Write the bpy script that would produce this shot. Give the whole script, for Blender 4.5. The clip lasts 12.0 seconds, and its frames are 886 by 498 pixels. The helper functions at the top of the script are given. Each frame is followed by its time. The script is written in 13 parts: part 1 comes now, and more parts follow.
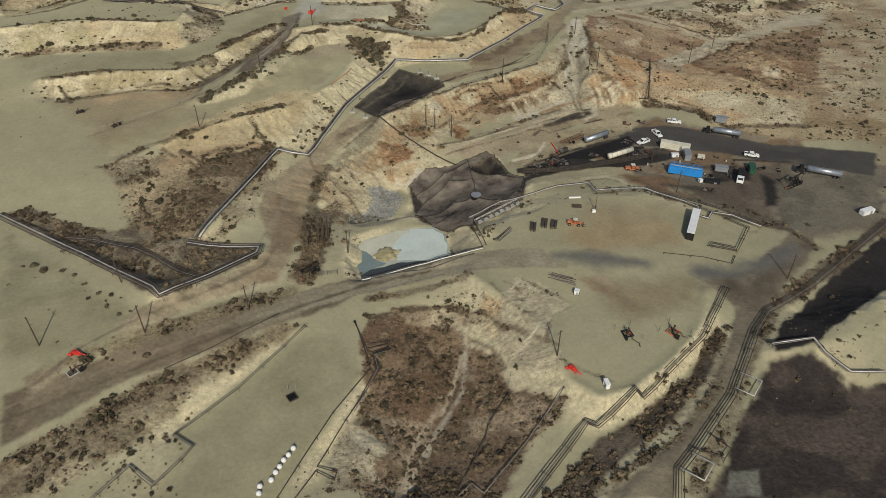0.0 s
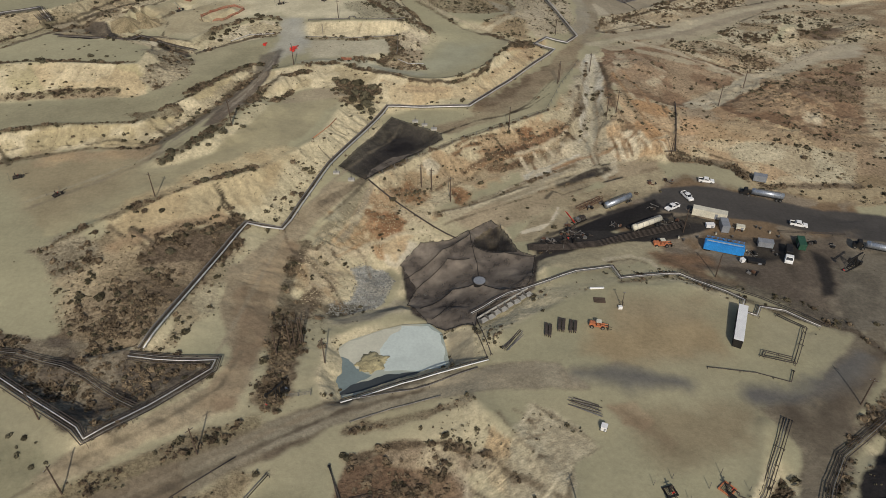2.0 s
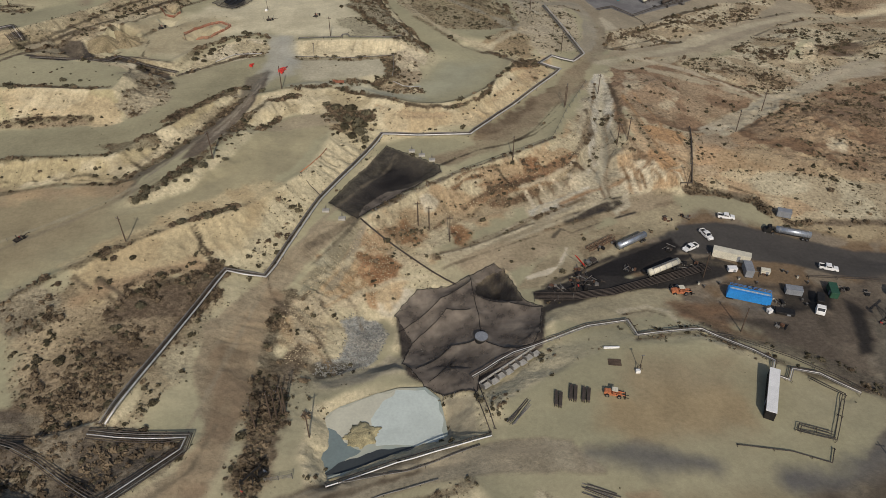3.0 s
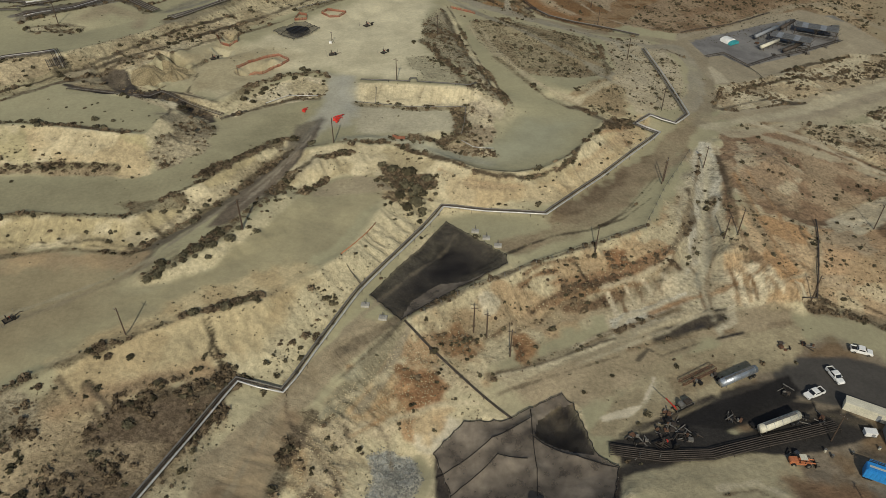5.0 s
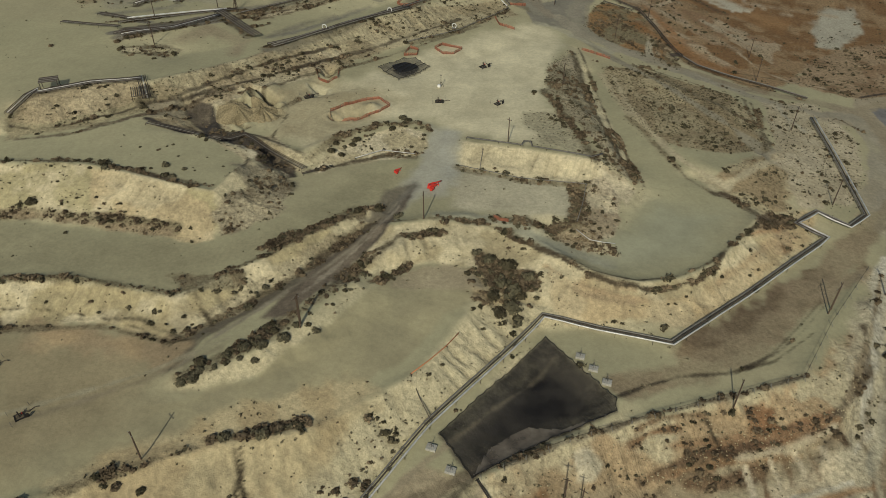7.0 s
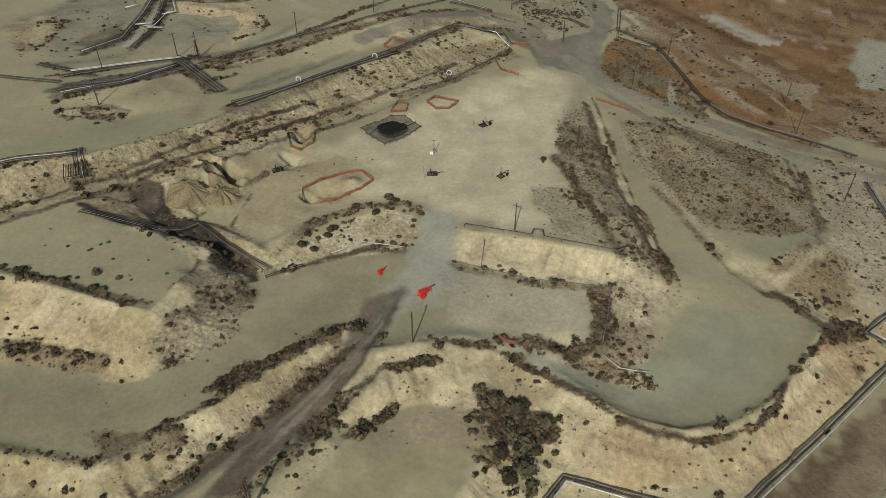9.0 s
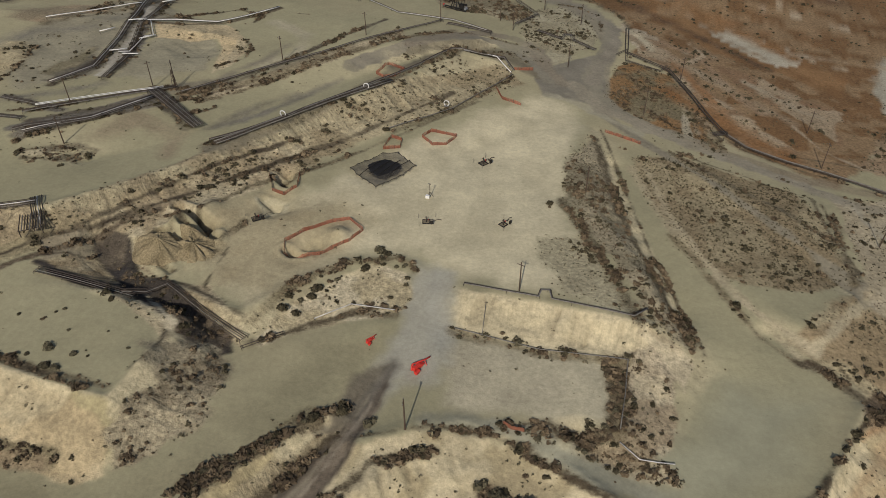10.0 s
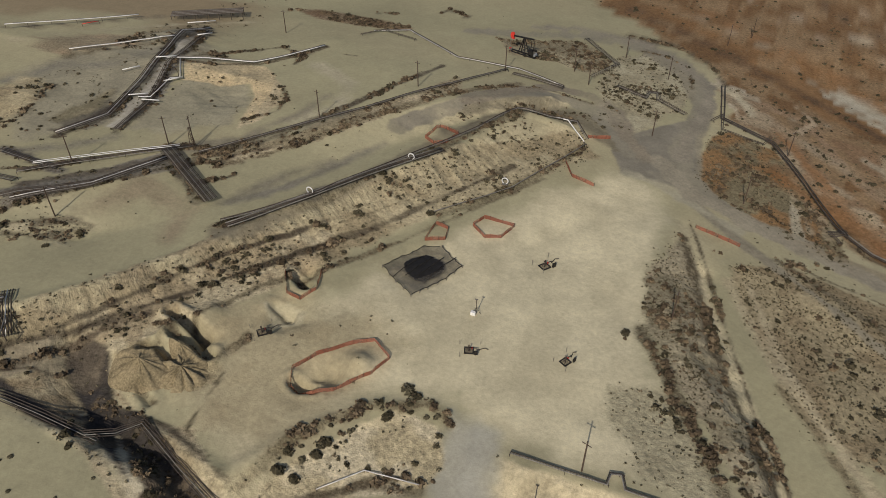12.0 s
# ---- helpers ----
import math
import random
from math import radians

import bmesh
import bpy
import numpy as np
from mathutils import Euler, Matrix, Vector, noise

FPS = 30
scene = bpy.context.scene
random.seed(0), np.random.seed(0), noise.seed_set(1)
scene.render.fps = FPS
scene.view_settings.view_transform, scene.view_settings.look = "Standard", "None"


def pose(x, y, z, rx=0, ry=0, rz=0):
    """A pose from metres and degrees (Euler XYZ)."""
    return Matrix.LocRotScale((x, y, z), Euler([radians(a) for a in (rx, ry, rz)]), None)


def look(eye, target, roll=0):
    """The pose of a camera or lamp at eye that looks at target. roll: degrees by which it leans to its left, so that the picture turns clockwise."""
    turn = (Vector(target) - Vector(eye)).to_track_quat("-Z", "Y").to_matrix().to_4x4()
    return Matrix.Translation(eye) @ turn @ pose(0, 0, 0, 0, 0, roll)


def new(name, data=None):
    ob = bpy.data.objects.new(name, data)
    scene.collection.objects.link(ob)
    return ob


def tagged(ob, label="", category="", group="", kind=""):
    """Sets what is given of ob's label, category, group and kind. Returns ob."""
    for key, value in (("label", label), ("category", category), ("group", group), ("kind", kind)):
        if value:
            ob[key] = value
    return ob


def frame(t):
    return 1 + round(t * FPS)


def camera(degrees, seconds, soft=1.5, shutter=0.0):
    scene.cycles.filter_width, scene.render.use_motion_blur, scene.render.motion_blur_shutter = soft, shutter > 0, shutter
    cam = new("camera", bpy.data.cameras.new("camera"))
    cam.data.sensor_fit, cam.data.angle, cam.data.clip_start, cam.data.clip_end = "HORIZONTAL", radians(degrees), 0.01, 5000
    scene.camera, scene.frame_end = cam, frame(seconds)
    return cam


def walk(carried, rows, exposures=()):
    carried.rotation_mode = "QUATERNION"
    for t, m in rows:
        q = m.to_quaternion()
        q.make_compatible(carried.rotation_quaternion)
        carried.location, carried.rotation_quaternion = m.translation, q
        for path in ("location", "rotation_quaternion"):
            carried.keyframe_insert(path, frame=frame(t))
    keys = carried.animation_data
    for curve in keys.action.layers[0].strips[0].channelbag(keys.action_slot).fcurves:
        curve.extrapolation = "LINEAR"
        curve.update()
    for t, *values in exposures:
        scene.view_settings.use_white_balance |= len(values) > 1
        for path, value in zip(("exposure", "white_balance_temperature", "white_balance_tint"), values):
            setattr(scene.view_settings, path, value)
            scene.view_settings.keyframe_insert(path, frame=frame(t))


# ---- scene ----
cam = camera(64.7, 12.0, soft=0.85)
METRES, EYE, TILT, LEAN, TURN = 284.0, 129.2, -37.6, 0.0, 0.0
ROWS = [
    (0.0, 0.0, 0.0, 0.0, 0.0, 0.0, -0.0),
    (0.5, 0.0013, 0.0325, 0.0247, 0.03, 0.04, -0.03),
    (1.0, 0.0024, 0.065, 0.0495, 0.06, 0.02, -0.04),
    (1.5, 0.0033, 0.0977, 0.074, 0.09, 0.04, -0.06),
    (2.0, 0.0041, 0.1304, 0.099, 0.1, -0.02, -0.07),
    (2.5, 0.0048, 0.1633, 0.1238, 0.1, -0.07, -0.05),
    (3.0, 0.0056, 0.1967, 0.1491, 0.11, -0.1, -0.05),
    (5.0, 0.0061, 0.3309, 0.252, 5.72, -0.32, -4.84),
    (5.5, 0.0052, 0.3655, 0.2783, 11.46, -1.06, -9.44),
    (6.0, -0.0, 0.3985, 0.3038, 14.26, -1.58, -11.46),
    (6.5, -0.0079, 0.4308, 0.3287, 14.42, -1.65, -11.36),
    (7.0, -0.019, 0.4623, 0.3531, 14.41, -1.67, -11.19),
    (9.0, -0.0667, 0.589, 0.4512, 14.28, -1.67, -10.65),
    (9.5, -0.0787, 0.6209, 0.4756, 14.24, -1.61, -10.56),
    (10.0, -0.0898, 0.6523, 0.5002, 14.22, -1.57, -10.49),
    (10.5, -0.1018, 0.6835, 0.5247, 14.15, -1.59, -10.44),
    (11.0, -0.1142, 0.7147, 0.5487, 15.09, -1.74, -11.2),
    (11.5, -0.1265, 0.7454, 0.5732, 17.14, -2.16, -12.79),
    (12.0, -0.1395, 0.7761, 0.5974, 18.83, -2.5, -14.01),
]
walk(cam, [(t, pose(0, 0, EYE, TILT, LEAN, TURN) @ pose(METRES * x, METRES * y, METRES * z, 90 + pitch, roll, yaw)) for t, x, y, z, yaw, pitch, roll in ROWS],
     [(0.0, -0.25, 6300, 8), (3.0, -0.30, 6300, 14), (5.0, -0.38, 6480, 6), (5.5, -0.49, 6500, -3), (6.5, -0.50, 6500, 6), (7.0, -0.50, 6500, 2), (9.0, -0.46, 6350, 6), (9.5, -0.46, 6350, 12), (12.0, -0.38, 6450, 13)])

# ---- daylight: a clear, slightly hazy desert sky, sun low behind the flight ----
SUN_FROM = Vector((0.075, -1.0, 0.0)).normalized() * math.cos(radians(36)) + Vector((0, 0, math.sin(radians(36))))
world = bpy.data.worlds.new("sky")
scene.world = world
world.use_nodes = True
wn = world.node_tree
sky = wn.nodes.new("ShaderNodeTexSky")
sky.sky_type, sky.sun_disc = "NISHITA", False
sky.sun_elevation, sky.sun_rotation = radians(36), radians(176)
sky.dust_density = 2.0
wn.links.new(sky.outputs[0], wn.nodes["Background"].inputs[0])
wn.nodes["Background"].inputs[1].default_value = 0.09
sun_data = bpy.data.lights.new("sun", "SUN")
sun_data.energy, sun_data.angle, sun_data.color = 3.3, radians(0.6), (1.0, 0.93, 0.80)
sun = new("sun", sun_data)
sun.matrix_world = look(SUN_FROM * 500, (0, 0, 0))

# ---- materials ----
def mat(name, color, rough=0.8, metal=0.0, grain=0.15, size=1.0, bump=0.2, spec=0.3, vary=0.0):
    """A painted, metal, cloth or plant surface: base colour with stains at two scales and fine relief."""
    m = bpy.data.materials.new(name)
    m.use_nodes = True
    n, l = m.node_tree.nodes, m.node_tree.links
    b = n["Principled BSDF"]
    b.inputs["Roughness"].default_value, b.inputs["Metallic"].default_value = rough, metal
    b.inputs["Specular IOR Level"].default_value = spec
    co = n.new("ShaderNodeTexCoord")
    big, fine = n.new("ShaderNodeTexNoise"), n.new("ShaderNodeTexNoise")
    big.inputs["Scale"].default_value, fine.inputs["Scale"].default_value = 0.9 / size, 7.0 / size
    big.inputs["Detail"].default_value = fine.inputs["Detail"].default_value = 4
    for t in (big, fine):
        l.new(co.outputs["Object"], t.inputs["Vector"])
    add = n.new("ShaderNodeMath")
    add.operation = "ADD"
    l.new(big.outputs["Fac"], add.inputs[0])
    l.new(fine.outputs["Fac"], add.inputs[1])
    last = add
    if vary:
        info = n.new("ShaderNodeObjectInfo")
        mul = n.new("ShaderNodeMath")
        mul.operation, mul.inputs[1].default_value = "MULTIPLY_ADD", vary
        l.new(info.outputs["Random"], mul.inputs[0])
        l.new(add.outputs[0], mul.inputs[2])
        last = mul
    ramp = n.new("ShaderNodeMapRange")
    ramp.inputs[1].default_value, ramp.inputs[2].default_value = 0.7, 1.3 + vary
    ramp.inputs[3].default_value, ramp.inputs[4].default_value = 1 - grain * 1.6, 1 + grain * 1.6
    l.new(last.outputs[0], ramp.inputs[0])
    mix = n.new("ShaderNodeVectorMath")
    mix.operation = "SCALE"
    mix.inputs[0].default_value = color
    l.new(ramp.outputs[0], mix.inputs["Scale"])
    l.new(mix.outputs[0], b.inputs["Base Color"])
    if bump:
        bp = n.new("ShaderNodeBump")
        bp.inputs["Strength"].default_value, bp.inputs["Distance"].default_value = bump, 0.03 * size
        l.new(fine.outputs["Fac"], bp.inputs["Height"])
        l.new(bp.outputs[0], b.inputs["Normal"])
    return m


def soil_material():
    """Bare soil: the colour of each patch from the ground's own attribute, mottled at four scales, with crumbly relief."""
    m = bpy.data.materials.new("soil")
    m.use_nodes = True
    n, l = m.node_tree.nodes, m.node_tree.links
    b = n["Principled BSDF"]
    b.inputs["Roughness"].default_value, b.inputs["Specular IOR Level"].default_value = 0.95, 0.1
    at = n.new("ShaderNodeAttribute")
    at.attribute_name = "soil"
    co = n.new("ShaderNodeTexCoord")
    total = None
    fields = []
    for scale, weight, detail in ((0.035, 0.30, 3), (0.22, 0.24, 4), (1.0, 0.16, 4), (4.0, 0.18, 3)):
        t = n.new("ShaderNodeTexNoise")
        t.inputs["Scale"].default_value, t.inputs["Detail"].default_value, t.inputs["Roughness"].default_value = scale, detail, 0.6
        l.new(co.outputs["Object"], t.inputs["Vector"])
        fields.append(t)
        k = n.new("ShaderNodeMath")
        k.operation, k.inputs[1].default_value = "MULTIPLY_ADD", weight
        l.new(t.outputs["Fac"], k.inputs[0])
        if total:
            l.new(total.outputs[0], k.inputs[2])
        else:
            k.inputs[2].default_value = 1 - 0.44
        total = k
    # coarse crumbs and clods where the ground is stony
    crumb = n.new("ShaderNodeTexNoise")
    crumb.inputs["Scale"].default_value, crumb.inputs["Detail"].default_value, crumb.inputs["Roughness"].default_value = 0.9, 5, 0.68
    l.new(co.outputs["Object"], crumb.inputs["Vector"])
    spread = n.new("ShaderNodeMapRange")
    spread.clamp = False
    spread.inputs[1].default_value, spread.inputs[2].default_value, spread.inputs[3].default_value, spread.inputs[4].default_value = 0.41, 0.59, -0.26, 0.26
    l.new(crumb.outputs["Fac"], spread.inputs[0])
    stony = n.new("ShaderNodeMath")
    stony.operation = "MULTIPLY"
    l.new(spread.outputs[0], stony.inputs[0])
    l.new(at.outputs["Alpha"], stony.inputs[1])
    # runnels and cracks that fall from the crests of the banks
    run = n.new("ShaderNodeAttribute")
    run.attribute_name = "run"
    stretch = n.new("ShaderNodeVectorMath")
    stretch.operation, stretch.inputs[1].default_value = "MULTIPLY", (0.62, 0.13, 0.0)
    l.new(run.outputs["Vector"], stretch.inputs[0])
    flow = n.new("ShaderNodeTexNoise")
    flow.inputs["Scale"].default_value, flow.inputs["Detail"].default_value, flow.inputs["Roughness"].default_value = 1.0, 5, 0.66
    flow.inputs["Distortion"].default_value = 1.3
    l.new(stretch.outputs[0], flow.inputs["Vector"])
    cleft = n.new("ShaderNodeMapRange")
    cleft.inputs[1].default_value, cleft.inputs[2].default_value, cleft.inputs[3].default_value, cleft.inputs[4].default_value = 0.30, 0.62, -0.30, 0.13
    l.new(flow.outputs["Fac"], cleft.inputs[0])
    bank = n.new("ShaderNodeSeparateXYZ")
    l.new(run.outputs["Vector"], bank.inputs[0])
    carve = n.new("ShaderNodeMath")
    carve.operation = "MULTIPLY"
    l.new(cleft.outputs[0], carve.inputs[0])
    worn = n.new("ShaderNodeMapRange")
    worn.inputs[1].default_value, worn.inputs[2].default_value, worn.inputs[3].default_value, worn.inputs[4].default_value = 0.38, 0.60, 0.25, 1.0
    l.new(fields[0].outputs["Fac"], worn.inputs[0])
    steep = n.new("ShaderNodeMath")
    steep.operation = "MULTIPLY"
    l.new(bank.outputs["Z"], steep.inputs[0])
    l.new(worn.outputs[0], steep.inputs[1])
    l.new(steep.outputs[0], carve.inputs[1])
    for extra in (stony, carve):
        plus = n.new("ShaderNodeMath")
        plus.operation = "ADD"
        l.new(total.outputs[0], plus.inputs[0])
        l.new(extra.outputs[0], plus.inputs[1])
        total = plus
    tint = n.new("ShaderNodeVectorMath")
    tint.operation = "SCALE"
    l.new(at.outputs["Color"], tint.inputs[0])
    l.new(total.outputs[0], tint.inputs["Scale"])
    # dry, paler dust and scattered dark pebbles
    peb = n.new("ShaderNodeTexVoronoi")
    peb.inputs["Scale"].default_value = 2.2
    l.new(co.outputs["Object"], peb.inputs["Vector"])
    pr = n.new("ShaderNodeMapRange")
    pr.inputs[1].default_value, pr.inputs[2].default_value, pr.inputs[3].default_value, pr.inputs[4].default_value = 0.06, 0.14, 0.55, 1.0
    l.new(peb.outputs["Distance"], pr.inputs[0])
    amount = n.new("ShaderNodeMix")
    amount.data_type = "FLOAT"
    amount.inputs[2].default_value = 1.0
    l.new(at.outputs["Alpha"], amount.inputs[0])
    l.new(pr.outputs[0], amount.inputs[3])
    out = n.new("ShaderNodeVectorMath")
    out.operation = "SCALE"
    l.new(tint.outputs[0], out.inputs[0])
    l.new(amount.outputs[0], out.inputs["Scale"])
    # dead grass and twigs lying between the bushes
    lit = n.new("ShaderNodeAttribute")
    lit.attribute_name = "litter"
    twig = n.new("ShaderNodeTexNoise")
    twig.inputs["Scale"].default_value, twig.inputs["Detail"].default_value, twig.inputs["Roughness"].default_value = 1.1, 6, 0.72
    l.new(co.outputs["Object"], twig.inputs["Vector"])
    cover = n.new("ShaderNodeMath")
    cover.operation, cover.inputs[1].default_value = "MULTIPLY_ADD", 0.24
    l.new(lit.outputs["Fac"], cover.inputs[0])
    l.new(twig.outputs["Fac"], cover.inputs[2])
    edge = n.new("ShaderNodeMapRange")
    edge.inputs[1].default_value, edge.inputs[2].default_value, edge.inputs[3].default_value, edge.inputs[4].default_value = 0.65, 0.78, 0.0, 0.62
    l.new(cover.outputs[0], edge.inputs[0])
    straw = n.new("ShaderNodeMix")
    straw.data_type = "RGBA"
    straw.inputs[7].default_value = (0.075, 0.055, 0.034, 1)
    l.new(edge.outputs[0], straw.inputs[0])
    l.new(out.outputs[0], straw.inputs[6])
    l.new(straw.outputs[2], b.inputs["Base Color"])
    h = n.new("ShaderNodeMath")
    h.operation = "MULTIPLY_ADD"
    h.inputs[1].default_value = 0.12
    l.new(fields[3].outputs["Fac"], h.inputs[0])
    l.new(fields[2].outputs["Fac"], h.inputs[2])
    h2 = n.new("ShaderNodeMath")
    h2.operation = "MULTIPLY_ADD"
    h2.inputs[1].default_value = 1.6
    l.new(carve.outputs[0], h2.inputs[0])
    l.new(h.outputs[0], h2.inputs[2])
    h = h2
    bp = n.new("ShaderNodeBump")
    bp.inputs["Distance"].default_value = 0.5
    rough = n.new("ShaderNodeMapRange")
    rough.inputs[1].default_value, rough.inputs[2].default_value, rough.inputs[3].default_value, rough.inputs[4].default_value = 0.1, 0.7, 0.10, 0.75
    l.new(at.outputs["Alpha"], rough.inputs[0])
    l.new(rough.outputs[0], bp.inputs["Strength"])
    l.new(h.outputs[0], bp.inputs["Height"])
    l.new(bp.outputs[0], b.inputs["Normal"])
    return m


def leaf_material(name, dark, light, dry):
    """Dry desert shrub foliage; every clump has its own shade."""
    m = bpy.data.materials.new(name)
    m.use_nodes = True
    n, l = m.node_tree.nodes, m.node_tree.links
    b = n["Principled BSDF"]
    b.inputs["Roughness"].default_value, b.inputs["Specular IOR Level"].default_value = 0.9, 0.1
    co = n.new("ShaderNodeTexCoord")
    cell = n.new("ShaderNodeTexVoronoi")
    cell.inputs["Scale"].default_value = 0.75
    l.new(co.outputs["Object"], cell.inputs["Vector"])
    own = n.new("ShaderNodeSeparateColor")
    l.new(cell.outputs["Color"], own.inputs[0])
    patch, fleck = n.new("ShaderNodeTexNoise"), n.new("ShaderNodeNewGeometry")
    patch.inputs["Scale"].default_value, patch.inputs["Detail"].default_value = 0.09, 3
    l.new(co.outputs["Object"], patch.inputs["Vector"])
    s = n.new("ShaderNodeMath")
    s.operation, s.inputs[1].default_value = "MULTIPLY_ADD", 0.55
    l.new(own.outputs[0], s.inputs[0])
    l.new(patch.outputs["Fac"], s.inputs[2])
    s2 = n.new("ShaderNodeMath")
    s2.operation, s2.inputs[1].default_value = "MULTIPLY_ADD", 0.25
    l.new(fleck.outputs["Random Per Island"], s2.inputs[0])
    l.new(s.outputs[0], s2.inputs[2])
    r = n.new("ShaderNodeMapRange")
    r.inputs[1].default_value, r.inputs[2].default_value = 0.4, 1.25
    l.new(s2.outputs[0], r.inputs[0])
    ramp = n.new("ShaderNodeValToRGB")
    ramp.color_ramp.elements[0].color, ramp.color_ramp.elements[1].color = (*dark, 1), (*dry, 1)
    mid = ramp.color_ramp.elements.new(0.55)
    mid.color = (*light, 1)
    l.new(r.outputs[0], ramp.inputs[0])
    l.new(ramp.outputs[0], b.inputs["Base Color"])
    return m


SOIL = soil_material()
SAGE = leaf_material("sage_leaves", (0.044, 0.040, 0.026), (0.115, 0.102, 0.063), (0.21, 0.182, 0.115))
DRY = leaf_material("dry_brush", (0.046, 0.035, 0.023), (0.12, 0.09, 0.057), (0.235, 0.178, 0.11))
OLIVE = leaf_material("dark_olive_leaves", (0.030, 0.027, 0.016), (0.070, 0.060, 0.036), (0.13, 0.11, 0.067))

# ---- the ground: terraces, banks, roads and pits, all one sheet ----
LATTICES = {}


def lattice(seed):
    if seed not in LATTICES:
        LATTICES[seed] = np.random.RandomState(seed).rand(256, 256)
    return LATTICES[seed]


def vnoise(x, y, size, seed):
    """Smooth noise between 0 and 1 over plan coordinates, with features of the given size in metres."""
    g = lattice(seed)
    u, v = x / size + 1000.0, y / size + 1000.0
    i, j = np.floor(u).astype(int), np.floor(v).astype(int)
    a, b = u - i, v - j
    a, b = a * a * (3 - 2 * a), b * b * (3 - 2 * b)
    i, j, i1, j1 = i % 256, j % 256, (i + 1) % 256, (j + 1) % 256
    return (g[i, j] * (1 - a) + g[i1, j] * a) * (1 - b) + (g[i, j1] * (1 - a) + g[i1, j1] * a) * b


def fbm(x, y, size, seed, octaves=4):
    total, k = 0, 0
    for o in range(octaves):
        total = total + vnoise(x, y, size / 2 ** o, seed + o) * 0.5 ** o
        k += 0.5 ** o
    return total / k


# breaklines of the site: crests, feet, road centres and pad edges as x, y, level in metres
BREAKS = {}
BREAKS["roadA"] = [(-99, 101, 4.1), (-84, 111, 3.4), (-68, 123, 2.7), (-54, 134, 1.2), (-38, 146, -1.7), (-24, 156, -3.7), (-4, 162, -3.8), (15, 164, -0.1), (36, 162, 1.2), (61, 162, 0.1), (84, 158, -1.5)]
BREAKS["bankA"] = [(-90, 119, 5.4), (-78, 130, 5.1), (-69, 139, 3.3), (-55, 146, 1.3), (-46, 152, -0.6)]
BREAKS["roadB"] = [(-97, 109, 4.5), (-89, 123, 5.2), (-78, 133, 6.1), (-60, 148, 3.6), (-52, 158, 1.2), (-50, 171, -0.0), (-55, 189, 0.3), (-55, 205, 0.8), (-47, 226, 0.4), (-32, 249, 3.3)]
BREAKS["roadE"] = [(38, 83, 0.4), (51, 94, 0.6), (66, 112, 0.8), (78, 134, 0.3), (90, 150, -0.6), (106, 168, -1.9), (123, 185, -3.8)]
BREAKS["truck"] = [(42, 246, -6.7), (60, 257, -7.6), (80, 263, -6.9), (101, 257, -6.8), (118, 247, -7.9), (140, 241, -8.7)]
BREAKS["truck2"] = [(70, 224, -6.4), (85, 219, -6.4), (104, 218, -6.4), (128, 219, -6.4)]
BREAKS["padCe"] = [(8, 157, -0.5), (18, 145, 0.0), (28, 129, 0.8), (30, 115, 1.0), (37, 109, 1.0), (45, 111, 1.2), (57, 120, 1.3), (68, 133, 1.0), (74, 148, 0.5)]
BREAKS["ditch"] = [(20, 85, -2.8), (36, 101, -2.8), (49, 109, -2.6), (64, 124, -2.0), (74, 135, -1.0)]
BREAKS["padCn"] = [(14, 176, 0.6), (31, 188, 0.8), (51, 197, 0.6), (69, 198, -0.3), (81, 191, -2.0), (99, 182, -3.8)]
BREAKS["benchC"] = [(15, 190, -1.0), (31, 207, -1.9), (52, 213, -2.6), (66, 211, -3.2), (83, 201, -4.5)]
BREAKS["padD1"] = [(-28, 136, -2.8), (-20, 122, -3.8), (-26, 108, -4.0), (-37, 86, -3.6)]
BREAKS["padD2"] = [(-37, 134, -2.3), (-51, 116, -2.6), (-62, 102, -2.8), (-56, 97, -2.8), (-61, 85, -2.6)]
BREAKS["bankD"] = [(-43, 136, -0.8), (-54, 122, 0.0), (-66, 107, 0.8), (-75, 94, 0.8), (-81, 83, 0.5)]
BREAKS["gully"] = [(-7, 142, -7.0), (2, 132, -8.3), (2, 119, -9.6), (-3, 107, -10.2), (-8, 91, -10.9)]
BREAKS["gullyw"] = [(-17, 136, -4.1), (-16, 125, -5.4), (-20, 109, -5.8), (-28, 91, -5.8)]
BREAKS["ridge"] = [(16, 139, -1.3), (21, 121, -1.5), (27, 109, -1.9), (19, 97, -3.8), (10, 87, -5.1)]
BREAKS["pond"] = [(-30, 177, -6.9), (-24, 182, -6.9), (-19, 185, -6.9), (-11, 189, -6.9), (1, 189, -6.9), (4, 173, -6.9), (-10, 170, -6.9), (-24, 160, -6.9), (-28, 169, -6.9)]
BREAKS["pondW"] = [(-28, 158, -3.1), (-30, 171, -3.6), (-29, 181, -5.1), (-11, 195, -6.7)]
BREAKS["pondS"] = [(-27, 155, -2.8), (-9, 161, -2.4), (12, 169, -0.8)]
BREAKS["pondE"] = [(12, 170, -0.8), (8, 185, -3.3), (4, 192, -4.3)]
BREAKS["bowl"] = [(-31, 192, -7.7), (-24, 199, -10.7), (-12, 201, -11.0), (-9, 210, -11.0), (-16, 218, -10.5), (-22, 211, -10.5)]
BREAKS["bowlN"] = [(-42, 196, -5.8), (-42, 210, -2.3), (-36, 229, -0.3), (-22, 246, 1.5), (-10, 248, -1.0), (7, 235, -5.1)]
BREAKS["net2"] = [(-5, 208, -12.2), (7, 219, -12.8), (18, 232, -12.2), (19, 213, -12.2), (7, 201, -12.2)]
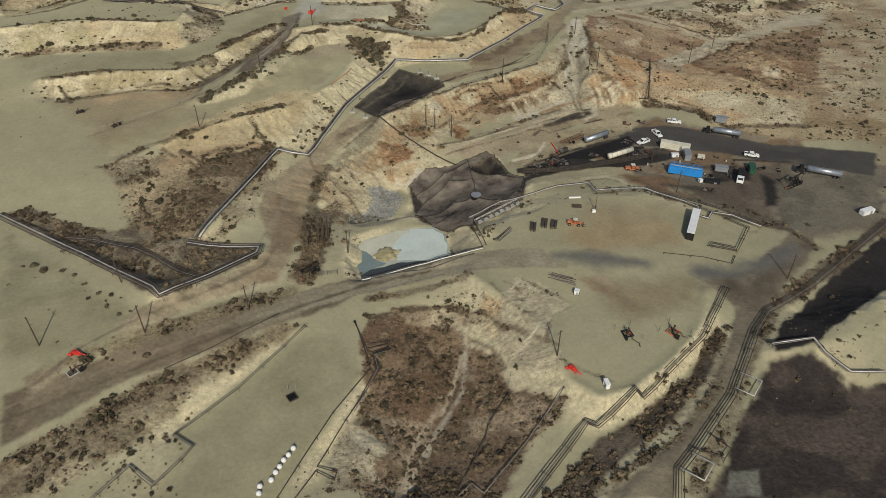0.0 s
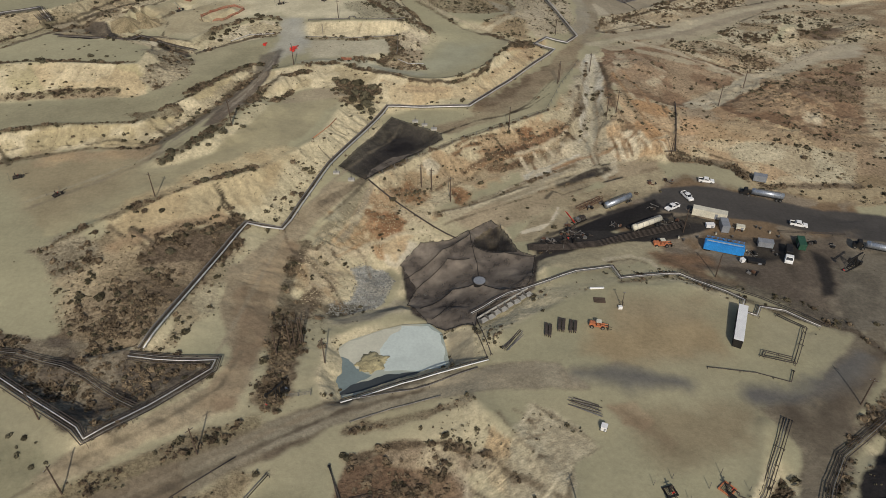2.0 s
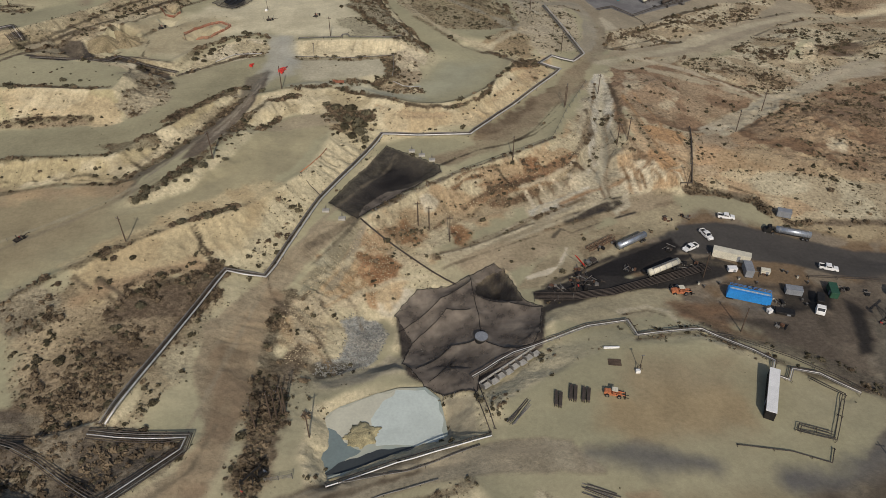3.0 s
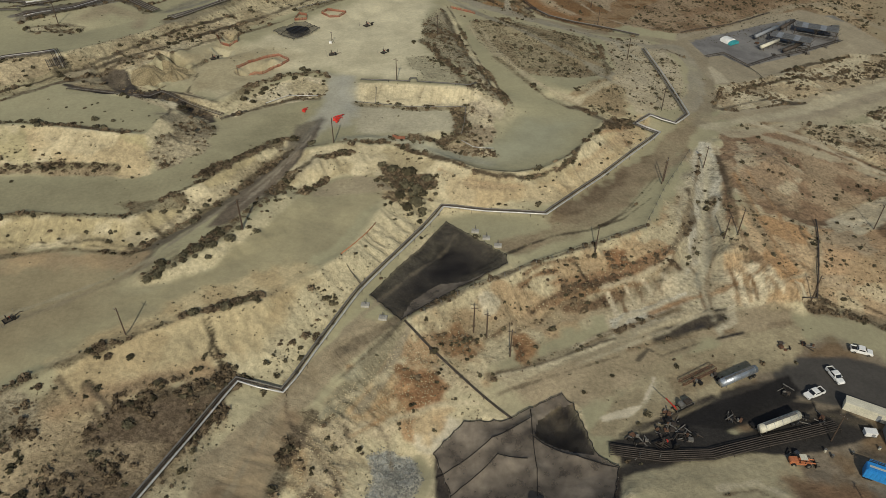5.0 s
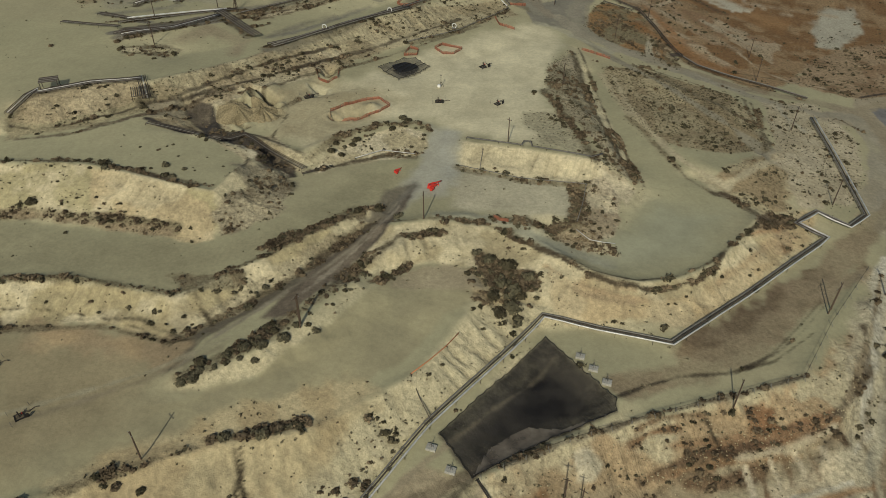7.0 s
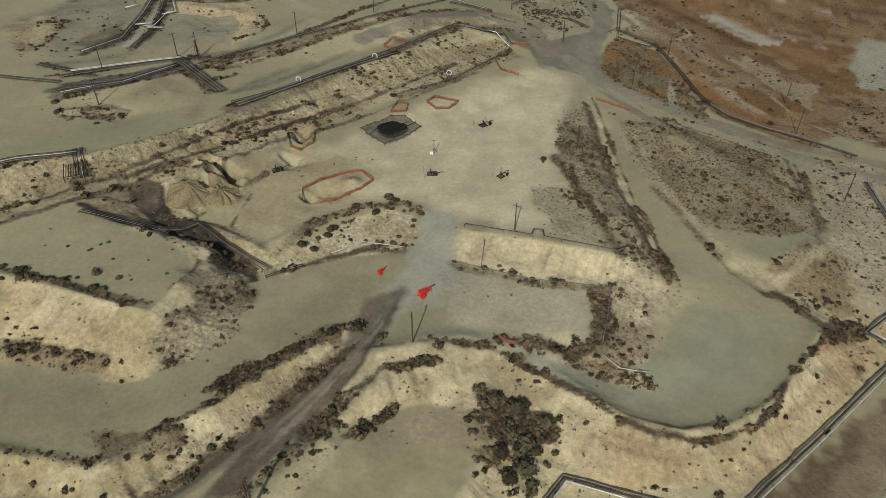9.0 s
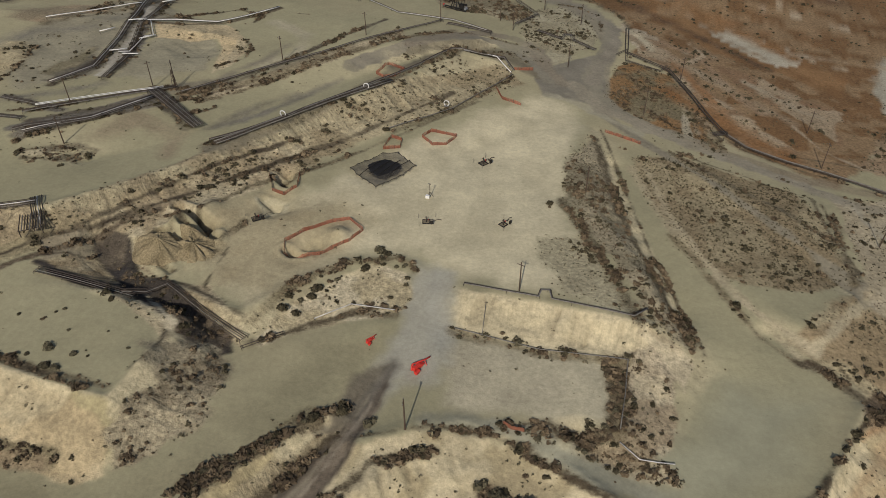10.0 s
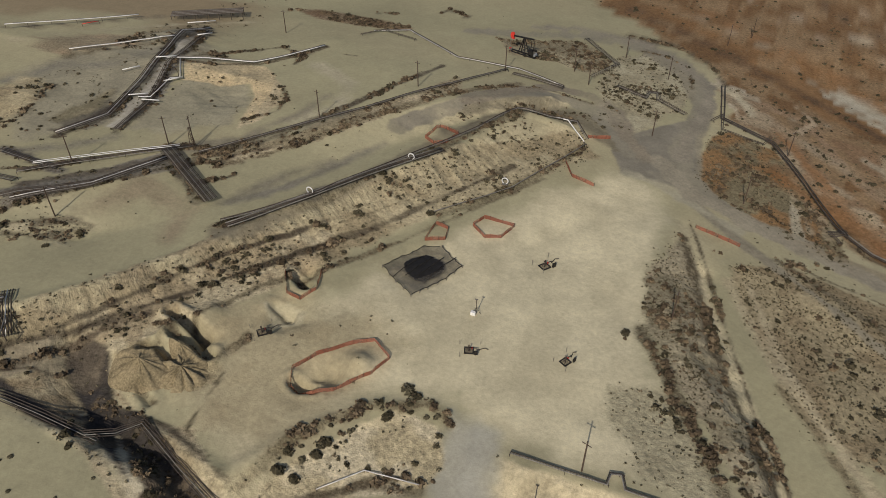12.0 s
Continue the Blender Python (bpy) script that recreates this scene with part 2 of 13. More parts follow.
BREAKS["net2e"] = [(-11, 206, -9.5), (-12, 217, -9.0), (-5, 226, -7.0), (5, 227, -6.4), (18, 235, -5.5), (24, 219, -5.0), (30, 215, -4.3), (28, 199, -3.1), (9, 183, -3.6)]
BREAKS["net1b"] = [(-24, 276, 0.8), (-14, 282, 0.8), (-7, 276, 0.8), (-24, 259, 0.8)]
BREAKS["net1"] = [(-20, 292, 4.2), (-0, 276, 5.1), (1, 273, 4.6), (-25, 246, 3.1), (-36, 256, 3.8), (-20, 293, 4.2)]
BREAKS["T1crestS"] = [(-109, 204, 9.2), (-101, 213, 9.7), (-86, 227, 10.1), (-77, 233, 9.7), (-60, 243, 9.2), (-44, 265, 9.0), (-37, 294, 9.5), (-36, 307, 9.7)]
BREAKS["T1toe"] = [(-91, 160, 5.9), (-74, 169, 4.6), (-69, 191, 3.6), (-60, 222, 3.1), (-49, 222, 0.5)]
BREAKS["T1pipe"] = [(-59, 224, 2.8), (-50, 224, 1.0), (-39, 257, 4.1), (-21, 295, 4.6), (11, 296, 5.9), (29, 325, 4.6), (52, 356, 3.8)]
BREAKS["T1mid"] = [(-124, 219, 10.0), (-107, 235, 10.5), (-84, 246, 10.7), (-65, 265, 10.5), (-47, 299, 11.0)]
BREAKS["bermK"] = [(-92, 246, 12.0), (-80, 256, 13.3), (-74, 271, 13.8), (-68, 290, 14.1), (-61, 303, 15.4)]
BREAKS["T2toe"] = [(-149, 246, 12.0), (-123, 256, 11.8), (-101, 255, 11.3), (-88, 274, 12.3), (-76, 305, 13.8), (-68, 328, 15.4)]
BREAKS["T2crest"] = [(-156, 254, 16.1), (-135, 262, 16.1), (-105, 265, 14.8), (-93, 283, 15.6), (-78, 310, 16.1), (-73, 314, 15.9)]
BREAKS["T3"] = [(-176, 275, 16.5), (-142, 281, 16.2), (-109, 287, 16.1), (-95, 307, 16.1), (-87, 330, 16.6), (-74, 341, 16.9)]
BREAKS["T4crest"] = [(-188, 290, 23.0), (-158, 299, 22.8), (-115, 299, 22.0), (-115, 313, 22.8)]
BREAKS["T4"] = [(-201, 303, 23.0), (-166, 314, 23.0), (-147, 325, 22.5), (-115, 325, 22.3)]
BREAKS["T4e"] = [(-116, 314, 22.3), (-108, 318, 19.2), (-100, 311, 16.6)]
BREAKS["gullyT"] = [(-156, 344, 20.5), (-137, 332, 17.7), (-120, 330, 16.4), (-104, 325, 16.1), (-104, 312, 16.4)]
BREAKS["T5e"] = [(-130, 335, 19.2), (-106, 331, 18.7), (-99, 344, 18.9), (-90, 356, 18.9), (-78, 361, 18.7), (-73, 360, 18.4)]
BREAKS["T5ft"] = [(-101, 327, 16.4), (-92, 335, 16.5), (-82, 343, 16.6), (-73, 344, 16.6), (-70, 348, 17.1)]
BREAKS["T5"] = [(-125, 343, 20.4), (-119, 367, 20.8), (-100, 379, 20.6), (-77, 380, 19.4), (-59, 383, 19.3), (-76, 419, 18.6), (-60, 442, 18.9), (-47, 399, 18.4)]
BREAKS["bench"] = [(-60, 355, 18.8), (-40, 356, 19.2), (-20, 356, 19.2), (-16, 356, 18.7)]
BREAKS["bench2"] = [(-59, 346, 15.4), (-39, 346, 15.1), (-19, 347, 15.1), (-13, 353, 15.1)]
BREAKS["T7"] = [(-62, 332, 15.6), (-45, 338, 15.4), (-23, 339, 15.1), (-21, 330, 15.1), (-41, 325, 15.1), (-59, 316, 15.6)]
BREAKS["T7lip"] = [(-43, 322, 15.1), (-30, 322, 14.6), (-19, 328, 14.6), (-11, 341, 11.5)]
BREAKS["K2"] = [(-68, 308, 15.7), (-58, 316, 15.5), (-48, 320, 15.2), (-39, 320, 14.3), (-32, 319, 13.4), (-22, 315, 12.3), (-11, 311, 11.3), (-0, 311, 10.6), (10, 316, 10.5), (18, 325, 10.5), (24, 337, 10.5), (31, 353, 10.6)]
BREAKS["T8"] = [(-28, 326, 12.3), (-18, 321, 11.5), (-6, 317, 10.7), (6, 320, 10.5), (16, 333, 10.5), (22, 352, 10.6), (-0, 352, 11.0), (-5, 333, 10.7)]
BREAKS["T8w"] = [(-8, 366, 11.3), (-12, 379, 12.3), (-23, 407, 13.6), (-32, 430, 14.3)]
BREAKS["ridgeT"] = [(-14, 365, 17.9), (-24, 381, 18.7), (-34, 396, 19.2), (-42, 419, 19.2), (-43, 446, 17.7)]
BREAKS["field"] = [(-12, 403, 13.8), (5, 384, 12.5), (22, 371, 12.5), (36, 396, 10.2), (16, 422, 11.5), (-7, 433, 13.6), (-22, 434, 14.1)]
BREAKS["fieldS"] = [(11, 369, 10.5), (20, 364, 10.7), (29, 355, 10.0)]
BREAKS["fieldS2"] = [(27, 368, 10.9), (45, 362, 5.7), (52, 361, 4.4)]
BREAKS["roadN"] = [(36, 392, 9.0), (16, 411, 10.5), (-7, 427, 13.0), (-28, 441, 14.8), (-44, 454, 17.1), (-54, 469, 18.7), (-48, 499, 19.2), (-45, 531, 18.4), (-55, 557, 17.9), (-74, 574, 17.9)]
BREAKS["fence"] = [(-24, 248, 2.8), (-8, 262, 3.3), (4, 271, 3.6), (22, 284, 3.6), (41, 297, 3.3), (49, 319, 3.1), (61, 346, 3.3)]
BREAKS["orange"] = [(-15, 238, -2.0), (-4, 246, -3.1), (7, 255, -3.8), (29, 269, -4.6), (43, 280, -3.3), (54, 293, -1.3)]
BREAKS["yardN"] = [(20, 217, -5.1), (37, 248, -6.4), (53, 260, -7.2), (66, 268, -7.2), (88, 280, -6.7), (109, 273, -6.9), (117, 259, -7.7)]
BREAKS["ravine"] = [(72, 355, 5.8), (66, 336, 2.6), (62, 314, -1.0), (60, 297, -3.6), (60, 275, -6.7)]
BREAKS["hillE"] = [(81, 320, 3.2), (92, 302, -0.8), (116, 298, -2.3), (135, 292, -3.8), (162, 288, -5.8)]
BREAKS["hillE2"] = [(99, 319, -4.0), (150, 358, -6.2), (169, 312, -9.8), (137, 381, -4.1), (86, 358, 2.8)]
BREAKS["farE"] = [(89, 408, 1.8), (153, 428, -5.6), (205, 410, -10.6), (261, 479, -14.8)]
BREAKS["farN"] = [(-29, 497, 16.0), (3, 477, 8.3), (28, 454, 7.2), (46, 445, 6.4), (56, 505, 4.5), (28, 562, 5.1), (-8, 585, 7.7), (61, 650, 3.8), (-23, 597, 12.8)]
BREAKS["bermN"] = [(-171, 340, 27.5), (-160, 354, 27.4), (-147, 374, 26.6), (-131, 407, 27.6), (-108, 442, 27.5), (-99, 477, 26.1), (-82, 477, 23.8)]
BREAKS["ditchN"] = [(-156, 350, 24.3), (-142, 365, 23.5), (-129, 385, 23.5), (-114, 409, 23.0), (-98, 437, 22.5), (-80, 470, 21.2)]
BREAKS["slopeN"] = [(-145, 345, 22.4), (-133, 359, 22.5), (-120, 385, 22.3), (-106, 408, 21.5), (-88, 439, 21.0), (-70, 470, 20.2)]
BREAKS["T6"] = [(-178, 367, 25.6), (-161, 383, 26.1), (-143, 412, 26.1), (-122, 446, 25.8), (-106, 473, 25.1), (-82, 496, 22.0), (-67, 486, 20.0)]
BREAKS["T6b"] = [(-200, 372, 31.1), (-185, 388, 29.1), (-173, 411, 27.7), (-147, 439, 28.9), (-119, 473, 28.8), (-92, 492, 25.8)]
BREAKS["far1"] = [(-236, 409, 30.7), (-197, 415, 29.4), (-172, 443, 28.9), (-148, 486, 28.1), (-112, 521, 24.3), (-95, 530, 23.0)]
BREAKS["far2"] = [(-270, 450, 32.0), (-224, 452, 32.0), (-185, 457, 30.2), (-196, 446, 29.2), (-181, 503, 28.1)]
BREAKS["darkSE"] = [(81, 123, 2.3), (94, 125, 3.1), (117, 135, 2.6)]
BREAKS["darkSE2"] = [(72, 107, 0.8), (90, 111, -0.8), (104, 108, -0.8), (73, 84, -0.8)]
BREAKS["washE"] = [(98, 141, -2.3), (118, 156, -2.8), (136, 169, -3.1)]
BREAKS["padSE"] = [(103, 131, 3.1), (120, 142, 3.1)]
BREAKS["basin"] = [(-124, 172, 5.9), (-94, 155, 4.1), (-78, 149, 3.1), (-62, 166, 1.3), (-78, 170, 2.0), (-89, 164, 2.8)]
BREAKS["bundle"] = [(-135, 175, 6.8), (-101, 155, 6.8), (-74, 139, 7.3), (-72, 138, 6.9), (-54, 164, 1.6)]
BREAKS["T0"] = [(-113, 130, 7.2), (-98, 139, 6.9), (-81, 132, 5.6)]
BREAKS["pondin"] = [(-24, 175, -9.0), (-16, 182, -9.0), (-5, 184, -9.0), (-2, 177, -9.0), (-18, 169, -9.0)]
BREAKS["T1end"] = [(-70, 286, 10.9), (-67, 291, 11.0), (-63, 296, 11.1), (-53, 302, 11.3), (-44, 303, 11.1), (-40, 299, 10.9), (-38, 296, 10.6)]
BREAKS["ravW"] = [(59, 331, 4.1), (54, 307, 2.8), (49, 289, 1.0), (45, 276, -3.1)]
BREAKS["ravE"] = [(74, 341, 5.5), (71, 313, 4.1), (71, 299, 2.3)]
BREAKS["cut"] = [(65, 295, 1.0), (73, 296, 1.8), (78, 287, 0.8), (85, 278, -1.5)]
BREAKS["cutT"] = [(63, 275, -6.7), (74, 278, -6.7), (86, 279, -6.7)]
BREAKS["bermW"] = [(-199, 317, 27.9), (-193, 322, 28.5), (-181, 335, 28.4), (-169, 346, 27.9)]
BREAKS["bermWt"] = [(-195, 304, 23.0), (-186, 311, 23.3), (-172, 322, 23.3), (-163, 336, 23.4), (-149, 353, 23.5)]
BREAKS["bermW0"] = [(-203, 306, 25.6), (-197, 310, 26.2)]
CELL, X0, Y0, X1, Y1 = 1.5, -235.0, 50.0, 235.0, 650.0


def solve_levels():
    """Levels on a regular grid: fixed along the breaklines, evenly graded between them."""
    nx, ny = int((X1 - X0) / CELL) + 1, int((Y1 - Y0) / CELL) + 1
    total, count = np.zeros((nx, ny)), np.zeros((nx, ny))
    for line in BREAKS.values():
        p = np.array(line)
        for a, b in zip(p[:-1], p[1:]):
            k = max(2, int(np.hypot(*(b - a)[:2]) / (CELL * 0.5)))
            q = a + (b - a) * np.linspace(0, 1, k)[:, None]
            i = np.clip(((q[:, 0] - X0) / CELL).round().astype(int), 0, nx - 1)
            j = np.clip(((q[:, 1] - Y0) / CELL).round().astype(int), 0, ny - 1)
            np.add.at(total, (i, j), q[:, 2])
            np.add.at(count, (i, j), 1)
    levels = None
    for step in (16, 8, 4, 2, 1):
        cx, cy = -(-nx // step), -(-ny // step)
        t, c = np.zeros((cx, cy)), np.zeros((cx, cy))
        i, j = np.nonzero(count)
        np.add.at(t, (i // step, j // step), total[i, j])
        np.add.at(c, (i // step, j // step), count[i, j])
        fixed = c > 0
        target = t / np.maximum(c, 1)
        if levels is None:
            levels = np.full((cx, cy), target[fixed].mean())
        else:
            levels = np.repeat(np.repeat(levels, 2, 0), 2, 1)[:cx, :cy]
        for _ in range(260 if step > 1 else 160):
            e = np.pad(levels, 1, mode="edge")
            levels = (e[2:, 1:-1] + e[:-2, 1:-1] + e[1:-1, 2:] + e[1:-1, :-2]) / 4
            levels[fixed] = target[fixed]
    for _ in range(1):
        e = np.pad(levels, 1, mode="edge")
        levels = (4 * levels + e[2:, 1:-1] + e[:-2, 1:-1] + e[1:-1, 2:] + e[1:-1, :-2]) / 8
    return levels


LEVELS = solve_levels()


def grid_sample(g, x, y):
    u = np.clip((np.asarray(x, float) - X0) / CELL, 0, g.shape[0] - 1.001)
    v = np.clip((np.asarray(y, float) - Y0) / CELL, 0, g.shape[1] - 1.001)
    i, j = u.astype(int), v.astype(int)
    a, b = u - i, v - j
    return (g[i, j] * (1 - a) + g[i + 1, j] * a) * (1 - b) + (g[i, j + 1] * (1 - a) + g[i + 1, j + 1] * a) * b


GX, GY = np.gradient(LEVELS, CELL)
STEEP = np.hypot(GX, GY)


def distance(x, y, poly, closed=True):
    """Distance to an outline, negative inside when closed."""
    p = np.array(poly, float)[:, :2]
    pairs = list(zip(p, np.roll(p, -1, 0))) if closed else list(zip(p[:-1], p[1:]))
    best = np.full(x.shape, 1e9)
    inside = np.zeros(x.shape, bool)
    for a, b in pairs:
        d = b - a
        t = np.clip(((x - a[0]) * d[0] + (y - a[1]) * d[1]) / max(d @ d, 1e-9), 0, 1)
        best = np.minimum(best, np.hypot(x - a[0] - t * d[0], y - a[1] - t * d[1]))
        if closed:
            cross = (a[1] > y) != (b[1] > y)
            inside ^= cross & (x < (b[0] - a[0]) * (y - a[1]) / (b[1] - a[1] + 1e-12) + a[0])
    return np.where(inside, -best, best)


def along(x, y, line):
    """Distance to a line and the length along it of the nearest point."""
    p = np.array(line, float)[:, :2]
    best, where, run = np.full(x.shape, 1e9), np.zeros(x.shape), 0.0
    for a, b in zip(p[:-1], p[1:]):
        d = b - a
        length = math.hypot(*d)
        t = np.clip(((x - a[0]) * d[0] + (y - a[1]) * d[1]) / max(d @ d, 1e-9), 0, 1)
        q = np.hypot(x - a[0] - t * d[0], y - a[1] - t * d[1])
        near = q < best
        best, where = np.where(near, q, best), np.where(near, run + t * length, where)
        run += length
    return best, where


# spoil heaps and dug holes: place, radius, height
BUMPS = []
BUMPS.append((-129.7, 356.6, 2.4, -4.6))
BUMPS.append((-135.1, 356.7, 3.5, 1.8))
BUMPS.append((-118.1, 370.4, 4.2, -2.6))
BUMPS.append((-121.9, 369.8, 3, .8))
BUMPS.append((-120.9, 383.8, 2.6, -2.6))
BUMPS.append((-101.8, 358.6, 4, -1.8))
BUMPS.append((-96.3, 364.6, 3, 1.2))
BUMPS.append((-116.0, 453.8, 3.5, 1.6))
BUMPS.append((-96.5, 397.7, 6, -2.2))
BUMPS.append((-16.0, 99.0, 5, 2.0))
BUMPS.append((-3.3, 259.3, 3, 1.2))
BUMPS.append((182.9, 412.2, 16, 4.5))
BUMPS.append((121.4, 422.8, 11, 3))
BUMPS.append((154.3, 324.8, 24, 5))
BUMPS.append((87.8, 342.6, 10, 3))
BUMPS.append((229.4, 422.2, 13, 4))
BUMPS.append((132.7, 367.6, 9, 2))
BUMPS.append((-234.7, 472.8, 14, 2))
BUMPS.append((-135.5, 352.6, 2.5, 1.6))
BUMPS.append((-133.9, 357.6, 2.2, -4.0))
BUMPS.append((-132.2, 362.0, 2.6, 1.5))
BUMPS.append((-104.2, 355.3, 1.9, -2.0))
BUMPS.append((-100.5, 359.8, 3.0, -1.0))
BUMPS.append((-100.7, 358.4, 1.5, 0.7))
BUMPS.append((-95.5, 364.8, 2.2, 0.9))
BUMPS.append((-119.2, 380.9, 2.2, -2.0))
BUMPS.append((-188.0, 444.1, 10, -1.6))
BUMPS.append((-245.2, 414.4, 9, 1.4))
BUMPS.append((-115.6, 450.8, 2.5, 0.8))
# narrow trenches dug with a bucket: centre line, half width, depth
CUTS = [([(-139.9, 359.3), (-134.7, 358.1), (-130.3, 357.2)], 0.8, 2.6), ([(-134.8, 353.6), (-130.7, 354.7), (-125.6, 353.2)], 0.8, 2.3), ([(-138.4, 348.9), (-135.9, 350.6), (-132.3, 349.1)], 0.7, 1.6), ([(-133.7, 340.8), (-129.3, 338.9)], 0.3, 0.9), ([(-105.9, 355.2), (-103.9, 354.8), (-101.8, 355.1)], 0.8, 1.5), ([(-122.4, 381.7), (-120.5, 381.1), (-118.5, 380.2)], 0.8, 1.7), ([(-121.5, 371.2), (-118.6, 371.4), (-117.1, 370.6)], 0.6, 0.9)]
# low windrows left along edges by the grader
WINDROWS = [BREAKS["T1crestS"], BREAKS["T2crest"], BREAKS["T4crest"], BREAKS["padCe"], BREAKS["K2"], BREAKS["bermN"], BREAKS["T5e"], BREAKS["bench2"], BREAKS["fence"]]


def add_windrows():
    nx, ny = LEVELS.shape
    gx, gy = np.meshgrid(X0 + CELL * np.arange(nx), Y0 + CELL * np.arange(ny), indexing="ij")
    out = LEVELS.copy()
    for line in WINDROWS:
        p = np.array(line)
        near = (gx > p[:, 0].min() - 6) & (gx < p[:, 0].max() + 6) & (gy > p[:, 1].min() - 6) & (gy < p[:, 1].max() + 6)
        d = distance(gx[near], gy[near], line, closed=False)
        out[near] += 0.75 * np.exp(-(d / 1.5) ** 2) * (0.3 + 1.1 * fbm(gx[near], gy[near], 12, 181, 3))
    return out


# crests whose banks are cut by rain rills
RILLED = [BREAKS["T1crestS"], BREAKS["T2crest"], BREAKS["T4crest"], BREAKS["bench"], BREAKS["K2"], BREAKS["T5e"], BREAKS["fence"], BREAKS["bermN"], BREAKS["slopeN"], BREAKS["bowlN"], BREAKS["hillE"], BREAKS["yardN"], BREAKS["cut"], BREAKS["bermW"]]


def rills(x, y):
    """How deep rain has cut each place, 0 to 1: runnels that fall straight away from the crests."""
    out = np.zeros(x.shape)
    for n, line in enumerate(RILLED):
        p = np.array(line)
        near = (x > p[:, 0].min() - 16) & (x < p[:, 0].max() + 16) & (y > p[:, 1].min() - 16) & (y < p[:, 1].max() + 16)
        if not near.any():
            continue
        d, w = along(x[near], y[near], line)
        cut = 0.6 * np.abs(2 * vnoise(w + 0.15 * d, d * 0.16 + 50 * n, 2.6, 301) - 1) + 0.4 * np.abs(2 * vnoise(w, d * 0.2 + 50 * n, 1.4, 302) - 1)
        cut = np.clip(1 - cut * 2.6, 0, 1) * np.clip(d / 1.5, 0, 1) * np.clip((16 - d) / 6, 0, 1)
        out[near] = np.maximum(out[near], cut * np.clip(fbm(x[near], y[near], 14, 311, 2) * 3 - 0.7, 0, 1))
    return out


# how strongly rain has marked each of those banks
MARKED = [0.5, 0.6, 0.3, 0.55, 0.35, 1.0, 0.7, 0.85, 0.7, 0.9, 0.6, 0.6, 1.0, 0.8, 0.7]


def runs(x, y):
    """For each place the length along the nearest crest, the way down from it, and how steeply the bank falls there."""
    best, out = np.full(x.shape, 1e9), np.zeros(x.shape + (3,))
    for n, line in enumerate(RILLED + [BREAKS["padCe"]]):
        p = np.array(line)
        near = (x > p[:, 0].min() - 18) & (x < p[:, 0].max() + 18) & (y > p[:, 1].min() - 18) & (y < p[:, 1].max() + 18)
        if not near.any():
            continue
        d, w = along(x[near], y[near], line)
        closer = d < best[near]
        o = out[near]
        o[closer, 0], o[closer, 1], o[closer, 2] = (w + 300 * n)[closer], d[closer], (MARKED[n] * np.clip(d / 0.8, 0, 1) * np.clip((18 - d) / 5, 0, 1))[closer]
        out[near] = o
        best[near] = np.minimum(best[near], d)
    out[..., 2] *= np.clip((grid_sample(STEEP, x, y) - 0.12) / 0.2, 0, 1)
    return out


def levels_at(x, y):
    """Height of the finished ground, with rills on the banks and unevenness on the flats."""
    x, y = np.asarray(x, float), np.asarray(y, float)
    s = np.clip((grid_sample(STEEP, x, y) - 0.10) / 0.35, 0, 1)
    ridge = np.abs(fbm(x, y, 9.0, 40, 4) - 0.5) * 2
    z = grid_sample(LEVELS, x, y)
    lumpy = 0.6 + 0.9 * fbm(x, y, 3.5, 171, 3)
    crumbly = 0.7 + 0.6 * fbm(x, y, 2.2, 175, 3)
    for bx, by, r, h in BUMPS:
        z = z + h * np.exp(-((x - bx) ** 2 + (y - by) ** 2) / (r * r) * lumpy) * crumbly
    for line, half, depth in CUTS:
        p = np.array(line)
        near = (np.abs(x - p[:, 0].mean()) < 16) & (np.abs(y - p[:, 1].mean()) < 16)
        if near.any():
            d = distance(x[near], y[near], line, closed=False)
            z = np.array(z)
            z[near] -= depth * np.clip((half + 0.7 - d) / 0.8, 0, 1) - 0.35 * depth * np.exp(-((d - half - 1.5) / 0.8) ** 2)
    fine = np.abs(fbm(x, y, 3.2, 45, 2) - 0.5) * 2
    if x.size > 1:
        z = z - 0.75 * s * rills(x, y)
    return z + s * ((0.55 - ridge * 2.2) * 0.6 + (0.4 - fine) * 0.35) + (fbm(x, y, 14, 50, 4) - 0.5) * (0.5 + 0.9 * s)


LEVELS = add_windrows()


def ground(x, y):
    return float(levels_at(np.array([x]), np.array([y]))[0])


# soil patches: outline, colour, soft edge in metres, raggedness in metres, pebbles, shrubs per square metre
TAN, PALE, SAND = (0.355, 0.325, 0.20), (0.59, 0.505, 0.32), (0.40, 0.345, 0.215)
DIRT, GREY, WET = (0.17, 0.135, 0.085), (0.125, 0.108, 0.078), (0.05, 0.042, 0.034)
OCHRE, RUST, BRUSH = (0.44, 0.31, 0.175), (0.20, 0.105, 0.055), (0.165, 0.118, 0.074)
PATCHES = []


def patch(outline, colour, soft, ragged, pebbles, shrubs):
    PATCHES.append((outline, colour, soft, ragged, pebbles, shrubs))


patch([(85.5, 405.1), (167.7, 471.7), (350.0, 552.1), (177.0, 256.9), (121.3, 260.6), (110.9, 274.8), (87.5, 279.9), (74.8, 307.2), (79.0, 350.6)], ((0.43,0.355,0.225),(0.31,0.23,0.14)), 8, 6, .7, 0.088)
patch([(85.0, 352.8), (134.0, 348.3), (104.0, 320.8), (96.9, 324.8), (83.9, 335.7)], ((0.26,0.165,0.092),(0.33,0.235,0.14)), 5, 6, .7, 0.11)
patch([(126.3, 329.3), (160.7, 352.1), (210.8, 381.3), (171.2, 302.8), (122.4, 314.0)], ((0.225,0.145,0.083),(0.30,0.21,0.125)), 6, 7, .7, 0.143)
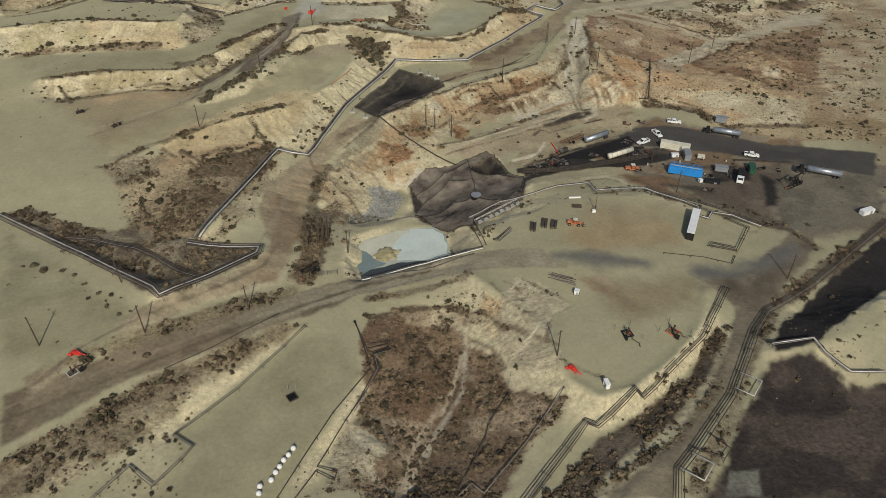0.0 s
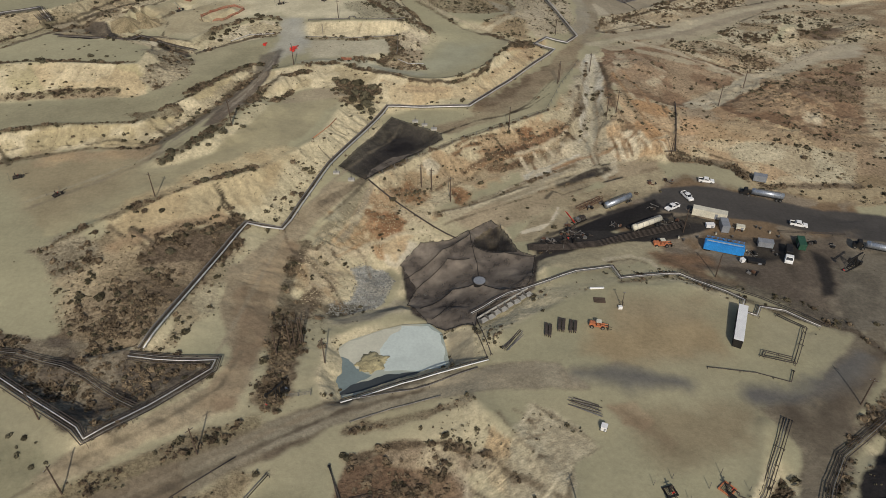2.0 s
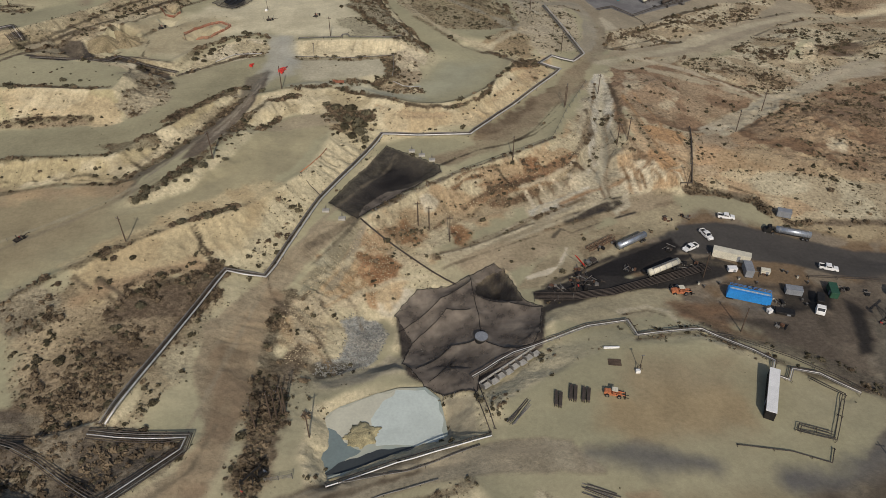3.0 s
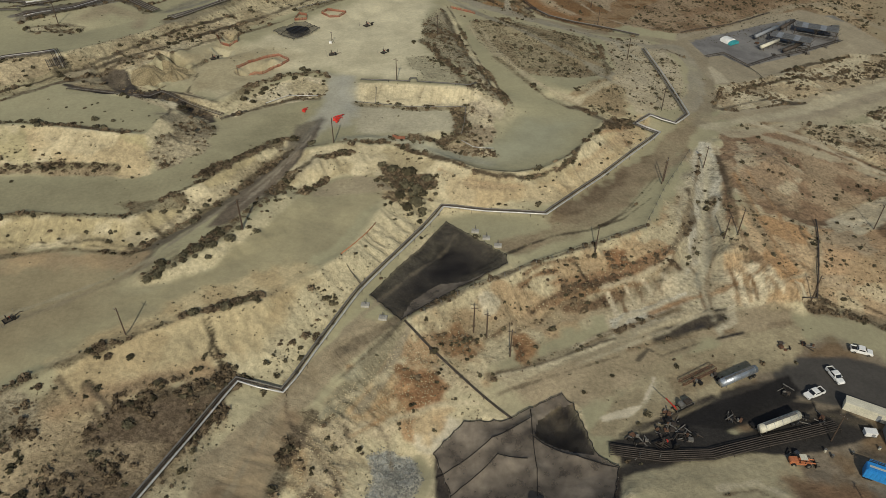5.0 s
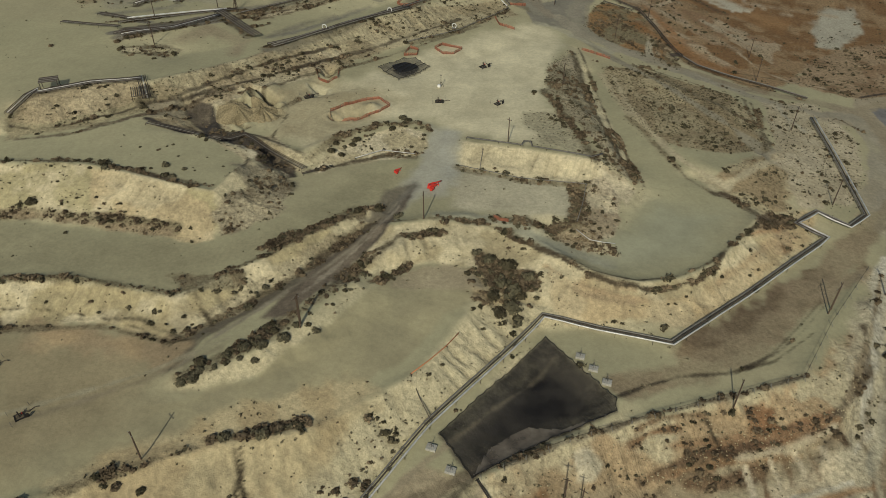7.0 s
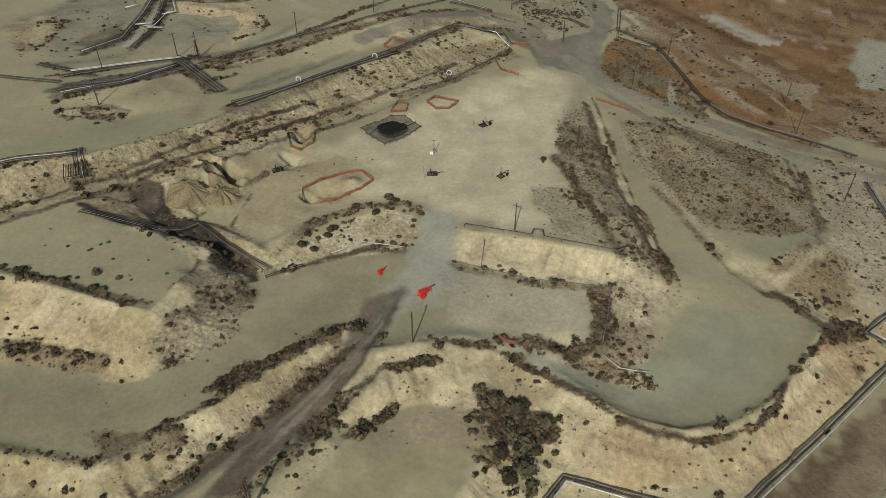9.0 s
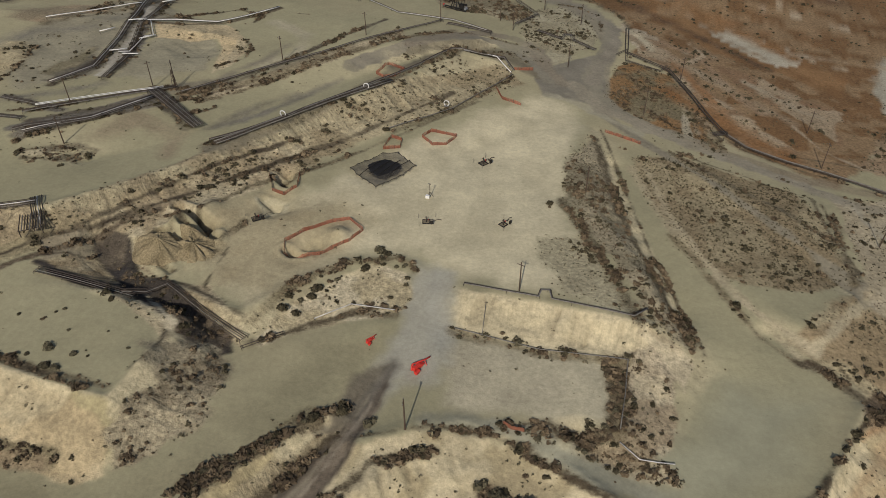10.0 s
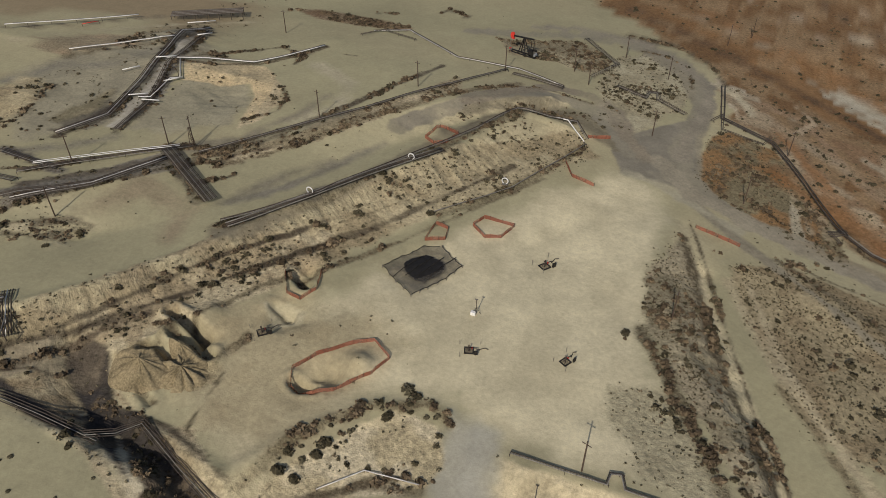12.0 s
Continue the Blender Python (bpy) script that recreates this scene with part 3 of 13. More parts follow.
patch([(99.1, 315.3), (121.2, 310.5), (169.5, 299.4), (150.6, 262.1), (121.9, 261.9), (111.3, 275.9), (90.1, 282.4)], ((0.46,0.36,0.21),(0.35,0.26,0.155)), 6, 6, .7, 0.077)
patch([(79.8, 390.8), (127.4, 444.7), (177.5, 471.2), (152.9, 427.7), (81.9, 374.4)], ((0.46,0.40,0.26),(0.31,0.25,0.155)), 6, 6, .7, 0.143)
patch([(109.1, 377.3), (196.6, 445.3), (245.7, 449.4), (225.8, 410.6), (162.7, 363.2), (138.0, 352.7), (111.6, 367.3)], ((0.46,0.40,0.26),(0.31,0.25,0.155)), 6, 6, .7, 0.143)
patch([(84.2, 516.8), (99.7, 518.8), (118.5, 547.2), (150.9, 563.4), (198.7, 569.6), (128.0, 349.7), (96.8, 362.0), (89.5, 371.0), (100.0, 407.7), (100.1, 447.1), (93.3, 477.7)], ((0.36,0.28,0.17),(0.24,0.17,0.10)), 4, 5, .7, 0.132)
patch([(89.7, 392.5), (107.9, 412.0), (138.7, 422.8), (130.8, 396.3), (98.2, 375.6)], ((0.46,0.39,0.25),(0.38,0.31,0.19)), 3, 4, .6, 0.066)
patch([(77.3, 396.0), (92.5, 414.3), (111.5, 419.1), (125.5, 410.1), (111.1, 394.5), (85.6, 380.9)], ((0.50,0.43,0.28),(0.36,0.30,0.19)), 3, 4, .6, 0.088)
patch([(82.3, 409.7), (101.4, 430.9), (131.1, 456.6), (156.1, 476.9), (188.0, 480.9), (178.9, 457.0), (137.7, 426.5), (106.9, 402.8), (82.6, 387.1), (78.1, 393.3)], ((0.50,0.43,0.28),(0.40,0.33,0.21)), 2, 3, .6, 0.121)
patch([(103.7, 320.7), (115.4, 332.4), (137.9, 347.6), (140.1, 342.9), (123.8, 327.9), (109.0, 318.3)], ((0.50,0.42,0.27),(0.42,0.34,0.21)), 2, 3, .6, .06)
patch([(125.3, 303.8), (141.8, 299.4), (156.4, 312.2), (144.2, 317.2)], ((0.44,0.36,0.23),(0.36,0.28,0.17)), 3, 4, .6, .10)
patch([(64.7, 299.9), (74.2, 304.2), (79.5, 293.7), (85.6, 280.5), (67.8, 276.6), (62.6, 281.3)], ((0.52,0.44,0.285),(0.46,0.355,0.215)), 1.86, 3, .6, .06)
patch([(29.3, 270.9), (53.6, 290.8), (62.7, 288.4), (58.5, 274.3), (40.3, 264.2), (30.3, 259.0)], ((0.50,0.42,0.275),(0.43,0.325,0.19)), 2.48, 4, .6, .06)
patch([(49.3, 313.1), (70.7, 345.7), (64.0, 276.0), (56.0, 276.3), (53.5, 289.2)], ((0.42,0.35,0.215),(0.29,0.205,0.12)), 4.96, 5, .7, .12)
# paler plateau soil, brightened further for the lens's bright centre
patch([(-105.0, 334.9), (-121.2, 342.5), (-118.0, 365.6), (-102.0, 398.1), (-79.1, 442.7), (-62.5, 462.5), (-52.0, 464.2), (-44.3, 445.7), (-43.3, 422.2), (-41.5, 394.8), (-26.7, 367.1), (-20.3, 358.4), (-60.1, 357.9), (-73.5, 365.0), (-90.9, 357.5)], ((0.60, 0.535, 0.355), (0.545, 0.485, 0.32)), 10, 4, .2, 0)
patch([(-140.7, 357.4), (-131.5, 366.9), (-120.8, 373.6), (-102.0, 376.8), (-90.5, 370.8), (-91.6, 357.5), (-97.1, 344.9), (-105.4, 336.8), (-115.2, 337.8), (-126.2, 341.4), (-124.2, 352.9)], ((0.385,0.33,0.205),(0.35,0.295,0.18)), 16, 6, .3, .006)
patch([(-172.0, 272.8), (-137.7, 276.9), (-107.0, 284.1), (-94.3, 306.1), (-86.5, 329.5), (-73.1, 339.6), (-71.3, 319.9), (-92.1, 287.9), (-106.9, 266.8), (-135.8, 262.5), (-155.7, 254.8)], (0.315,0.285,0.175), 8, 3, .2, .004)
patch([(-263.5, 428.9), (-255.1, 451.0), (-238.9, 480.5), (-197.8, 466.2), (-211.9, 452.7), (-205.6, 412.7), (-225.4, 393.6)], ((0.32, 0.29, 0.20), (0.275, 0.25, 0.175)), 6, 4, .3, .03)
patch([(-208.9, 449.0), (-192.2, 458.1), (-177.2, 446.0), (-176.5, 429.3), (-187.7, 416.2), (-200.6, 411.7)], (0.33,0.30,0.205), 3.1, 3, .3, .01)
patch([(-280.3, 453.2), (-262.4, 467.9), (-243.2, 470.5), (-238.8, 462.5), (-260.9, 445.1), (-270.3, 444.0)], ((0.36,0.27,0.17),(0.30,0.25,0.16)), 1.24, 2, .5, .15)
patch([(-80.1, 549.7), (-70.2, 557.1), (-56.9, 550.7), (-49.5, 533.7), (-51.7, 511.7), (-62.1, 490.3), (-71.3, 489.5), (-75.1, 497.7), (-81.0, 514.2)], ((0.41,0.37,0.25),(0.34,0.30,0.195)), 1.86, 3, .5, .16)
patch([(-128.3, 539.0), (-111.6, 546.4), (-97.8, 556.2), (-81.7, 540.9), (-85.5, 524.4), (-101.0, 525.8), (-118.7, 525.1)], ((0.27,0.23,0.145),(0.36,0.315,0.205)), 1.24, 2, .6, .26)
patch([(-106.2, 477.7), (-97.4, 486.3), (-79.4, 491.5), (-74.6, 487.6), (-83.9, 480.5), (-94.7, 478.1)], ((0.25,0.19,0.11),(0.33,0.28,0.18)), 1.24, 2, .6, .35)
patch([(-263.2, 415.1), (-251.9, 422.5), (-243.3, 425.5), (-237.5, 414.2), (-235.2, 405.5), (-234.6, 391.3)], ((0.37,0.31,0.19),(0.30,0.245,0.15)), 1.24, 2, .6, .10)
# fuzzy embankment shadow painted into the soil colour
patch([(-219.4, 404.4), (-222.0, 412.1), (-221.9, 425.8), (-221.6, 432.7), (-218.3, 428.0), (-215.1, 416.4), (-214.7, 407.2)], (0.15,0.135,0.10), 1.86, 2, .5, .05)
patch([(-216.1, 530.0), (-206.7, 535.1), (-186.7, 533.5), (-161.7, 533.0), (-162.6, 526.8), (-181.0, 522.9), (-202.0, 522.7)], ((0.20,0.135,0.08),(0.26,0.20,0.125)), 0.93, 1.5, .6, .35)
patch([(-279.1, 450.8), (-264.1, 464.1), (-247.5, 472.3), (-241.8, 464.4), (-258.4, 447.7), (-270.3, 444.0)], ((0.33,0.26,0.165),(0.29,0.24,0.155)), 0.93, 1.5, .5, .22)
patch([(-203.8, 372.1), (-193.4, 385.8), (-179.7, 403.1), (-174.7, 400.6), (-185.0, 386.9), (-193.4, 373.0), (-197.9, 366.9)], ((0.17,0.155,0.12),(0.23,0.205,0.155)), 0.93, 1, .5, .12)
patch([(-194.1, 363.6), (-188.1, 368.1), (-181.3, 373.7), (-177.4, 371.7), (-184.0, 364.4), (-190.9, 360.9)], (0.46,0.40,0.26), 0.93, 1, .5, .1)
patch([(4.9, 372.0), (23.4, 365.2), (32.9, 357.2), (45.3, 359.0), (38.2, 369.0), (50.4, 394.6), (47.8, 411.4), (32.9, 391.5), (17.9, 368.9)], ((0.44,0.37,0.225),(0.31,0.24,0.14)), 2.48, 3, .6, .14)
patch([(35.8, 443.4), (55.2, 450.6), (67.9, 429.8), (65.9, 395.5), (59.8, 375.5), (45.4, 370.2), (36.8, 389.9)], ((0.46,0.395,0.27),(0.40,0.34,0.225)), 2, 3, .5, .10)
patch([(-46.2, 380.1), (-34.2, 384.5), (-21.2, 361.4), (-25.7, 358.2), (-36.8, 358.3)], (0.37,0.33,0.215), 3.72, 3, .6, .12)
patch([(-212.5, 452.6), (-197.7, 463.5), (-186.8, 466.3), (-175.6, 457.0), (-167.8, 447.3), (-171.4, 433.1), (-174.8, 434.2), (-175.0, 450.6), (-185.1, 459.5), (-192.9, 456.9), (-207.9, 449.2)], ((0.52,0.44,0.28),(0.46,0.38,0.235)), 0.93, 1.5, .5, .05)
patch([(-29.2, 133.0), (-20.7, 121.5), (-26.9, 108.2), (-37.0, 85.3), (-58.6, 84.4), (-55.7, 96.6), (-59.8, 100.5), (-48.8, 114.2), (-36.3, 131.2)], (0.30,0.27,0.165), 3.72, 2, .2, 0)
patch([(-113.6, 618.3), (-94.9, 602.5), (-71.7, 587.3), (-54.1, 569.8), (-43.7, 557.0), (-35.1, 539.0), (-35.4, 521.5), (-18.8, 510.3), (2.8, 466.4), (23.3, 456.5), (37.3, 448.5), (74.7, 520.5), (86.8, 510.9), (96.4, 537.1), (104.9, 576.3), (131.7, 622.8), (146.2, 666.0), (240.3, 1189.9), (-158.7, 763.5)], ((0.19,0.112,0.054),(0.27,0.185,0.102)), 3, 3, .6, .03)
patch([(-41.9, 481.0), (-40.9, 496.3), (-34.6, 509.9), (-18.7, 507.2), (-8.5, 490.4), (0.8, 469.6), (3.4, 451.4), (-8.9, 458.4), (-23.2, 463.0), (-34.8, 467.4), (-39.8, 473.9)], ((0.27,0.165,0.078),(0.22,0.185,0.11)), 1.24, 2, .7, .24)
patch([(44.9, 465.3), (59.6, 503.7), (82.6, 530.4), (141.7, 570.3), (143.3, 513.8), (120.2, 474.2), (86.3, 454.9), (72.3, 464.6), (60.2, 463.6)], ((0.23,0.155,0.09),(0.30,0.22,0.135)), 2.5, 3, .6, 0.121)
patch([(63.5, 551.5), (72.6, 578.9), (86.3, 582.1), (85.2, 546.9), (73.2, 519.9), (62.4, 517.7)], (0.36,0.33,0.25), 3, 3, .4, .03)
patch([(-3.3, 578.7), (4.3, 580.4), (38.0, 568.4), (39.9, 563.6), (23.3, 558.4), (-5.5, 561.9)], (0.42,0.37,0.27), 0.93, 1, .3, 0)
patch([(-27.2, 436.8), (-12.2, 444.2), (8.1, 440.9), (23.5, 440.4), (28.3, 427.0), (32.2, 410.5), (36.1, 398.9), (21.6, 388.5), (6.7, 384.6), (-6.0, 388.9), (-13.8, 403.6), (-22.7, 422.5)], ((0.27,0.215,0.128),(0.335,0.28,0.17)), 1.5, 1.5, .6, .10)
patch([(-21.8, 142.2), (-6.9, 142.9), (2.5, 142.6), (7.1, 136.4), (9.7, 126.5), (16.1, 114.9), (23.9, 111.6), (29.1, 110.8), (22.7, 101.2), (9.2, 87.3), (1.9, 84.6), (-19.7, 85.3), (-18.4, 97.4), (-11.7, 114.4), (-12.5, 130.1)], ((0.24,0.185,0.125),(0.33,0.26,0.175)), 2.5, 4, .8, .30)
patch([(20.7, 83.6), (33.3, 96.9), (47.1, 108.4), (61.9, 119.4), (73.1, 136.7), (74.5, 131.9), (67.3, 118.9), (53.3, 102.2), (38.9, 93.7), (29.9, 83.0)], (0.12,0.092,0.06), 1.86, 2, .8, .50)
patch([(-135.8, 176.3), (-127.4, 180.3), (-105.8, 170.6), (-75.7, 165.3), (-55.6, 165.8), (-73.9, 140.0)], ((0.16,0.13,0.09),(0.26,0.22,0.15)), 2, 3, .8, .36)
patch([(-109.1, 196.6), (-97.3, 213.8), (-87.5, 206.8), (-77.9, 212.4), (-61.0, 220.4), (-67.6, 191.3), (-73.7, 168.5), (-91.3, 160.4)], ((0.37,0.295,0.18),(0.28,0.22,0.132)), 4, 6, .7, .14)
patch([(-62.0, 223.7), (-62.2, 216.7), (-66.0, 206.3), (-71.0, 194.4), (-74.8, 179.6), (-74.8, 168.8), (-83.1, 168.1), (-92.2, 171.9), (-90.2, 184.6), (-83.9, 196.0), (-78.0, 208.0), (-72.5, 213.7)], ((0.18,0.132,0.084),(0.26,0.20,0.125)), 4, 5, .7, .36)
patch([(-59.7, 215.7), (-58.0, 213.6), (-60.7, 192.9), (-62.8, 179.5), (-66.2, 171.1), (-71.0, 169.3), (-68.9, 183.7), (-64.8, 200.6)], ((0.40,0.345,0.22),(0.33,0.275,0.17)), 2, 3, .6, .14)
patch([(75.7, 116.6), (81.8, 122.3), (92.1, 123.0), (97.5, 114.2), (111.2, 114.8), (93.1, 80.0), (53.2, 80.0), (61.7, 93.0), (69.9, 104.7)], ((0.046, 0.037, 0.032), (0.082, 0.065, 0.051)), 2, 3, .6, .012)
patch([(81.2, 121.7), (89.1, 133.7), (112.8, 156.4), (143.9, 183.0), (166.1, 197.6), (147.4, 165.8), (126.8, 151.6), (106.9, 134.6), (95.2, 126.3), (86.7, 123.0)], (0.032, 0.028, 0.026), 0.992, 1.5, .4, .02)
patch([(-44.0, 209.6), (-35.8, 227.9), (-23.9, 243.9), (-13.5, 243.7), (-2.9, 236.5), (-13.0, 231.6), (-20.4, 216.1), (-28.1, 214.8), (-32.0, 197.4), (-40.0, 194.8)], ((0.49,0.41,0.265),(0.42,0.305,0.17)), 3.1, 5, .6, .07)
patch([(-20.3, 249.5), (4.1, 270.2), (41.1, 296.2), (49.3, 313.1), (57.6, 308.7), (53.5, 289.2), (40.3, 274.7), (24.7, 264.2), (-3.3, 241.8), (-14.5, 237.8)], ((0.48,0.41,0.26),(0.40,0.295,0.17)), 3.1, 4, .6, .06)
patch([(13.9, 267.4), (29.6, 280.4), (45.3, 291.6), (46.7, 286.0), (30.0, 276.6), (15.7, 263.3)], ((0.27,0.165,0.085),(0.36,0.26,0.15)), 1.55, 3, .6, .12)
patch([(-44.3, 302.0), (-40.8, 306.6), (-36.1, 307.6), (-31.0, 304.0), (-23.1, 307.6), (-22.6, 302.6), (-28.5, 297.5), (-33.6, 292.8), (-38.2, 292.5)], ((0.32,0.25,0.145),(0.42,0.35,0.21)), 1.24, 2, .7, .22)
patch([(31.2, 259.8), (34.7, 265.9), (43.0, 270.6), (53.4, 276.5), (55.7, 271.9), (45.6, 265.0), (37.2, 259.3)], (0.38,0.345,0.25), 0.93, 1.5, .4, .02)
patch([(1.8, 238.8), (16.4, 246.5), (36.7, 260.4), (58.3, 272.6), (72.4, 277.8), (81.7, 278.3), (79.6, 267.0), (57.2, 261.4), (43.1, 250.3), (23.6, 232.4), (12.7, 229.6)], ((0.39,0.315,0.20),(0.32,0.26,0.162)), 3, 3, .4, .02)
patch([(30.4, 262.8), (38.0, 269.0), (57.3, 281.4), (59.3, 276.7), (43.7, 266.7), (36.0, 259.3), (30.4, 255.6)], ((0.42,0.39,0.30),(0.36,0.33,0.25)), 1.2, 1.5, .7, .02)
patch([(10.1, 296.7), (22.6, 307.7), (42.1, 330.3), (60.8, 349.4), (63.9, 345.4), (45.3, 324.0), (24.4, 300.6), (12.1, 291.4)], ((0.22,0.165,0.10),(0.29,0.235,0.15)), 3.1, 3, .4, .01)
patch([(-60.6, 355.0), (-19.5, 356.1), (-11.6, 353.1), (-19.3, 347.1), (-39.0, 344.1), (-58.0, 344.3)], PALE, 0.9, .8, .4, .015)
patch([(-113.2, 208.0), (-96.4, 221.8), (-79.8, 233.7), (-62.2, 246.7), (-48.1, 267.5), (-40.4, 289.2), (-39.5, 302.2), (-50.7, 301.2), (-60.8, 292.6), (-68.2, 272.3), (-76.8, 252.9), (-90.8, 239.7), (-111.9, 231.9), (-129.7, 225.8)], ((0.335,0.295,0.18),(0.37,0.325,0.195)), 1.86, 2, .15, 0)
patch([(-67.7, 307.8), (-57.7, 314.8), (-47.4, 318.2), (-38.9, 318.2), (-31.5, 317.6), (-21.4, 314.3), (-10.8, 310.6), (-0.0, 310.8), (10.7, 317.0), (20.1, 327.4), (28.2, 343.2), (41.5, 355.3), (39.9, 342.6), (23.8, 318.7), (7.5, 306.5), (-22.6, 298.4), (-34.9, 298.6), (-40.8, 303.3), (-53.3, 302.0), (-62.7, 295.7), (-67.2, 289.8), (-73.2, 287.6)], (PALE,(0.43,0.36,0.215)), 1.2, 1.5, .4, .03)
patch([(-187.0, 289.4), (-158.8, 299.4), (-115.9, 299.6), (-108.0, 292.5), (-109.8, 286.1), (-126.2, 286.6), (-150.5, 281.3), (-177.4, 278.8)], (PALE,(0.43,0.37,0.21)), 1.2, 2, .4, .045)
patch([(-91.9, 347.2), (-85.0, 357.2), (-74.6, 357.9), (-70.6, 350.8), (-73.8, 346.4), (-85.1, 344.4), (-91.4, 340.3)], PALE, 1.24, 1.5, .5, .08)
patch([(-154.6, 253.5), (-134.7, 261.1), (-106.2, 265.5), (-93.3, 283.9), (-79.1, 312.1), (-88.3, 274.3), (-101.1, 254.8), (-120.7, 253.6), (-145.8, 243.7)], (PALE,(0.42,0.35,0.20)), 1.2, 2, .4, .035)
patch([(-169.9, 339.3), (-148.0, 374.5), (-129.3, 404.6), (-109.0, 444.8), (-81.8, 476.2), (-69.8, 468.5), (-106.9, 410.1), (-120.0, 385.4), (-135.0, 361.5), (-151.6, 345.0), (-166.0, 334.2)], ((0.44,0.375,0.235),(0.34,0.28,0.17)), 1.86, 3, .6, .12)
patch([(-47.2, 420.4), (-40.4, 444.1), (-35.4, 432.9), (-27.3, 400.8), (-12.9, 371.7), (-4.3, 357.4), (-12.0, 356.8), (-19.0, 366.3), (-34.5, 386.9), (-42.3, 400.2)], ((0.27,0.235,0.152),(0.36,0.31,0.205)), 2, 3, .7, .18)
patch([(-119.1, 314.5), (-114.6, 316.6), (-111.0, 318.4), (-101.2, 321.2), (-99.2, 315.9), (-98.8, 307.4), (-97.2, 297.8), (-108.5, 292.3), (-110.4, 304.6)], ((0.27,0.23,0.15),(0.34,0.29,0.19)), 2.5, 4, .7, .15)
patch([(-136.6, 328.1), (-132.2, 327.2), (-126.4, 324.3), (-119.7, 321.6), (-114.2, 318.4), (-114.6, 316.6), (-120.6, 319.5), (-127.0, 322.3), (-133.6, 324.3)], ((0.50,0.43,0.28),(0.44,0.37,0.235)), 1, .8, .5, .05)
patch([(-126.9, 334.1), (-123.2, 333.6), (-112.7, 330.3), (-102.6, 325.6), (-103.2, 324.9), (-113.0, 328.6)], ((0.47,0.40,0.26),(0.40,0.33,0.205)), 1, .8, .5, .04)
# wet gully bed, the gully's shadow painted into its dark colour
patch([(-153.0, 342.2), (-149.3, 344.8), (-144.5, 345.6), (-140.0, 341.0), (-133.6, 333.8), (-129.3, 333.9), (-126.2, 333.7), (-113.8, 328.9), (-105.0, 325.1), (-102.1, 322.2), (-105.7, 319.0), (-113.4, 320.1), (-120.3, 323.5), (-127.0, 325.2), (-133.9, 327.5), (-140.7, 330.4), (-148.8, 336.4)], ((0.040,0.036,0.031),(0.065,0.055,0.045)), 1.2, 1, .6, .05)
patch([(-142.8, 341.9), (-144.6, 346.0), (-142.8, 350.2), (-138.7, 351.0), (-132.7, 347.9), (-129.2, 345.1), (-128.9, 341.3), (-133.3, 338.6), (-138.4, 338.5)], ((0.335,0.28,0.165),(0.265,0.22,0.132)), 1.2, 2, .7, .01)
patch([(-131.9, 348.3), (-131.4, 352.9), (-126.9, 354.9), (-121.4, 351.5), (-121.3, 345.6), (-125.0, 343.0)], ((0.33,0.275,0.165),(0.25,0.205,0.125)), 1.2, 2, .7, .03)
patch([(68.8, 359.1), (74.3, 349.2), (68.4, 302.4), (65.9, 277.2), (54.4, 267.7), (42.7, 268.3), (51.6, 291.6), (54.2, 323.9)], ((0.46,0.40,0.27),(0.38,0.325,0.215)), 4, 4, .7, .06)
patch([(-26.7, 323.7), (-17.9, 320.7), (-6.0, 317.4), (6.3, 321.4), (17.0, 335.6), (22.4, 351.4), (1.1, 350.9), (-3.4, 333.0), (-16.5, 327.1)], (0.35, 0.335, 0.225), 14, 3, .1, 0)
patch([(-73.6, 361.1), (-63.4, 359.9), (-58.6, 344.2), (-55.9, 327.6), (-64.6, 325.3), (-69.4, 308.7), (-75.4, 306.8), (-71.1, 323.4), (-70.4, 341.0)], (0.385,0.365,0.285), 5, 3, .2, 0)
patch([(113.0, 282.4), (127.6, 266.3), (187.7, 265.9), (178.5, 248.2), (128.1, 247.6), (110.1, 256.4)], ((0.40,0.32,0.19),(0.28,0.21,0.12)), 3.1, 3, .5, .08)
patch([(63.6, 221.7), (84.6, 229.4), (107.1, 232.2), (131.3, 227.5), (167.9, 227.8), (143.0, 181.2), (118.3, 179.1), (108.2, 185.8), (106.0, 200.0), (82.7, 207.9), (66.9, 209.3)], ((0.20,0.165,0.115),(0.25,0.21,0.15)), 6, 4, .4, .004)
patch([(23.8, 225.4), (29.7, 234.5), (41.6, 246.6), (62.3, 260.6), (80.5, 272.0), (78.3, 260.3), (55.6, 247.6), (40.7, 234.7), (36.7, 228.6)], ((0.26,0.20,0.125),(0.19,0.15,0.095)), 2.48, 3, .5, .03)
patch([(39.3, 242.2), (49.7, 250.9), (80.2, 263.0), (90.7, 266.7), (103.7, 259.6), (124.7, 255.0), (143.7, 248.6), (126.0, 214.6), (114.6, 213.8), (101.6, 206.1), (82.0, 212.2), (65.6, 221.6), (52.4, 236.6)], ((0.20,0.14,0.082),(0.24,0.195,0.135)), 4, 3, .4, 0)
patch([(118.4, 221.8), (164.3, 221.0), (146.9, 188.5), (118.3, 179.1), (108.7, 182.2), (113.4, 204.0)], ((0.19,0.165,0.12),(0.15,0.13,0.095)), 4, 4, .4, .005)
patch([(71.0, 252.3), (78.1, 258.3), (92.3, 260.3), (106.6, 256.1), (121.7, 249.8), (167.9, 236.6), (157.6, 219.8), (138.7, 227.5), (120.3, 232.9), (109.5, 238.1), (95.6, 240.4), (83.5, 242.9), (73.1, 245.4)], (0.080, 0.073, 0.064), 1.6, 1.2, .2, 0)
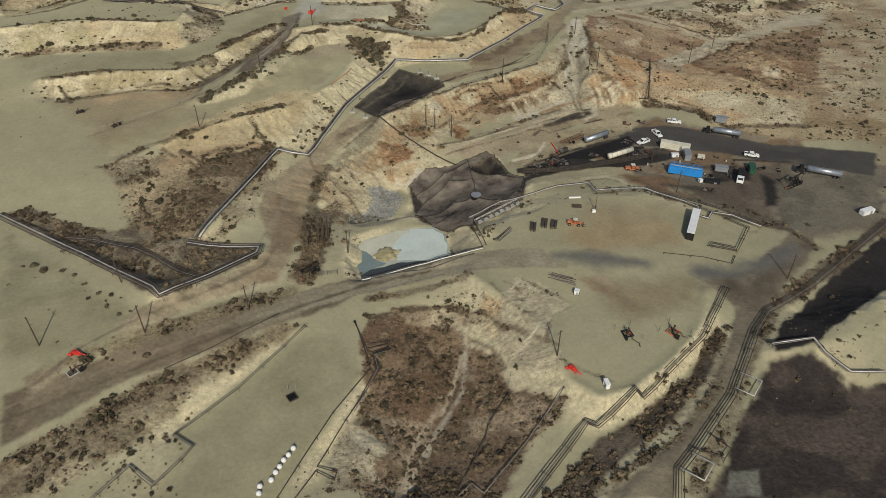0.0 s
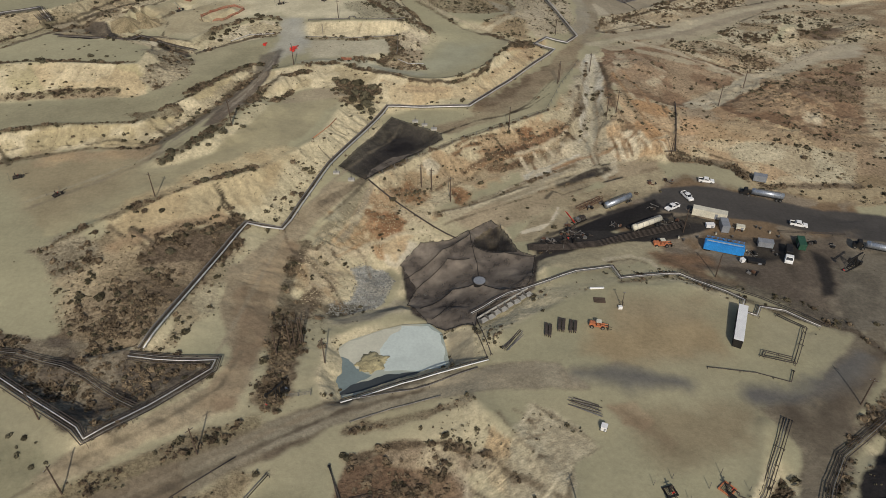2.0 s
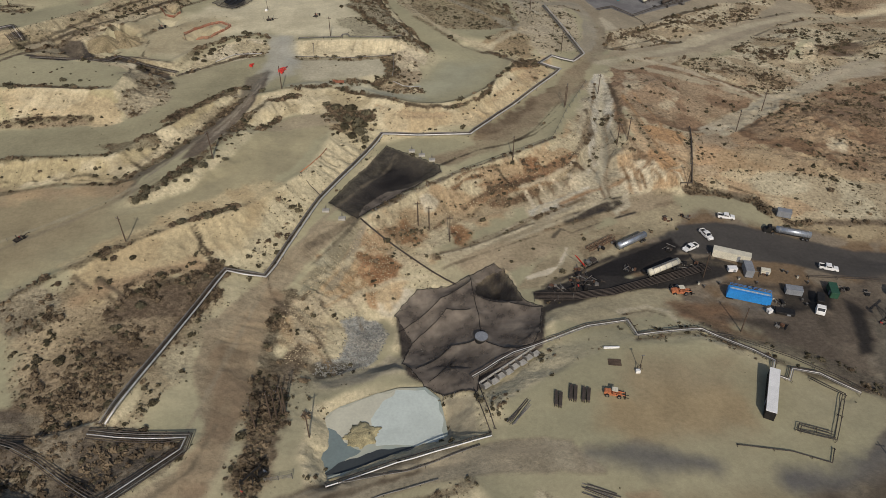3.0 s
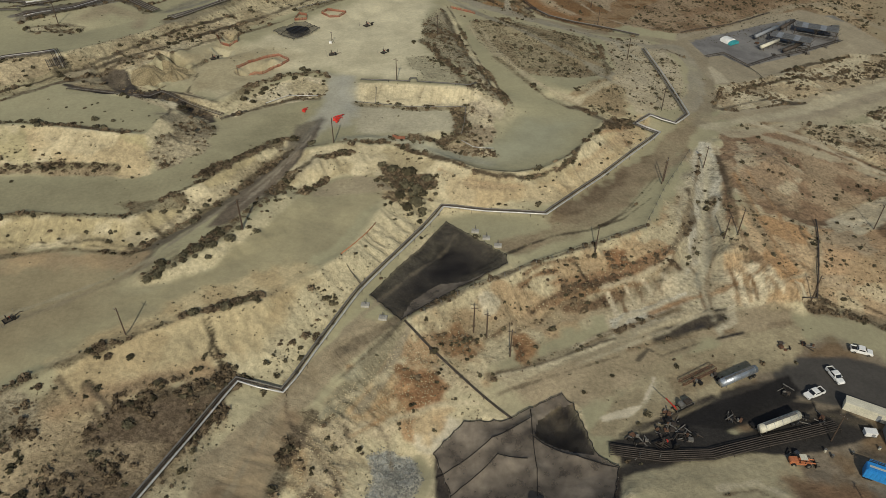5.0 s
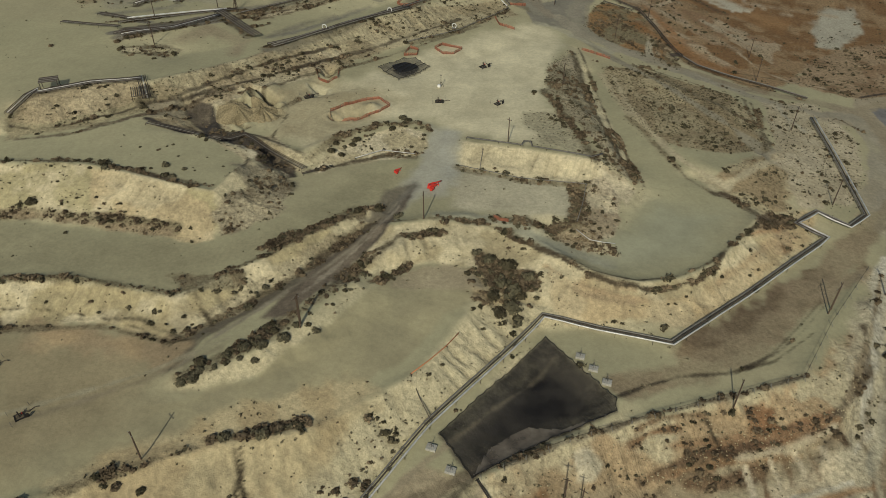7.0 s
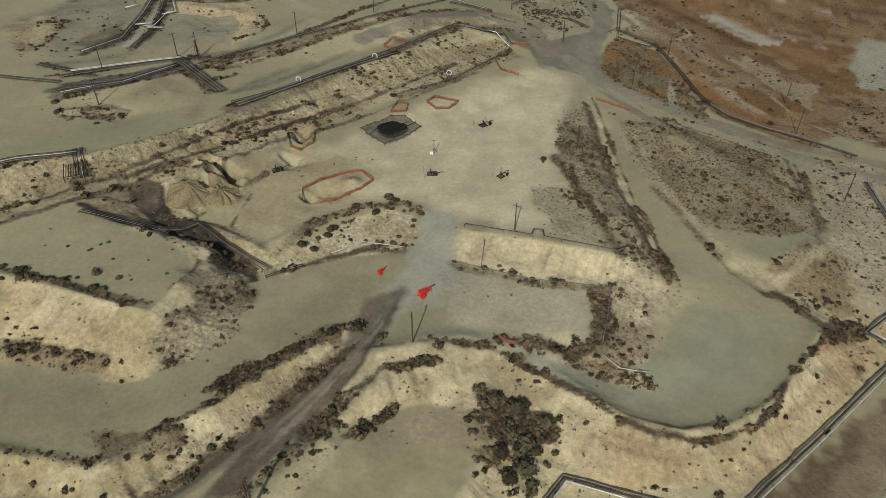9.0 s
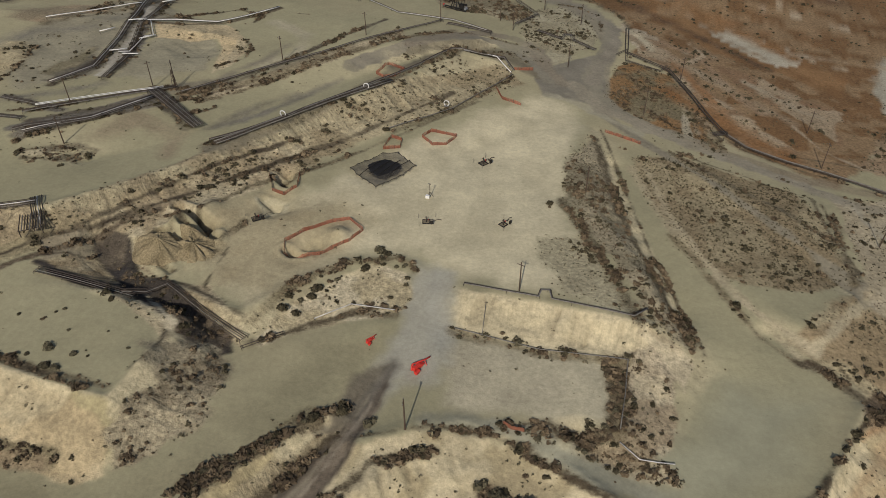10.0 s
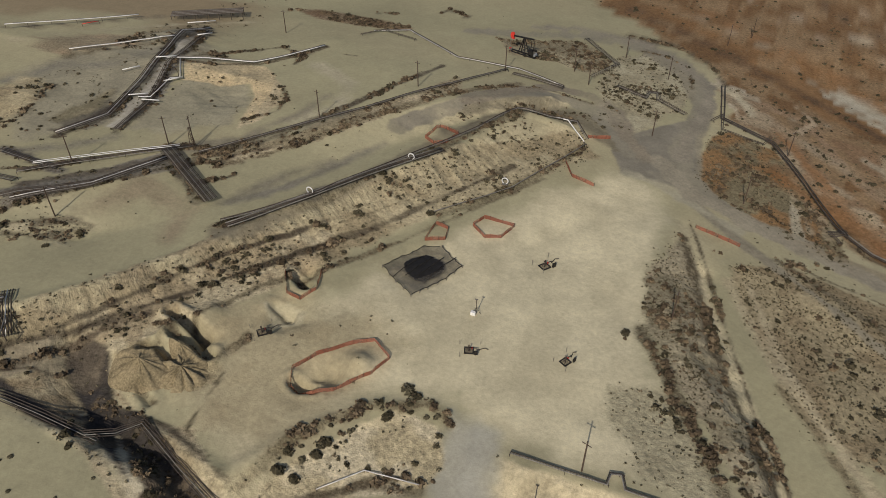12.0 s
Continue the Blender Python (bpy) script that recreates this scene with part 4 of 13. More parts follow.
patch([(31.7, 227.3), (45.6, 237.5), (58.1, 245.2), (74.3, 250.4), (75.2, 246.4), (58.5, 238.4), (44.3, 229.9), (32.8, 222.9)], (0.055,0.048,0.04), 2, 1.5, .3, 0)
patch([(28.1, 219.9), (68.2, 232.8), (70.3, 214.8), (42.1, 203.8), (29.1, 208.8)], (0.40,0.345,0.215), 1.86, 2, .3, 0)
patch([(-101.6, 106.7), (-86.1, 115.9), (-69.1, 126.2), (-54.9, 137.4), (-39.2, 150.2), (-24.2, 159.9), (-4.1, 165.4), (14.7, 167.7), (29.9, 167.0), (35.5, 158.3), (14.3, 159.3), (-4.0, 157.9), (-23.4, 151.5), (-34.9, 141.8), (-53.4, 130.0), (-67.4, 119.7), (-82.7, 106.4), (-95.7, 93.7)], ((0.15,0.118,0.078),(0.195,0.158,0.102)), 1.55, 1.2, .4, 0)
patch([(-98.8, 111.7), (-89.1, 124.2), (-78.3, 134.5), (-62.0, 149.4), (-53.9, 157.8), (-51.7, 167.0), (-59.3, 187.3), (-60.2, 201.7), (-51.7, 219.8), (-36.1, 247.0), (-28.4, 246.3), (-40.5, 225.6), (-50.2, 202.7), (-48.5, 181.3), (-45.0, 166.2), (-47.7, 154.3), (-59.4, 144.6), (-76.8, 129.4), (-87.9, 120.8), (-94.3, 107.2)], ((0.29,0.235,0.15),(0.34,0.28,0.18)), 1.8, 1.2, .4, 0)
patch([(32.2, 82.9), (44.6, 92.1), (57.5, 103.6), (72.9, 127.4), (79.5, 141.8), (75.4, 152.8), (90.8, 159.1), (109.0, 178.7), (121.5, 186.3), (115.1, 172.2), (98.0, 152.8), (85.0, 136.4), (75.7, 123.0), (66.5, 108.1), (53.4, 93.2), (47.0, 82.4)], ((0.19,0.16,0.11),(0.24,0.20,0.135)), 1.55, 1.2, .4, 0)
patch([(37.3, 398.5), (15.6, 413.9), (-7.0, 434.6), (-30.1, 449.5), (-40.4, 457.8), (-48.1, 470.3), (-46.6, 487.6), (-45.7, 512.6), (-56.2, 541.3), (-73.9, 559.7), (-70.8, 572.6), (-52.9, 555.0), (-41.3, 525.5), (-40.8, 491.5), (-39.3, 472.0), (-37.1, 461.9), (-26.7, 453.4), (-3.7, 434.2), (18.8, 415.7), (35.3, 387.1)], (0.27,0.24,0.17), 1.55, 1.2, .3, 0)
# dark dirt road by the berm, with shadow painted into its colour
patch([(-75.1, 324.8), (-67.9, 330.6), (-70.6, 300.6), (-84.8, 273.7), (-94.7, 257.2), (-96.2, 245.4), (-99.7, 246.0), (-97.2, 261.2), (-87.4, 278.9), (-75.6, 304.1)], ((0.13,0.112,0.08),(0.19,0.165,0.118)), 2.2, 1.5, .3, 0)
patch([(-66.8, 474.1), (-64.9, 485.8), (-52.8, 500.5), (-44.0, 512.5), (-43.0, 495.4), (-41.3, 476.7), (-35.7, 465.2), (-42.5, 465.8), (-53.2, 463.9), (-61.6, 463.4)], ((0.215,0.195,0.15),(0.26,0.235,0.175)), 1.24, 1, .2, 0)
patch([(48.5, 190.6), (75.3, 193.4), (71.7, 171.3), (52.9, 165.1), (40.7, 172.7)], (0.31,0.255,0.155), 14, 5, .2, 0)
patch([(41.1, 152.8), (72.0, 152.5), (71.3, 140.4), (47.5, 136.6)], (0.29,0.24,0.145), 9, 4, .2, 0)
patch([(38.5, 179.4), (73.7, 182.7), (74.8, 173.4), (46.9, 166.9), (35.4, 169.8)], (0.34,0.265,0.15), 10, 4, .2, 0)
# soft grey smear painted as cloud shadow over the road
patch([(32.9, 163.9), (46.5, 164.6), (59.3, 160.8), (45.3, 157.8)], (0.17,0.16,0.125), 7, 2, .2, 0)
patch([(-27.6, 213.0), (-23.3, 216.5), (-17.2, 215.8), (-13.9, 210.2), (-16.9, 201.5), (-21.5, 196.7), (-28.7, 193.0), (-33.2, 193.2), (-32.0, 197.3), (-26.7, 200.9), (-25.6, 208.1)], ((0.30,0.30,0.265),(0.40,0.375,0.30)), 0.93, 1.5, .9, 0)
patch([(-21.2, 222.6), (-15.4, 226.5), (-7.5, 225.8), (-6.2, 221.3), (-13.2, 217.3), (-19.4, 219.0)], (0.52,0.46,0.33), 1.24, 1.5, .4, 0)
patch([(-22.7, 226.6), (-13.1, 233.5), (-9.5, 228.0), (-14.1, 220.3), (-20.6, 219.6)], ((0.44,0.34,0.20),(0.38,0.265,0.145)), 2, 4, .6, .05)
patch([(-27.0, 239.4), (-17.2, 247.4), (-13.4, 241.6), (-23.2, 234.1)], ((0.45,0.355,0.215),(0.40,0.28,0.16)), 2, 5, .6, .05)
# dark depth of the netted hole painted into the soil colour
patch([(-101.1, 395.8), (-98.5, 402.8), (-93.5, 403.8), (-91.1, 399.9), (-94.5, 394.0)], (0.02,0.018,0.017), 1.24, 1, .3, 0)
patch([(-123.5, 370.3), (-119.0, 373.6), (-113.9, 373.2), (-113.7, 369.6), (-118.5, 366.5)], (0.46,0.41,0.27), 0.93, .6, .3, 0)
patch([(-199.8, 316.0), (-194.3, 322.8), (-180.6, 334.4), (-166.4, 344.0), (-160.2, 336.3), (-170.0, 319.7), (-183.0, 309.1), (-190.3, 302.5)], ((0.42,0.365,0.22),(0.31,0.265,0.16)), 1.55, 2, .6, .12)
patch([(-143.9, 241.6), (-120.0, 252.5), (-100.3, 253.7), (-94.3, 238.3), (-106.6, 225.5), (-117.1, 212.1)], (0.30,0.25,0.15), 14, 4, .2, 0)
patch([(-6.6, 260.8), (-3.7, 262.7), (-0.7, 260.7), (-1.0, 256.7), (-4.7, 255.2)], (0.56,0.49,0.34), 0.93, .8, .5, 0)
patch([(-22.4, 223.0), (-18.5, 224.4), (-17.0, 219.1), (-20.8, 217.8)], (0.38,0.255,0.14), 1.2, 2, .6, .05)
patch([(-36.4, 232.9), (-31.6, 234.7), (-29.5, 230.2), (-34.2, 228.3)], (0.40,0.28,0.155), 1.2, 2, .6, .05)
patch([(-16.4, 247.1), (-10.3, 250.8), (-6.4, 244.6), (-11.5, 240.3)], ((0.30,0.20,0.11),(0.24,0.145,0.075)), 1.2, 3, .6, .15)
patch([(27.8, 285.4), (33.0, 289.3), (34.7, 282.3), (29.6, 279.8)], (0.25,0.145,0.075), 1, 2, .6, .25)
patch([(13.0, 298.9), (25.5, 315.8), (38.2, 333.3), (51.4, 345.7), (52.7, 340.0), (39.2, 318.4), (24.3, 302.6)], ((0.17,0.125,0.08),(0.22,0.17,0.11)), 3.1, 4, .3, 0)
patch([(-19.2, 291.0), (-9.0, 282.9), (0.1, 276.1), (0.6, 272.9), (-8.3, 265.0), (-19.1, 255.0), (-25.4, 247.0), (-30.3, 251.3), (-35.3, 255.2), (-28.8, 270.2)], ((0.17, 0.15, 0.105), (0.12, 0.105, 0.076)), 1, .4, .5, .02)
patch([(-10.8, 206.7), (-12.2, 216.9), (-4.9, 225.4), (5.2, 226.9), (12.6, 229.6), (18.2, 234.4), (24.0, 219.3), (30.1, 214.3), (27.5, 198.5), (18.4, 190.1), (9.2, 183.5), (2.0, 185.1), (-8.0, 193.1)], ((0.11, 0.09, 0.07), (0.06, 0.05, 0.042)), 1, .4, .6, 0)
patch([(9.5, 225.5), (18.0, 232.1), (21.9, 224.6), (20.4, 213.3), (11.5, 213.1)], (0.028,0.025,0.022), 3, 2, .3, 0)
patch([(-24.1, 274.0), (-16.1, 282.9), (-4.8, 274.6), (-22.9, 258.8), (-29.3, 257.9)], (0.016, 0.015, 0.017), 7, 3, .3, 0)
patch([(27.2, 214.7), (42.9, 222.9), (72.1, 235.9), (85.8, 239.8), (84.2, 235.0), (71.3, 230.6), (48.7, 220.6), (30.7, 213.0)], (0.05,0.044,0.037), 1.5, 1.2, .3, 0)
patch([(85.2, 446.6), (106.1, 477.4), (133.5, 509.0), (164.5, 523.0), (174.1, 506.0), (122.7, 445.0), (103.4, 434.4)], (0.20,0.19,0.165), 1.5, 1, .3, 0)

patch([(82.4, 364.5), (94.5, 372.3), (105.6, 364.5), (119.9, 360.4), (133.6, 347.8), (131.8, 339.4), (119.6, 334.6), (103.8, 329.3), (91.0, 327.0), (82.2, 330.0), (77.5, 341.8)], ((0.235, 0.155, 0.09), (0.32, 0.23, 0.14)), 2, 3, 0.6, 0.07)
patch([(71.7, 348.2), (77.5, 341.8), (84.7, 330.9), (98.4, 327.2), (118.9, 332.2), (110.8, 321.5), (98.0, 309.8), (87.8, 314.4), (74.6, 316.4), (69.7, 324.5)], ((0.48, 0.41, 0.275), (0.38, 0.30, 0.185)), 2, 3, 0.6, 0.072)
patch([(108.8, 376.5), (135.8, 402.9), (159.2, 420.2), (189.1, 443.0), (216.8, 455.3), (228.1, 445.1), (241.7, 447.0), (222.4, 407.2), (188.1, 385.9), (158.5, 360.2), (145.4, 352.8), (134.5, 358.0), (120.7, 363.2)], ((0.53, 0.46, 0.31), (0.40, 0.33, 0.205)), 2, 3, 0.6, 0.187)
patch([(75.0, 384.7), (81.1, 397.2), (116.3, 427.6), (149.7, 457.5), (180.9, 473.2), (185.0, 466.1), (168.1, 445.7), (140.3, 426.7), (116.5, 404.8), (87.6, 388.6)], ((0.51, 0.44, 0.30), (0.36, 0.30, 0.19)), 2, 2, 0.6, 0.187)
patch([(115.5, 321.7), (130.4, 331.9), (147.6, 335.7), (172.0, 350.3), (196.2, 355.7), (163.5, 291.7), (148.3, 289.5), (135.9, 300.1), (122.5, 304.2), (110.6, 307.7)], ((0.215, 0.138, 0.08), (0.30, 0.215, 0.13)), 3, 5, 0.7, 0.132)
patch([(95.1, 291.2), (113.1, 288.9), (131.6, 289.1), (145.8, 283.3), (158.1, 280.7), (148.0, 259.6), (132.2, 260.1), (118.1, 262.2), (114.6, 268.3), (109.3, 276.1), (96.8, 280.8), (90.0, 282.5)], ((0.52, 0.425, 0.265), (0.43, 0.315, 0.185)), 2, 3, 0.6, 0.08)
patch([(71.4, 311.4), (80.1, 310.4), (93.6, 310.6), (87.5, 280.2), (78.5, 284.0), (72.3, 294.1)], ((0.42, 0.265, 0.135), (0.48, 0.355, 0.21)), 1.5, 3, 0.7, 0.05)
patch([(96.2, 311.5), (114.5, 318.9), (121.8, 308.4), (115.5, 290.3), (91.6, 285.2)], ((0.42, 0.29, 0.165), (0.42, 0.325, 0.205)), 2, 3, 0.6, 0.06)
patch([(64.2, 293.4), (72.1, 292.7), (78.5, 284.0), (85.1, 279.2), (76.2, 279.5), (67.8, 276.3), (65.5, 280.3)], ((0.57, 0.49, 0.335), (0.47, 0.335, 0.19)), 1, 2, 0.7, 0)
patch([(70.5, 348.3), (70.6, 323.8), (70.4, 306.1), (75.2, 287.8), (71.8, 290.7), (68.2, 304.4), (68.7, 325.0)], (0.25, 0.17, 0.10), 1.5, 2, 0.7, 0.2)
patch([(65.6, 354.4), (70.1, 353.0), (69.4, 329.1), (64.3, 311.3), (58.3, 292.6), (52.7, 283.6), (56.4, 302.6), (59.1, 320.8), (61.0, 340.2)], ((0.52, 0.48, 0.37), (0.42, 0.38, 0.28)), 1.5, 2, 0.7, 0.03)
patch([(-66.5, 116.4), (-75.2, 102.7), (-93.1, 88.5), (-90.2, 82.2), (-79.8, 83.2), (-68.8, 97.8), (-56.9, 114.7), (-42.3, 131.5), (-37.2, 136.9), (-40.2, 137.5)], ((0.35, 0.295, 0.185), (0.25, 0.205, 0.125)), 2.5, 3, 0.7, 0.2)
patch([(-13.4, 118.0), (-20.1, 114.9), (-23.9, 98.9), (-27.3, 87.0), (-10.5, 89.3), (-8.5, 101.4)], ((0.33, 0.285, 0.19), (0.23, 0.185, 0.12)), 2, 3, 0.7, 0.3)
patch([(-20.1, 141.1), (-3.8, 139.9), (7.0, 134.8), (13.9, 123.7), (16.1, 114.1), (20.2, 114.8), (29.2, 111.4), (23.1, 103.0), (14.3, 89.1), (10.5, 86.7), (-17.8, 88.1), (-12.3, 99.9), (-11.7, 113.2), (-13.8, 125.0)], ((0.18, 0.13, 0.083), (0.30, 0.23, 0.15)), 2, 3, 0.8, 0.30)
patch([(-23.5, 107.6), (-17.9, 104.7), (-12.9, 99.6), (-14.8, 98.2), (-18.8, 100.2), (-22.5, 104.8)], ((0.50, 0.43, 0.29), (0.42, 0.35, 0.225)), 1, 1, 0.6, 0.02)
patch([(24.6, 85.2), (35.2, 98.0), (48.9, 107.5), (62.5, 118.8), (73.8, 132.5), (74.3, 129.7), (64.3, 116.0), (53.2, 104.6), (40.5, 93.8), (30.4, 84.6)], ((0.085, 0.068, 0.052), (0.14, 0.112, 0.08)), 2, 2, 0.8, 0.22)
patch([(-92.2, 185.5), (-86.5, 191.2), (-82.3, 198.8), (-76.6, 207.4), (-68.7, 215.2), (-61.1, 223.5), (-59.4, 219.9), (-64.2, 203.6), (-67.5, 191.1), (-69.9, 178.2), (-73.1, 168.9), (-75.1, 166.4), (-86.3, 167.6), (-93.4, 163.4), (-99.1, 175.3)], ((0.15, 0.113, 0.072), (0.27, 0.21, 0.13)), 4, 5, 0.8, 0.28)
patch([(-109.1, 170.9), (-92.9, 171.1), (-74.0, 169.2), (-54.8, 166.3), (-54.8, 161.3), (-65.5, 148.7), (-73.8, 137.8), (-99.2, 152.3)], ((0.13, 0.105, 0.075), (0.24, 0.20, 0.135)), 2, 3, 0.8, 0.28)
patch([(-43.1, 156.0), (-43.2, 177.8), (-42.8, 194.4), (-37.4, 205.3), (-34.0, 201.0), (-35.3, 183.7), (-35.7, 172.1), (-35.2, 156.9)], ((0.19, 0.145, 0.092), (0.28, 0.22, 0.14)), 2, 3, 0.8, 0.36)
patch([(-55.3, 151.5), (-51.8, 176.4), (-56.6, 189.9), (-48.7, 219.6), (-42.2, 217.7), (-45.5, 201.4), (-45.1, 177.5), (-48.0, 152.7)], ((0.255, 0.19, 0.118), (0.32, 0.25, 0.155)), 2.5, 2, 0.3, 0)
patch([(-31.5, 186.0), (-19.1, 189.4), (-10.8, 193.3), (-8.6, 199.0), (-13.1, 203.2), (-18.5, 196.6), (-29.8, 189.7)], ((0.34, 0.30, 0.205), (0.38, 0.335, 0.23)), 1.5, 1.5, 0.3, 0)
patch([(1.9, 184.2), (9.1, 182.0), (9.2, 170.7), (2.8, 170.7)], (0.36, 0.31, 0.205), 1, 0.6, 0.3, 0)
patch([(-33.6, 195.7), (-26.3, 200.0), (-20.4, 200.1), (-25.6, 194.7), (-31.8, 189.3)], ((0.10, 0.09, 0.066), (0.22, 0.19, 0.13)), 1.2, 2, 0.8, 0.15)
patch([(11.0, 263.5), (26.1, 276.6), (36.6, 284.6), (46.1, 291.8), (52.1, 294.7), (46.2, 287.6), (35.7, 280.4), (26.6, 272.3), (12.7, 262.1)], ((0.19, 0.11, 0.06), (0.27, 0.165, 0.09)), 1.2, 2, 0.8, 0.12)
patch([(29.9, 286.9), (34.9, 288.0), (36.3, 282.1), (32.2, 279.8)], (0.24, 0.135, 0.07), 1, 1.5, 0.7, 0.1)
patch([(-24.1, 230.0), (-20.3, 234.7), (-14.2, 238.4), (-11.3, 232.3), (-13.3, 228.2), (-20.2, 225.7)], ((0.25, 0.14, 0.072), (0.33, 0.21, 0.115)), 1.2, 2.5, 0.7, 0.08)
patch([(2.6, 253.3), (7.1, 254.4), (8.8, 247.1), (5.1, 245.6)], (0.27, 0.155, 0.08), 0.9, 1.5, 0.6, 0.06)
# hole's dark inside painted on as colour; the ground is not dug here
patch([(41.6, 261.7), (49.2, 266.1), (58.6, 273.0), (61.2, 272.4), (57.5, 266.3), (49.2, 262.0), (42.2, 259.2)], (0.035, 0.032, 0.031), 1, 1, 0.4, 0)
patch([(30.9, 257.7), (33.9, 265.1), (44.1, 272.3), (52.1, 277.8), (52.7, 275.0), (44.8, 269.0), (36.5, 262.9), (34.0, 258.1)], ((0.47, 0.43, 0.33), (0.40, 0.36, 0.27)), 1, 1.2, 0.6, 0)
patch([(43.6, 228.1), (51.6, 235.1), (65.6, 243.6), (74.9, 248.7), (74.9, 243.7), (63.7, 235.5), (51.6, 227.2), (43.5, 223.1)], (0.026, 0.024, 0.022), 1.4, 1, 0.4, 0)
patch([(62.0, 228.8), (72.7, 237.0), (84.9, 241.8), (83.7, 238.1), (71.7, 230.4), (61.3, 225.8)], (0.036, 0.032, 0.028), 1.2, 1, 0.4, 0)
patch([(64.9, 218.0), (80.6, 218.9), (85.6, 210.8), (77.9, 207.0), (64.7, 209.4)], ((0.24, 0.15, 0.085), (0.20, 0.135, 0.085)), 5, 4, 0.4, 0)
patch([(87.6, 216.0), (109.5, 226.4), (133.5, 232.3), (106.7, 181.7), (100.5, 187.3), (93.5, 197.0), (84.4, 203.5)], ((0.125, 0.10, 0.073), (0.17, 0.137, 0.098)), 7, 5, 0.4, 0)
patch([(29.8, 223.2), (50.0, 227.1), (71.6, 233.1), (70.4, 228.7), (50.0, 219.4), (29.8, 216.6)], (0.05, 0.043, 0.036), 1.4, 1.2, 0.5, 0.03)
patch([(-15.8, 537.8), (-6.8, 545.4), (-1.0, 539.9), (-8.7, 524.6), (-14.4, 524.6)], ((0.33, 0.285, 0.20), (0.24, 0.17, 0.10)), 1.5, 3, 0.6, 0.12)
patch([(-26.2, 500.1), (-13.6, 498.1), (0.4, 497.7), (3.7, 486.8), (-6.3, 489.9), (-18.7, 494.1)], ((0.33, 0.27, 0.18), (0.22, 0.15, 0.085)), 2.5, 4, 0.6, 0.15)
patch([(-155.7, 298.2), (-147.3, 299.4), (-136.8, 298.2), (-124.5, 297.6), (-115.6, 296.3), (-111.6, 292.7), (-108.9, 287.2), (-112.9, 284.1), (-122.1, 284.9), (-131.3, 286.0), (-138.2, 287.3), (-146.3, 286.5)], ((0.58, 0.485, 0.30), (0.50, 0.40, 0.235)), 1, 1.5, 0.5, 0.03)
patch([(-145.8, 285.8), (-138.2, 287.3), (-131.1, 285.6), (-135.8, 284.0), (-143.5, 282.7)], ((0.17, 0.125, 0.075), (0.28, 0.21, 0.125)), 1, 1.5, 0.7, 0.3)
patch([(-112.9, 294.9), (-112.2, 300.8), (-110.5, 309.4), (-108.5, 322.4), (-105.7, 322.6), (-99.4, 313.2), (-100.1, 303.2), (-101.8, 294.3), (-107.9, 288.8)], ((0.24, 0.20, 0.13), (0.37, 0.315, 0.205)), 1.2, 2.5, 0.95, 0.17)
patch([(-160.9, 328.4), (-155.6, 337.2), (-150.8, 339.9), (-139.3, 334.9), (-137.5, 329.3), (-147.4, 326.9)], ((0.45, 0.385, 0.245), (0.34, 0.285, 0.175)), 1, 1.2, 0.6, 0.05)
patch([(-127.5, 334.9), (-117.1, 337.4), (-104.1, 328.7), (-100.9, 326.0), (-104.3, 325.1), (-116.8, 330.8)], ((0.47, 0.40, 0.26), (0.36, 0.30, 0.19)), 0.9, 1, 0.7, 0.04)
# gully bed again: dark wet soil plus painted shadow
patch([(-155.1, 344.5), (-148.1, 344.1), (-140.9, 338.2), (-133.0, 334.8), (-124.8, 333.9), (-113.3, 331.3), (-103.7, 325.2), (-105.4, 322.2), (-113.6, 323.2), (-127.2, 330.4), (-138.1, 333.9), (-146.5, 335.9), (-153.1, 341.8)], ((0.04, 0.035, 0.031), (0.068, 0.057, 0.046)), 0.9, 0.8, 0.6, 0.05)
patch([(-100.9, 326.0), (-100.2, 331.8), (-95.6, 340.4), (-89.8, 349.5), (-79.9, 357.8), (-74.0, 357.4), (-70.5, 349.7), (-73.9, 341.8), (-82.1, 338.8), (-91.3, 331.2), (-97.5, 324.8)], ((0.56, 0.485, 0.325), (0.42, 0.355, 0.22)), 1, 1.5, 0.8, 0.1)
patch([(-87.8, 286.7), (-82.4, 296.1), (-75.2, 309.1), (-71.6, 312.1), (-73.3, 304.9), (-79.0, 289.2), (-86.0, 278.7), (-90.9, 266.8), (-100.1, 262.7), (-92.1, 274.6)], ((0.49, 0.415, 0.26), (0.36, 0.30, 0.185)), 1, 1.5, 0.7, 0.06)
patch([(-112.4, 271.1), (-105.5, 274.1), (-94.4, 278.9), (-93.9, 275.7), (-98.9, 270.1), (-103.9, 267.1)], ((0.19, 0.155, 0.095), (0.26, 0.225, 0.14)), 1.5, 2.5, 0.6, 0.22)
patch([(-23.2, 343.9), (-19.7, 348.0), (-13.3, 352.6), (-7.9, 351.1), (-8.7, 339.2), (-11.3, 325.1), (-15.2, 325.2), (-20.9, 328.2), (-23.2, 334.9)], ((0.42, 0.355, 0.24), (0.25, 0.20, 0.13)), 1.2, 2, 0.95, 0.2)
patch([(-18.3, 355.5), (-9.2, 355.8), (-5.1, 352.6), (-6.5, 344.1), (-12.4, 352.1), (-18.5, 353.6)], ((0.54, 0.465, 0.31), (0.45, 0.375, 0.24)), 1, 1, 0.6, 0.05)
patch([(-23.9, 310.7), (-11.6, 307.6), (-0.2, 307.3), (10.9, 311.5), (22.7, 324.9), (37.3, 354.2), (47.1, 366.6), (45.4, 352.1), (28.0, 322.9), (20.4, 311.4), (11.4, 302.6), (-15.3, 296.7), (-21.5, 299.5)], ((0.53, 0.43, 0.26), (0.47, 0.365, 0.21)), 3, 3, 0.45, 0.03)
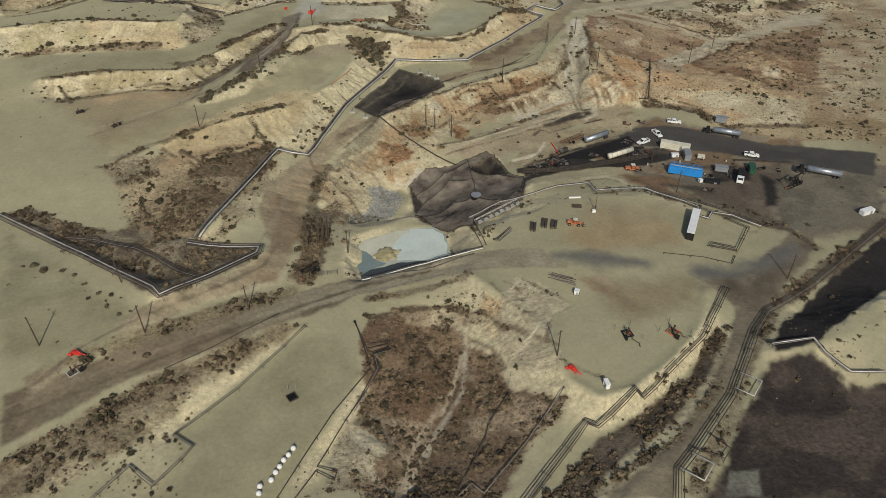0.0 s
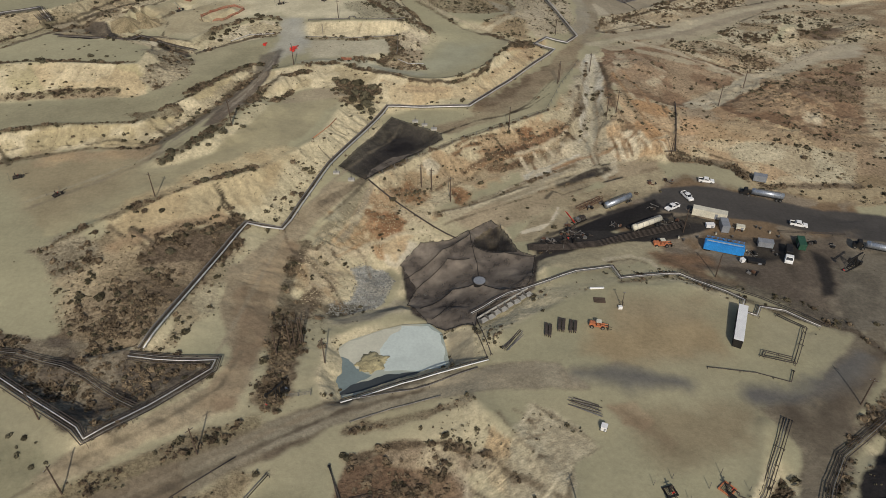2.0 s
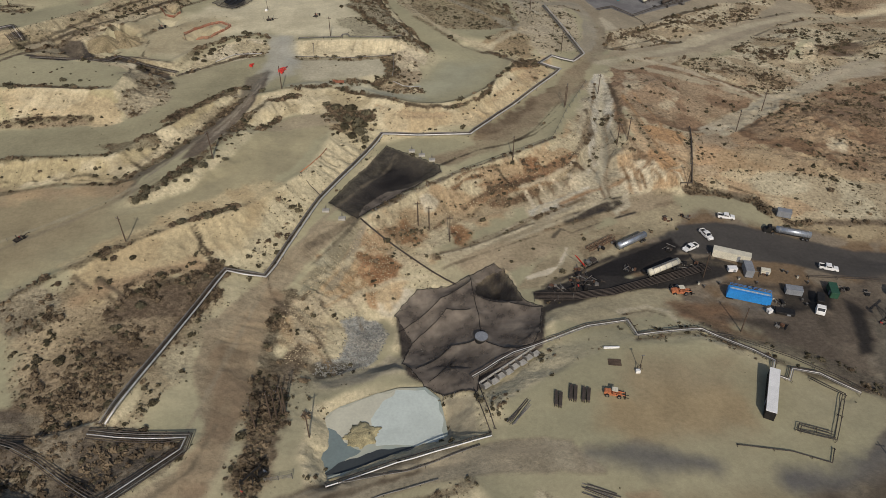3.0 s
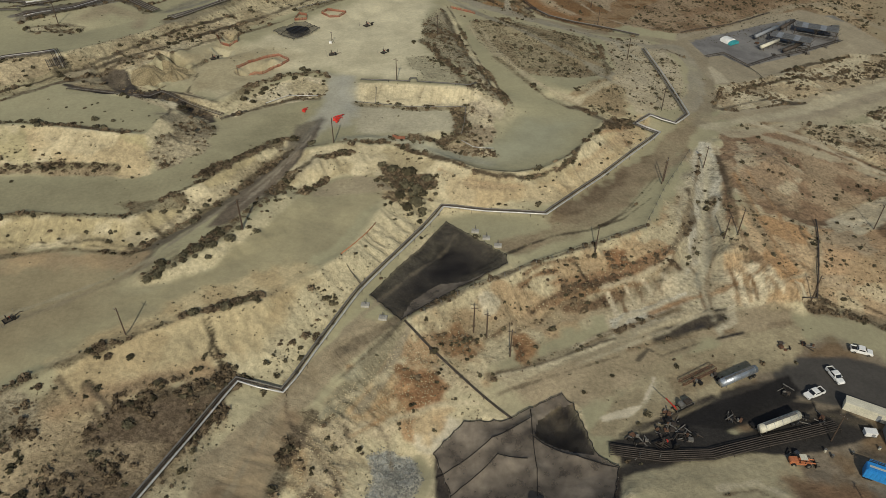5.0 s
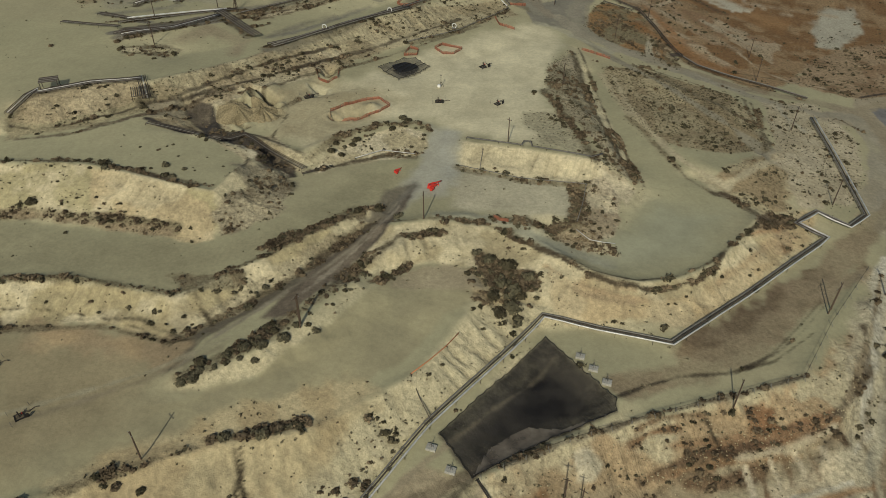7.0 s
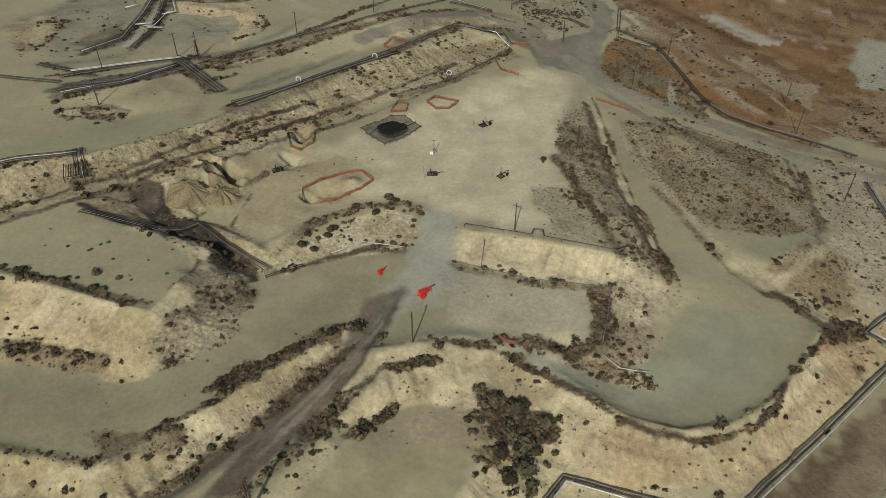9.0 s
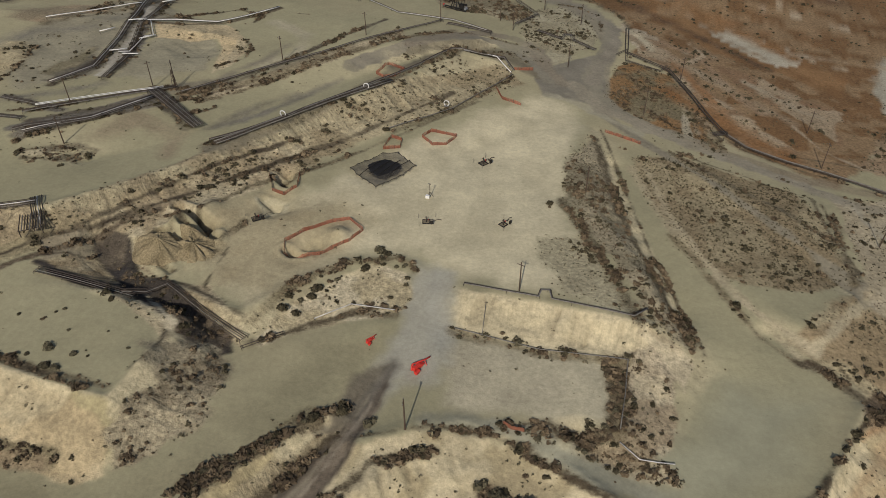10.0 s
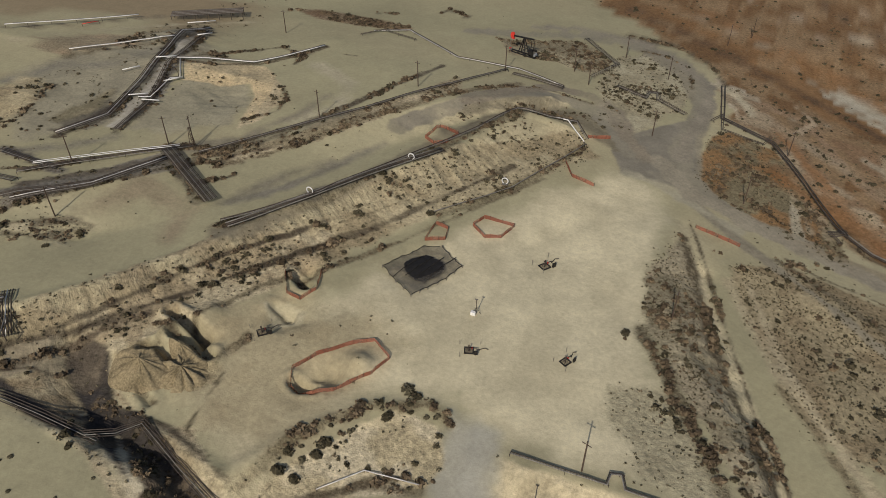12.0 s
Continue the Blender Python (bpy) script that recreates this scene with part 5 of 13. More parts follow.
patch([(37.2, 352.6), (42.9, 354.2), (39.0, 342.3), (35.0, 341.7)], ((0.33, 0.22, 0.12), (0.42, 0.32, 0.19)), 1, 2, 0.6, 0.15)
patch([(-136.4, 251.2), (-116.9, 255.1), (-96.8, 255.2), (-93.7, 248.7), (-109.6, 245.7), (-130.2, 244.2)], ((0.41, 0.305, 0.175), (0.36, 0.275, 0.165)), 5, 4, 0.3, 0.01)
patch([(-83.9, 267.6), (-80.7, 287.5), (-76.6, 300.3), (-71.2, 312.6), (-68.6, 327.7), (-67.4, 329.1), (-66.2, 317.6), (-68.3, 299.7), (-72.9, 287.2), (-76.4, 273.3), (-77.6, 269.2)], ((0.155, 0.125, 0.09), (0.21, 0.172, 0.124)), 1.5, 1.2, 0.4, 0)
patch([(-83.0, 207.6), (-77.5, 211.2), (-69.0, 216.6), (-61.8, 222.7), (-59.4, 223.1), (-61.2, 209.4), (-62.0, 206.4), (-84.5, 196.8), (-84.3, 201.9)], ((0.115, 0.085, 0.058), (0.185, 0.14, 0.09)), 2, 3, 0.85, 0.5)
patch([(16.1, 298.9), (31.2, 320.0), (46.9, 343.0), (51.3, 342.3), (45.8, 328.0), (32.3, 307.6), (20.4, 295.1)], ((0.17, 0.128, 0.08), (0.24, 0.185, 0.118)), 2, 2, 0.4, 0)
patch([(-34.4, 219.4), (-28.3, 230.8), (-24.1, 246.2), (-22.3, 246.5), (-25.6, 233.1), (-29.6, 221.8)], ((0.24, 0.195, 0.13), (0.29, 0.245, 0.165)), 1.2, 1, 0.4, 0)
patch([(-40.8, 216.4), (-35.9, 230.3), (-29.8, 243.7), (-25.9, 247.6), (-24.4, 246.4), (-29.0, 231.5), (-34.5, 219.6)], ((0.33, 0.30, 0.20), (0.27, 0.235, 0.15)), 1, 1, 0.5, 0.02)
patch([(-99.9, 214.4), (-92.3, 227.7), (-81.5, 238.9), (-67.5, 252.0), (-56.1, 260.6), (-49.4, 258.7), (-52.4, 244.5), (-56.7, 228.9), (-64.9, 229.1), (-73.7, 215.7), (-90.2, 204.7)], ((0.50, 0.41, 0.24), (0.44, 0.345, 0.195)), 4, 4, 0.4, 0.03)
patch([(-126.2, 333.6), (-120.9, 333.9), (-113.2, 331.4), (-101.9, 325.2), (-100.8, 323.3), (-110.9, 327.6)], ((0.47, 0.40, 0.25), (0.38, 0.31, 0.19)), 0.8, 0.8, 0.7, 0.04)
patch([(-202.9, 372.3), (-195.7, 384.1), (-187.7, 396.7), (-181.4, 408.2), (-176.2, 402.9), (-182.9, 391.2), (-191.3, 379.6), (-199.4, 368.8)], ((0.20, 0.185, 0.155), (0.26, 0.24, 0.19)), 1, 1, 0.6, 0.08)
patch([(-213.4, 454.7), (-197.7, 465.7), (-186.3, 466.4), (-174.1, 455.4), (-168.5, 445.9), (-168.0, 435.2), (-171.3, 427.7), (-173.9, 434.6), (-176.3, 447.8), (-182.8, 457.7), (-193.0, 459.0), (-207.0, 449.5)], ((0.54, 0.455, 0.29), (0.46, 0.38, 0.24)), 0.9, 1.2, 0.6, 0.06)
patch([(-260.4, 424.7), (-254.0, 427.8), (-248.0, 428.2), (-241.5, 420.9), (-238.1, 410.7), (-240.0, 406.2)], ((0.45, 0.38, 0.235), (0.37, 0.31, 0.19)), 1, 1.5, 0.6, 0.08)
patch([(-170.1, 406.3), (-162.7, 421.2), (-153.4, 431.8), (-144.4, 452.0), (-132.9, 471.3), (-125.3, 494.3), (-120.2, 481.3), (-128.3, 461.2), (-139.4, 442.5), (-152.2, 423.2), (-159.9, 411.1)], ((0.46, 0.39, 0.255), (0.34, 0.285, 0.18)), 1.2, 2, 0.7, 0.22)
patch([(-223.1, 451.7), (-236.2, 479.9), (-234.8, 494.8), (-227.2, 486.9), (-216.9, 459.1), (-204.0, 433.8), (-202.5, 411.1), (-204.9, 411.2), (-208.9, 431.3)], ((0.21, 0.195, 0.16), (0.28, 0.255, 0.20)), 1, 1, 0.6, 0.06)
# the same embankment shadow, painted darker and softer
patch([(-225.9, 407.7), (-221.9, 417.7), (-223.1, 433.0), (-219.3, 430.1), (-215.9, 416.1), (-220.0, 406.3)], (0.13, 0.115, 0.085), 3, 2, 0.5, 0.02)
patch([(-43.0, 551.3), (-31.5, 548.1), (-26.0, 528.2), (-31.7, 520.9), (-37.7, 529.0)], ((0.49, 0.43, 0.315), (0.40, 0.33, 0.22)), 1, 2, 0.6, 0.1)
patch([(-13.8, 481.5), (-10.1, 477.2), (-8.2, 457.1), (-10.6, 455.5), (-13.4, 470.7)], (0.42, 0.37, 0.26), 1, 1, 0.5, 0.02)
patch([(-114.9, 201.2), (-110.1, 205.5), (-103.7, 208.2), (-97.6, 207.3), (-94.1, 199.3), (-99.1, 192.5), (-104.3, 189.7)], ((0.24, 0.20, 0.13), (0.31, 0.265, 0.175)), 2, 3, 0.7, 0.3)
patch([(-83.0, 207.6), (-77.5, 211.2), (-69.0, 216.6), (-61.8, 222.7), (-59.4, 223.1), (-61.2, 209.4), (-62.0, 206.4), (-84.5, 196.8), (-84.3, 201.9)], ((0.15, 0.112, 0.073), (0.22, 0.168, 0.108)), 2, 3, 0.85, 0.42)
patch([(61.3, 89.6), (68.3, 90.5), (66.5, 83.8), (58.8, 83.7)], ((0.17, 0.165, 0.13), (0.11, 0.105, 0.085)), 0.8, 0.6, 0.6, 0)
patch([(77.3, 96.4), (88.8, 99.1), (98.9, 99.0), (97.0, 95.2), (87.2, 95.6)], ((0.14, 0.11, 0.08), (0.09, 0.07, 0.055)), 3, 3, 0.7, 0)
patch([(12.4, 147.9), (19.9, 141.6), (22.0, 135.4), (15.4, 131.2), (10.6, 135.3), (8.2, 142.9)], ((0.49, 0.365, 0.205), (0.52, 0.425, 0.26)), 1.2, 2, 0.8, 0.02)
# left flats and road painted darker to stand for lens vignetting
patch([(-132.3, 170.1), (-117.3, 159.0), (-98.2, 144.1), (-81.4, 134.8), (-81.8, 122.8), (-93.1, 116.9), (-106.0, 116.4)], ((0.30, 0.278, 0.168), (0.275, 0.25, 0.152)), 6, 4, 0.2, 0.004)
patch([(-87.5, 115.2), (-79.9, 123.1), (-65.8, 136.2), (-51.1, 146.5), (-38.3, 148.5), (-44.2, 139.1), (-57.8, 125.5), (-68.8, 116.8)], ((0.155, 0.122, 0.08), (0.205, 0.163, 0.106)), 2, 1.5, 0.4, 0)
# three black patches painted as shadows of the tall yard equipment
patch([(100.4, 226.4), (110.0, 227.7), (105.9, 216.2), (98.8, 216.3)], (0.035, 0.031, 0.027), 2.5, 1.5, 0.4, 0)
patch([(112.0, 226.3), (115.3, 226.5), (111.4, 216.2), (108.1, 217.5)], (0.035, 0.031, 0.027), 2.5, 1.5, 0.4, 0)
patch([(117.0, 221.3), (120.9, 216.3), (114.3, 197.6), (109.9, 197.5)], (0.035, 0.031, 0.027), 2.5, 1.5, 0.4, 0)
patch([(143.5, 408.8), (166.8, 433.3), (200.5, 455.4), (246.7, 452.0), (223.5, 408.2), (192.0, 394.6), (171.7, 379.4), (150.6, 359.5), (139.3, 357.1), (120.2, 369.9), (109.6, 379.4)], ((0.53, 0.455, 0.30), (0.38, 0.305, 0.19)), 2, 3, 0.7, 0.13)
patch([(154.8, 408.0), (186.9, 437.8), (195.9, 422.9), (170.8, 398.1), (155.3, 397.4)], ((0.40, 0.37, 0.235), (0.48, 0.42, 0.27)), 2.5, 3, 0.4, 0.04)
patch([(116.4, 375.1), (143.2, 375.3), (162.2, 375.9), (164.1, 367.4), (147.9, 359.0), (134.5, 358.0)], ((0.33, 0.245, 0.15), (0.40, 0.32, 0.2)), 2, 3, 0.7, 0.22)
patch([(186.1, 409.4), (216.1, 433.3), (217.6, 418.3), (202.7, 405.4), (185.2, 400.0)], ((0.16, 0.115, 0.075), (0.27, 0.2, 0.125)), 1.6, 2, 0.7, 0.3)
patch([(79.4, 402.9), (90.6, 416.3), (127.0, 444.3), (155.2, 475.9), (191.6, 484.6), (180.0, 456.8), (156.6, 439.2), (128.2, 417.0), (102.3, 404.7), (79.4, 385.3)], ((0.53, 0.455, 0.30), (0.38, 0.305, 0.19)), 1.8, 2, 0.7, 0.17)
patch([(75.7, 362.7), (94.5, 372.3), (114.0, 366.9), (135.7, 353.6), (133.8, 344.6), (111.6, 331.5), (97.5, 312.1), (80.9, 314.2), (71.0, 325.8), (70.3, 343.1)], ((0.245, 0.165, 0.10), (0.335, 0.25, 0.155)), 1.6, 3, 0.7, 0.05)
patch([(80.5, 355.8), (89.7, 352.2), (100.3, 344.4), (93.4, 326.6), (81.0, 324.8), (74.6, 333.5)], ((0.44, 0.365, 0.24), (0.33, 0.24, 0.15)), 1.6, 3, 0.7, 0.08)
patch([(103.5, 319.8), (119.4, 333.8), (133.0, 342.4), (128.1, 331.9), (118.2, 323.2), (103.0, 311.6)], ((0.56, 0.49, 0.34), (0.5, 0.42, 0.28)), 1.2, 1.5, 0.5, 0.03)
patch([(132.7, 345.2), (148.6, 351.1), (139.6, 333.9), (127.8, 327.8), (116.4, 317.8), (123.6, 332.4)], ((0.46, 0.40, 0.275), (0.40, 0.34, 0.23)), 1.2, 1.5, 0.4, 0.02)
patch([(98.8, 289.1), (105.5, 299.1), (120.7, 305.5), (129.0, 293.6), (123.4, 289.0), (108.8, 288.3)], ((0.37, 0.265, 0.15), (0.42, 0.32, 0.19)), 2, 2.5, 0.5, 0.02)
patch([(142.3, 333.8), (169.7, 362.2), (206.4, 374.7), (159.4, 282.4), (146.9, 285.9), (139.6, 303.9)], ((0.235, 0.155, 0.092), (0.34, 0.25, 0.15)), 2.5, 4, 0.7, 0.13)
patch([(149.7, 313.6), (157.4, 309.8), (152.3, 302.8), (148.2, 303.9)], ((0.50, 0.43, 0.29), (0.42, 0.33, 0.21)), 2, 3, 0.6, 0.06)
patch([(215.7, 484.7), (238.9, 481.7), (259.4, 476.3), (265.8, 493.0), (222.0, 492.0)], ((0.19, 0.14, 0.09), (0.30, 0.23, 0.145)), 2, 3, 0.7, 0.25)
patch([(77.1, 379.2), (100.3, 396.3), (118.5, 407.1), (141.3, 427.9), (169.6, 450.1), (199.1, 486.4), (217.7, 485.2), (214.6, 473.5), (193.9, 455.3), (163.6, 428.7), (152.4, 415.9), (138.5, 402.3), (111.3, 385.5), (77.7, 372.6)], (0.335, 0.285, 0.195), 1.6, 1.5, 0.3, 0)
patch([(114.7, 387.9), (141.9, 403.9), (155.5, 418.2), (165.2, 428.9), (145.9, 398.9), (118.9, 383.8)], ((0.34, 0.31, 0.195), (0.40, 0.35, 0.225)), 1.5, 1.5, 0.3, 0)
patch([(162.8, 367.4), (185.7, 386.5), (203.0, 399.5), (222.9, 407.0), (210.5, 382.6), (189.7, 377.5), (168.5, 365.2)], ((0.37, 0.32, 0.225), (0.43, 0.37, 0.26)), 1.4, 1.5, 0.3, 0)
patch([(71.4, 464.4), (94.6, 479.8), (120.1, 506.7), (148.6, 526.0), (169.4, 514.4), (181.0, 489.4), (176.1, 474.8), (156.4, 471.4), (144.6, 459.1), (119.7, 435.4), (103.1, 423.0), (90.1, 412.9), (80.8, 408.6), (77.7, 419.2), (72.7, 435.8), (55.9, 435.3), (56.9, 444.7), (69.8, 452.4)], (0.335, 0.285, 0.195), 1.6, 1.5, 0.3, 0)
patch([(76.6, 457.4), (117.1, 492.8), (138.6, 509.8), (160.1, 502.6), (156.8, 485.6), (132.3, 463.0), (100.1, 435.3), (90.6, 444.9), (82.3, 439.3)], ((0.175, 0.165, 0.155), (0.215, 0.205, 0.19)), 0.6, 0.5, 0.2, 0)
patch([(80.1, 433.9), (85.8, 422.8), (88.0, 414.9), (82.1, 409.1), (78.3, 418.2)], ((0.46, 0.40, 0.28), (0.40, 0.34, 0.235)), 1.2, 1, 0.3, 0)
patch([(78.4, 398.9), (90.3, 414.2), (103.1, 423.0), (119.7, 435.4), (145.3, 461.2), (162.2, 472.6), (173.5, 467.4), (168.7, 453.5), (156.2, 437.9), (135.8, 429.4), (121.1, 413.3), (107.7, 405.8), (93.7, 396.1), (82.1, 384.6), (76.4, 387.7)], ((0.53, 0.455, 0.30), (0.38, 0.305, 0.19)), 1.4, 2, 0.7, 0.2)
patch([(23.8, 225.5), (29.6, 234.6), (42.0, 251.3), (62.6, 262.6), (80.1, 270.3), (82.7, 265.4), (76.9, 256.8), (66.9, 250.5), (55.4, 241.8), (44.4, 232.7), (36.5, 227.7), (29.1, 224.3)], ((0.405, 0.34, 0.21), (0.345, 0.285, 0.175)), 2, 2, 0.4, 0.02)
patch([(43.7, 247.0), (54.8, 254.0), (62.7, 257.2), (60.3, 252.6), (51.5, 243.1), (45.3, 239.1)], ((0.30, 0.235, 0.14), (0.36, 0.29, 0.175)), 1.5, 1.5, 0.5, 0)
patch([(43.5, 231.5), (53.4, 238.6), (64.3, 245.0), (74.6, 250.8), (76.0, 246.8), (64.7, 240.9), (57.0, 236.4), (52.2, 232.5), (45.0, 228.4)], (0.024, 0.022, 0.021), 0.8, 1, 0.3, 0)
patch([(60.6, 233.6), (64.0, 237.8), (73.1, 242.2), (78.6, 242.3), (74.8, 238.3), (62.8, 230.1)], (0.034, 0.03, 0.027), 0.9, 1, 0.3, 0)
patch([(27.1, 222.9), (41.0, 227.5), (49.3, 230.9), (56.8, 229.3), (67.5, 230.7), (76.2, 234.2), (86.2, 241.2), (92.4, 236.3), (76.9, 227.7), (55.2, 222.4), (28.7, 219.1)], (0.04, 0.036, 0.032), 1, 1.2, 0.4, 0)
patch([(-165.0, 336.1), (-157.5, 343.6), (-152.8, 340.2), (-151.3, 337.4), (-155.4, 335.1), (-158.5, 330.0)], ((0.29, 0.25, 0.165), (0.33, 0.28, 0.185)), 1.2, 1, 0.4, 0.01)
patch([(-157.8, 329.4), (-155.3, 335.0), (-149.6, 336.0), (-139.9, 332.2), (-136.0, 327.9), (-143.3, 328.0), (-151.5, 329.0)], ((0.46, 0.385, 0.24), (0.30, 0.235, 0.14)), 0.8, 1, 0.7, 0.12)
patch([(-156.4, 328.2), (-149.1, 329.4), (-142.7, 328.7), (-137.1, 328.1), (-134.6, 327.7), (-134.5, 325.5), (-144.7, 325.7), (-154.2, 326.4)], (0.04, 0.036, 0.033), 0.7, 0.8, 0.4, 0.03)
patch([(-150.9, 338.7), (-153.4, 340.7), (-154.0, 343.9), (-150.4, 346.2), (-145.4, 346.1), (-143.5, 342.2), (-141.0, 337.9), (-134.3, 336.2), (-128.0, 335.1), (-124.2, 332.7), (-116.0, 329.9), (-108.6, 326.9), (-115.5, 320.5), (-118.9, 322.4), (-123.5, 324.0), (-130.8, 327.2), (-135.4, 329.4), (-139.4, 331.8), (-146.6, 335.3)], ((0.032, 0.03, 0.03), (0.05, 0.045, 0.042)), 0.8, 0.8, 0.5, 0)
patch([(-139.3, 338.5), (-134.3, 336.2), (-128.0, 335.1), (-124.4, 335.8), (-131.3, 337.1), (-137.1, 339.4)], ((0.26, 0.21, 0.135), (0.36, 0.30, 0.19)), 0.8, 1, 0.7, 0.05)
patch([(-127.2, 335.4), (-120.4, 334.3), (-112.2, 332.3), (-105.5, 330.3), (-104.2, 329.8), (-106.2, 327.5), (-113.7, 330.3)], ((0.47, 0.40, 0.25), (0.34, 0.275, 0.165)), 0.8, 1, 0.7, 0.1)
patch([(-58.1, 336.2), (-52.1, 344.3), (-31.7, 345.0), (-19.4, 346.4), (-19.8, 334.5), (-21.5, 328.7), (-31.0, 326.9), (-40.5, 324.9), (-47.4, 322.5), (-54.0, 323.0)], ((0.475, 0.428, 0.295), (0.44, 0.395, 0.275)), 5, 1.5, 0.3, 0.004)
patch([(-22.6, 344.0), (-19.3, 346.4), (-17.4, 335.9), (-18.0, 326.4), (-20.3, 325.9), (-20.5, 334.1)], ((0.28, 0.215, 0.135), (0.40, 0.325, 0.205)), 0.7, 0.8, 0.7, 0.5)
patch([(-17.9, 344.8), (-10.7, 345.8), (-7.1, 338.0), (-8.1, 327.2), (-10.1, 325.8), (-15.1, 328.5), (-17.5, 332.3)], ((0.52, 0.445, 0.295), (0.38, 0.305, 0.195)), 1, 1.5, 0.7, 0.16)
patch([(-59.8, 288.6), (-59.8, 294.2), (-54.8, 299.5), (-47.6, 302.7), (-40.4, 302.1), (-35.8, 297.4)], ((0.34, 0.285, 0.185), (0.38, 0.32, 0.205)), 1.5, 1.5, 0.3, 0.005)
patch([(30.5, 355.2), (34.3, 360.2), (39.1, 360.9), (41.7, 359.7), (41.3, 356.3), (35.8, 352.5), (29.8, 347.5)], ((0.16, 0.12, 0.08), (0.26, 0.2, 0.13)), 1, 1.2, 0.7, 0.6)
patch([(-23.1, 340.3), (-12.5, 325.7), (-7.6, 324.1), (-6.2, 321.1), (-11.8, 319.8), (-19.9, 319.7), (-27.2, 320.0), (-27.6, 322.3), (-19.7, 325.3)], ((0.45, 0.385, 0.25), (0.34, 0.275, 0.175)), 1, 1.2, 0.7, 0.22)
# crisper dark painted for the shaded hole, again without digging
patch([(41.4, 259.7), (42.6, 263.1), (48.8, 265.7), (53.5, 268.5), (57.7, 273.9), (64.4, 275.6), (62.5, 270.7), (55.1, 266.6), (49.3, 262.7), (42.7, 258.8)], ((0.028, 0.025, 0.022), (0.06, 0.05, 0.04)), 0.4, 0.6, 0.5, 0)
patch([(41.5, 257.0), (48.3, 260.8), (58.1, 265.3), (64.4, 266.9), (52.8, 260.7), (43.1, 255.4)], ((0.24, 0.20, 0.13), (0.30, 0.25, 0.16)), 0.8, 0.8, 0.4, 0)
patch([(63.6, 275.6), (66.1, 276.9), (65.4, 270.3), (62.1, 266.8), (59.8, 266.8), (62.6, 270.3)], ((0.50, 0.44, 0.31), (0.44, 0.38, 0.26)), 0.7, 0.8, 0.5, 0)
patch([(57.9, 290.6), (60.0, 284.5), (59.9, 275.0), (56.8, 273.1), (56.2, 280.1)], ((0.20, 0.15, 0.095), (0.32, 0.25, 0.16)), 0.7, 1, 0.6, 0)
patch([(-44.4, 309.1), (-38.4, 311.0), (-33.9, 308.7), (-26.3, 308.9), (-23.1, 305.4), (-23.6, 302.1), (-31.7, 299.3), (-36.6, 299.2), (-40.3, 303.7)], ((0.12, 0.09, 0.062), (0.19, 0.145, 0.095)), 0.9, 1.2, 0.7, 0.5)
patch([(107.9, 284.9), (126.8, 287.2), (145.8, 283.3), (159.4, 282.4), (148.8, 260.5), (133.3, 262.9), (122.0, 273.2), (109.9, 278.0)], ((0.50, 0.435, 0.285), (0.41, 0.34, 0.215)), 1.8, 2.5, 0.6, 0.12)
patch([(143.9, 329.0), (168.1, 347.9), (199.9, 362.0), (185.1, 332.9), (157.5, 320.7)], ((0.225, 0.155, 0.097), (0.29, 0.21, 0.13)), 1.8, 2.5, 0.7, 0.22)
patch([(141.9, 403.9), (165.2, 428.9), (189.8, 444.8), (183.3, 416.6), (163.0, 391.9), (146.7, 392.8)], ((0.50, 0.44, 0.295), (0.36, 0.29, 0.18)), 1.6, 2, 0.7, 0.26)
patch([(-40.5, 540.6), (-29.1, 541.0), (-15.0, 523.6), (-0.3, 500.0), (15.9, 481.4), (28.6, 468.8), (18.5, 466.9), (1.6, 480.3), (-14.1, 495.5), (-20.7, 509.0), (-32.2, 521.1)], ((0.36, 0.285, 0.185), (0.25, 0.17, 0.10)), 2, 3, 0.7, 0.07)
patch([(-31.5, 581.9), (-6.1, 584.3), (22.1, 575.2), (51.4, 548.7), (47.7, 522.8), (26.1, 541.2), (-2.0, 545.0), (-20.6, 560.7)], ((0.215, 0.122, 0.056), (0.25, 0.148, 0.07)), 2.5, 3, 0.4, 0.008)
patch([(-2.2, 529.9), (18.8, 528.1), (33.8, 517.6), (45.7, 510.2), (41.6, 482.3), (27.8, 496.6), (9.8, 512.9)], ((0.34, 0.265, 0.17), (0.24, 0.155, 0.088)), 2, 3.5, 0.6, 0.05)
patch([(-3.9, 571.7), (3.6, 582.6), (17.7, 579.6), (26.4, 571.2), (36.8, 564.2), (33.8, 554.6), (24.4, 546.9), (16.0, 551.4), (7.4, 558.7)], ((0.44, 0.395, 0.295), (0.39, 0.34, 0.245)), 0.8, 1, 0.3, 0)
patch([(-199.3, 326.3), (-173.3, 344.3), (-164.4, 340.1), (-171.5, 328.8), (-186.6, 311.8), (-195.2, 311.0)], ((0.47, 0.385, 0.24), (0.37, 0.30, 0.185)), 1, 1.2, 0.7, 0.08)
patch([(-167.1, 345.1), (-154.5, 362.8), (-144.7, 385.2), (-128.1, 409.5), (-125.3, 403.1), (-141.6, 379.4), (-150.2, 362.6), (-161.3, 345.2)], ((0.42, 0.365, 0.23), (0.32, 0.265, 0.165)), 1, 1.2, 0.7, 0.12)
patch([(-148.9, 360.2), (-140.2, 376.4), (-123.9, 399.7), (-120.0, 390.9), (-125.3, 373.6), (-133.5, 360.2), (-142.3, 345.2), (-150.9, 342.9), (-154.3, 347.3)], ((0.51, 0.435, 0.28), (0.37, 0.30, 0.185)), 1, 1.5, 0.7, 0.15)
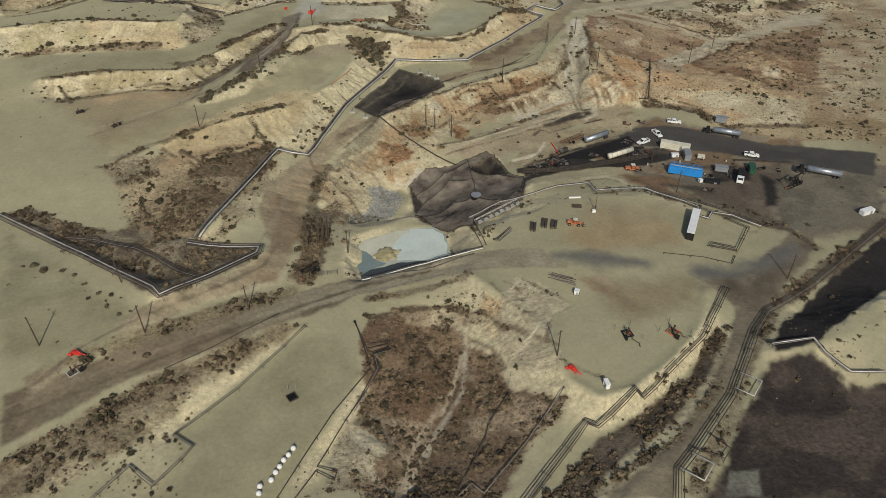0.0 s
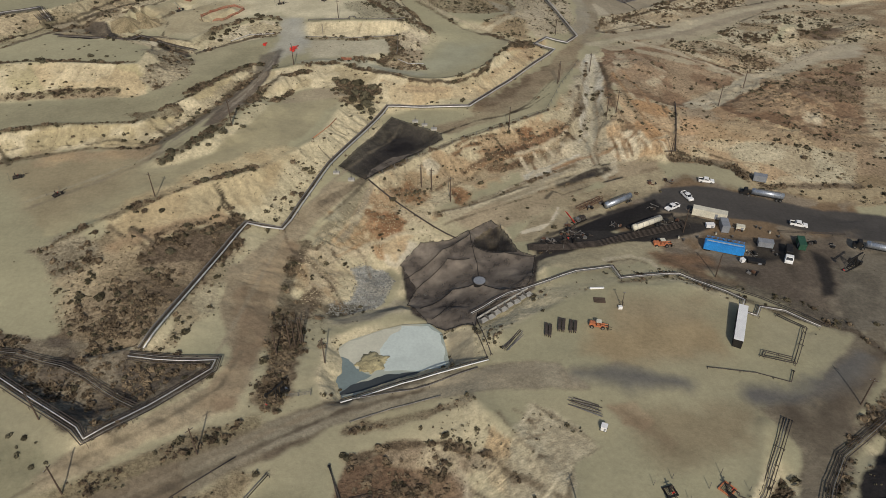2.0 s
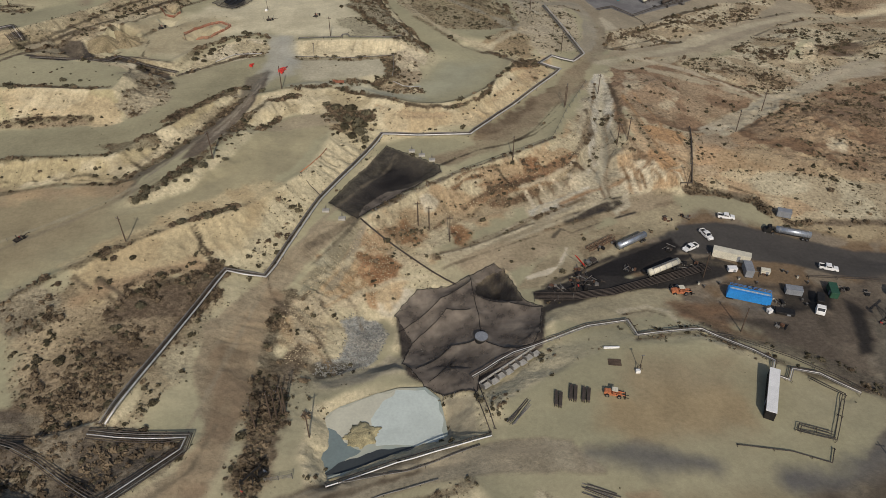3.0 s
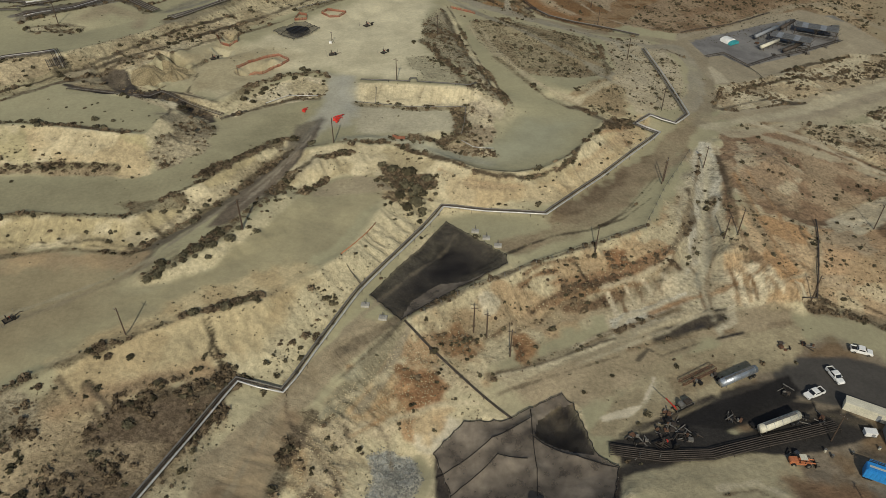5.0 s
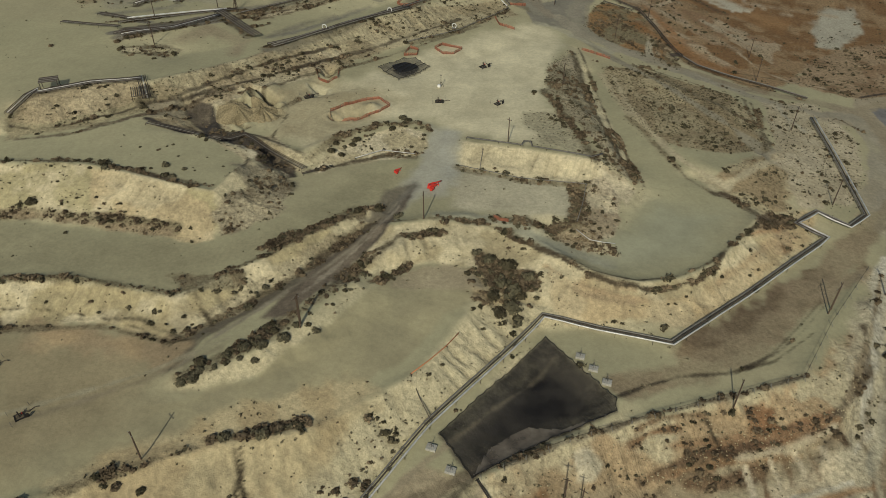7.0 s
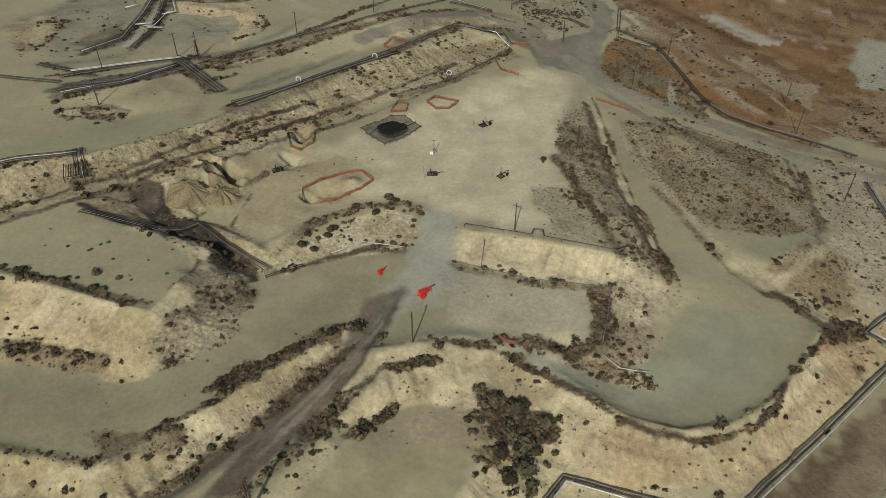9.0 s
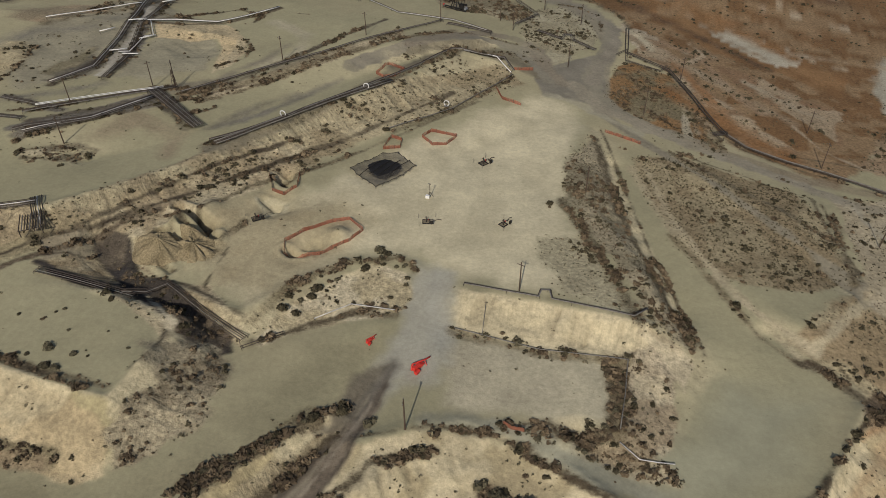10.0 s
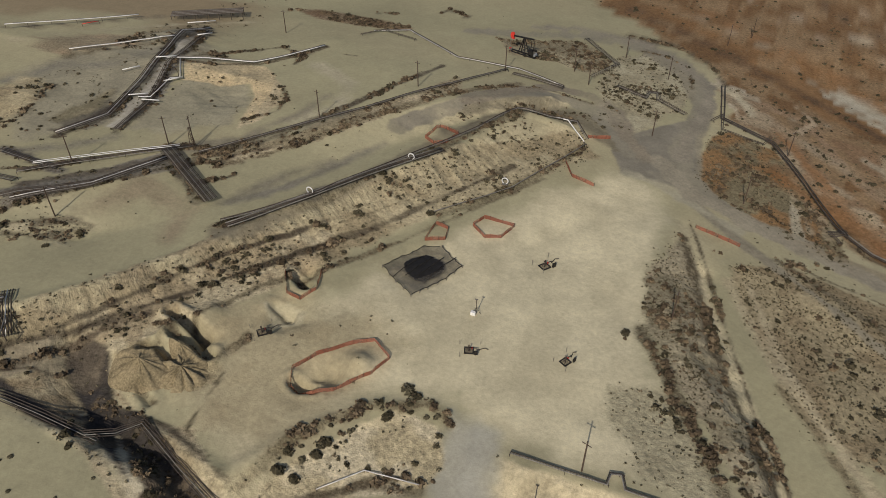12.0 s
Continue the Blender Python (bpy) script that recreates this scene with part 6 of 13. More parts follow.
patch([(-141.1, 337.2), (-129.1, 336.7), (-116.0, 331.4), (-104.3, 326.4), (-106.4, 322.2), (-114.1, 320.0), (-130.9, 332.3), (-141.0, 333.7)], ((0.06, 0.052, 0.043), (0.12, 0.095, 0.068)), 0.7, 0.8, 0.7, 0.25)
patch([(-213.8, 455.3), (-203.3, 463.4), (-190.3, 469.0), (-182.0, 464.2), (-174.6, 448.5), (-169.9, 433.5), (-174.5, 434.1), (-180.0, 447.4), (-185.7, 453.9), (-206.2, 445.0)], ((0.57, 0.455, 0.27), (0.50, 0.41, 0.25)), 0.9, 1.2, 0.6, 0.03)
patch([(-223.9, 405.8), (-224.8, 411.6), (-221.9, 421.0), (-224.1, 434.3), (-219.5, 428.6), (-217.3, 418.3), (-220.0, 406.9)], ((0.20, 0.175, 0.11), (0.25, 0.215, 0.135)), 1.2, 1.5, 0.5, 0.08)
patch([(-12.1, 155.7), (-4.2, 164.5), (14.5, 167.5), (29.8, 166.8), (35.4, 158.7), (14.2, 159.4), (-3.1, 157.7)], ((0.31, 0.265, 0.175), (0.27, 0.225, 0.15)), 1.5, 1.2, 0.4, 0)
patch([(-20.7, 138.9), (-11.6, 144.9), (1.4, 140.3), (9.4, 131.0), (14.2, 121.1), (16.4, 109.1), (-17.1, 110.4), (-20.5, 123.8)], ((0.165, 0.107, 0.065), (0.235, 0.165, 0.102)), 1.6, 2.5, 0.7, 0.3)
patch([(-40.7, 149.4), (-39.3, 141.6), (-26.4, 149.7), (-6.2, 158.0), (12.0, 158.9), (35.4, 158.7), (29.8, 166.8), (13.9, 167.3), (-6.4, 164.3), (-27.2, 156.6)], ((0.30, 0.262, 0.18), (0.265, 0.228, 0.155)), 1.4, 1.2, 0.4, 0)
patch([(-54.2, 136.2), (-47.5, 141.9), (-40.6, 148.8), (-39.3, 141.6), (-46.1, 135.0), (-51.2, 129.3)], ((0.22, 0.18, 0.12), (0.27, 0.23, 0.155)), 2, 1.2, 0.4, 0)
patch([(39.4, 153.1), (46.2, 154.2), (48.6, 149.1), (46.0, 145.7), (41.5, 148.1)], ((0.33, 0.245, 0.15), (0.38, 0.30, 0.185)), 1.5, 1.5, 0.3, 0)
patch([(-151.3, 338.9), (-153.4, 340.7), (-154.0, 343.9), (-150.4, 346.2), (-145.4, 346.1), (-143.5, 342.2), (-141.0, 337.9), (-143.2, 335.5), (-146.8, 335.5)], ((0.085, 0.07, 0.054), (0.14, 0.115, 0.082)), 0.8, 1, 0.6, 0.08)
patch([(21.3, 154.6), (29.4, 148.7), (36.9, 141.9), (29.9, 136.9), (26.7, 127.4), (30.2, 120.7), (22.6, 117.8), (15.7, 126.3), (13.8, 138.9)], ((0.50, 0.435, 0.285), (0.42, 0.36, 0.235)), 1.4, 2, 0.6, 0.02)
patch([(-13.1, 146.0), (-3.0, 147.8), (9.9, 143.4), (13.7, 137.3), (8.3, 137.3), (-2.9, 141.1), (-11.4, 141.6)], ((0.30, 0.235, 0.15), (0.42, 0.35, 0.225)), 1.4, 2, 0.7, 0.25)

# tracks, verges and ditches: centre line, half width, colour, soft edge, pebbles, shrubs
TRACKS = []


def track(line, half, colour, soft, pebbles, shrubs):
    TRACKS.append((line, half, colour, soft, pebbles, shrubs))


track([(70.8, 401.6), (63.3, 371.5), (79.5, 363.0), (127.6, 394.3), (192.3, 450.2), (263.8, 484.7)], 2.8, (0.40, 0.345, 0.23), 1.5, .3, 0)
track([(92.5, 363.7), (119.5, 358.6), (137.5, 347.6), (164.3, 360.8), (193.4, 384.1), (225.8, 410.6)], 2.4, (0.40, 0.34, 0.225), 1.5, .3, 0)
track([(1.0, 281.1), (15.2, 289.5), (31.5, 305.9), (48.0, 336.0), (62.0, 362.2), (71.0, 394.4)], 3.6, (0.27, 0.215, 0.135), 1.8, .4, 0)
track([(-145.3, 384.1), (-135.4, 398.6), (-124.6, 417.2), (-115.5, 440.9), (-107.7, 464.2), (-94.6, 483.8), (-80.3, 487.0), (-65.7, 478.1)], 3.4, (0.20, 0.175, 0.12), 1.8, .3, 0)
track([(-113.7, 469.2), (-101.9, 486.3), (-87.8, 490.7), (-71.6, 486.3)], 2.6, (0.24, 0.21, 0.14), 1.8, .3, 0)
track([(-177.9, 411.8), (-167.1, 421.4), (-155.5, 433.7), (-147.7, 447.2)], 3.0, (0.23, 0.205, 0.145), 2.16, .3, 0)
track([(-166.8, 335.2), (-153.4, 347.8), (-141.6, 364.6), (-128.0, 384.4), (-112.6, 406.9), (-98.0, 436.0), (-90.8, 449.9)], 0.9, (0.085, 0.068, 0.047), 0.8, .7, .3)
track([(-146.7, 386.4), (-129.6, 405.2), (-115.5, 436.0), (-105.3, 457.2), (-98.8, 475.9)], 1.8, (0.24, 0.205, 0.125), 1.44, .7, .40)
track([(-171.8, 409.9), (-158.7, 421.8), (-139.3, 448.5), (-120.6, 476.1), (-105.2, 497.0)], 2.2, (0.25, 0.21, 0.13), 1.44, .7, .30)
track([(-101.2, 418.6), (-87.5, 438.8), (-75.9, 468.6)], 1.6, (0.22, 0.19, 0.115), 1.44, .7, .40)
track([(-188.7, 361.8), (-182.5, 367.0), (-176.6, 372.8)], 2.2, (0.40, 0.35, 0.21), 1.15, .7, .25)
track([(-109.3, 203.8), (-100.5, 213.0), (-85.8, 226.3), (-77.1, 233.7)], 0.9, (0.20, 0.165, 0.10), 0.864, .7, .40)
track([(-155.1, 254.2), (-135.2, 261.8), (-106.7, 266.5), (-93.6, 284.4), (-79.6, 313.4)], 0.9, (0.20, 0.17, 0.10), 0.864, .7, .35)
track([(-145.4, 243.3), (-120.7, 253.6), (-101.1, 254.8), (-87.9, 273.5), (-75.8, 304.6)], 1.0, (0.19, 0.155, 0.095), 1.01, .7, .35)
track([(-187.8, 290.3), (-160.0, 300.9), (-117.2, 301.6)], 0.8, (0.19, 0.16, 0.10), 0.864, .7, .30)
track([(-174.6, 275.8), (-159.8, 281.0), (-137.7, 284.4), (-121.0, 287.1)], 1.6, (0.22, 0.185, 0.11), 1.44, .7, .35)
track([(-92.1, 246.0), (-81.6, 258.8), (-75.1, 273.5), (-68.6, 291.7), (-64.2, 301.6)], 1.8, (0.20, 0.165, 0.10), 1.3, .7, .45)
track([(-93.3, 283.9), (-86.5, 297.4), (-79.1, 312.1), (-73.4, 315.9)], 1.2, (0.22, 0.185, 0.11), 1.08, .7, .40)
track([(-42.9, 321.5), (-34.5, 322.5), (-24.3, 324.5), (-18.6, 327.9)], 1.6, (0.21, 0.175, 0.11), 1.3, .8, .55)
track([(-21.9, 344.1), (-19.8, 335.2), (-20.1, 327.5)], 1.8, (0.20, 0.165, 0.10), 1.3, .8, .50)
track([(-58.4, 343.4), (-38.8, 343.1), (-19.2, 346.1)], 1.0, (0.21, 0.175, 0.105), 1.08, .7, .30)
track([(-102.6, 330.7), (-98.6, 343.6), (-89.8, 355.1), (-77.9, 361.2), (-72.7, 358.5)], 1.2, (0.22, 0.185, 0.11), 1.08, .7, .40)
track([(-100.1, 326.0), (-90.7, 333.3), (-81.4, 342.0), (-72.6, 343.2)], 1.2, (0.19, 0.16, 0.10), 1.08, .7, .45)
track([(-40.0, 440.8), (-34.7, 426.5), (-25.7, 398.7), (-14.3, 372.9), (-5.6, 358.0)], 1.4, (0.17, 0.145, 0.095), 1.44, .8, .55)
track([(-43.8, 399.6), (-34.2, 384.5), (-24.3, 368.1), (-18.2, 355.8)], 1.6, (0.20, 0.175, 0.11), 1.44, .8, .45)
track([(32.9, 430.2), (33.4, 405.7), (34.7, 397.1)], 1.3, (0.18, 0.15, 0.095), 1.3, .8, .35)
track([(-12.6, 399.4), (-1.3, 383.5), (8.6, 369.3), (16.5, 362.7)], 1.2, (0.23, 0.19, 0.115), 1.08, .8, .25)
track([(16.5, 362.7), (22.2, 361.2), (30.7, 355.2)], 1.0, (0.17, 0.14, 0.09), 0.936, .8, .45)
track([(-89.3, 117.3), (-76.2, 126.9), (-65.4, 133.7), (-51.8, 143.6), (-42.2, 149.5)], 1.8, (0.25, 0.205, 0.12), 1.8, .7, .30)
track([(-93.2, 88.4), (-83.1, 97.7), (-71.6, 111.1), (-54.6, 122.6), (-42.7, 134.2)], 2.2, (0.25, 0.20, 0.12), 1.8, .7, .35)
track([(-88.7, 83.4), (-81.5, 93.5), (-73.9, 106.2), (-62.8, 117.1)], 3.2, (0.22, 0.175, 0.11), 2.16, .7, .35)
track([(-21.6, 149.2), (-7.2, 153.2), (7.6, 156.6)], 1.3, (0.20, 0.16, 0.10), 1.08, .7, .35)
track([(71.5, 127.4), (65.0, 111.6), (52.1, 97.7), (38.1, 89.6), (31.1, 83.2)], 1.2, (0.17, 0.14, 0.09), 1.08, .7, .30)
track([(86.5, 136.3), (75.4, 118.7), (64.5, 101.7), (52.3, 85.1)], 2.0, (0.20, 0.165, 0.11), 1.44, .7, .25)
track([(88.1, 140.2), (107.6, 155.9), (146.9, 188.5)], 2.2, (0.16, 0.13, 0.09), 1.44, .7, .35)
track([(74.6, 200.3), (93.0, 189.7), (112.0, 181.6), (115.1, 172.2)], 1.0, (0.12, 0.095, 0.065), 0.864, .7, .30)
track([(72.4, 207.3), (86.1, 202.1), (100.5, 193.5), (110.5, 185.6)], 2.2, (0.13, 0.11, 0.08), 1.8, .6, .15)
track([(87.2, 278.9), (108.9, 274.6), (117.5, 260.6), (149.4, 259.8)], 1.6, (0.20, 0.155, 0.10), 1.44, .7, .35)
track([(-71.9, 234.1), (-68.4, 230.0), (-63.2, 223.7)], 0.3, (0.10, 0.08, 0.05), .7, .6, .2)
track([(-43.7, 185.7), (-44.0, 193.6), (-44.0, 209.6), (-40.8, 218.4)], 1.4, (0.16, 0.13, 0.085), 1.15, .7, .55)
track([(-39.8, 156.4), (-41.1, 168.2), (-41.6, 182.3), (-41.4, 194.4)], 3.0, (0.21, 0.165, 0.10), 2.16, .7, .45)
track([(-39.2, 235.5), (-29.2, 245.4), (-24.4, 250.7)], 1.2, (0.15, 0.12, 0.08), 1.01, .5, 0)
track([(-5.4, 251.4), (8.6, 258.2), (24.5, 266.9), (36.5, 275.4), (49.4, 287.3)], 2.4, (0.28, 0.225, 0.14), 2.16, .5, .03)
track([(42.2, 259.8), (49.3, 264.4), (56.7, 270.3), (63.3, 275.0)], 0.9, (0.06, 0.05, 0.04), 1, .5, .05)
track([(2.2, 236.5), (13.9, 244.5), (27.0, 254.3), (35.3, 260.0)], 1.0, (0.46, 0.40, 0.26), 1.01, .4, .02)
track([(-1.3, 237.7), (8.6, 243.6), (22.8, 253.6), (31.1, 260.3)], 0.9, (0.19, 0.15, 0.095), 0.936, .6, .30)
track([(6.7, 253.2), (9.2, 250.1), (7.1, 244.6)], 1.2, (0.30, 0.18, 0.09), 1.8, .6, .05)
track([(65.2, 320.5), (60.2, 303.7), (54.5, 288.8), (58.8, 283.3), (68.9, 282.7)], 1.0, (0.27, 0.22, 0.14), 1.5, .7, .20)
track([(75.5, 324.0), (76.1, 305.3), (78.9, 293.4)], 1.0, (0.28, 0.215, 0.13), 1.5, .7, .20)
track([(15.0, 247.3), (29.8, 254.5), (42.3, 263.8)], 2.6, (0.30, 0.255, 0.165), 1.8, .4, 0)
track([(-258.3, 442.6), (-241.6, 457.1), (-230.6, 467.8), (-197.8, 466.8), (-183.9, 485.3), (-181.6, 493.4)], 1.4, (0.20, 0.17, 0.11), 1.44, .6, .35)
track([(-302.1, 457.5), (-279.1, 476.6), (-256.9, 499.2)], 1.6, (0.20, 0.17, 0.115), 1.44, .6, .30)
track([(-194.1, 363.6), (-188.1, 368.1), (-180.2, 374.4)], 0.6, (0.20, 0.17, 0.11), 1, .7, .25)
track([(-190.9, 360.9), (-184.0, 364.4), (-177.4, 371.7)], 0.6, (0.20, 0.17, 0.11), 1, .7, .25)
track([(-26.7, 430.8), (-14.2, 404.1), (4.0, 381.8), (17.7, 364.4)], 1.2, (0.42, 0.36, 0.23), 1.44, .5, .06)
track([(-15.5, 446.0), (1.2, 434.8), (21.1, 422.9), (30.5, 414.4)], 1.0, (0.17, 0.145, 0.095), 1.01, .7, .35)
track([(-138.3, 347.7), (-134.0, 359.9), (-127.6, 374.3), (-117.2, 386.6), (-105.0, 405.4), (-92.2, 429.8), (-80.8, 449.2)], 0.8, (0.20, 0.17, 0.105), 0.864, .7, .35)
track([(82.0, 153.1), (85.1, 144.4), (98.6, 160.2), (112.4, 172.1)], 3.5, (0.115, 0.092, 0.065), 5.04, .2, 0)
# next two lines: cloud shadow painted as soft grey smears, not tracks
track([(33.7, 163.4), (46.1, 162.5), (59.2, 160.5)], 2.2, (0.16, 0.15, 0.125), 4.32, .2, 0)
track([(75.4, 158.0), (87.4, 158.7), (99.5, 164.4), (107.9, 171.9)], 2.6, (0.15, 0.14, 0.12), 4.32, .2, 0)
track([(42.5, 151.5), (46.4, 146.7), (50.4, 143.3)], 1.5, (0.24, 0.18, 0.11), 3.6, .2, 0)
track([(-27.0, 154.9), (-7.4, 161.0), (12.9, 164.4), (36.4, 164.7)], 0.7, (0.28, 0.24, 0.165), 1.44, .2, 0)
track([(-124.3, 219.9), (-111.9, 231.9), (-98.6, 244.4), (-88.0, 256.5)], 0.7, (0.24, 0.20, 0.13), 1.44, .2, 0)
track([(-34.9, 319.6), (-22.8, 315.6), (-10.9, 311.4), (-0.1, 312.0), (10.7, 318.0), (18.9, 327.6), (25.7, 342.2)], 0.45, (0.075, 0.062, 0.042), .8, .6, .35)
track([(-56.1, 317.7), (-43.4, 321.3), (-33.3, 320.2), (-20.8, 317.3), (-9.4, 316.7)], 2.2, (0.33, 0.315, 0.225), 2.16, .2, 0)
track([(-39.8, 211.0), (-33.2, 205.7), (-27.7, 197.5)], 0.5, (0.15, 0.115, 0.075), 0.72, .6, .05)
track([(-41.4, 202.6), (-34.7, 196.5), (-31.2, 192.1)], 0.5, (0.16, 0.125, 0.08), 0.72, .6, .05)
track([(-28.9, 223.6), (-23.6, 217.4), (-21.7, 212.3)], 0.5, (0.18, 0.14, 0.09), 0.72, .6, .05)
track([(-34.9, 220.3), (-31.2, 214.0), (-26.2, 209.9)], 0.5, (0.18, 0.14, 0.09), 0.72, .6, .05)
track([(-49.9, 225.5), (-46.6, 216.4), (-41.2, 210.5)], 0.5, (0.17, 0.13, 0.085), 0.72, .6, .05)
track([(-90.8, 212.3), (-86.2, 207.0), (-81.4, 202.9)], 0.6, (0.15, 0.115, 0.07), 0.72, .6, .05)
track([(-97.0, 212.8), (-92.4, 209.4), (-87.9, 206.1)], 0.5, (0.14, 0.11, 0.07), 0.72, .6, .10)
track([(-90.3, 212.7), (-86.7, 210.4), (-83.1, 208.0)], 0.5, (0.14, 0.11, 0.07), 0.72, .6, .10)
track([(-101.9, 268.0), (-97.7, 264.9), (-94.5, 262.2)], 0.5, (0.15, 0.12, 0.075), 0.72, .6, .10)
track([(-147.9, 251.9), (-142.4, 246.0), (-140.4, 242.9)], 0.5, (0.15, 0.12, 0.075), 0.72, .6, .10)
track([(13.9, 151.5), (18.1, 143.4), (22.4, 139.5)], 0.5, (0.19, 0.15, 0.095), 0.72, .6, .05)
track([(7.0, 134.6), (12.8, 129.8), (15.3, 123.1)], 0.5, (0.19, 0.15, 0.095), 0.72, .6, .05)
track([(17.6, 135.5), (23.2, 131.3), (29.1, 126.2)], 0.5, (0.19, 0.15, 0.095), 0.72, .6, .05)
track([(6.2, 134.0), (4.8, 117.9), (-2.1, 106.0), (-7.1, 95.3), (-10.1, 85.4)], 0.6, (0.46, 0.40, 0.29), .9, .5, 0)
track([(-3.7, 134.8), (0.9, 127.2), (6.7, 122.8), (11.9, 113.6)], 0.6, (0.30, 0.24, 0.15), 1.01, .5, 0)
track([(-187.8, 304.6), (-173.8, 313.5), (-163.4, 328.3), (-154.9, 341.7), (-144.2, 356.9)], 1.0, (0.15, 0.12, 0.08), 0.936, .7, .40)
track([(-63.0, 623.1), (-28.2, 602.0), (-8.8, 583.7), (6.5, 564.5), (19.9, 554.8)], 1.4, (0.31, 0.235, 0.15), 1.44, .4, .04)
track([(-37.5, 662.6), (-18.1, 651.8), (2.5, 643.9), (23.5, 631.0)], 2.0, (0.33, 0.26, 0.175), 1.44, .4, .06)
track([(-87.4, 610.9), (-56.3, 591.2), (-31.2, 576.1), (-8.2, 561.1), (19.2, 541.6)], 2.6, (0.14, 0.088, 0.05), 2.16, .6, .06)
track([(-26.5, 540.3), (-9.2, 536.9), (4.9, 505.7), (15.9, 495.1)], 1.8, (0.30, 0.21, 0.13), 1.44, .6, .12)
track([(-55.9, 629.3), (-31.2, 610.2), (-4.6, 598.6), (21.4, 588.9)], 2.2, (0.27, 0.155, 0.075), 2.16, .5, .01)
track([(-17.4, 519.8), (-5.9, 500.1), (7.2, 476.4), (13.8, 465.3)], 2.4, (0.29, 0.165, 0.08), 2.16, .5, .02)
track([(-42.2, 550.3), (-35.4, 542.9), (-27.8, 543.1)], 1.6, (0.37, 0.31, 0.215), 1.44, .5, .05)
track([(-12.0, 490.8), (-5.8, 479.2), (-0.9, 467.7)], 2.0, (0.34, 0.275, 0.18), 1.44, .5, .20)
track([(-8.2, 685.5), (10.2, 657.1), (24.4, 648.7)], 1.6, (0.15, 0.10, 0.06), 1.44, .6, .25)
track([(-5.8, 457.7), (-22.9, 459.0), (-34.4, 464.4), (-44.1, 472.7), (-47.6, 485.9), (-45.4, 504.0), (-44.1, 526.8), (-48.3, 545.5), (-59.5, 561.6), (-80.9, 565.2), (-99.5, 563.1), (-122.1, 549.0), (-141.1, 540.7)], 3.3, (0.265, 0.24, 0.175), 0.864, .2, 0)
track([(-49.9, 533.3), (-53.4, 552.5), (-64.1, 561.6), (-82.3, 560.6)], 0.6, (0.15, 0.125, 0.08), 0.72, .7, .5)
track([(-39.1, 547.6), (-46.7, 565.1), (-61.4, 575.6), (-83.2, 576.7)], 0.7, (0.15, 0.125, 0.08), 0.72, .7, .5)
track([(-61.0, 476.1), (-68.6, 487.3), (-77.2, 496.4), (-88.7, 496.8), (-102.6, 490.0), (-112.8, 479.2), (-120.5, 464.2), (-129.5, 450.1)], 3.2, (0.255, 0.23, 0.17), 0.864, .2, 0)
track([(-79.7, 500.3), (-97.3, 498.8), (-110.9, 490.4), (-121.0, 474.7)], 0.7, (0.16, 0.135, 0.085), 0.72, .7, .5)
track([(-60.1, 464.2), (-47.9, 462.7), (-37.2, 458.2), (-25.6, 453.4)], 1.8, (0.36, 0.33, 0.235), 1.44, .2, 0)
track([(-215.2, 400.4), (-209.8, 415.4), (-217.3, 438.3), (-224.3, 458.0), (-229.7, 476.1), (-229.8, 486.1)], 1.1, (0.10, 0.085, 0.06), .9, .7, .8)
track([(-201.2, 409.6), (-204.5, 426.8), (-216.9, 451.5), (-221.3, 468.8), (-226.2, 486.4)], 1.2, (0.11, 0.095, 0.068), .9, .7, .8)
track([(-211.3, 408.0), (-209.4, 424.5), (-219.3, 447.4), (-226.3, 471.9)], 1.8, (0.20, 0.18, 0.135), 1.08, .6, .10)
track([(-220.8, 456.2), (-204.9, 460.4), (-192.7, 469.7), (-186.0, 481.0), (-180.7, 493.9)], 1.0, (0.17, 0.145, 0.095), .9, .7, .8)
track([(-242.7, 424.9), (-237.2, 414.4), (-234.7, 405.0), (-234.0, 398.4)], 0.8, (0.14, 0.12, 0.08), 0.72, .7, .55)
track([(-214.3, 381.4), (-205.6, 384.5), (-192.7, 399.2), (-184.0, 409.5), (-168.0, 417.1), (-158.7, 432.4)], 1.0, (0.15, 0.125, 0.08), .9, .7, .7)
track([(-198.5, 367.4), (-188.7, 381.1), (-177.8, 399.7), (-170.5, 407.4), (-159.3, 413.3)], 1.0, (0.15, 0.125, 0.08), .9, .7, .7)
track([(-165.2, 408.1), (-154.6, 420.3), (-143.4, 439.8), (-132.9, 457.1), (-126.0, 467.7)], 1.4, (0.28, 0.235, 0.145), 1.1, .6, .5)
track([(-175.0, 457.2), (-169.2, 450.9), (-166.8, 441.6), (-173.0, 432.4)], 0.7, (0.14, 0.12, 0.08), 0.72, .7, .55)
track([(-215.7, 463.4), (-208.1, 471.0), (-204.6, 476.2), (-194.6, 486.8), (-182.4, 483.0), (-182.3, 475.3)], 0.9, (0.15, 0.13, 0.085), .9, .7, .7)
track([(-191.2, 361.2), (-183.5, 363.9), (-176.0, 370.3), (-176.2, 374.0), (-181.8, 372.5), (-188.9, 365.5)], 0.8, (0.20, 0.17, 0.11), 1, .7, .32)
# three dark strips painted along the dug trenches for their shade
track([(-140.7, 355.5), (-132.2, 353.9), (-123.6, 353.1)], 0.8, (0.09, 0.075, 0.05), 0.72, .6, .5)
track([(-139.1, 358.2), (-133.4, 357.2), (-130.0, 357.4)], 0.7, (0.08, 0.065, 0.045), 0.7, .6, .2)
track([(-140.6, 349.3), (-137.0, 349.2), (-133.4, 348.8)], 0.6, (0.09, 0.075, 0.05), 0.7, .6, .2)
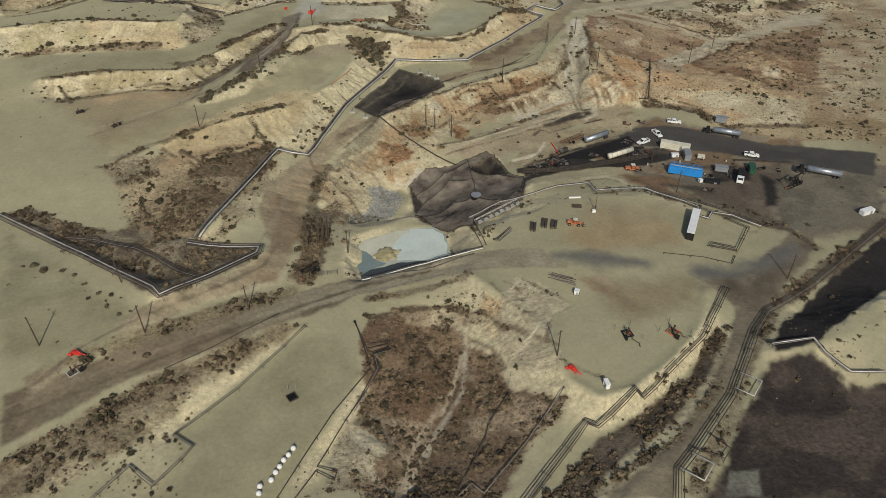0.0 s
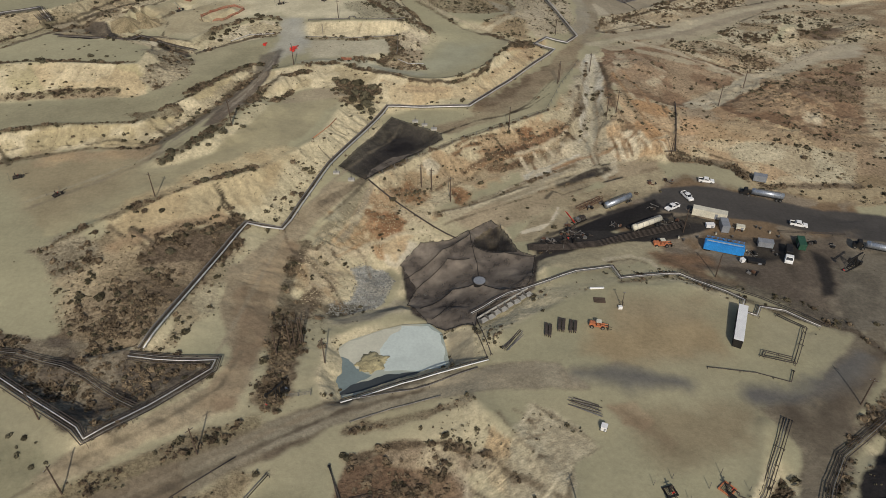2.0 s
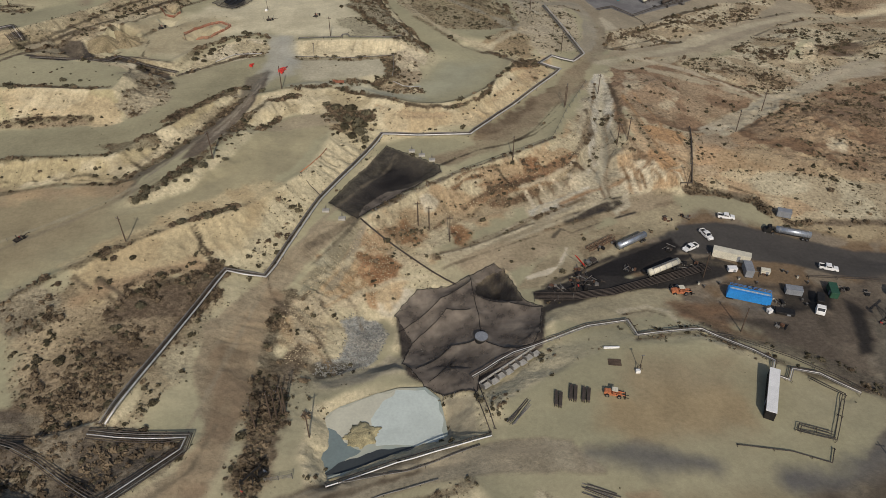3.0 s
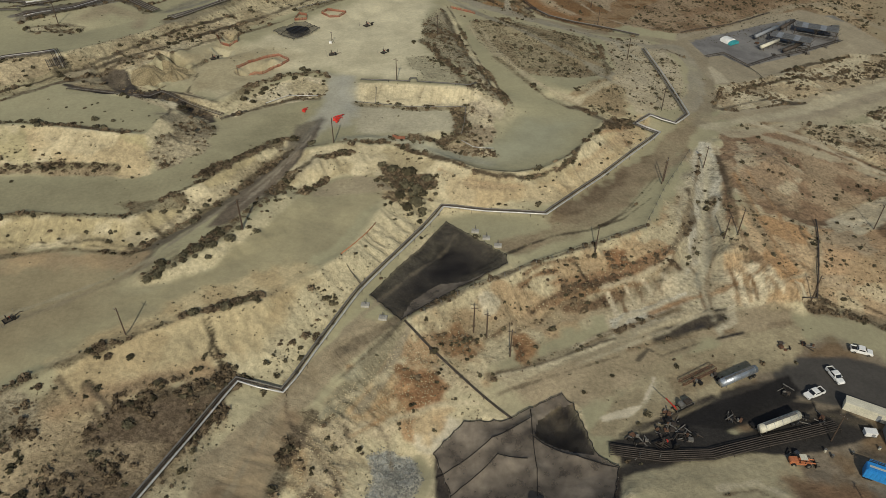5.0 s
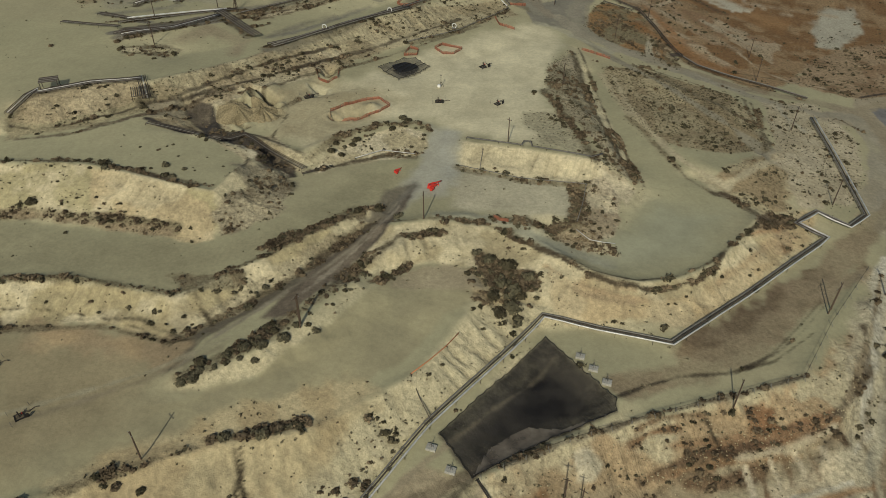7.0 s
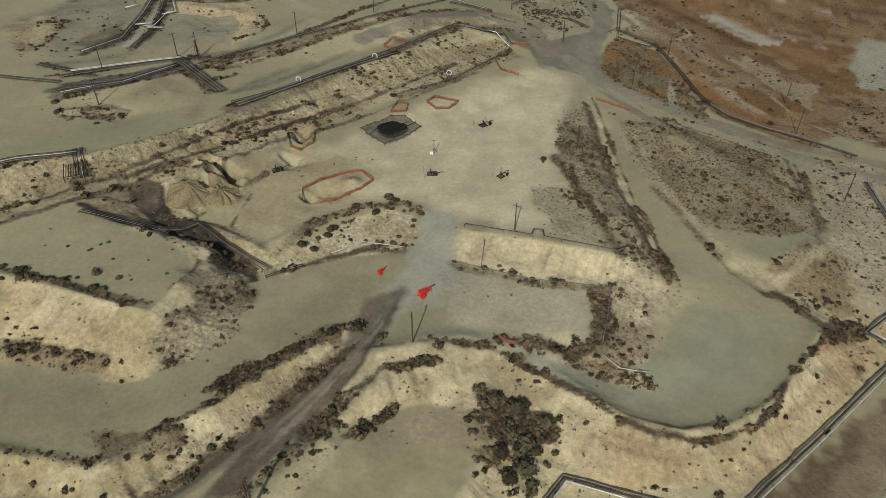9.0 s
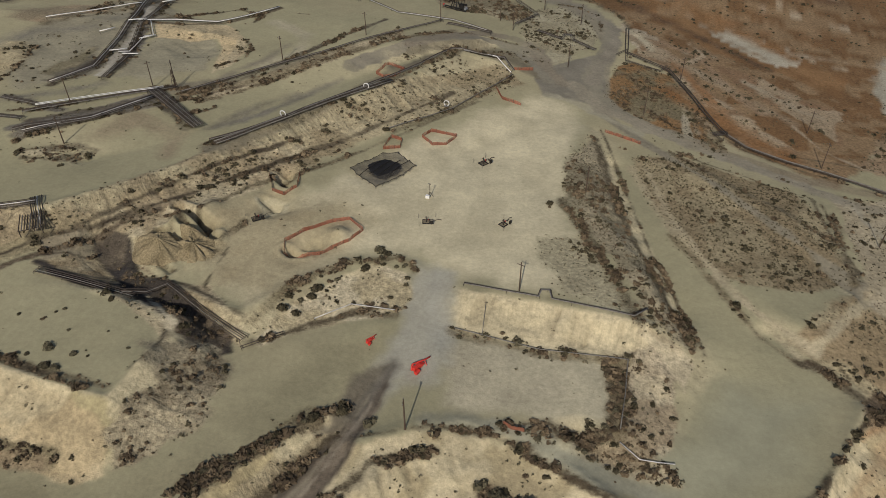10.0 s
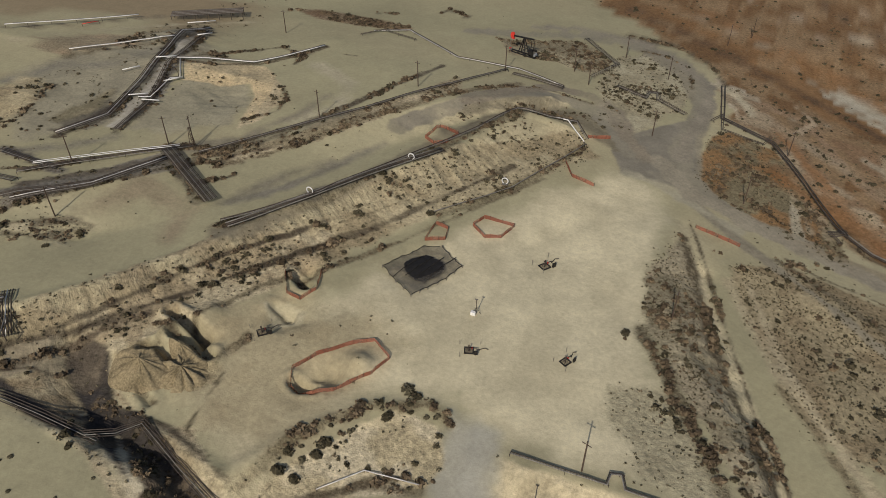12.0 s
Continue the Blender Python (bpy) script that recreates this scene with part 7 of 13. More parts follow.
track([(-130.0, 349.5), (-125.7, 348.4), (-122.0, 348.3)], 0.5, (0.13, 0.105, 0.065), 0.7, .6, .1)
track([(-130.0, 347.7), (-126.4, 344.6)], 0.5, (0.13, 0.105, 0.065), 0.7, .6, .1)
# dark strip painted for the shade of the small trench
track([(-134.7, 341.6), (-130.7, 339.9), (-128.2, 339.2)], 0.6, (0.10, 0.08, 0.05), 0.7, .6, .1)
track([(-124.2, 352.9), (-122.5, 356.4), (-121.5, 361.2)], 0.9, (0.20, 0.165, 0.10), 0.72, .7, .45)
track([(0.2, 276.9), (6.3, 282.7), (12.6, 287.8), (20.6, 291.2), (28.7, 296.4), (34.3, 303.4), (40.5, 314.2), (47.6, 328.3)], 0.3, (0.075, 0.06, 0.04), 0.7, .6, .1)
track([(-20.9, 251.7), (-7.8, 262.7), (10.0, 276.1), (28.9, 288.9), (41.9, 298.7)], 0.5, (0.18, 0.15, 0.10), 0.7, .7, .35)
track([(8.2, 261.4), (15.2, 267.3), (23.9, 272.5), (29.9, 277.6), (36.0, 282.8), (45.3, 287.2), (50.1, 286.9)], 1.5, (0.13, 0.082, 0.05), 1.08, .7, .45)
track([(17.5, 264.6), (25.8, 268.2), (32.9, 273.5), (35.5, 279.5)], 1.3, (0.15, 0.095, 0.055), 1.08, .7, .40)
track([(29.1, 285.2), (34.5, 285.9), (35.3, 282.5)], 0.9, (0.21, 0.12, 0.062), .9, .6, .35)
track([(4.6, 266.9), (8.1, 270.5), (14.2, 274.6)], 0.7, (0.22, 0.13, 0.068), .9, .6, .30)
track([(-16.4, 247.1), (-9.7, 248.4), (-5.7, 247.3)], 0.9, (0.21, 0.125, 0.065), .9, .6, .30)
track([(4.1, 251.0), (6.4, 248.1), (5.7, 245.3)], 0.8, (0.20, 0.115, 0.06), .9, .6, .35)
track([(4.2, 254.4), (12.1, 261.0), (21.5, 270.2)], 0.7, (0.20, 0.15, 0.09), .9, .6, .30)
track([(19.4, 251.9), (31.2, 259.8), (34.7, 265.9), (43.0, 270.6), (52.1, 275.9)], 0.5, (0.48, 0.42, 0.29), 0.7, .5, 0)
track([(61.2, 316.6), (63.7, 307.6), (60.3, 292.2), (56.0, 281.6)], 1.4, (0.30, 0.275, 0.20), 1.44, .5, .05)
track([(57.3, 321.5), (57.6, 308.7), (52.5, 298.6), (48.1, 289.7)], 1.0, (0.15, 0.12, 0.08), 1.08, .6, .35)
track([(72.9, 314.4), (78.8, 300.6), (85.1, 290.7)], 0.7, (0.33, 0.25, 0.15), 1.08, .6, .10)
track([(-261.3, 422.0), (-252.9, 437.4), (-234.7, 444.2), (-229.5, 460.6)], 2.2, (0.24, 0.22, 0.165), 2.88, .4, .03)
track([(-221.4, 387.5), (-209.5, 396.0), (-200.0, 407.2)], 2.0, (0.22, 0.20, 0.15), 2.88, .4, .05)
track([(-174.6, 478.0), (-156.3, 469.8), (-151.3, 453.6), (-157.9, 437.5)], 2.4, (0.43, 0.385, 0.26), 3.6, .3, 0)
track([(-165.3, 427.3), (-158.5, 444.9), (-157.8, 457.5)], 1.6, (0.25, 0.22, 0.16), 2.88, .3, 0)
track([(-152.4, 396.0), (-142.2, 407.4), (-134.9, 425.0), (-128.5, 440.5)], 1.6, (0.22, 0.20, 0.15), 2.16, .3, 0)
track([(-180.8, 378.6), (-175.3, 392.4), (-159.6, 389.1), (-155.3, 377.6)], 3.0, (0.30, 0.25, 0.16), 4.32, .3, 0)
track([(-288.9, 446.0), (-275.7, 464.7), (-253.5, 482.1), (-221.1, 506.6)], 1.2, (0.40, 0.35, 0.23), 1.44, .3, 0)
track([(-170.8, 491.3), (-166.5, 492.2)], 0.8, (0.13, 0.11, 0.075), 0.72, .7, .5)
track([(-160.5, 556.3), (-158.2, 563.4), (-147.7, 557.3)], 0.9, (0.17, 0.145, 0.095), 0.864, .7, .5)
track([(-183.6, 542.8), (-176.8, 545.4)], 0.8, (0.15, 0.13, 0.085), 0.864, .7, .5)
track([(-67.0, 358.1), (-64.8, 348.9), (-61.0, 340.6), (-57.4, 334.2)], 1.3, (0.39, 0.375, 0.305), 4, .2, 0)
track([(-67.6, 329.5), (-68.9, 322.6), (-70.2, 314.5)], 1.5, (0.14, 0.125, 0.10), 2.5, .2, 0)
track([(-28.8, 222.8), (-22.5, 230.0), (-15.7, 234.0), (-11.3, 233.4)], 0.5, (0.33, 0.21, 0.11), .9, .6, .08)
track([(-31.5, 216.2), (-26.1, 221.4), (-20.6, 227.2)], 0.6, (0.35, 0.23, 0.12), .9, .6, .10)
track([(-43.7, 207.6), (-37.8, 203.4), (-31.2, 200.2), (-27.4, 194.9)], 0.5, (0.30, 0.22, 0.13), .9, .6, .20)
track([(-40.7, 213.0), (-35.4, 208.8), (-28.8, 205.0)], 0.4, (0.28, 0.21, 0.125), .8, .6, .15)
track([(-43.7, 218.1), (-38.8, 216.8), (-36.7, 219.6)], 0.8, (0.22, 0.18, 0.11), 1, .7, .45)
track([(-37.1, 222.7), (-30.9, 227.4), (-23.0, 237.1)], 0.5, (0.50, 0.43, 0.28), .9, .5, 0)
track([(-23.7, 221.9), (-13.7, 228.0), (-3.2, 230.8)], 0.5, (0.50, 0.43, 0.28), .9, .5, 0)
track([(41.1, 268.0), (58.4, 279.4), (72.3, 285.9), (85.9, 295.5)], 0.6, (0.31, 0.20, 0.11), .9, .6, .12)
track([(37.6, 260.8), (54.2, 270.5), (70.8, 277.1), (87.5, 288.5)], 0.5, (0.47, 0.40, 0.26), .9, .5, 0)
track([(34.1, 254.1), (48.3, 261.0), (64.4, 267.0)], 0.5, (0.25, 0.185, 0.11), .9, .6, .20)
track([(64.8, 345.4), (58.5, 318.7), (50.1, 292.0), (42.8, 275.3)], 0.5, (0.24, 0.19, 0.12), .9, .6, .25)
track([(70.2, 349.0), (71.3, 325.0), (69.9, 304.4), (70.6, 290.1)], 0.5, (0.22, 0.16, 0.095), .9, .6, .30)
track([(67.8, 349.2), (64.0, 324.1), (58.7, 298.1), (58.2, 279.5), (60.1, 265.7)], 0.8, (0.47, 0.42, 0.29), 1.5, .5, 0)
track([(63.8, 315.3), (62.8, 295.6), (58.6, 282.4), (59.9, 270.7)], 0.4, (0.26, 0.205, 0.13), .8, .6, .10)
track([(73.6, 331.5), (77.4, 313.7), (80.6, 296.7)], 0.5, (0.30, 0.19, 0.10), .9, .6, .15)
track([(78.9, 334.3), (84.6, 315.0), (87.0, 295.5)], 0.5, (0.34, 0.22, 0.12), .9, .6, .15)
track([(12.0, 269.5), (24.4, 276.4), (37.3, 282.6), (48.8, 290.0)], 0.6, (0.28, 0.18, 0.10), .9, .6, .2)
track([(7.9, 261.8), (24.2, 271.7), (41.2, 279.9)], 0.5, (0.30, 0.19, 0.10), .9, .6, .2)
track([(-9.9, 455.7), (6.6, 454.2), (33.7, 451.4), (58.0, 451.8), (72.8, 452.1), (78.6, 438.5), (77.0, 407.4), (72.9, 383.2), (68.2, 367.9)], 3.2, (0.27, 0.225, 0.15), 1.2, .3, 0)
track([(73.0, 453.8), (91.9, 476.7), (117.5, 503.8), (145.2, 531.3), (169.6, 540.3), (180.9, 517.6), (196.2, 502.6)], 2.6, (0.30, 0.25, 0.165), 1.2, .3, 0)
track([(70.9, 371.5), (91.1, 384.4), (115.5, 399.8), (140.8, 420.6), (176.9, 451.8)], 2.6, (0.34, 0.285, 0.185), 1.2, .3, 0)
track([(81.7, 400.5), (75.8, 384.3), (84.4, 384.7), (111.5, 402.5)], 0.6, (0.16, 0.13, 0.085), .9, .7, .5)
track([(17.4, 447.2), (44.0, 444.6), (64.5, 439.5), (72.4, 432.0)], 0.6, (0.14, 0.115, 0.075), .9, .7, .5)
track([(20.6, 466.2), (43.0, 467.7), (62.6, 467.7), (73.8, 468.3)], 0.6, (0.14, 0.115, 0.075), .9, .7, .55)
track([(88.8, 406.5), (106.4, 420.1), (125.7, 427.9), (150.3, 450.1)], 1.0, (0.10, 0.085, 0.058), 1, .7, .6)
track([(114.5, 433.0), (131.9, 449.9), (155.8, 467.3)], 0.9, (0.12, 0.10, 0.068), 1, .7, .6)
track([(42.1, 260.1), (52.1, 266.8), (61.5, 272.3)], 0.6, (0.085, 0.07, 0.05), 1, .6, .1)
track([(27.1, 230.2), (32.3, 231.9), (36.4, 234.9), (40.4, 243.5)], 0.35, (0.50, 0.44, 0.30), .7, .4, 0)
track([(30.4, 225.1), (41.7, 232.1), (54.0, 241.0)], 0.7, (0.06, 0.05, 0.04), 1, .5, 0)
track([(-178.8, 405.6), (-168.3, 399.7), (-159.7, 394.2)], 2.0, (0.10, 0.088, 0.066), 1.2, .6, .25)
track([(-200.8, 369.5), (-192.3, 382.8), (-178.8, 401.0)], 1.6, (0.17, 0.155, 0.12), 1.2, .6, .25)
track([(-68.2, 309.2), (-57.8, 315.4), (-47.6, 318.7), (-39.0, 318.9), (-34.8, 318.9)], 0.4, (0.12, 0.10, 0.065), .8, .6, .35)
track([(-98.4, 99.6), (-83.9, 109.7), (-67.9, 121.6), (-53.8, 132.3), (-38.3, 144.6), (-23.7, 154.6), (-4.1, 161.3)], 0.45, (0.125, 0.10, 0.068), .7, .3, 0)
track([(-99.9, 102.9), (-85.1, 113.1), (-68.6, 124.2), (-54.4, 135.3), (-38.8, 147.5), (-24.0, 157.7), (-4.1, 164.2)], 0.4, (0.25, 0.205, 0.135), .7, .3, 0)
track([(-95.5, 110.0), (-88.4, 122.2), (-77.5, 131.9), (-60.7, 147.1), (-52.3, 157.7), (-50.0, 170.8)], 0.4, (0.16, 0.13, 0.085), .7, .3, 0)
track([(-55.8, 168.7), (-52.0, 199.1), (-48.6, 219.8), (-43.2, 234.8), (-31.9, 255.1), (-15.6, 285.7)], 0.4, (0.30, 0.25, 0.165), .7, .3, 0)
track([(-95.9, 247.1), (-93.9, 258.5), (-85.8, 275.8), (-74.4, 301.3), (-71.6, 322.9)], 0.4, (0.13, 0.11, 0.078), .7, .3, 0)
track([(-94.3, 248.2), (-92.0, 258.1), (-83.9, 275.1), (-73.4, 299.0), (-69.5, 321.0)], 0.35, (0.27, 0.235, 0.165), .7, .3, 0)
track([(-126.9, 222.8), (-113.5, 233.9), (-99.7, 246.0), (-88.1, 259.4)], 0.5, (0.33, 0.29, 0.19), .8, .3, 0)
track([(-23.9, 310.8), (-16.0, 307.0), (-5.5, 306.1), (3.4, 307.2)], 0.6, (0.42, 0.31, 0.18), 1.2, .5, .05)
track([(-13.1, 310.6), (-7.2, 309.7), (-0.2, 309.1)], 0.5, (0.40, 0.29, 0.165), 1.2, .5, .10)
track([(20.6, 322.0), (28.7, 335.1), (37.3, 348.8)], 0.9, (0.43, 0.325, 0.19), 1.5, .5, .05)
track([(29.2, 345.1), (34.8, 351.0), (39.3, 356.6)], 0.6, (0.36, 0.24, 0.13), 1.2, .5, .20)
track([(78.7, 211.8), (87.6, 210.2), (94.7, 208.2)], 1.6, (0.075, 0.062, 0.046), 3, .4, 0)
track([(101.6, 221.0), (106.5, 217.3), (106.2, 206.2)], 1.4, (0.07, 0.058, 0.043), 3, .4, 0)
track([(86.1, 228.5), (95.8, 227.5), (106.7, 225.3)], 1.2, (0.085, 0.068, 0.05), 3, .4, 0)
track([(67.2, 216.0), (75.7, 207.8), (86.5, 203.2)], 1.8, (0.17, 0.115, 0.068), 4, .4, 0)
track([(69.9, 237.1), (81.0, 239.5), (90.8, 237.2)], 1.0, (0.09, 0.075, 0.055), 2, .5, .05)
track([(51.6, 198.6), (69.4, 202.8), (81.5, 197.9), (94.7, 190.0), (105.6, 183.6)], 0.8, (0.11, 0.09, 0.062), 1.2, .6, .25)
track([(-52.7, 475.9), (-40.1, 464.0), (-29.2, 460.5), (-12.7, 455.7), (4.8, 452.2), (24.9, 446.3), (40.4, 442.1), (55.3, 440.8), (69.4, 445.2), (74.6, 421.1), (71.0, 396.0), (63.9, 376.7)], 2.9, (0.31, 0.275, 0.20), 1.1, .3, 0)
track([(2.3, 468.6), (9.2, 463.2), (22.3, 458.7), (35.0, 455.9), (52.2, 450.7)], 0.5, (0.11, 0.092, 0.06), .8, .7, .5)
track([(-13.3, 447.6), (-4.8, 444.0), (6.3, 442.1), (17.1, 439.3), (26.0, 439.1)], 0.45, (0.13, 0.11, 0.07), .8, .7, .55)
track([(30.4, 435.7), (33.6, 414.4), (36.3, 398.4)], 0.5, (0.13, 0.108, 0.068), .8, .7, .5)
track([(-21.8, 431.6), (-12.2, 405.3), (4.3, 379.1), (21.5, 366.4), (36.8, 392.0)], 0.9, (0.45, 0.385, 0.25), 1, .4, .02)
track([(-39.8, 451.7), (-30.4, 427.3), (-17.7, 390.6), (-8.2, 369.6), (-2.7, 356.3)], 0.5, (0.12, 0.10, 0.065), .8, .7, .55)
track([(-18.4, 97.4), (-15.5, 92.8), (-10.3, 89.7)], 0.5, (0.44, 0.38, 0.27), .9, .5, .02)
track([(33.4, 566.3), (50.6, 565.2), (65.1, 565.2), (76.7, 567.0)], 0.8, (0.36, 0.285, 0.19), 1, .4, .03)
track([(10.3, 521.0), (21.3, 512.2), (31.7, 503.8), (37.8, 501.7)], 1.6, (0.36, 0.30, 0.205), 2, .5, .12)
track([(26.5, 490.0), (35.2, 474.8), (47.6, 467.4), (60.4, 468.8)], 0.7, (0.38, 0.31, 0.21), 1, .4, .03)
track([(-13.2, 485.0), (-9.4, 475.8), (-7.0, 465.6)], 1.0, (0.36, 0.30, 0.20), 1.5, .5, .15)
track([(40.4, 442.1), (42.4, 431.9), (49.0, 421.7)], 0.9, (0.40, 0.36, 0.26), 1.2, .4, .02)
track([(27.7, 438.2), (29.7, 424.3), (32.4, 412.2), (36.6, 402.5)], 0.7, (0.16, 0.135, 0.088), 1, .7, .45)
track([(-82.9, 283.8), (-80.7, 290.7), (-77.9, 297.2), (-75.4, 302.3), (-72.1, 309.7)], 0.9, (0.13, 0.107, 0.068), .9, .7, 1.1)
track([(-93.2, 287.2), (-90.0, 292.2), (-86.5, 297.0), (-82.3, 303.3), (-78.6, 309.0), (-74.9, 313.7)], 0.9, (0.14, 0.115, 0.073), .9, .7, 1.0)
track([(-72.7, 286.6), (-70.4, 291.7), (-68.3, 297.5), (-64.7, 300.6)], 1.1, (0.13, 0.107, 0.068), .9, .7, 1.1)
track([(-64.3, 288.5), (-60.8, 293.9), (-58.0, 298.9)], 1.1, (0.13, 0.107, 0.068), .9, .7, 1.1)
track([(-63.9, 301.5), (-63.6, 305.5), (-58.1, 308.9), (-53.1, 312.5)], 0.9, (0.14, 0.115, 0.073), .9, .7, 0.9)
track([(-151.1, 300.5), (-143.0, 301.6), (-131.4, 300.5), (-120.4, 299.6)], 0.8, (0.15, 0.122, 0.077), .9, .7, 0.8)
track([(-96.2, 328.1), (-90.6, 334.6), (-81.7, 341.6), (-75.8, 345.6)], 0.8, (0.15, 0.122, 0.077), .9, .7, 0.8)
track([(-78.2, 234.5), (-73.5, 237.0), (-68.6, 240.4), (-61.5, 245.3)], 1.0, (0.15, 0.122, 0.077), 1, .7, 0.9)
track([(-77.2, 212.9), (-67.3, 216.6), (-60.1, 221.3), (-56.8, 224.5)], 1.4, (0.15, 0.122, 0.077), 1, .7, 0.9)
track([(-175.5, 276.8), (-162.7, 279.8), (-147.2, 281.9), (-134.6, 282.8), (-121.9, 285.6)], 1.0, (0.30, 0.235, 0.145), 1.5, .6, .35)
track([(-131.0, 252.0), (-122.2, 255.5), (-111.0, 258.0), (-102.6, 257.1), (-97.9, 257.2)], 0.3, (0.12, 0.10, 0.065), .7, .6, .15)
track([(-101.9, 268.0), (-98.8, 265.4), (-94.5, 262.2)], 0.3, (0.10, 0.08, 0.05), .7, .6, .1)
track([(-146.8, 250.3), (-142.4, 246.0), (-140.6, 242.8)], 0.3, (0.11, 0.09, 0.055), .7, .6, .1)
track([(-93.5, 204.2), (-87.7, 210.0), (-77.2, 216.8), (-68.1, 222.4)], 1.6, (0.36, 0.26, 0.15), 3, .5, .12)
track([(-84.1, 210.2), (-78.6, 215.0), (-71.4, 219.5)], 1.2, (0.27, 0.20, 0.12), 2, .6, .35)
track([(-90.6, 213.2), (-86.9, 210.3), (-83.3, 208.2)], 0.4, (0.13, 0.10, 0.065), .7, .6, .15)
track([(20.5, 246.0), (33.9, 255.1), (46.4, 263.5), (58.3, 273.0)], 0.4, (0.46, 0.40, 0.27), .8, .4, 0)
track([(22.8, 253.6), (36.7, 263.5), (49.5, 271.4)], 0.5, (0.20, 0.155, 0.095), .9, .6, .3)
track([(27.5, 273.9), (37.4, 279.7), (48.2, 287.9)], 0.6, (0.50, 0.43, 0.29), 1, .4, 0)
track([(5.2, 270.1), (10.6, 275.0), (19.3, 279.9)], 0.5, (0.20, 0.135, 0.078), .9, .6, .3)
track([(-23.9, 234.9), (-18.0, 233.4), (-13.5, 231.4)], 0.8, (0.21, 0.125, 0.066), .9, .6, .3)
track([(-3.4, 249.7), (2.7, 255.8), (11.9, 264.3), (20.3, 270.4)], 0.5, (0.17, 0.12, 0.072), .9, .6, .35)
track([(5.4, 131.6), (2.3, 120.3), (-3.3, 110.0), (-6.6, 103.3), (-8.3, 95.9), (-10.5, 89.3)], 0.7, (0.36, 0.295, 0.2), 1, 0.5, 0.02)
track([(74.3, 129.7), (63.7, 114.1), (53.0, 103.7), (40.3, 93.1), (32.7, 84.4)], 0.7, (0.4, 0.345, 0.22), 1.2, 0.4, 0.03)
track([(69.9, 365.4), (88.0, 378.1), (114.2, 396.4), (141.8, 421.9), (170.9, 444.7), (204.4, 465.0), (259.1, 482.4)], 2.6, (0.44, 0.385, 0.26), 1.6, 0.3, 0)
track([(129.3, 335.9), (136.7, 345.9), (156.3, 354.9), (185.4, 379.6), (217.8, 400.9)], 2.2, (0.44, 0.385, 0.265), 1.6, 0.3, 0)
track([(110.6, 314.1), (127.4, 330.1), (140.0, 336.9)], 1.1, (0.47, 0.41, 0.28), 1, 0.4, 0)
track([(89.9, 282.1), (99.7, 276.6), (108.2, 272.4), (112.0, 263.8)], 0.8, (0.1, 0.085, 0.058), 1, 0.7, 0.5)
track([(41.5, 258.5), (49.7, 262.4), (56.1, 266.1), (62.9, 271.4)], 0.8, (0.07, 0.058, 0.042), 1, 0.6, 0.2)
track([(0.0, 277.3), (5.2, 282.1), (13.3, 287.9), (26.0, 293.9), (36.1, 304.9), (42.3, 314.7), (48.3, 326.5)], 0.25, (0.075, 0.06, 0.042), 0.5, 0.6, 0.1)
track([(0.5, 239.0), (13.4, 245.8), (21.7, 251.5), (30.9, 257.3)], 0.3, (0.1, 0.08, 0.055), 0.5, 0.6, 0.1)
track([(0.6, 238.3), (13.5, 244.8), (21.8, 250.4), (30.3, 255.9)], 0.4, (0.52, 0.45, 0.3), 0.6, 0.5, 0)
track([(1.5, 233.8), (12.8, 240.5), (22.1, 245.6), (31.7, 251.1)], 0.3, (0.16, 0.125, 0.08), 0.5, 0.6, 0.1)
track([(36.6, 250.9), (39.7, 255.4), (43.0, 253.8), (55.3, 261.4), (66.5, 266.3)], 0.3, (0.05, 0.043, 0.035), 0.5, 0.5, 0)
track([(-25.0, 247.8), (-31.8, 237.4), (-37.8, 228.1)], 0.35, (0.13, 0.11, 0.075), 0.6, 0.5, 0.1)
track([(-204.3, 372.3), (-195.3, 381.8), (-186.3, 392.2), (-177.9, 402.4)], 2.6, (0.17, 0.155, 0.125), 1.5, 0.6, 0.1)
track([(-224.5, 389.2), (-209.6, 387.3), (-198.7, 386.8)], 2.0, (0.15, 0.135, 0.11), 1.2, 0.6, 0.1)
track([(-172.4, 407.5), (-158.8, 426.6), (-149.2, 449.8), (-141.6, 474.5), (-134.7, 498.0)], 1.3, (0.15, 0.13, 0.09), 1, 0.7, 0.45)
track([(-145.0, 386.3), (-131.6, 404.5), (-118.2, 427.3), (-109.9, 440.6)], 0.9, (0.1, 0.09, 0.07), 1, 0.6, 0.2)
track([(-36.4, 647.7), (-17.7, 636.0), (1.9, 625.4), (22.0, 619.6)], 0.9, (0.34, 0.255, 0.165), 1.2, 0.5, 0.05)
track([(-5.5, 687.0), (7.9, 680.2), (24.9, 672.2)], 0.9, (0.33, 0.25, 0.165), 1.2, 0.5, 0.05)
track([(-43.0, 544.6), (-37.6, 543.4), (-30.8, 535.2), (-28.2, 526.9)], 1.8, (0.48, 0.42, 0.29), 1.5, 0.5, 0.06)
track([(-95.1, 288.4), (-90.9, 294.5), (-83.1, 303.0), (-76.2, 311.7), (-73.4, 315.3)], 1.5, (0.15, 0.122, 0.075), 1, 0.7, 0.9)
track([(-22.2, 308.2), (-13.4, 304.9), (-5.4, 304.7), (0.0, 305.8)], 0.7, (0.33, 0.25, 0.15), 1, 0.6, 0.1)
track([(-101.5, 266.8), (-98.6, 264.9), (-94.0, 262.3)], 0.22, (0.06, 0.047, 0.03), 0.45, 0.6, 0.05)
track([(-71.1, 235.4), (-68.5, 231.9), (-67.9, 229.1), (-65.4, 227.8)], 0.22, (0.06, 0.047, 0.03), 0.45, 0.6, 0.05)
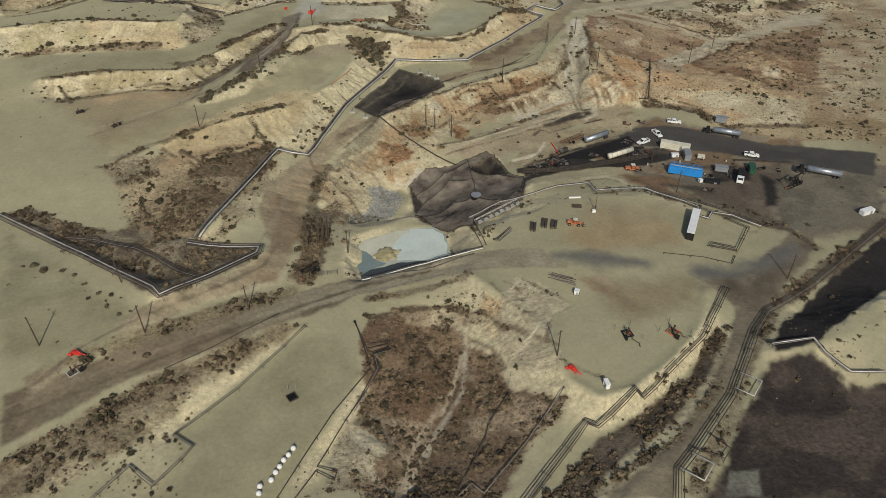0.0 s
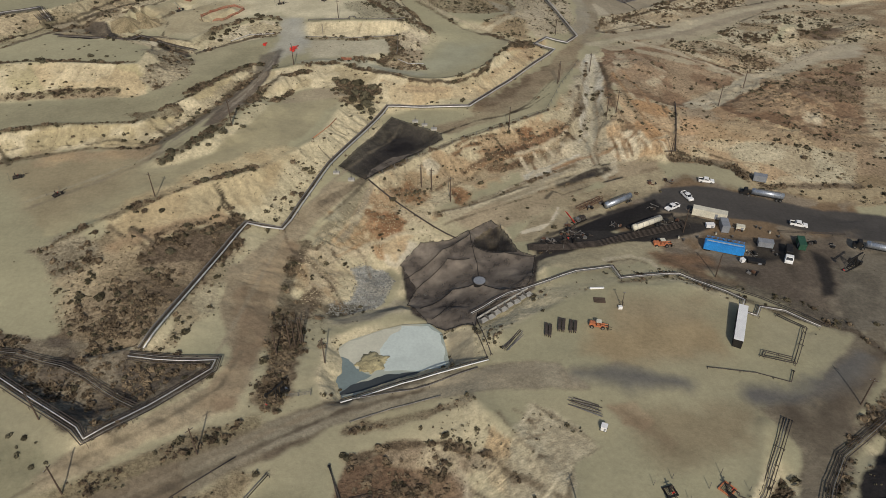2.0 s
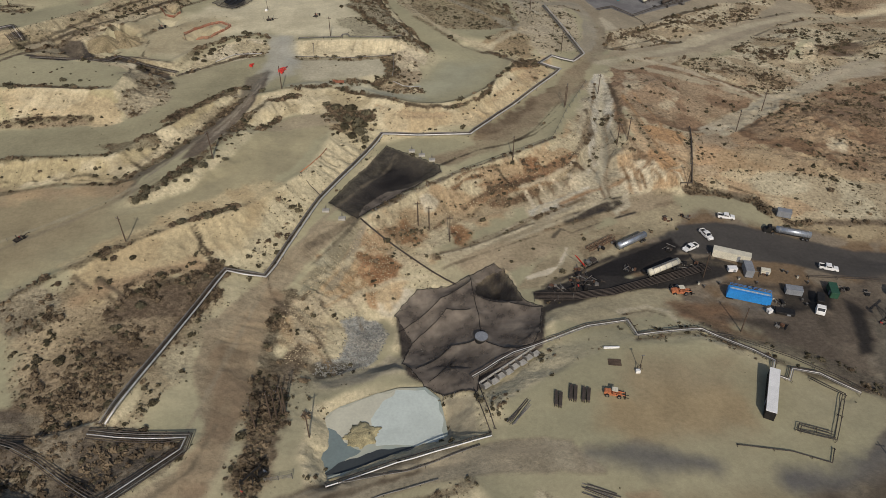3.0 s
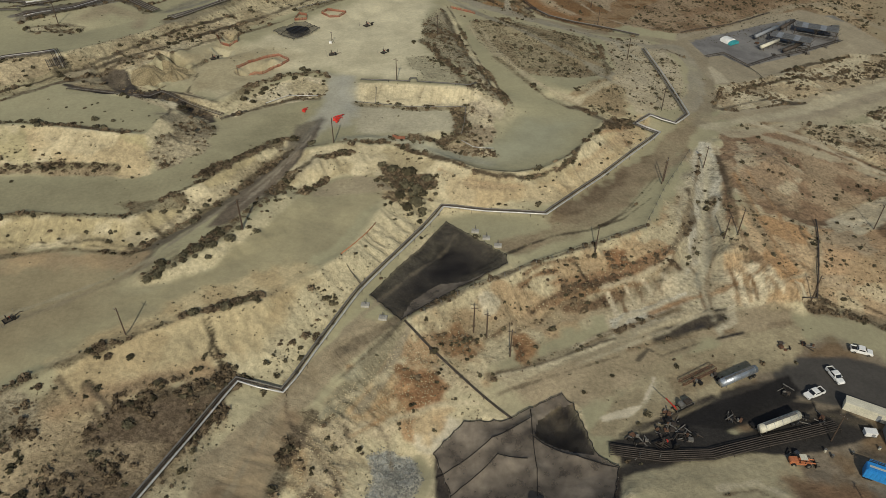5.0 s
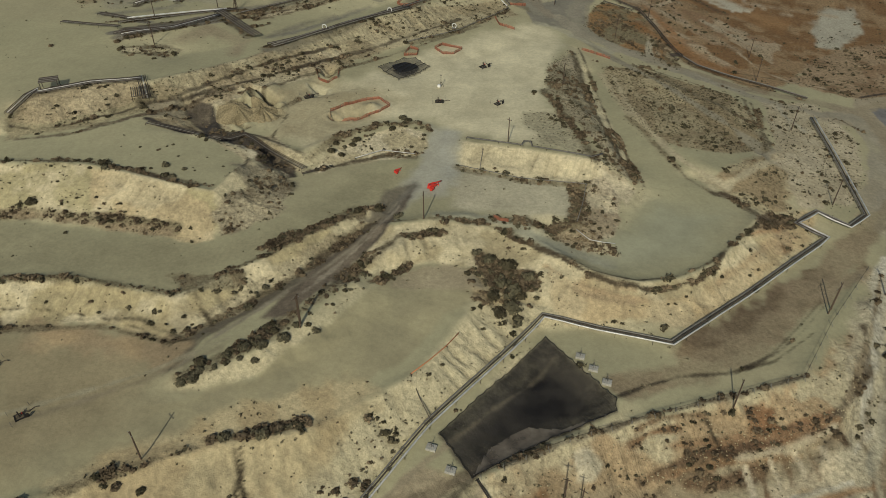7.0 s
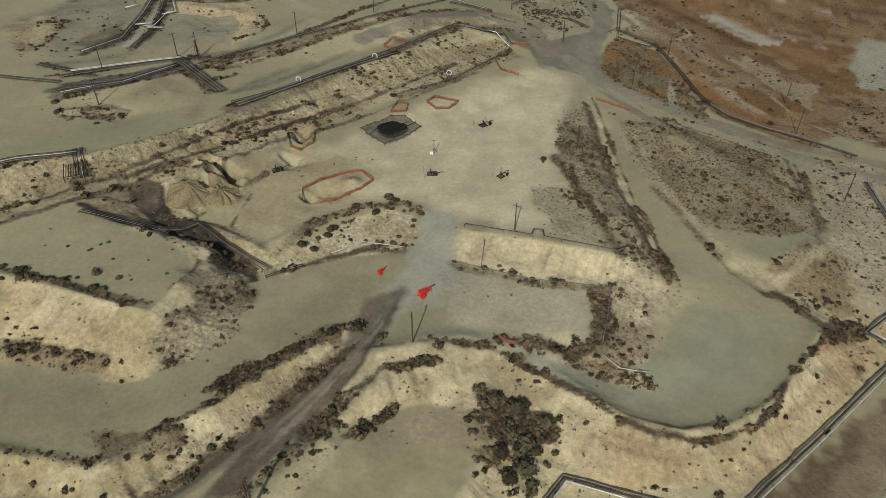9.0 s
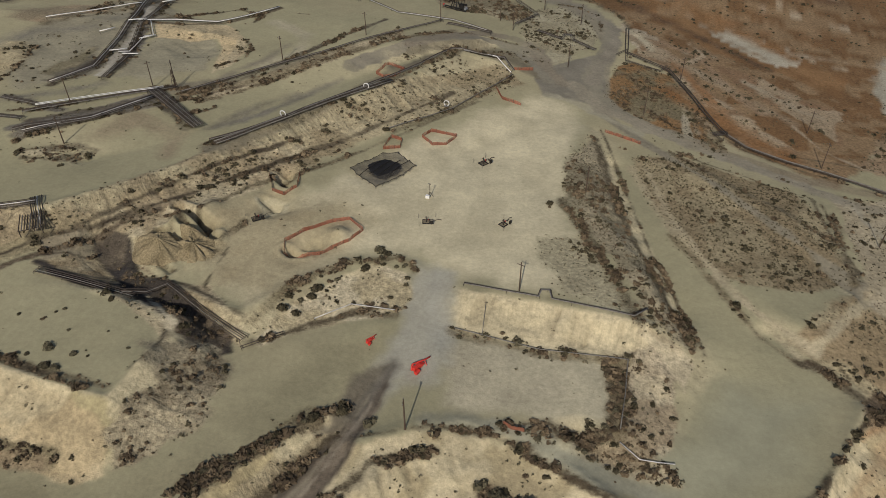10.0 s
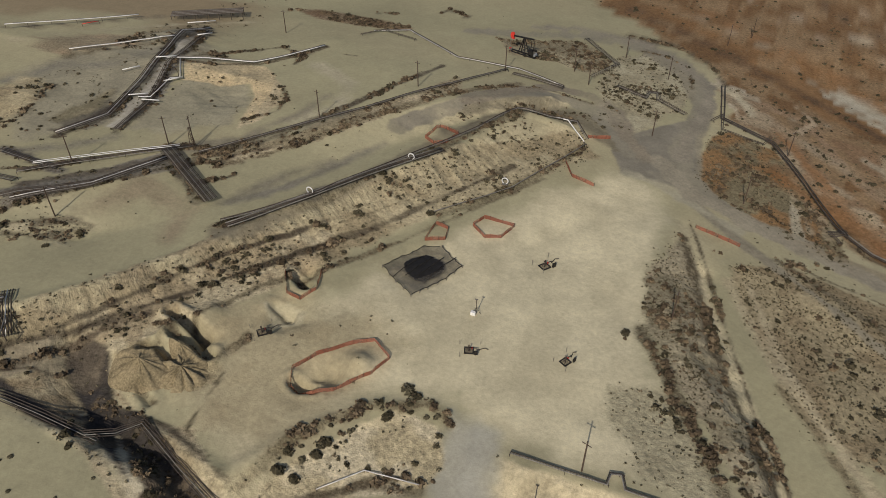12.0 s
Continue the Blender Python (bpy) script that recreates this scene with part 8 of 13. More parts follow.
track([(-144.6, 250.0), (-137.6, 252.8), (-126.8, 255.4), (-114.5, 256.3), (-101.1, 254.8), (-96.6, 257.2)], 0.22, (0.06, 0.047, 0.03), 0.45, 0.6, 0.05)
track([(-71.8, 234.7), (-68.7, 230.8), (-64.2, 224.9)], 0.22, (0.06, 0.047, 0.03), 0.45, 0.6, 0.05)
track([(-101.0, 266.4), (-99.2, 265.2), (-96.3, 264.1)], 0.22, (0.06, 0.047, 0.03), 0.45, 0.6, 0.05)
track([(-70.9, 235.2), (-68.7, 231.7), (-68.1, 227.4), (-63.9, 223.7)], 0.22, (0.06, 0.047, 0.03), 0.45, 0.6, 0.05)
track([(19.9, 278.9), (24.6, 273.4), (26.4, 270.8)], 0.22, (0.06, 0.047, 0.03), 0.45, 0.6, 0.05)
track([(12.9, 288.3), (24.3, 293.5), (34.8, 301.0), (44.8, 314.9)], 0.22, (0.06, 0.047, 0.03), 0.45, 0.6, 0.05)
track([(-120.3, 350.7), (-118.6, 336.8), (-107.1, 332.2)], 0.22, (0.06, 0.047, 0.03), 0.45, 0.6, 0.05)
track([(27.2, 363.4), (30.9, 358.9), (37.9, 358.8)], 0.22, (0.06, 0.047, 0.03), 0.45, 0.6, 0.05)
track([(-78.8, 277.3), (-74.8, 291.1), (-71.7, 301.4), (-68.2, 319.0)], 0.35, (0.32, 0.275, 0.2), 0.6, 0.3, 0)
track([(-74.4, 276.1), (-71.8, 290.1), (-68.1, 305.5), (-67.5, 324.7)], 0.45, (0.1, 0.083, 0.062), 0.6, 0.3, 0)
track([(-81.7, 278.0), (-78.4, 290.4), (-74.6, 301.6), (-70.6, 314.6)], 0.4, (0.115, 0.095, 0.07), 0.6, 0.3, 0)
track([(-153.0, 395.7), (-148.9, 405.8), (-144.0, 416.0), (-137.5, 424.3)], 1.3, (0.2, 0.18, 0.13), 3, 0.3, 0)
track([(-115.4, 472.1), (-107.5, 486.9), (-93.4, 503.1), (-81.2, 505.5), (-71.4, 499.4), (-64.9, 487.2), (-56.8, 475.2)], 2.6, (0.25, 0.215, 0.155), 1, 0.3, 0)
track([(-119.6, 561.2), (-97.0, 573.0), (-76.6, 572.0), (-57.5, 556.8), (-45.4, 541.2), (-42.6, 524.6), (-45.4, 498.0), (-46.7, 481.1)], 2.4, (0.27, 0.24, 0.18), 1, 0.3, 0)
track([(-73.8, 616.4), (-37.2, 593.1), (-0.2, 591.3), (33.2, 562.4)], 3.5, (0.245, 0.138, 0.062), 5, 0.6, 0.01)
track([(-19.9, 491.6), (2.1, 482.1), (23.7, 464.5)], 4, (0.24, 0.13, 0.058), 5, 0.6, 0.015)
track([(-24.0, 529.0), (-1.5, 513.3), (13.0, 502.2), (26.2, 492.9)], 2.6, (0.35, 0.28, 0.185), 5, 0.6, 0.14)
track([(16.8, 143.2), (23.0, 145.3), (27.5, 144.3)], 0.25, (0.17, 0.13, 0.08), 0.5, 0.6, 0.03)
track([(19.1, 139.1), (23.6, 139.2), (29.2, 137.6)], 0.25, (0.17, 0.13, 0.08), 0.5, 0.6, 0.03)
track([(13.7, 146.1), (16.0, 141.1), (15.1, 136.8)], 0.25, (0.17, 0.13, 0.08), 0.5, 0.6, 0.03)
track([(11.1, 148.1), (13.5, 143.2), (11.9, 136.2)], 0.25, (0.17, 0.13, 0.08), 0.5, 0.6, 0.03)
track([(18.6, 148.9), (22.7, 149.6), (25.8, 146.9)], 0.25, (0.17, 0.13, 0.08), 0.5, 0.6, 0.03)
track([(17.5, 152.5), (20.1, 150.9), (21.8, 147.0)], 0.25, (0.17, 0.13, 0.08), 0.5, 0.6, 0.03)
track([(8.4, 147.2), (9.5, 141.1), (8.7, 135.7)], 0.25, (0.17, 0.13, 0.08), 0.5, 0.6, 0.03)
track([(92.8, 324.2), (90.5, 307.4), (91.8, 299.6)], 0.3, (0.15, 0.105, 0.062), 0.6, 0.6, 0.05)
track([(75.0, 286.6), (80.3, 282.2), (83.9, 278.8)], 0.3, (0.15, 0.105, 0.062), 0.6, 0.6, 0.05)
track([(102.9, 280.9), (111.2, 275.9), (122.0, 273.2)], 0.3, (0.15, 0.105, 0.062), 0.6, 0.6, 0.05)
track([(90.2, 376.1), (102.4, 372.3), (114.0, 366.9), (131.1, 355.2), (146.0, 350.9), (162.6, 363.6), (194.4, 387.6)], 1.7, (0.45, 0.385, 0.265), 1, 0.3, 0)
track([(118.4, 363.9), (129.5, 358.5), (138.9, 352.0)], 0.8, (0.16, 0.105, 0.065), 0.8, 0.6, 0.2)
track([(70.1, 344.5), (70.5, 331.8), (70.2, 318.5)], 0.7, (0.10, 0.075, 0.05), 0.8, 0.6, 0.2)
track([(79.1, 383.8), (88.4, 392.6), (101.9, 402.9), (116.3, 404.2)], 0.6, (0.10, 0.085, 0.06), 0.8, 0.6, 0.3)
track([(70.2, 316.1), (79.1, 316.4), (96.2, 313.0)], 0.4, (0.17, 0.115, 0.07), 0.7, 0.6, 0.1)
track([(26.9, 230.0), (31.0, 232.1), (35.4, 234.4)], 0.75, (0.66, 0.58, 0.42), 0.4, 0.2, 0)
track([(35.4, 234.4), (38.0, 239.5), (40.3, 245.3)], 0.3, (0.60, 0.52, 0.37), 0.3, 0.2, 0)
track([(50.2, 212.2), (58.2, 214.8), (63.5, 212.7), (65.3, 206.4)], 0.9, (0.58, 0.50, 0.34), 0.6, 0.4, 0)
track([(50.6, 210.3), (57.8, 212.9), (62.1, 210.5)], 0.4, (0.16, 0.12, 0.075), 0.5, 0.5, 0.1)
track([(65.6, 289.9), (66.6, 285.6), (67.3, 279.4)], 0.55, (0.19, 0.12, 0.062), 0.5, 0.6, 0)
track([(67.1, 287.3), (68.4, 285.2), (69.1, 280.4)], 0.35, (0.60, 0.52, 0.355), 0.5, 0.6, 0)
track([(69.1, 288.0), (70.2, 285.0), (70.9, 278.8)], 0.55, (0.33, 0.235, 0.135), 0.5, 0.6, 0)
track([(70.8, 286.7), (71.9, 284.6), (72.9, 279.6)], 0.35, (0.19, 0.12, 0.062), 0.5, 0.6, 0)
track([(72.4, 285.6), (73.6, 284.1), (74.7, 280.7)], 0.55, (0.60, 0.52, 0.355), 0.5, 0.6, 0)
track([(74.3, 287.9), (75.3, 283.7), (76.5, 279.1)], 0.35, (0.33, 0.235, 0.135), 0.5, 0.6, 0)
track([(75.8, 284.6), (77.1, 283.5), (78.3, 280.4)], 0.55, (0.19, 0.12, 0.062), 0.5, 0.6, 0)
track([(77.6, 284.1), (78.9, 283.2), (80.2, 280.6)], 0.35, (0.60, 0.52, 0.355), 0.5, 0.6, 0)
track([(79.5, 285.6), (80.7, 283.0), (82.0, 279.5)], 0.55, (0.33, 0.235, 0.135), 0.5, 0.6, 0)
track([(81.3, 284.0), (82.6, 283.2), (83.7, 279.7)], 0.35, (0.19, 0.12, 0.062), 0.5, 0.6, 0)
track([(83.4, 284.1), (85.1, 284.4), (86.1, 281.1)], 0.55, (0.60, 0.52, 0.355), 0.5, 0.6, 0)
track([(29.5, 273.0), (31.1, 269.8), (31.8, 266.4)], 0.45, (0.58, 0.50, 0.345), 0.6, 0.6, 0)
track([(32.2, 275.0), (33.7, 271.7), (34.5, 268.3)], 0.45, (0.19, 0.125, 0.07), 0.6, 0.6, 0)
track([(34.7, 276.3), (36.4, 273.6), (37.1, 270.3)], 0.45, (0.58, 0.50, 0.345), 0.6, 0.6, 0)
track([(37.5, 278.2), (39.0, 275.4), (39.7, 272.1)], 0.45, (0.19, 0.125, 0.07), 0.6, 0.6, 0)
track([(40.2, 280.2), (41.7, 277.1), (42.4, 273.9)], 0.45, (0.58, 0.50, 0.345), 0.6, 0.6, 0)
track([(42.9, 281.9), (44.3, 278.6), (45.0, 275.4)], 0.45, (0.19, 0.125, 0.07), 0.6, 0.6, 0)
track([(45.6, 283.2), (46.8, 279.8), (47.6, 277.1)], 0.45, (0.58, 0.50, 0.345), 0.6, 0.6, 0)
track([(-127.1, 335.9), (-121.6, 335.6), (-114.1, 333.8), (-108.0, 331.8), (-104.8, 331.1)], 0.6, (0.075, 0.06, 0.042), 0.6, 0.6, 0.15)
track([(-134.6, 327.7), (-127.1, 325.4), (-120.1, 322.4), (-115.9, 320.3)], 0.5, (0.52, 0.45, 0.30), 0.6, 0.5, 0.05)
track([(-160.0, 332.0), (-155.7, 335.4), (-150.6, 336.4)], 0.3, (0.09, 0.07, 0.05), 0.4, 0.6, 0.2)
track([(-56.2, 316.6), (-44.0, 319.3), (-38.9, 318.6), (-33.6, 317.1), (-26.0, 315.3), (-18.8, 312.8), (-12.7, 310.5), (-6.0, 309.7), (2.2, 310.1), (9.4, 313.8), (14.9, 318.2), (18.8, 324.5), (20.9, 330.8), (25.6, 340.5), (30.6, 349.4)], 0.55, (0.075, 0.062, 0.042), 0.5, 0.6, 0.75)
track([(20.3, 363.0), (25.2, 360.5), (30.8, 356.9)], 0.8, (0.13, 0.10, 0.065), 0.7, 0.6, 0.5)
track([(118.6, 317.9), (129.1, 325.7), (139.9, 333.5)], 0.5, (0.12, 0.09, 0.06), 0.7, 0.6, 0.3)
track([(154.6, 442.7), (177.6, 454.7), (199.0, 468.3)], 0.4, (0.11, 0.09, 0.065), 0.6, 0.5, 0.2)
track([(162.3, 425.0), (183.6, 445.0), (206.7, 461.0)], 0.5, (0.11, 0.09, 0.065), 0.6, 0.5, 0.3)
track([(117.9, 405.0), (109.9, 401.0), (104.8, 405.5)], 0.4, (0.09, 0.075, 0.055), 0.6, 0.5, 0.3)
track([(3.7, 644.4), (19.8, 636.4), (32.8, 632.3), (51.2, 633.9), (63.5, 636.0)], 0.9, (0.40, 0.32, 0.215), 0.9, 0.4, 0)
track([(26.7, 662.0), (33.7, 650.8), (48.4, 657.1), (68.4, 670.1)], 0.9, (0.40, 0.32, 0.215), 0.9, 0.4, 0)
track([(36.8, 564.2), (44.8, 559.1), (52.7, 558.7)], 0.9, (0.40, 0.32, 0.215), 0.9, 0.4, 0)
track([(29.9, 627.7), (41.7, 614.5), (60.2, 612.1)], 0.9, (0.40, 0.32, 0.215), 0.9, 0.4, 0)
track([(-13.4, 548.8), (-6.6, 538.1), (-11.8, 525.9)], 0.9, (0.40, 0.32, 0.215), 0.9, 0.4, 0)
track([(29.8, 666.2), (47.8, 651.2), (65.3, 648.8)], 2.2, (0.15, 0.09, 0.05), 1.6, 0.6, 0.05)
track([(-193.7, 309.2), (-185.8, 310.8), (-177.9, 317.8), (-170.3, 327.1), (-165.2, 334.8), (-156.7, 347.8), (-149.2, 360.8), (-140.8, 377.7), (-130.1, 392.9), (-124.6, 401.3)], 0.55, (0.065, 0.052, 0.038), 0.5, 0.6, 0.35)
track([(-159.5, 329.1), (-144.6, 328.9), (-133.5, 333.2), (-117.6, 330.3)], 0.8, (0.06, 0.052, 0.045), 0.6, 0.6, 0.2)
track([(-132.3, 331.9), (-118.4, 322.9), (-116.2, 322.2)], 0.6, (0.52, 0.46, 0.32), 0.5, 0.4, 0)
track([(-116.1, 318.8), (-114.7, 310.7), (-116.1, 306.9)], 0.4, (0.10, 0.085, 0.06), 0.5, 0.5, 0.4)
track([(-205.0, 412.2), (-209.9, 428.3), (-213.9, 441.5), (-221.1, 457.9), (-227.0, 470.9)], 1.6, (0.43, 0.40, 0.33), 1, 0.3, 0)
track([(-219.0, 402.9), (-215.4, 409.8), (-213.7, 419.3), (-215.3, 430.7), (-219.3, 443.0), (-227.8, 461.7), (-231.2, 471.8)], 0.9, (0.06, 0.05, 0.042), 0.7, 0.6, 0.3)
track([(-202.4, 409.9), (-204.0, 419.7), (-206.0, 427.7), (-210.4, 441.3), (-215.8, 454.2)], 1.1, (0.055, 0.048, 0.04), 0.7, 0.6, 0.3)
track([(-203.3, 376.4), (-195.7, 384.9), (-187.3, 393.2), (-179.6, 405.9)], 1.6, (0.13, 0.11, 0.082), 1.2, 0.5, 0.1)
track([(-167.5, 408.3), (-161.7, 417.5), (-156.4, 421.9)], 1, (0.13, 0.10, 0.068), 0.8, 0.6, 0.5)
track([(-162.7, 401.2), (-159.3, 404.7), (-157.6, 407.3)], 0.8, (0.10, 0.08, 0.055), 0.7, 0.6, 0.6)
track([(3.6, 141.4), (6.1, 137.3), (6.2, 131.8), (4.0, 126.4), (2.8, 121.0), (-0.4, 112.6)], 0.5, (0.47, 0.40, 0.27), 0.5, 0.4, 0)
track([(-19.8, 140.8), (-11.6, 146.1), (-0.1, 146.4), (11.2, 141.8), (16.3, 135.2)], 1.0, (0.16, 0.12, 0.075), 0.9, 0.7, 0.5)
track([(24.0, 151.8), (21.6, 147.7), (17.5, 143.0)], 0.4, (0.35, 0.295, 0.19), 0.5, 0.6, 0)
track([(26.7, 150.0), (24.4, 145.0), (20.6, 139.3)], 0.4, (0.55, 0.48, 0.32), 0.5, 0.6, 0)
track([(29.2, 147.3), (26.6, 141.7), (22.3, 135.4)], 0.4, (0.35, 0.295, 0.19), 0.5, 0.6, 0)
track([(30.8, 143.5), (27.4, 137.4), (22.6, 131.5)], 0.4, (0.55, 0.48, 0.32), 0.5, 0.6, 0)
track([(28.3, 139.8), (24.9, 133.5), (20.5, 129.0)], 0.4, (0.35, 0.295, 0.19), 0.5, 0.6, 0)
track([(25.9, 135.0), (22.8, 130.3), (18.3, 125.7)], 0.4, (0.55, 0.48, 0.32), 0.5, 0.6, 0)
track([(26.8, 128.8), (24.0, 124.9), (19.7, 120.8)], 0.4, (0.35, 0.295, 0.19), 0.5, 0.6, 0)
track([(29.3, 123.7), (26.9, 120.5), (23.1, 117.0)], 0.4, (0.55, 0.48, 0.32), 0.5, 0.6, 0)
track([(21.9, 152.9), (19.1, 149.2), (14.9, 145.4)], 0.4, (0.55, 0.48, 0.32), 0.5, 0.6, 0)
track([(22.7, 153.5), (29.3, 147.5), (36.2, 141.9), (29.4, 137.9), (26.4, 128.2), (30.7, 120.0), (40.6, 113.9)], 0.35, (0.23, 0.19, 0.12), 0.5, 0.6, 0.06)
track([(3.7, 644.4), (19.8, 636.4), (32.8, 632.3), (51.2, 633.9), (63.5, 636.0)], 2.0, (0.42, 0.34, 0.23), 1.2, 0.4, 0)
track([(26.7, 662.0), (33.7, 650.8), (48.4, 657.1), (68.4, 670.1)], 2.0, (0.42, 0.34, 0.23), 1.2, 0.4, 0)
track([(29.9, 627.7), (41.7, 614.5), (60.2, 612.1)], 2.0, (0.42, 0.34, 0.23), 1.2, 0.4, 0)


def soil_at(x, y):
    """Soil colour and pebbliness, and the density of shrubs, at plan places."""
    x, y = np.asarray(x, float), np.asarray(y, float)
    col = np.empty(x.shape + (4,))
    a = fbm(x, y, 45, 3, 4)[..., None]
    col[..., :3] = np.array(TAN) * (0.86 + 0.28 * a)
    col[..., 3] = 0.15
    warm = np.clip((fbm(x, y, 30, 90, 3) - 0.5) * 5, 0, 1)[..., None] * 0.35
    col[..., :3] = col[..., :3] * (1 - warm) + np.array(SAND) * warm
    s = np.clip((grid_sample(STEEP, x, y) - 0.12) / 0.25, 0, 1)
    k = (s * (0.55 + 0.45 * fbm(x, y, 12, 31, 3)))[..., None]
    col[..., :3] = col[..., :3] * (1 - k) + np.array(PALE) * k
    col[..., 3] = np.maximum(col[..., 3], s * 0.5)
    shrubs = 0.0007 + s * 0.17 * np.clip(fbm(x, y, 16, 71, 3) * 3 - 1.0, 0, 1)
    # open desert round the site: brown brush and paler washes
    wild = np.clip(np.maximum(np.maximum(x - 150, -x - 215), np.maximum(92 - y, y - 640)) / 25, 0, 1)
    heath = np.clip((fbm(x, y, 46, 411, 5) - 0.47) * 7, 0, 1)
    k = (wild * heath * 0.8)[..., None]
    col[..., :3] = col[..., :3] * (1 - k) + np.array((0.27, 0.205, 0.125)) * k
    shrubs = shrubs + wild * (0.006 + 0.04 * heath)
    wob, wob2 = fbm(x, y, 11, 21, 4) - 0.5, fbm(x, y, 3, 25, 3) - 0.5
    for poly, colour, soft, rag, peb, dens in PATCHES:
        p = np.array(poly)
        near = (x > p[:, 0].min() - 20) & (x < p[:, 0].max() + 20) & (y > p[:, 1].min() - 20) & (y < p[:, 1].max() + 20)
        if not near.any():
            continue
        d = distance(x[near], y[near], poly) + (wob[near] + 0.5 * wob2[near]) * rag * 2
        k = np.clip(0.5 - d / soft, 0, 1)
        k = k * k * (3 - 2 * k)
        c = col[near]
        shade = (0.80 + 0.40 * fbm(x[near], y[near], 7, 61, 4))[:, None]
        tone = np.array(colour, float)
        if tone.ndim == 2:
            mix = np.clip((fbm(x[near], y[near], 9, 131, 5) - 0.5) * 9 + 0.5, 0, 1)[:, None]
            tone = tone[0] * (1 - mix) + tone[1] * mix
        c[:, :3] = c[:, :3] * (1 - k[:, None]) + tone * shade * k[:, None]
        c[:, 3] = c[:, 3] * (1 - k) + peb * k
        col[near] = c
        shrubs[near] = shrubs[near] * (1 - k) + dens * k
    washed = (rills(x, y) * s * 0.5)[..., None]
    col[..., :3] = col[..., :3] * (1 - washed) + np.array((0.21, 0.17, 0.105)) * washed
    for line, half, colour, soft, peb, dens in TRACKS:
        p = np.array(line)
        near = (x > p[:, 0].min() - 15) & (x < p[:, 0].max() + 15) & (y > p[:, 1].min() - 15) & (y < p[:, 1].max() + 15)
        if not near.any():
            continue
        d = distance(x[near], y[near], line, closed=False) - half + (wob[near] + wob2[near]) * min(3.0, half + 0.8)
        k = np.clip(0.5 - d / soft, 0, 1) * (0.55 + 0.45 * np.clip(fbm(x[near], y[near], 8, 141, 3) * 2.4 - 0.5, 0, 1))
        c = col[near]
        shade = (0.84 + 0.32 * fbm(x[near], y[near], 5, 63, 3))[:, None]
        c[:, :3] = c[:, :3] * (1 - k[:, None]) + np.array(colour) * shade * k[:, None]
        c[:, 3] = c[:, 3] * (1 - k) + peb * k
        col[near] = c
        shrubs[near] = np.maximum(shrubs[near] * (1 - 0.6 * k), dens * k)
    return col, shrubs


def axis(lo, hi, step, far):
    """Grid lines: even over the site, slowly wider in its surroundings, wide at the horizon."""
    core = list(np.arange(lo, hi, step))
    left, right = [lo], [core[-1]]
    for line, way in ((left, -1), (right, 1)):
        d = step
        while abs(line[-1]) < far:
            d *= 1.04 if d < 2.0 else 1.09
            line.append(line[-1] + way * d)
    return np.array(left[:0:-1] + core + right[1:])


def build_ground():
    xs, ys = axis(-184, 150, 0.58, 4200), axis(82, 500, 0.58, 4200)
    x, y = np.meshgrid(xs, ys, indexing="ij")
    z = levels_at(x, y)
    far = np.clip((np.maximum(np.abs(x) - 240, np.maximum(40 - y, y - 660))) / 400, 0, 1)
    z = z * (1 - far) + far * (fbm(x, y, 700, 5, 4) * 60 - 25)
    nx, ny = x.shape
    idx = np.arange(nx * ny).reshape(nx, ny)
    quads = np.stack([idx[:-1, :-1], idx[1:, :-1], idx[1:, 1:], idx[:-1, 1:]], -1).reshape(-1, 4)
    me = bpy.data.meshes.new("ground")
    me.vertices.add(nx * ny)
    me.vertices.foreach_set("co", np.stack([x, y, z], -1).astype(np.float32).ravel())
    me.loops.add(len(quads) * 4)
    me.loops.foreach_set("vertex_index", quads.astype(np.int32).ravel())
    me.polygons.add(len(quads))
    me.polygons.foreach_set("loop_start", np.arange(0, len(quads) * 4, 4, dtype=np.int32))
    me.update(calc_edges=True)
    me.polygons.foreach_set("use_smooth", np.ones(len(quads), bool))
    col, cover = soil_at(x.ravel(), y.ravel())
    litter = me.attributes.new("litter", "FLOAT", "POINT")
    litter.data.foreach_set("value", np.clip(cover * 2.0, 0, 1).astype(np.float32))
    run = me.attributes.new("run", "FLOAT_VECTOR", "POINT")
    run.data.foreach_set("vector", runs(x.ravel(), y.ravel()).astype(np.float32).ravel())
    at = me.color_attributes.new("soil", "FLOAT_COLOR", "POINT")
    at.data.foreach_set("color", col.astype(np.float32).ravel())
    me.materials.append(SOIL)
    return tagged(new("ground", me), "pale tan desert soil graded into terraces, banks and dirt roads", "ground", kind="structure")


build_ground()


# ---- brush ----
def triangles_object(name, v, f, material):
    me = bpy.data.meshes.new(name)
    me.vertices.add(len(v))
    me.vertices.foreach_set("co", np.asarray(v, np.float32).ravel())
    me.loops.add(len(f) * 3)
    me.loops.foreach_set("vertex_index", np.asarray(f, np.int32).ravel())
    me.polygons.add(len(f))
    me.polygons.foreach_set("loop_start", np.arange(0, len(f) * 3, 3, dtype=np.int32))
    me.update(calc_edges=True)
    me.materials.append(material)
    return new(name, me)


